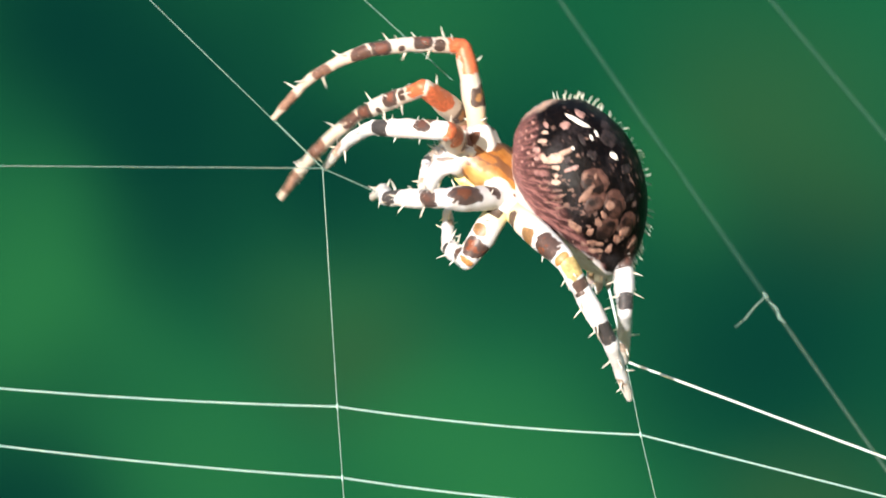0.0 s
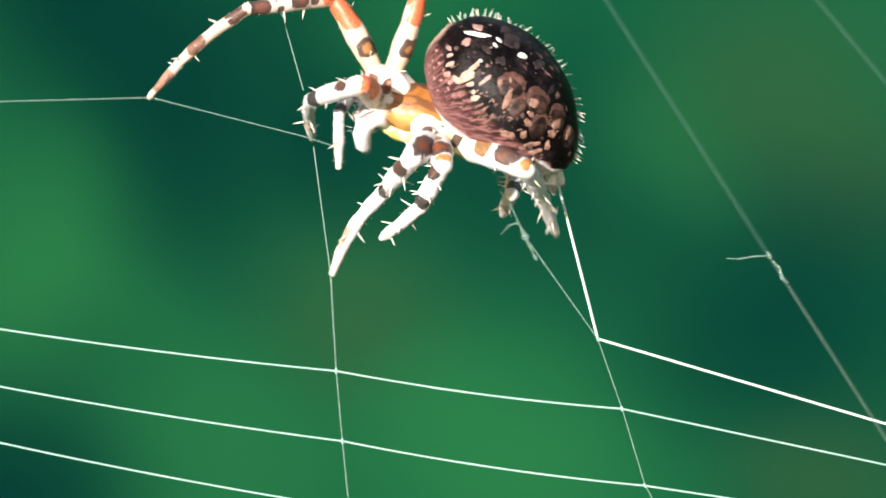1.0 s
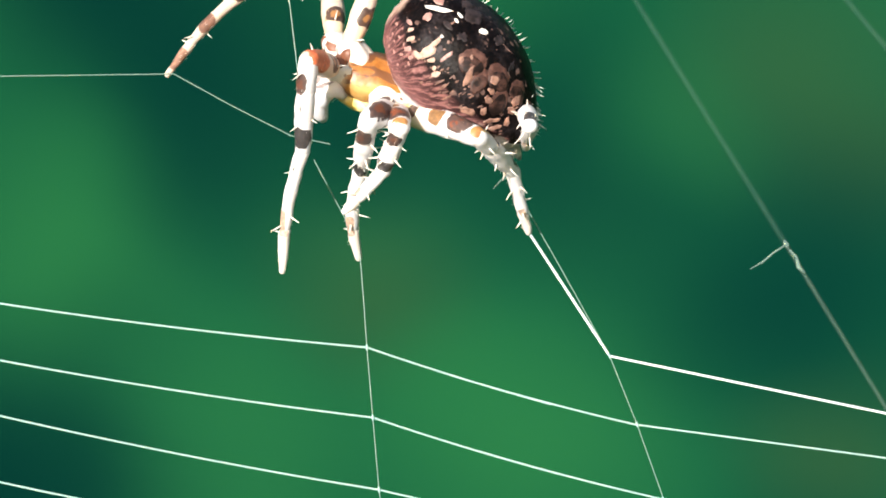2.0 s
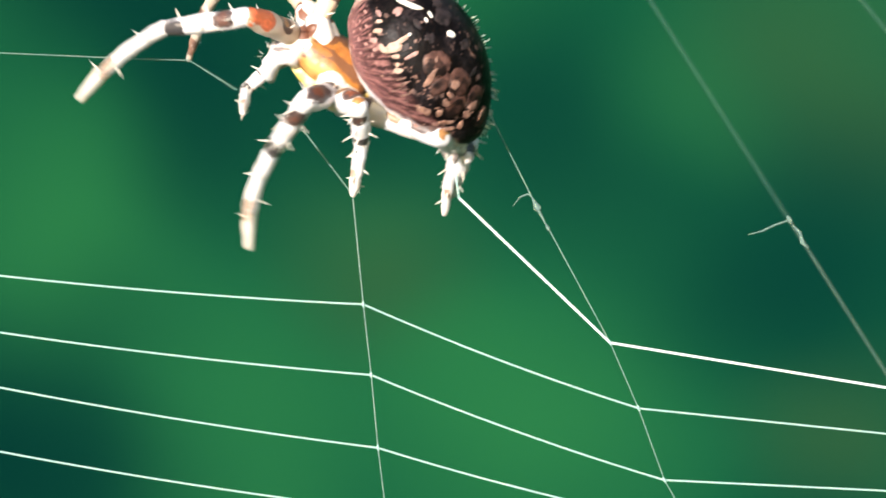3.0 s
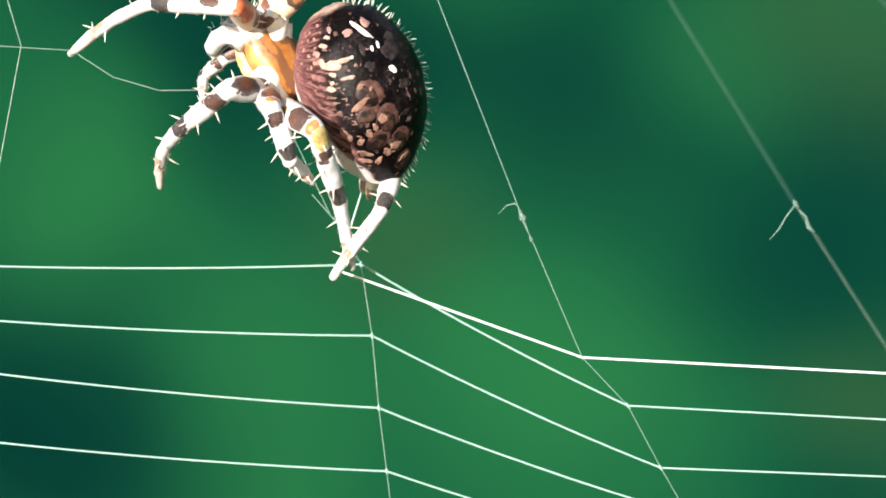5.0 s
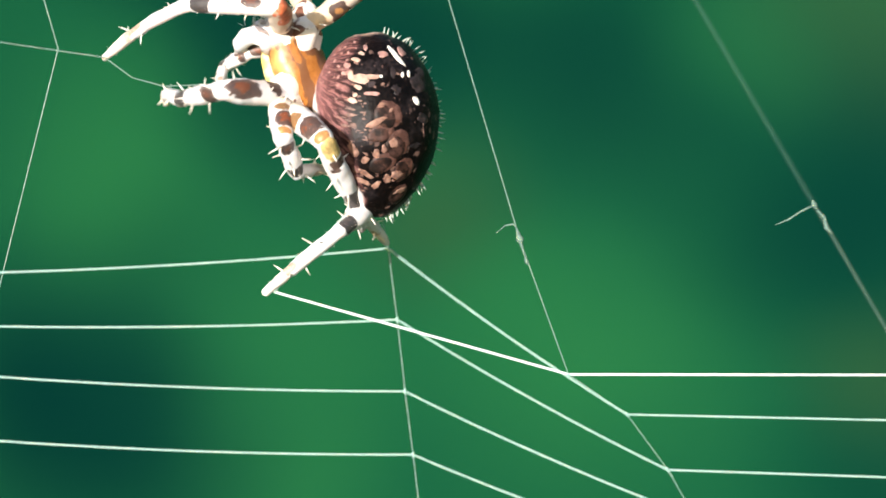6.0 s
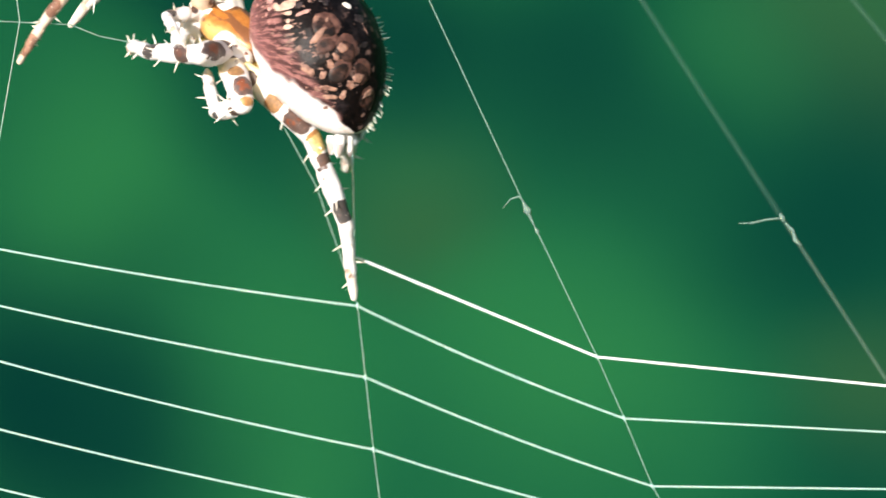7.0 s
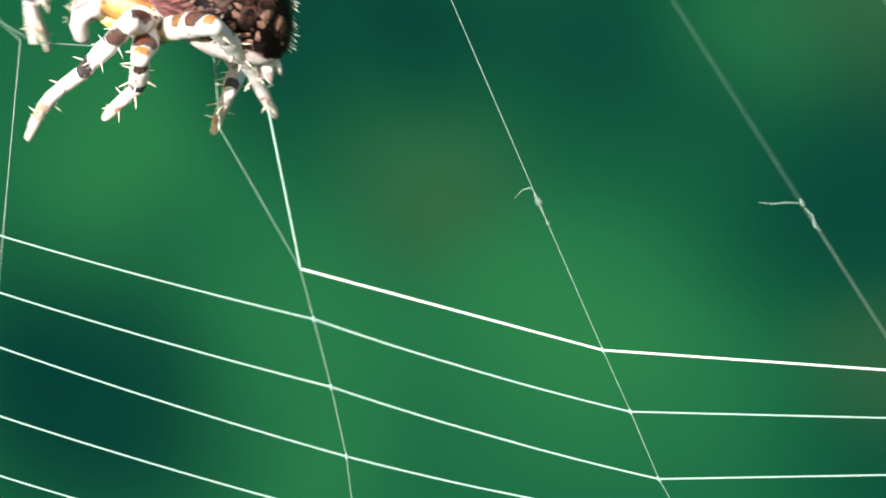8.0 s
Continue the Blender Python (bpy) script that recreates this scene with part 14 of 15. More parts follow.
    walk(WEB["un_1"], keep("un_1", [
        (0, strand(-3.41,-0.61,7.489, 0.91,0.11,-0.401)), (0.3, strand(-4.674,-0.754,8.842, 0.954,0.115,-0.277)), (0.5, strand(-4.394,-0.715,9.058, 0.815,0.098,-0.572)),
        (0.8, strand(-4.291,-0.672,8.375, 0.816,0.099,-0.569)), (1, strand(-5.814,-0.836,8.025, 0.946,0.115,-0.304)), (1.2, strand(-7.102,-0.97,7.846, 0.944,0.115,-0.309)),
        (1.5, strand(-6.311,-0.839,7.699, 0.956,0.116,-0.27)), (1.7, strand(-6.742,-0.876,7.066, 0.97,0.118,-0.214)), (1.95, strand(-7.157,-0.907,6.84, 0.972,0.118,-0.205)),
        (2.2, strand(-7.446,-0.929,6.814, 0.972,0.118,-0.205)), (2.5, strand(-7.861,-0.965,7.04, 0.966,0.117,-0.231)), (2.8, strand(-8.523,-1.038,7.628, 0.949,0.116,-0.294)),
        (3, strand(-11.643,-1.415,8.98, 0.845,0.104,-0.525)), (3.2, strand(-12.215,-1.482,8.514, 0.636,0.078,-0.767)), (3.5, strand(-13.292,-1.61,8.541, 0.752,0.092,-0.653)),
        (4, strand(-12.789,-1.526,8.358, 0.61,0.075,-0.789)), (4.2, strand(-13.13,-1.554,8.127, 0.657,0.081,-0.749)), (4.5, strand(-14.353,-1.684,6.488, 0.99,0.122,0.073)),
        (4.7, strand(-14.473,-1.667,6.393, 0.992,0.122,0.033)), (5.0, strand(-14.573,-1.633,6.329, 0.992,0.122,0.013)), (5.25, strand(-14.737,-1.6,6.253, 0.992,0.122,0.014)),
        (5.5, strand(-14.943,-1.572,6.136, 0.992,0.122,0.021)), (5.8, strand(-15.086,-1.557,6.048, 0.992,0.122,0.026)), (6, strand(-16.022,-1.65,5.318, 0.991,0.122,0.047)),
        (6.2, strand(-16.456,-1.714,6.047, 0.979,0.12,-0.167)), (6.5, strand(-16.58,-1.745,6.759, 0.968,0.119,-0.221)), (6.75, strand(-16.702,-1.783,7.413, 0.987,0.122,-0.1)),
        (7, strand(-17.05,-1.849,7.683, 0.983,0.121,-0.136)), (7.3, strand(-18.017,-1.951,6.548, 0.987,0.122,-0.101)), (7.5, strand(-18.102,-1.95,7.914, 0.983,0.122,-0.136)),
        (7.8, strand(-19.593,-2.083,7.186, 0.983,0.122,-0.137)), (8, strand(-20.42,-2.152,6.61, 0.99,0.123,-0.066))]))
    walk(WEB["tt"], [
        (0, strand(-4.236,-0.71,7.853, -0.7151,-0.0871,0.6936)), (0.3, strand(-4.666,-0.753,8.839, -0.6943,-0.0845,0.7147)), (0.5, strand(-4.603,-0.74,9.204, -0.5192,-0.063,0.8523)),
        (0.8, strand(-4.909,-0.747,9.05, -0.4033,-0.0489,0.9138)), (1, strand(-5.71,-0.823,10.241, -0.2705,-0.0327,0.9622)), (1.2, strand(-5.955,-0.83,10.28, -0.2022,-0.0244,0.979)),
        (1.5, strand(-6.074,-0.81,7.715, -0.1336,-0.0161,0.9909)), (1.7, strand(-6.587,-0.857,8.296, -0.1143,-0.0138,0.9934)), (1.95, strand(-6.694,-0.85,8.999, -0.1188,-0.0144,0.9928)),
        (2.2, strand(-6.679,-0.835,9.71, -0.0923,-0.0112,0.9957)), (2.5, strand(-6.635,-0.816,10.427, -0.0201,-0.0024,0.9998)), (2.8, strand(-6.624,-0.807,10.923, 0.0494,0.006,0.9988)),
        (3, strand(-6.996,-0.847,11.018, -0.1952,-0.0237,0.9805)), (3.2, strand(-7.568,-0.913,11.182, -0.4459,-0.0543,0.8935)), (3.5, strand(-7.88,-0.947,11.297, -0.7832,-0.0956,0.6144)),
        (4, strand(-8.606,-1.013,10.975, -0.7573,-0.0925,0.6464)), (4.2, strand(-8.992,-1.047,10.818, -0.7051,-0.0862,0.7038)), (4.5, strand(-9.434,-1.08,10.585, -0.6225,-0.0762,0.7789)),
        (4.7, strand(-9.685,-1.08,10.327, -0.6224,-0.0762,0.779)), (5.0, strand(-9.862,-1.056,10.043, -0.5557,-0.068,0.8286)), (5.25, strand(-9.949,-1.013,9.815, -0.4726,-0.0579,0.8794)),
        (5.5, strand(-10.035,-0.971,9.586, -0.4161,-0.051,0.9079)), (5.8, strand(-10.099,-0.947,9.444, -0.3913,-0.0479,0.919)), (6, strand(-10.275,-0.947,9.281, -0.3912,-0.0479,0.919)),
        (6.2, strand(-10.737,-1.013,9.317, -0.391,-0.048,0.9191)), (6.5, strand(-11.43,-1.113,9.646, -0.444,-0.0545,0.8943)), (6.75, strand(-12.197,-1.23,10.117, -0.4438,-0.0546,0.8945)),
        (7, strand(-12.963,-1.347,10.587, -0.4435,-0.0547,0.8946)), (7.3, strand(-14.464,-1.513,10.47, -0.4428,-0.0548,0.8949)), (7.5, strand(-15.102,-1.58,10.669, -0.5099,-0.0631,0.8579)),
        (7.8, strand(-17.128,-1.78,11.297, -0.4418,-0.055,0.8954)), (8, strand(-18.478,-1.913,11.26, -0.4412,-0.055,0.8957))])
    walk(WEB["vt"], [
        (0, strand(2.109,0.053,12.262, -0.7391,-0.0885,0.6677)), (0.3, strand(3.995,0.287,11.187, -0.7197,-0.086,0.6889)), (0.5, strand(3.387,0.22,11.854, -0.6714,-0.0801,0.7368)),
        (0.8, strand(0.343,-0.113,13.501, -0.5386,-0.0646,0.8401)), (1, strand(0.035,-0.13,13.923, -0.4019,-0.0482,0.9144)), (1.2, strand(-0.435,-0.163,13.957, -0.4018,-0.0482,0.9144)),
        (1.5, strand(-1.139,-0.213,14.148, -0.3518,-0.0423,0.9351)), (1.7, strand(-1.545,-0.247,13.895, -0.3517,-0.0423,0.9352)), (1.95, strand(-1.855,-0.265,13.583, -0.3516,-0.0423,0.9352)),
        (2.2, strand(-2.042,-0.274,13.273, -0.3516,-0.0423,0.9352)), (2.5, strand(-2.259,-0.286,12.901, -0.3515,-0.0424,0.9352)), (2.8, strand(-2.549,-0.313,12.63, -0.3514,-0.0424,0.9353)),
        (3, strand(-3.421,-0.413,13.549, -0.3513,-0.0425,0.9353)), (3.2, strand(-3.998,-0.48,13.436, -0.3511,-0.0425,0.9354)), (3.5, strand(-5.137,-0.613,13.262, -0.3508,-0.0426,0.9355)),
        (4, strand(-5.318,-0.613,12.945, -0.3507,-0.0426,0.9355)), (4.2, strand(-5.43,-0.613,12.789, -0.3506,-0.0426,0.9356)), (4.5, strand(-5.6,-0.613,12.556, -0.3505,-0.0426,0.9356)),
        (4.7, strand(-5.851,-0.613,12.297, -0.3504,-0.0426,0.9356)), (5.0, strand(-5.978,-0.583,12.011, -0.3504,-0.0426,0.9356)), (5.25, strand(-5.976,-0.53,11.781, -0.3504,-0.0426,0.9356)),
        (5.5, strand(-5.973,-0.477,11.551, -0.3504,-0.0426,0.9356)), (5.8, strand(-5.986,-0.447,11.408, -0.3505,-0.0426,0.9356)), (6, strand(-6.162,-0.447,11.244, -0.3504,-0.0426,0.9356)),
        (6.2, strand(-6.353,-0.48,11.282, -0.3503,-0.0426,0.9357)), (6.5, strand(-7.326,-0.613,12.159, -0.35,-0.0427,0.9358)), (6.75, strand(-7.963,-0.713,12.632, -0.3498,-0.0427,0.9358)),
        (7, strand(-8.599,-0.813,13.103, -0.3496,-0.0428,0.9359)), (7.3, strand(-10.383,-1.013,12.979, -0.3489,-0.0428,0.9362)), (7.5, strand(-11.024,-1.08,13.451, -0.3487,-0.0429,0.9363)),
        (7.8, strand(-13.061,-1.28,14.074, -0.348,-0.043,0.9365)), (8, strand(-14.416,-1.413,14.306, -0.3474,-0.0431,0.9367))])
    walk(WEB["zd"], [
        (0, strand(-21.266,-2.813,7.65, -0.1852,-0.0241,-0.9824)), (0.3, strand(-21.341,-2.813,8.703, -0.1858,-0.0241,-0.9823)), (0.5, strand(-21.388,-2.813,9.087, -0.1862,-0.0241,-0.9822)),
        (0.8, strand(-21.64,-2.813,9.102, -0.1869,-0.0241,-0.9821)), (1, strand(-21.81,-2.813,9.519, -0.1873,-0.0241,-0.982)), (1.2, strand(-22.002,-2.813,9.696, -0.1877,-0.0241,-0.9819)),
        (1.5, strand(-22.29,-2.813,10.03, -0.1882,-0.0241,-0.9818)), (1.7, strand(-22.417,-2.813,9.654, -0.1886,-0.0241,-0.9818)), (1.95, strand(-22.542,-2.809,9.544, -0.1892,-0.0241,-0.9817)),
        (2.2, strand(-22.553,-2.797,9.678, -0.1897,-0.0241,-0.9816)), (2.5, strand(-22.49,-2.775,9.875, -0.1903,-0.0241,-0.9814)), (2.8, strand(-22.329,-2.747,9.88, -0.1908,-0.0241,-0.9813)),
        (3, strand(-22.105,-2.713,9.654, -0.1911,-0.0241,-0.9813)), (3.2, strand(-21.278,-2.607,9.614, -0.2063,-0.0259,-0.9781)), (3.5, strand(-21.235,-2.597,9.459, -0.1013,-0.0127,-0.9948)),
        (4, strand(-21.229,-2.573,8.853, -0.1612,-0.0201,-0.9867)), (4.2, strand(-20.996,-2.53,8.705, -0.1763,-0.022,-0.9841)), (4.5, strand(-21.112,-2.523,8.641, -0.1825,-0.0227,-0.9829)),
        (4.7, strand(-21.418,-2.53,8.497, -0.1771,-0.022,-0.984)), (5.0, strand(-21.466,-2.489,8.424, -0.1784,-0.0221,-0.9837)), (5.25, strand(-21.31,-2.415,8.362, -0.1861,-0.0229,-0.9823)),
        (5.5, strand(-21.121,-2.337,8.262, -0.1942,-0.0238,-0.9807)), (5.8, strand(-20.928,-2.28,8.185, -0.2061,-0.0253,-0.9782)), (6, strand(-21.027,-2.27,7.098, -0.2389,-0.0293,-0.9706)),
        (6.2, strand(-21.48,-2.337,6.834, -0.2204,-0.027,-0.975)), (6.5, strand(-21.887,-2.403,7.599, -0.1998,-0.0245,-0.9795)), (6.75, strand(-22.259,-2.473,8.45, -0.1895,-0.0232,-0.9816)),
        (7, strand(-22.259,-2.497,8.651, -0.1705,-0.0209,-0.9851)), (7.3, strand(-22.487,-2.507,8.002, -0.1991,-0.0244,-0.9797)), (7.5, strand(-22.102,-2.447,8.291, -0.1994,-0.0244,-0.9796)),
        (7.8, strand(-21.978,-2.38,7.93, -0.2728,-0.0335,-0.9615)), (8, strand(-23.167,-2.493,6.81, -0.0921,-0.0109,-0.9957))])
    walk(WEB["zu"], [
        (0, strand(-21.266,-2.813,7.65, -0.006,0,1)), (0.3, strand(-21.341,-2.813,8.703, -0.0053,0,1)), (0.5, strand(-21.388,-2.813,9.087, -0.0049,0,1)),
        (0.8, strand(-21.64,-2.813,9.102, -0.0042,0,1)), (1, strand(-21.81,-2.813,9.519, -0.0038,0,1)), (1.2, strand(-22.002,-2.813,9.696, -0.0035,0,1)),
        (1.5, strand(-22.29,-2.813,10.03, -0.0029,0,1)), (1.7, strand(-22.417,-2.813,9.654, -0.0025,0,1)), (1.95, strand(-22.542,-2.809,9.544, 0.0127,0.0018,0.9999)),
        (2.2, strand(-22.553,-2.797,9.678, 0.0471,0.0061,0.9989)), (2.5, strand(-22.49,-2.775,9.875, 0.0906,0.0115,0.9958)), (2.8, strand(-22.329,-2.747,9.88, 0.1049,0.0132,0.9944)),
        (3, strand(-22.105,-2.713,9.654, 0.0515,0.0065,0.9986)), (3.2, strand(-21.278,-2.607,9.614, -0.116,-0.0145,0.9931)), (3.5, strand(-21.235,-2.597,9.459, -0.061,-0.0077,0.9981)),
        (4, strand(-21.229,-2.573,8.853, -0.2377,-0.0298,0.9709)), (4.2, strand(-20.996,-2.53,8.705, -0.2829,-0.0355,0.9585)), (4.5, strand(-21.112,-2.523,8.641, -0.2752,-0.0346,0.9608)),
        (4.7, strand(-21.418,-2.53,8.497, -0.2825,-0.0355,0.9586)), (5.0, strand(-21.466,-2.489,8.424, -0.2759,-0.0347,0.9606)), (5.25, strand(-21.31,-2.415,8.362, -0.2385,-0.03,0.9707)),
        (5.5, strand(-21.121,-2.337,8.262, -0.2075,-0.0262,0.9779)), (5.8, strand(-20.928,-2.28,8.185, -0.249,-0.0313,0.968)), (6, strand(-21.027,-2.27,7.098, -0.2693,-0.0339,0.9624)),
        (6.2, strand(-21.48,-2.337,6.834, -0.3117,-0.0392,0.9494)), (6.5, strand(-21.887,-2.403,7.599, -0.2969,-0.0374,0.9542)), (6.75, strand(-22.259,-2.473,8.45, 0.1826,0.0224,0.9829)),
        (7, strand(-22.259,-2.497,8.651, -0.125,-0.016,0.992)), (7.3, strand(-22.487,-2.507,8.002, -0.3466,-0.0437,0.937)), (7.5, strand(-22.102,-2.447,8.291, 0.0034,0,1)),
        (7.8, strand(-21.978,-2.38,7.93, 0.12,0.0145,0.9927)), (8, strand(-23.167,-2.493,6.81, -0.7186,-0.09,0.6896))])
    walk(FLUFF["knot"], [
        (0, strand(17.815,1.853,1.615, -0.5749,-0.0675,0.8154)), (0.3, strand(17.314,1.803,2.426, -0.5566,-0.0653,0.8282)), (0.5, strand(17.352,1.813,2.572, -0.5448,-0.0639,0.8361)),
        (0.8, strand(17.434,1.853,2.274, -0.5443,-0.0638,0.8364)), (1, strand(17.431,1.873,2.198, -0.5424,-0.0636,0.8377)), (1.2, strand(17.576,1.913,1.985, -0.538,-0.063,0.8406)),
        (1.5, strand(17.393,1.927,2.074, -0.5367,-0.0629,0.8414)), (1.7, strand(17.459,1.95,1.626, -0.5307,-0.0622,0.8453)), (1.95, strand(17.456,1.969,1.514, -0.529,-0.0619,0.8464)),
        (2.2, strand(17.488,1.986,1.661, -0.5315,-0.0622,0.8448)), (2.5, strand(17.495,2.001,1.875, -0.5368,-0.0628,0.8414)), (2.8, strand(17.476,2.007,1.883, -0.5398,-0.0631,0.8394)),
        (3, strand(17.316,1.993,1.674, -0.5404,-0.0632,0.839)), (3.2, strand(17.117,1.973,1.567, -0.5388,-0.063,0.84)), (3.5, strand(16.905,1.953,1.293, -0.5334,-0.0624,0.8436)),
        (4, strand(16.945,1.98,1.028, -0.5446,-0.0637,0.8363)), (4.2, strand(17.028,2.003,0.927, -0.542,-0.0634,0.838)), (4.5, strand(16.851,2.003,1.001, -0.553,-0.0647,0.8307)),
        (4.7, strand(16.588,2.003,0.907, -0.5433,-0.0636,0.8371)), (5.0, strand(16.424,2.03,0.816, -0.5296,-0.062,0.846)), (5.25, strand(16.372,2.077,0.677, -0.5234,-0.0612,0.8499)),
        (5.5, strand(16.319,2.123,0.491, -0.5209,-0.0609,0.8515)), (5.8, strand(16.273,2.15,0.361, -0.5204,-0.0608,0.8518)), (6, strand(16.007,2.14,-0.454, -0.5083,-0.0595,0.8592)),
        (6.2, strand(15.582,2.08,-0.947, -0.5179,-0.0607,0.8533)), (6.5, strand(15.512,2.057,-0.885, -0.5465,-0.0641,0.835)), (6.75, strand(15.246,2.003,-0.618, -0.5362,-0.0629,0.8418)),
        (7, strand(14.982,1.95,-0.857, -0.547,-0.0642,0.8347)), (7.3, strand(14.577,1.92,-1.556, -0.5356,-0.0629,0.8421)), (7.5, strand(15.075,1.99,-1.347, -0.5393,-0.0633,0.8397)),
        (7.8, strand(15.276,2.063,-1.05, -0.5382,-0.0631,0.8405)), (8, strand(15.021,2.067,-1.077, -0.542,-0.0635,0.838))])
    walk(FLUFF["arm"], [
        (0, strand(17.815,1.853,1.615, -0.6703,-0.0774,-0.738)), (0.3, strand(17.314,1.803,2.426, -0.9294,-0.1078,-0.353)), (0.5, strand(17.352,1.813,2.572, -0.7691,-0.0891,-0.6329)),
        (0.8, strand(17.434,1.853,2.274, -0.9765,-0.1134,-0.1832)), (1, strand(17.431,1.873,2.198, -0.9865,-0.1146,-0.1172)), (1.2, strand(17.576,1.913,1.985, -0.9912,-0.1152,-0.0658)),
        (1.5, strand(17.393,1.927,2.074, -0.9912,-0.1153,-0.0653)), (1.7, strand(17.459,1.95,1.626, -0.7107,-0.0825,-0.6987)), (1.95, strand(17.456,1.969,1.514, -0.7748,-0.09,-0.6258)),
        (2.2, strand(17.488,1.986,1.661, -0.8447,-0.0982,-0.5262)), (2.5, strand(17.495,2.001,1.875, -0.9027,-0.1051,-0.4172)), (2.8, strand(17.476,2.007,1.883, -0.9375,-0.1092,-0.3303)),
        (3, strand(17.316,1.993,1.674, -0.9195,-0.107,-0.3783)), (3.2, strand(17.117,1.973,1.567, -0.9567,-0.1115,-0.2689)), (3.5, strand(16.905,1.953,1.293, -0.9418,-0.1099,-0.3179)),
        (4, strand(16.945,1.98,1.028, -0.6846,-0.0798,-0.7245)), (4.2, strand(17.028,2.003,0.927, -0.4901,-0.0571,-0.8698)), (4.5, strand(16.851,2.003,1.001, -0.7402,-0.0864,-0.6668)),
        (4.7, strand(16.588,2.003,0.907, -0.4695,-0.0548,-0.8812)), (5.0, strand(16.424,2.03,0.816, -0.5522,-0.0646,-0.8312)), (5.25, strand(16.372,2.077,0.677, -0.6333,-0.0741,-0.7704)),
        (5.5, strand(16.319,2.123,0.491, -0.6937,-0.0813,-0.7157)), (5.8, strand(16.273,2.15,0.361, -0.7517,-0.0881,-0.6536)), (6, strand(16.007,2.14,-0.454, -0.8605,-0.1008,-0.4994)),
        (6.2, strand(15.582,2.08,-0.947, -0.9897,-0.116,-0.0834)), (6.5, strand(15.512,2.057,-0.885, -0.9738,-0.1141,-0.1968)), (6.75, strand(15.246,2.003,-0.618, -0.9813,-0.1149,0.1541)),
        (7, strand(14.982,1.95,-0.857, -0.9773,-0.1145,-0.1782)), (7.3, strand(14.577,1.92,-1.556, -0.9579,-0.1124,-0.2641)), (7.5, strand(15.075,1.99,-1.347, -0.9706,-0.1138,-0.2122)),
        (7.8, strand(15.276,2.063,-1.05, -0.9809,-0.115,-0.1571)), (8, strand(15.021,2.067,-1.077, -0.9926,-0.1164,-0.0343))])
    walk(FLUFF["bead"], [
        (0, strand(7.711,0.67,3.136, -0.2172,-0.0259,0.9758)), (0.3, strand(7.92,0.703,3.102, -0.3985,-0.0473,0.9159)), (0.5, strand(7.168,0.62,3.216, -0.3102,-0.0369,0.95)),
        (0.8, strand(6.491,0.57,3.366, -0.4119,-0.049,0.9099)), (1, strand(5.197,0.437,3.091, -0.427,-0.0509,0.9028)), (1.2, strand(3.883,0.303,3.128, -0.3193,-0.0381,0.9469)),
        (1.5, strand(3.958,0.347,3.97, -0.4806,-0.0574,0.8751)), (1.7, strand(3.884,0.353,4.755, -0.4484,-0.0535,0.8922)), (1.95, strand(3.953,0.381,4.3, -0.4151,-0.0496,0.9084)),
        (2.2, strand(4.237,0.428,3.658, -0.4262,-0.0509,0.9032)), (2.5, strand(4.592,0.484,2.861, -0.4442,-0.0531,0.8944)), (2.8, strand(4.743,0.51,2.39, -0.4522,-0.0541,0.8903)),
        (3, strand(4.671,0.507,2.268, -0.4522,-0.0541,0.8903)), (3.2, strand(4.197,0.453,1.882, -0.4189,-0.0501,0.9067)), (3.5, strand(3.599,0.387,1.778, -0.4013,-0.0481,0.9147)),
        (4, strand(3.751,0.427,1.266, -0.4182,-0.0501,0.907)), (4.2, strand(3.692,0.433,1.055, -0.4014,-0.0481,0.9146)), (4.5, strand(3.297,0.407,0.766, -0.3996,-0.0479,0.9154)),
        (4.7, strand(3.154,0.42,0.534, -0.3928,-0.0471,0.9184)), (5.0, strand(2.771,0.42,0.138, -0.3635,-0.0436,0.9306)), (5.25, strand(2.329,0.419,-0.288, -0.3348,-0.0401,0.9414)),
        (5.5, strand(1.884,0.418,-0.728, -0.3097,-0.0371,0.9501)), (5.8, strand(1.604,0.417,-1.036, -0.2944,-0.0353,0.955)), (6, strand(1.315,0.403,-2.148, -0.2854,-0.0342,0.9578)),
        (6.2, strand(1.148,0.373,-2.023, -0.3146,-0.0378,0.9485)), (6.5, strand(2.362,0.503,-0.764, -0.4031,-0.0483,0.9139)), (6.75, strand(2.464,0.493,-0.249, -0.4308,-0.0516,0.901)),
        (7, strand(2.259,0.447,-0.486, -0.4227,-0.0507,0.9049)), (7.3, strand(1.527,0.377,-1.345, -0.4015,-0.0482,0.9146)), (7.5, strand(1.96,0.44,-1.166, -0.3997,-0.048,0.9154)),
        (7.8, strand(2.161,0.513,-0.816, -0.3932,-0.0471,0.9182)), (8, strand(1.886,0.513,-1.01, -0.3967,-0.0475,0.9167))])
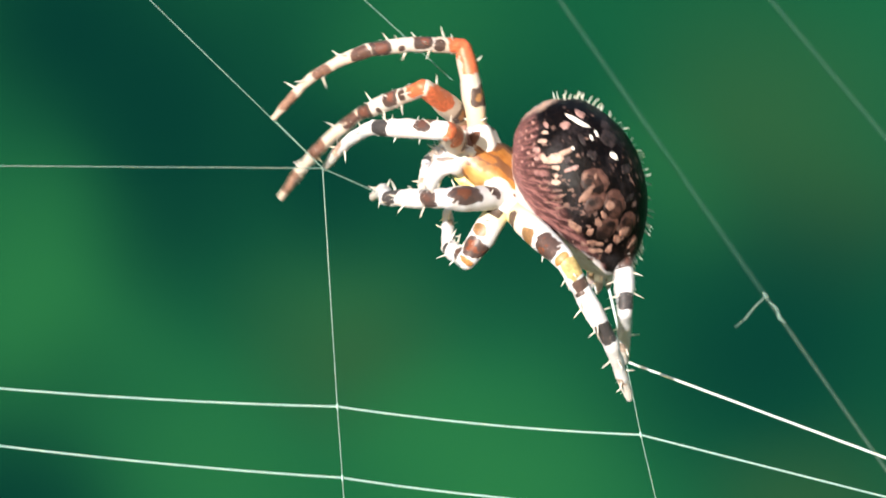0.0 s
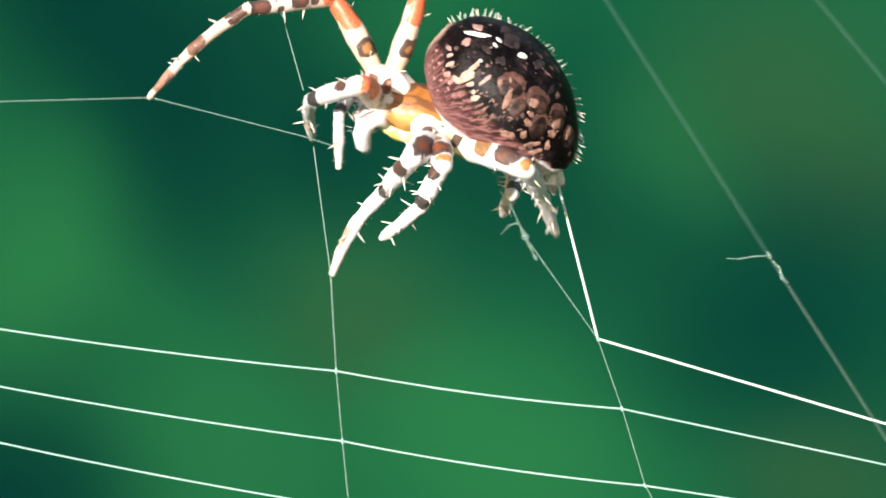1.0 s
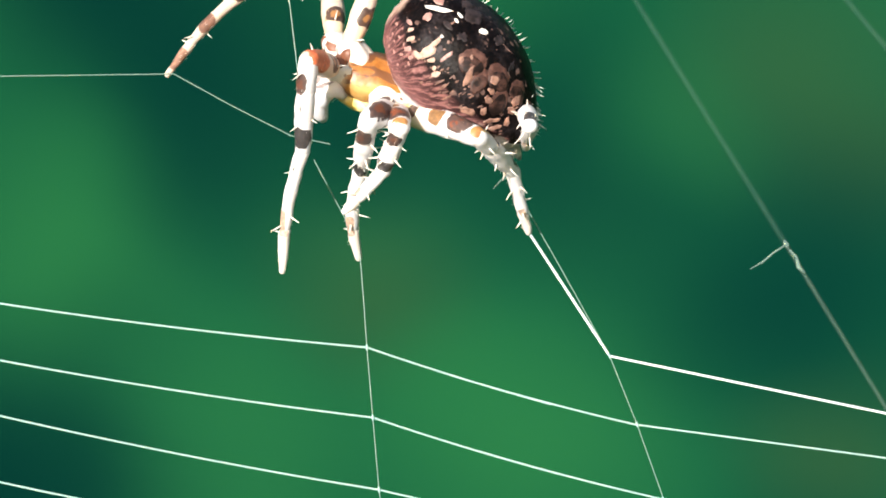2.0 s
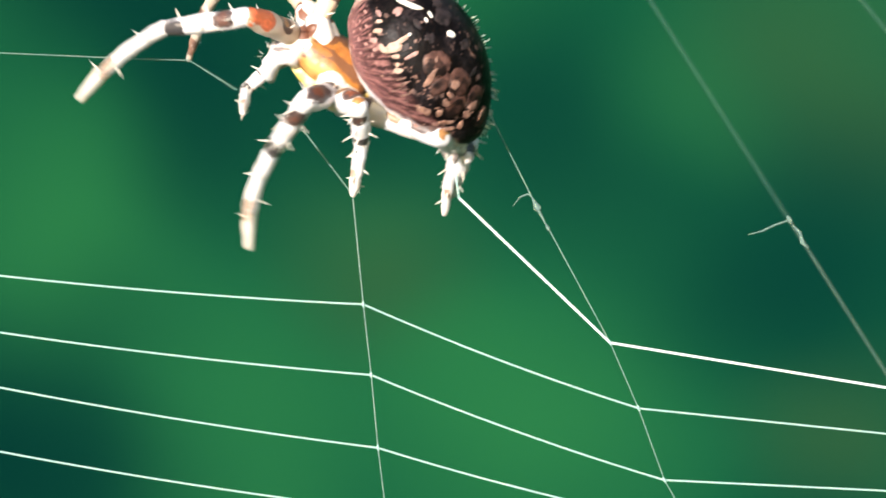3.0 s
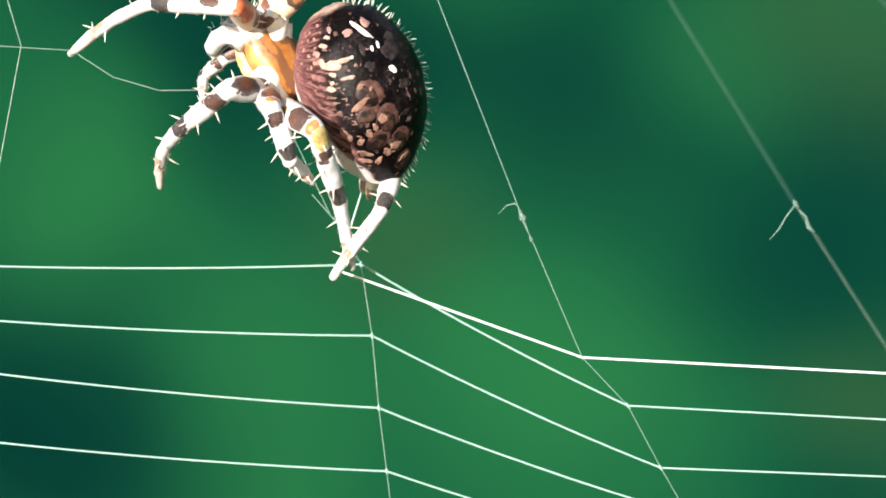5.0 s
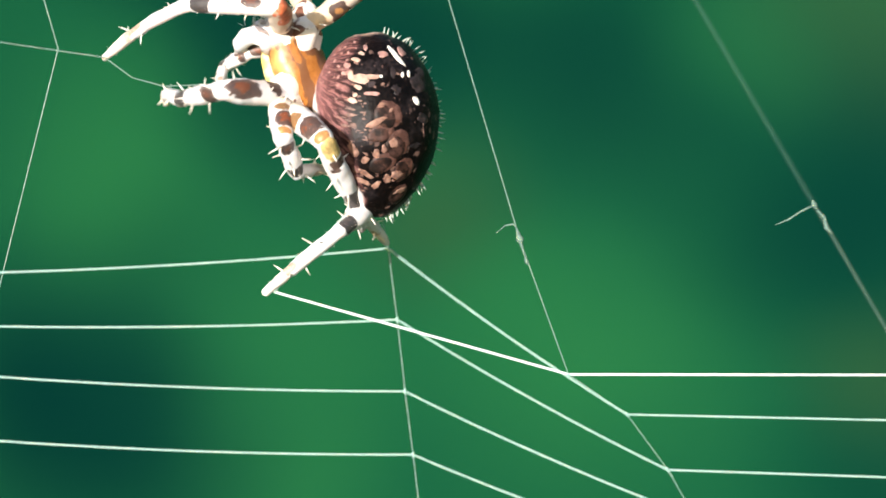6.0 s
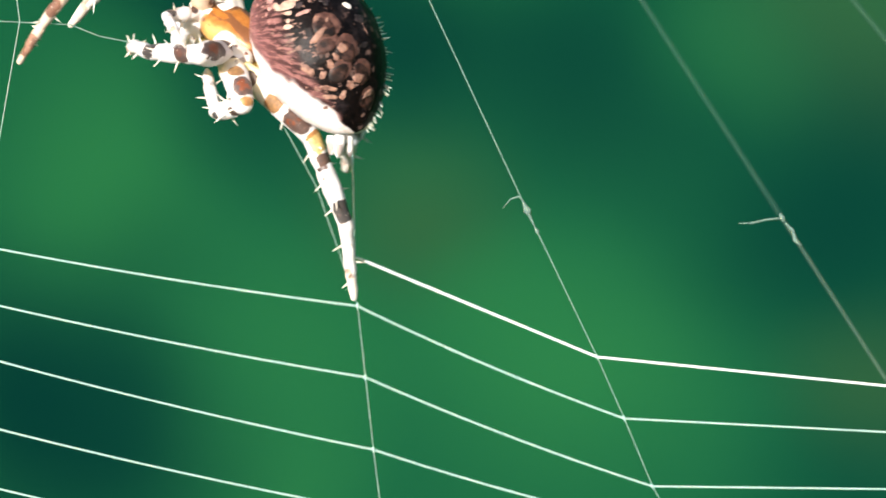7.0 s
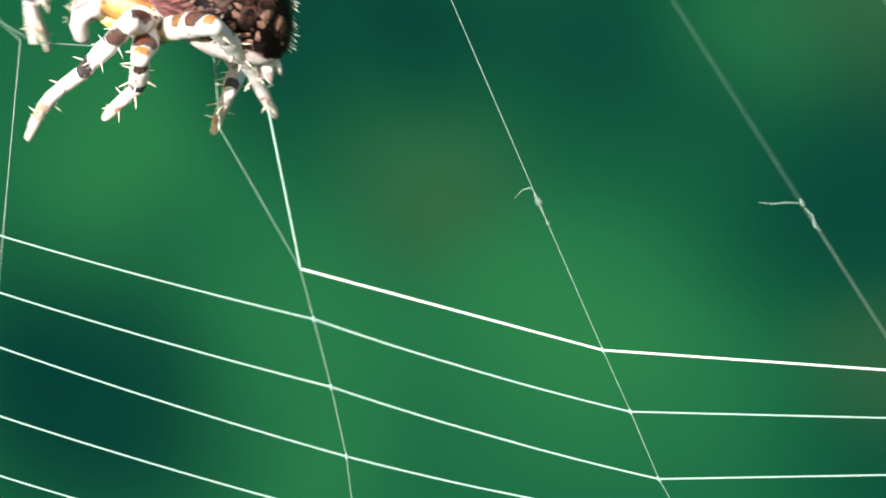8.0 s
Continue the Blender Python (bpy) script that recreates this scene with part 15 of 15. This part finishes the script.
    walk(FLUFF["a1"], [
        (0, strand(-3.503,-0.673,-3.797, 0.0724,0.0086,-0.9973)), (0.3, strand(-3.906,-0.713,-2.813, 0.0649,0.0077,-0.9979)), (0.5, strand(-3.79,-0.693,-2.479, 0.0653,0.0078,-0.9978)),
        (0.8, strand(-4.592,-0.76,-2.576, 0.111,0.0134,-0.9937)), (1, strand(-4.101,-0.68,-3.481, 0.0889,0.0107,-0.996)), (1.2, strand(-3.716,-0.61,-3.664, 0.0821,0.0099,-0.9966)),
        (1.5, strand(-3.316,-0.527,-2.779, 0.0787,0.0095,-0.9969)), (1.7, strand(-3.363,-0.517,-3.494, 0.0805,0.0097,-0.9967)), (1.95, strand(-3.411,-0.503,-3.56, 0.0833,0.01,-0.9965)),
        (2.2, strand(-3.397,-0.488,-3.29, 0.0878,0.0106,-0.9961)), (2.5, strand(-3.389,-0.473,-2.835, 0.093,0.0112,-0.9956)), (2.8, strand(-3.403,-0.467,-2.499, 0.0953,0.0115,-0.9954)),
        (3, strand(-3.887,-0.52,-2.481, 0.1109,0.0134,-0.9937)), (3.2, strand(-4.299,-0.567,-2.668, 0.1186,0.0144,-0.9928)), (3.5, strand(-4.915,-0.637,-2.713, 0.1418,0.0172,-0.9898)),
        (4, strand(-5.18,-0.647,-3.111, 0.1427,0.0173,-0.9896)), (4.2, strand(-5.376,-0.657,-3.154, 0.1646,0.02,-0.9862)), (4.5, strand(-5.464,-0.647,-2.75, 0.1797,0.0218,-0.9835)),
        (4.7, strand(-5.441,-0.613,-2.512, 0.1707,0.0207,-0.9851)), (5.0, strand(-5.158,-0.533,-2.128, 0.1523,0.0185,-0.9882)), (5.25, strand(-4.909,-0.45,-1.874, 0.134,0.0162,-0.9909)),
        (5.5, strand(-4.75,-0.379,-1.75, 0.1181,0.0143,-0.9929)), (5.8, strand(-4.695,-0.34,-1.724, 0.1096,0.0133,-0.9939)), (6, strand(-5.148,-0.373,-2.58, 0.1249,0.0151,-0.9921)),
        (6.2, strand(-6.058,-0.493,-3.451, 0.1445,0.0175,-0.9894)), (6.5, strand(-5.795,-0.477,-4.443, 0.1014,0.0123,-0.9948)), (6.75, strand(-5.472,-0.46,-4.652, 0.1076,0.0131,-0.9941)),
        (7, strand(-6.059,-0.553,-5.162, 0.1091,0.0133,-0.9939)), (7.3, strand(-8.021,-0.773,-6.727, 0.1594,0.0194,-0.987)), (7.5, strand(-8.584,-0.83,-6.27, 0.2337,0.0285,-0.9719)),
        (7.8, strand(-7.951,-0.703,-5.929, 0.1607,0.0196,-0.9868)), (8, strand(-9.133,-0.813,-6.727, 0.2464,0.03,-0.9687))])
    walk(FLUFF["a2"], [
        (0, strand(-3.252,-0.643,-7.265, 0.0677,0.0081,-0.9977)), (0.3, strand(-3.682,-0.687,-6.255, 0.0907,0.0109,-0.9958)), (0.5, strand(-3.566,-0.667,-5.895, 0.0979,0.0118,-0.9951)),
        (0.8, strand(-4.205,-0.713,-6.048, 0.1001,0.012,-0.9949)), (1, strand(-3.796,-0.643,-6.9, 0.1008,0.0121,-0.9948)), (1.2, strand(-3.439,-0.577,-7.031, 0.0828,0.01,-0.9965)),
        (1.5, strand(-3.039,-0.493,-6.288, 0.0627,0.0075,-0.998)), (1.7, strand(-3.086,-0.483,-6.921, 0.0781,0.0094,-0.9969)), (1.95, strand(-3.124,-0.468,-6.992, 0.0856,0.0103,-0.9963)),
        (2.2, strand(-3.093,-0.451,-6.731, 0.088,0.0106,-0.9961)), (2.5, strand(-3.067,-0.434,-6.289, 0.0872,0.0105,-0.9961)), (2.8, strand(-3.071,-0.427,-5.959, 0.0854,0.0103,-0.9963)),
        (3, strand(-3.501,-0.473,-5.94, 0.0923,0.0112,-0.9957)), (3.2, strand(-3.885,-0.517,-6.126, 0.0937,0.0113,-0.9955)), (3.5, strand(-4.42,-0.577,-6.171, 0.1234,0.0149,-0.9922)),
        (4, strand(-4.685,-0.587,-6.541, 0.1459,0.0177,-0.9891)), (4.2, strand(-4.799,-0.587,-6.613, 0.1394,0.0169,-0.9901)), (4.5, strand(-4.832,-0.57,-6.21, 0.1521,0.0184,-0.9882)),
        (4.7, strand(-4.837,-0.54,-6, 0.1155,0.014,-0.9932)), (5.0, strand(-4.618,-0.468,-5.631, 0.0907,0.011,-0.9958)), (5.25, strand(-4.436,-0.393,-5.378, 0.1016,0.0123,-0.9947)),
        (5.5, strand(-4.334,-0.328,-5.25, 0.1226,0.0148,-0.9923)), (5.8, strand(-4.31,-0.293,-5.22, 0.1372,0.0166,-0.9904)), (6, strand(-4.708,-0.32,-6.078, 0.1086,0.0131,-0.994)),
        (6.2, strand(-5.563,-0.433,-6.837, 0.1323,0.016,-0.9911)), (6.5, strand(-5.439,-0.433,-7.94, 0.1067,0.0129,-0.9942)), (6.75, strand(-5.088,-0.413,-8.205, 0.0923,0.0112,-0.9957)),
        (7, strand(-5.676,-0.507,-8.657, 0.1074,0.013,-0.9941)), (7.3, strand(-7.475,-0.707,-10.11, 0.1709,0.0208,-0.9851)), (7.5, strand(-7.764,-0.73,-9.681, 0.1873,0.0228,-0.982)),
        (7.8, strand(-7.404,-0.637,-9.287, 0.1709,0.0208,-0.9851)), (8, strand(-8.285,-0.71,-10.06, 0.2111,0.0257,-0.9771))])
    walk(FLUFF["a3"], [
        (0, strand(-3.028,-0.617,-10.563, 0.125,0.015,-0.992)), (0.3, strand(-3.377,-0.65,-9.612, 0.1248,0.015,-0.9921)), (0.5, strand(-3.233,-0.627,-9.282, 0.1247,0.015,-0.9921)),
        (0.8, strand(-3.872,-0.673,-9.353, 0.1245,0.015,-0.9921)), (1, strand(-3.464,-0.603,-10.18, 0.1244,0.015,-0.9921)), (1.2, strand(-3.161,-0.543,-10.369, 0.1243,0.015,-0.9921)),
        (1.5, strand(-2.817,-0.467,-9.823, 0.1241,0.015,-0.9922)), (1.7, strand(-2.809,-0.45,-10.458, 0.124,0.015,-0.9922)), (1.95, strand(-2.82,-0.432,-10.525, 0.1239,0.0149,-0.9922)),
        (2.2, strand(-2.782,-0.414,-10.256, 0.1238,0.0149,-0.9922)), (2.5, strand(-2.759,-0.397,-9.811, 0.1237,0.0149,-0.9922)), (2.8, strand(-2.768,-0.39,-9.504, 0.1237,0.0149,-0.9922)),
        (3, strand(-3.17,-0.433,-9.512, 0.1236,0.0149,-0.9922)), (3.2, strand(-3.554,-0.477,-9.642, 0.1235,0.0149,-0.9922)), (3.5, strand(-3.979,-0.523,-9.714, 0.1234,0.0149,-0.9922)),
        (4, strand(-4.162,-0.523,-10.087, 0.1233,0.0149,-0.9923)), (4.2, strand(-4.303,-0.527,-10.131, 0.1232,0.0149,-0.9923)), (4.5, strand(-4.281,-0.503,-9.785, 0.1232,0.0149,-0.9923)),
        (4.7, strand(-4.424,-0.49,-9.548, 0.1231,0.0149,-0.9923)), (5.0, strand(-4.295,-0.429,-9.176, 0.123,0.0149,-0.9923)), (5.25, strand(-4.072,-0.349,-8.937, 0.1231,0.0149,-0.9923)),
        (5.5, strand(-3.892,-0.275,-8.826, 0.1231,0.0149,-0.9923)), (5.8, strand(-3.813,-0.233,-8.807, 0.1231,0.0148,-0.9923)), (6, strand(-4.322,-0.273,-9.609, 0.123,0.0148,-0.9923)),
        (6.2, strand(-5.096,-0.377,-10.339, 0.1227,0.0148,-0.9923)), (6.5, strand(-5.054,-0.387,-11.527, 0.1227,0.0148,-0.9923)), (6.75, strand(-4.758,-0.373,-11.764, 0.1227,0.0148,-0.9923)),
        (7, strand(-5.291,-0.46,-12.215, 0.1226,0.0149,-0.9923)), (7.3, strand(-6.872,-0.633,-13.585, 0.1221,0.0149,-0.9924)), (7.5, strand(-7.107,-0.65,-13.128, 0.1221,0.0149,-0.9924)),
        (7.8, strand(-6.801,-0.563,-12.764, 0.1307,0.0159,-0.9913)), (8, strand(-7.545,-0.62,-13.485, 0.1218,0.0148,-0.9924))])
    walk(FLUFF["a4"], [
        (0, strand(-2.64,-0.57,-13.641, 0.1225,0.0148,-0.9924)), (0.3, strand(-2.989,-0.603,-12.692, 0.1223,0.0147,-0.9924)), (0.5, strand(-2.846,-0.58,-12.366, 0.1222,0.0147,-0.9924)),
        (0.8, strand(-3.485,-0.627,-12.438, 0.122,0.0147,-0.9924)), (1, strand(-3.077,-0.557,-13.267, 0.1219,0.0147,-0.9924)), (1.2, strand(-2.774,-0.497,-13.459, 0.1218,0.0147,-0.9924)),
        (1.5, strand(-2.43,-0.42,-12.918, 0.1216,0.0147,-0.9925)), (1.7, strand(-2.422,-0.403,-13.554, 0.1215,0.0147,-0.9925)), (1.95, strand(-2.433,-0.385,-13.623, 0.1214,0.0146,-0.9925)),
        (2.2, strand(-2.395,-0.367,-13.356, 0.1213,0.0146,-0.9925)), (2.5, strand(-2.372,-0.35,-12.913, 0.1212,0.0146,-0.9925)), (2.8, strand(-2.381,-0.343,-12.608, 0.1212,0.0146,-0.9925)),
        (3, strand(-2.783,-0.387,-12.616, 0.1211,0.0146,-0.9925)), (3.2, strand(-3.168,-0.43,-12.745, 0.121,0.0146,-0.9925)), (3.5, strand(-3.593,-0.477,-12.817, 0.1209,0.0146,-0.9926)),
        (4, strand(-3.776,-0.477,-13.191, 0.1208,0.0146,-0.9926)), (4.2, strand(-3.918,-0.48,-13.237, 0.1207,0.0146,-0.9926)), (4.5, strand(-3.896,-0.457,-12.892, 0.1207,0.0146,-0.9926)),
        (4.7, strand(-4.039,-0.443,-12.657, 0.1206,0.0146,-0.9926)), (5.0, strand(-3.91,-0.382,-12.287, 0.1206,0.0146,-0.9926)), (5.25, strand(-3.686,-0.302,-12.051, 0.1206,0.0146,-0.9926)),
        (5.5, strand(-3.505,-0.228,-11.944, 0.1206,0.0145,-0.9926)), (5.8, strand(-3.426,-0.187,-11.926, 0.1206,0.0145,-0.9926)), (6, strand(-3.935,-0.227,-12.729, 0.1205,0.0145,-0.9926)),
        (6.2, strand(-4.71,-0.33,-13.458, 0.1203,0.0145,-0.9926)), (6.5, strand(-4.668,-0.34,-14.647, 0.1202,0.0145,-0.9926)), (6.75, strand(-4.372,-0.327,-14.884, 0.1203,0.0145,-0.9926)),
        (7, strand(-4.906,-0.413,-15.333, 0.1201,0.0145,-0.9927)), (7.3, strand(-6.489,-0.587,-16.702, 0.1196,0.0145,-0.9927)), (7.5, strand(-6.723,-0.603,-16.244, 0.1196,0.0145,-0.9927)),
        (7.8, strand(-6.39,-0.513,-15.885, 0.1196,0.0145,-0.9927)), (8, strand(-7.162,-0.573,-16.607, 0.1193,0.0145,-0.9928))])
    walk(FLUFF["b0"], [
        (0, strand(10.753,1.03,-1.618, 0.1961,0.0233,-0.9803)), (0.3, strand(10.399,0.997,-1.373, 0.2342,0.0278,-0.9718)), (0.5, strand(9.644,0.913,-1.452, 0.2539,0.0301,-0.9668)),
        (0.8, strand(9.077,0.877,-1.831, 0.2666,0.0316,-0.9633)), (1, strand(8.793,0.863,-1.934, 0.3289,0.039,-0.9436)), (1.2, strand(8.825,0.89,-2.342, 0.3333,0.0395,-0.942)),
        (1.5, strand(8.702,0.91,-2.589, 0.3334,0.0395,-0.942)), (1.7, strand(8.797,0.937,-3.705, 0.3357,0.0397,-0.9411)), (1.95, strand(8.622,0.935,-3.975, 0.3648,0.0431,-0.9301)),
        (2.2, strand(8.486,0.932,-4.181, 0.3978,0.047,-0.9163)), (2.5, strand(8.337,0.928,-4.37, 0.4313,0.0509,-0.9008)), (2.8, strand(8.256,0.927,-4.43, 0.4421,0.0522,-0.8954)),
        (3, strand(8.297,0.937,-4.413, 0.3974,0.0469,-0.9165)), (3.2, strand(7.566,0.853,-4.88, 0.4577,0.0541,-0.8875)), (3.5, strand(7.021,0.793,-5.093, 0.479,0.0566,-0.876)),
        (4, strand(7.175,0.833,-5.525, 0.5138,0.0607,-0.8558)), (4.2, strand(7.033,0.83,-5.849, 0.5053,0.0597,-0.8609)), (4.5, strand(6.579,0.797,-6.053, 0.6006,0.071,-0.7964)),
        (4.7, strand(6.212,0.783,-6.341, 0.6395,0.0756,-0.765)), (5.0, strand(5.728,0.771,-6.757, 0.685,0.081,-0.724)), (5.25, strand(5.23,0.764,-7.182, 0.7181,0.085,-0.6908)),
        (5.5, strand(4.719,0.755,-7.614, 0.7485,0.0886,-0.6572)), (5.8, strand(4.294,0.737,-7.914, 0.7831,0.0928,-0.6149)), (6, strand(3.725,0.69,-8.832, 0.8199,0.0972,-0.5642)),
        (6.2, strand(4.146,0.73,-8.933, 0.7074,0.0838,-0.7019)), (6.5, strand(5.731,0.903,-8.041, 0.4509,0.0532,-0.891)), (6.75, strand(5.917,0.903,-7.468, 0.4411,0.0521,-0.8959)),
        (7, strand(5.739,0.86,-7.733, 0.4037,0.0477,-0.9136)), (7.3, strand(4.947,0.783,-8.648, 0.3748,0.0443,-0.926)), (7.5, strand(5.186,0.823,-8.442, 0.3995,0.0472,-0.9155)),
        (7.8, strand(5.447,0.903,-8.122, 0.3998,0.0472,-0.9154)), (8, strand(5.087,0.893,-8.344, 0.4106,0.0485,-0.9105))])
    walk(FLUFF["b1"], [
        (0, strand(11.481,1.117,-5.257, 0.229,0.0272,-0.9731)), (0.3, strand(11.27,1.1,-4.985, 0.2432,0.0288,-0.9695)), (0.5, strand(10.6,1.027,-5.091, 0.2748,0.0326,-0.961)),
        (0.8, strand(10.061,0.993,-5.385, 0.2917,0.0345,-0.9559)), (1, strand(10.004,1.007,-5.406, 0.2898,0.0343,-0.9565)), (1.2, strand(10.063,1.037,-5.843, 0.2983,0.0353,-0.9538)),
        (1.5, strand(9.942,1.057,-6.091, 0.326,0.0385,-0.9446)), (1.7, strand(10.037,1.083,-7.18, 0.3282,0.0388,-0.9438)), (1.95, strand(9.965,1.094,-7.4, 0.3341,0.0394,-0.9417)),
        (2.2, strand(9.923,1.102,-7.49, 0.342,0.0403,-0.9388)), (2.5, strand(9.857,1.108,-7.545, 0.3508,0.0413,-0.9355)), (2.8, strand(9.809,1.11,-7.575, 0.3551,0.0418,-0.9339)),
        (3, strand(9.709,1.103,-7.669, 0.3422,0.0403,-0.9388)), (3.2, strand(9.203,1.047,-8.053, 0.3534,0.0416,-0.9345)), (3.5, strand(8.741,0.997,-8.237, 0.388,0.0457,-0.9205)),
        (4, strand(8.981,1.047,-8.532, 0.387,0.0456,-0.9209)), (4.2, strand(8.781,1.037,-8.828, 0.4024,0.0474,-0.9142)), (4.5, strand(8.638,1.04,-8.783, 0.4328,0.051,-0.9001)),
        (4.7, strand(8.354,1.037,-8.904, 0.4324,0.0509,-0.9002)), (5.0, strand(8.002,1.04,-9.161, 0.4694,0.0553,-0.8812)), (5.25, strand(7.616,1.047,-9.477, 0.5209,0.0614,-0.8514)),
        (5.5, strand(7.231,1.053,-9.82, 0.568,0.0669,-0.8203)), (5.8, strand(6.995,1.057,-10.035, 0.5934,0.0699,-0.8019)), (6, strand(6.65,1.037,-10.845, 0.5904,0.0696,-0.8041)),
        (6.2, strand(6.481,1.007,-11.25, 0.5297,0.0624,-0.8459)), (6.5, strand(7.227,1.08,-10.998, 0.4192,0.0493,-0.9066)), (6.75, strand(7.414,1.08,-10.508, 0.383,0.045,-0.9227)),
        (7, strand(7.094,1.02,-10.799, 0.3855,0.0454,-0.9216)), (7.3, strand(6.188,0.93,-11.713, 0.3653,0.043,-0.9299)), (7.5, strand(6.512,0.98,-11.48, 0.3841,0.0452,-0.9222)),
        (7.8, strand(6.774,1.06,-11.162, 0.3975,0.0467,-0.9164)), (8, strand(6.471,1.057,-11.413, 0.3882,0.0456,-0.9205))])
    walk(FLUFF["b2"], [
        (0, strand(12.351,1.22,-8.952, 0.4974,0.0587,-0.8656)), (0.3, strand(12.226,1.213,-8.795, 0.4974,0.0586,-0.8655)), (0.5, strand(11.697,1.157,-8.928, 0.4973,0.0586,-0.8656)),
        (0.8, strand(11.215,1.13,-9.167, 0.4971,0.0586,-0.8657)), (1, strand(11.158,1.143,-9.218, 0.4971,0.0586,-0.8657)), (1.2, strand(11.247,1.177,-9.628, 0.497,0.0586,-0.8657)),
        (1.5, strand(11.239,1.21,-9.851, 0.497,0.0585,-0.8658)), (1.7, strand(11.335,1.237,-10.914, 0.4969,0.0585,-0.8659)), (1.95, strand(11.283,1.25,-11.114, 0.4968,0.0585,-0.8659)),
        (2.2, strand(11.259,1.26,-11.158, 0.4969,0.0584,-0.8659)), (2.5, strand(11.209,1.267,-11.151, 0.4969,0.0584,-0.8659)), (2.8, strand(11.167,1.27,-11.147, 0.4969,0.0584,-0.8658)),
        (3, strand(11.011,1.257,-11.242, 0.4969,0.0584,-0.8659)), (3.2, strand(10.532,1.203,-11.568, 0.4967,0.0584,-0.866)), (3.5, strand(10.211,1.17,-11.726, 0.4965,0.0584,-0.8661)),
        (4, strand(10.424,1.217,-11.967, 0.4966,0.0583,-0.866)), (4.2, strand(10.282,1.213,-12.236, 0.4965,0.0583,-0.8661)), (4.5, strand(10.223,1.227,-12.079, 0.4965,0.0583,-0.8661)),
        (4.7, strand(9.911,1.22,-12.145, 0.4964,0.0583,-0.8661)), (5.0, strand(9.657,1.235,-12.267, 0.4964,0.0583,-0.8661)), (5.25, strand(9.442,1.262,-12.46, 0.4963,0.0583,-0.8662)),
        (5.5, strand(9.227,1.288,-12.702, 0.4963,0.0582,-0.8662)), (5.8, strand(9.089,1.303,-12.864, 0.4962,0.0582,-0.8662)), (6, strand(8.686,1.277,-13.618, 0.4959,0.0582,-0.8664)),
        (6.2, strand(8.376,1.23,-14.276, 0.4957,0.0582,-0.8666)), (6.5, strand(8.729,1.257,-14.245, 0.4958,0.0582,-0.8665)), (6.75, strand(8.831,1.247,-13.922, 0.4959,0.0582,-0.8664)),
        (7, strand(8.51,1.187,-14.185, 0.4957,0.0582,-0.8666)), (7.3, strand(7.517,1.087,-15.098, 0.4951,0.0582,-0.8669)), (7.5, strand(7.899,1.143,-14.81, 0.4953,0.0582,-0.8668)),
        (7.8, strand(8.22,1.23,-14.494, 0.4956,0.0582,-0.8666)), (8, strand(7.889,1.223,-14.774, 0.4955,0.0581,-0.8667))])


motions()
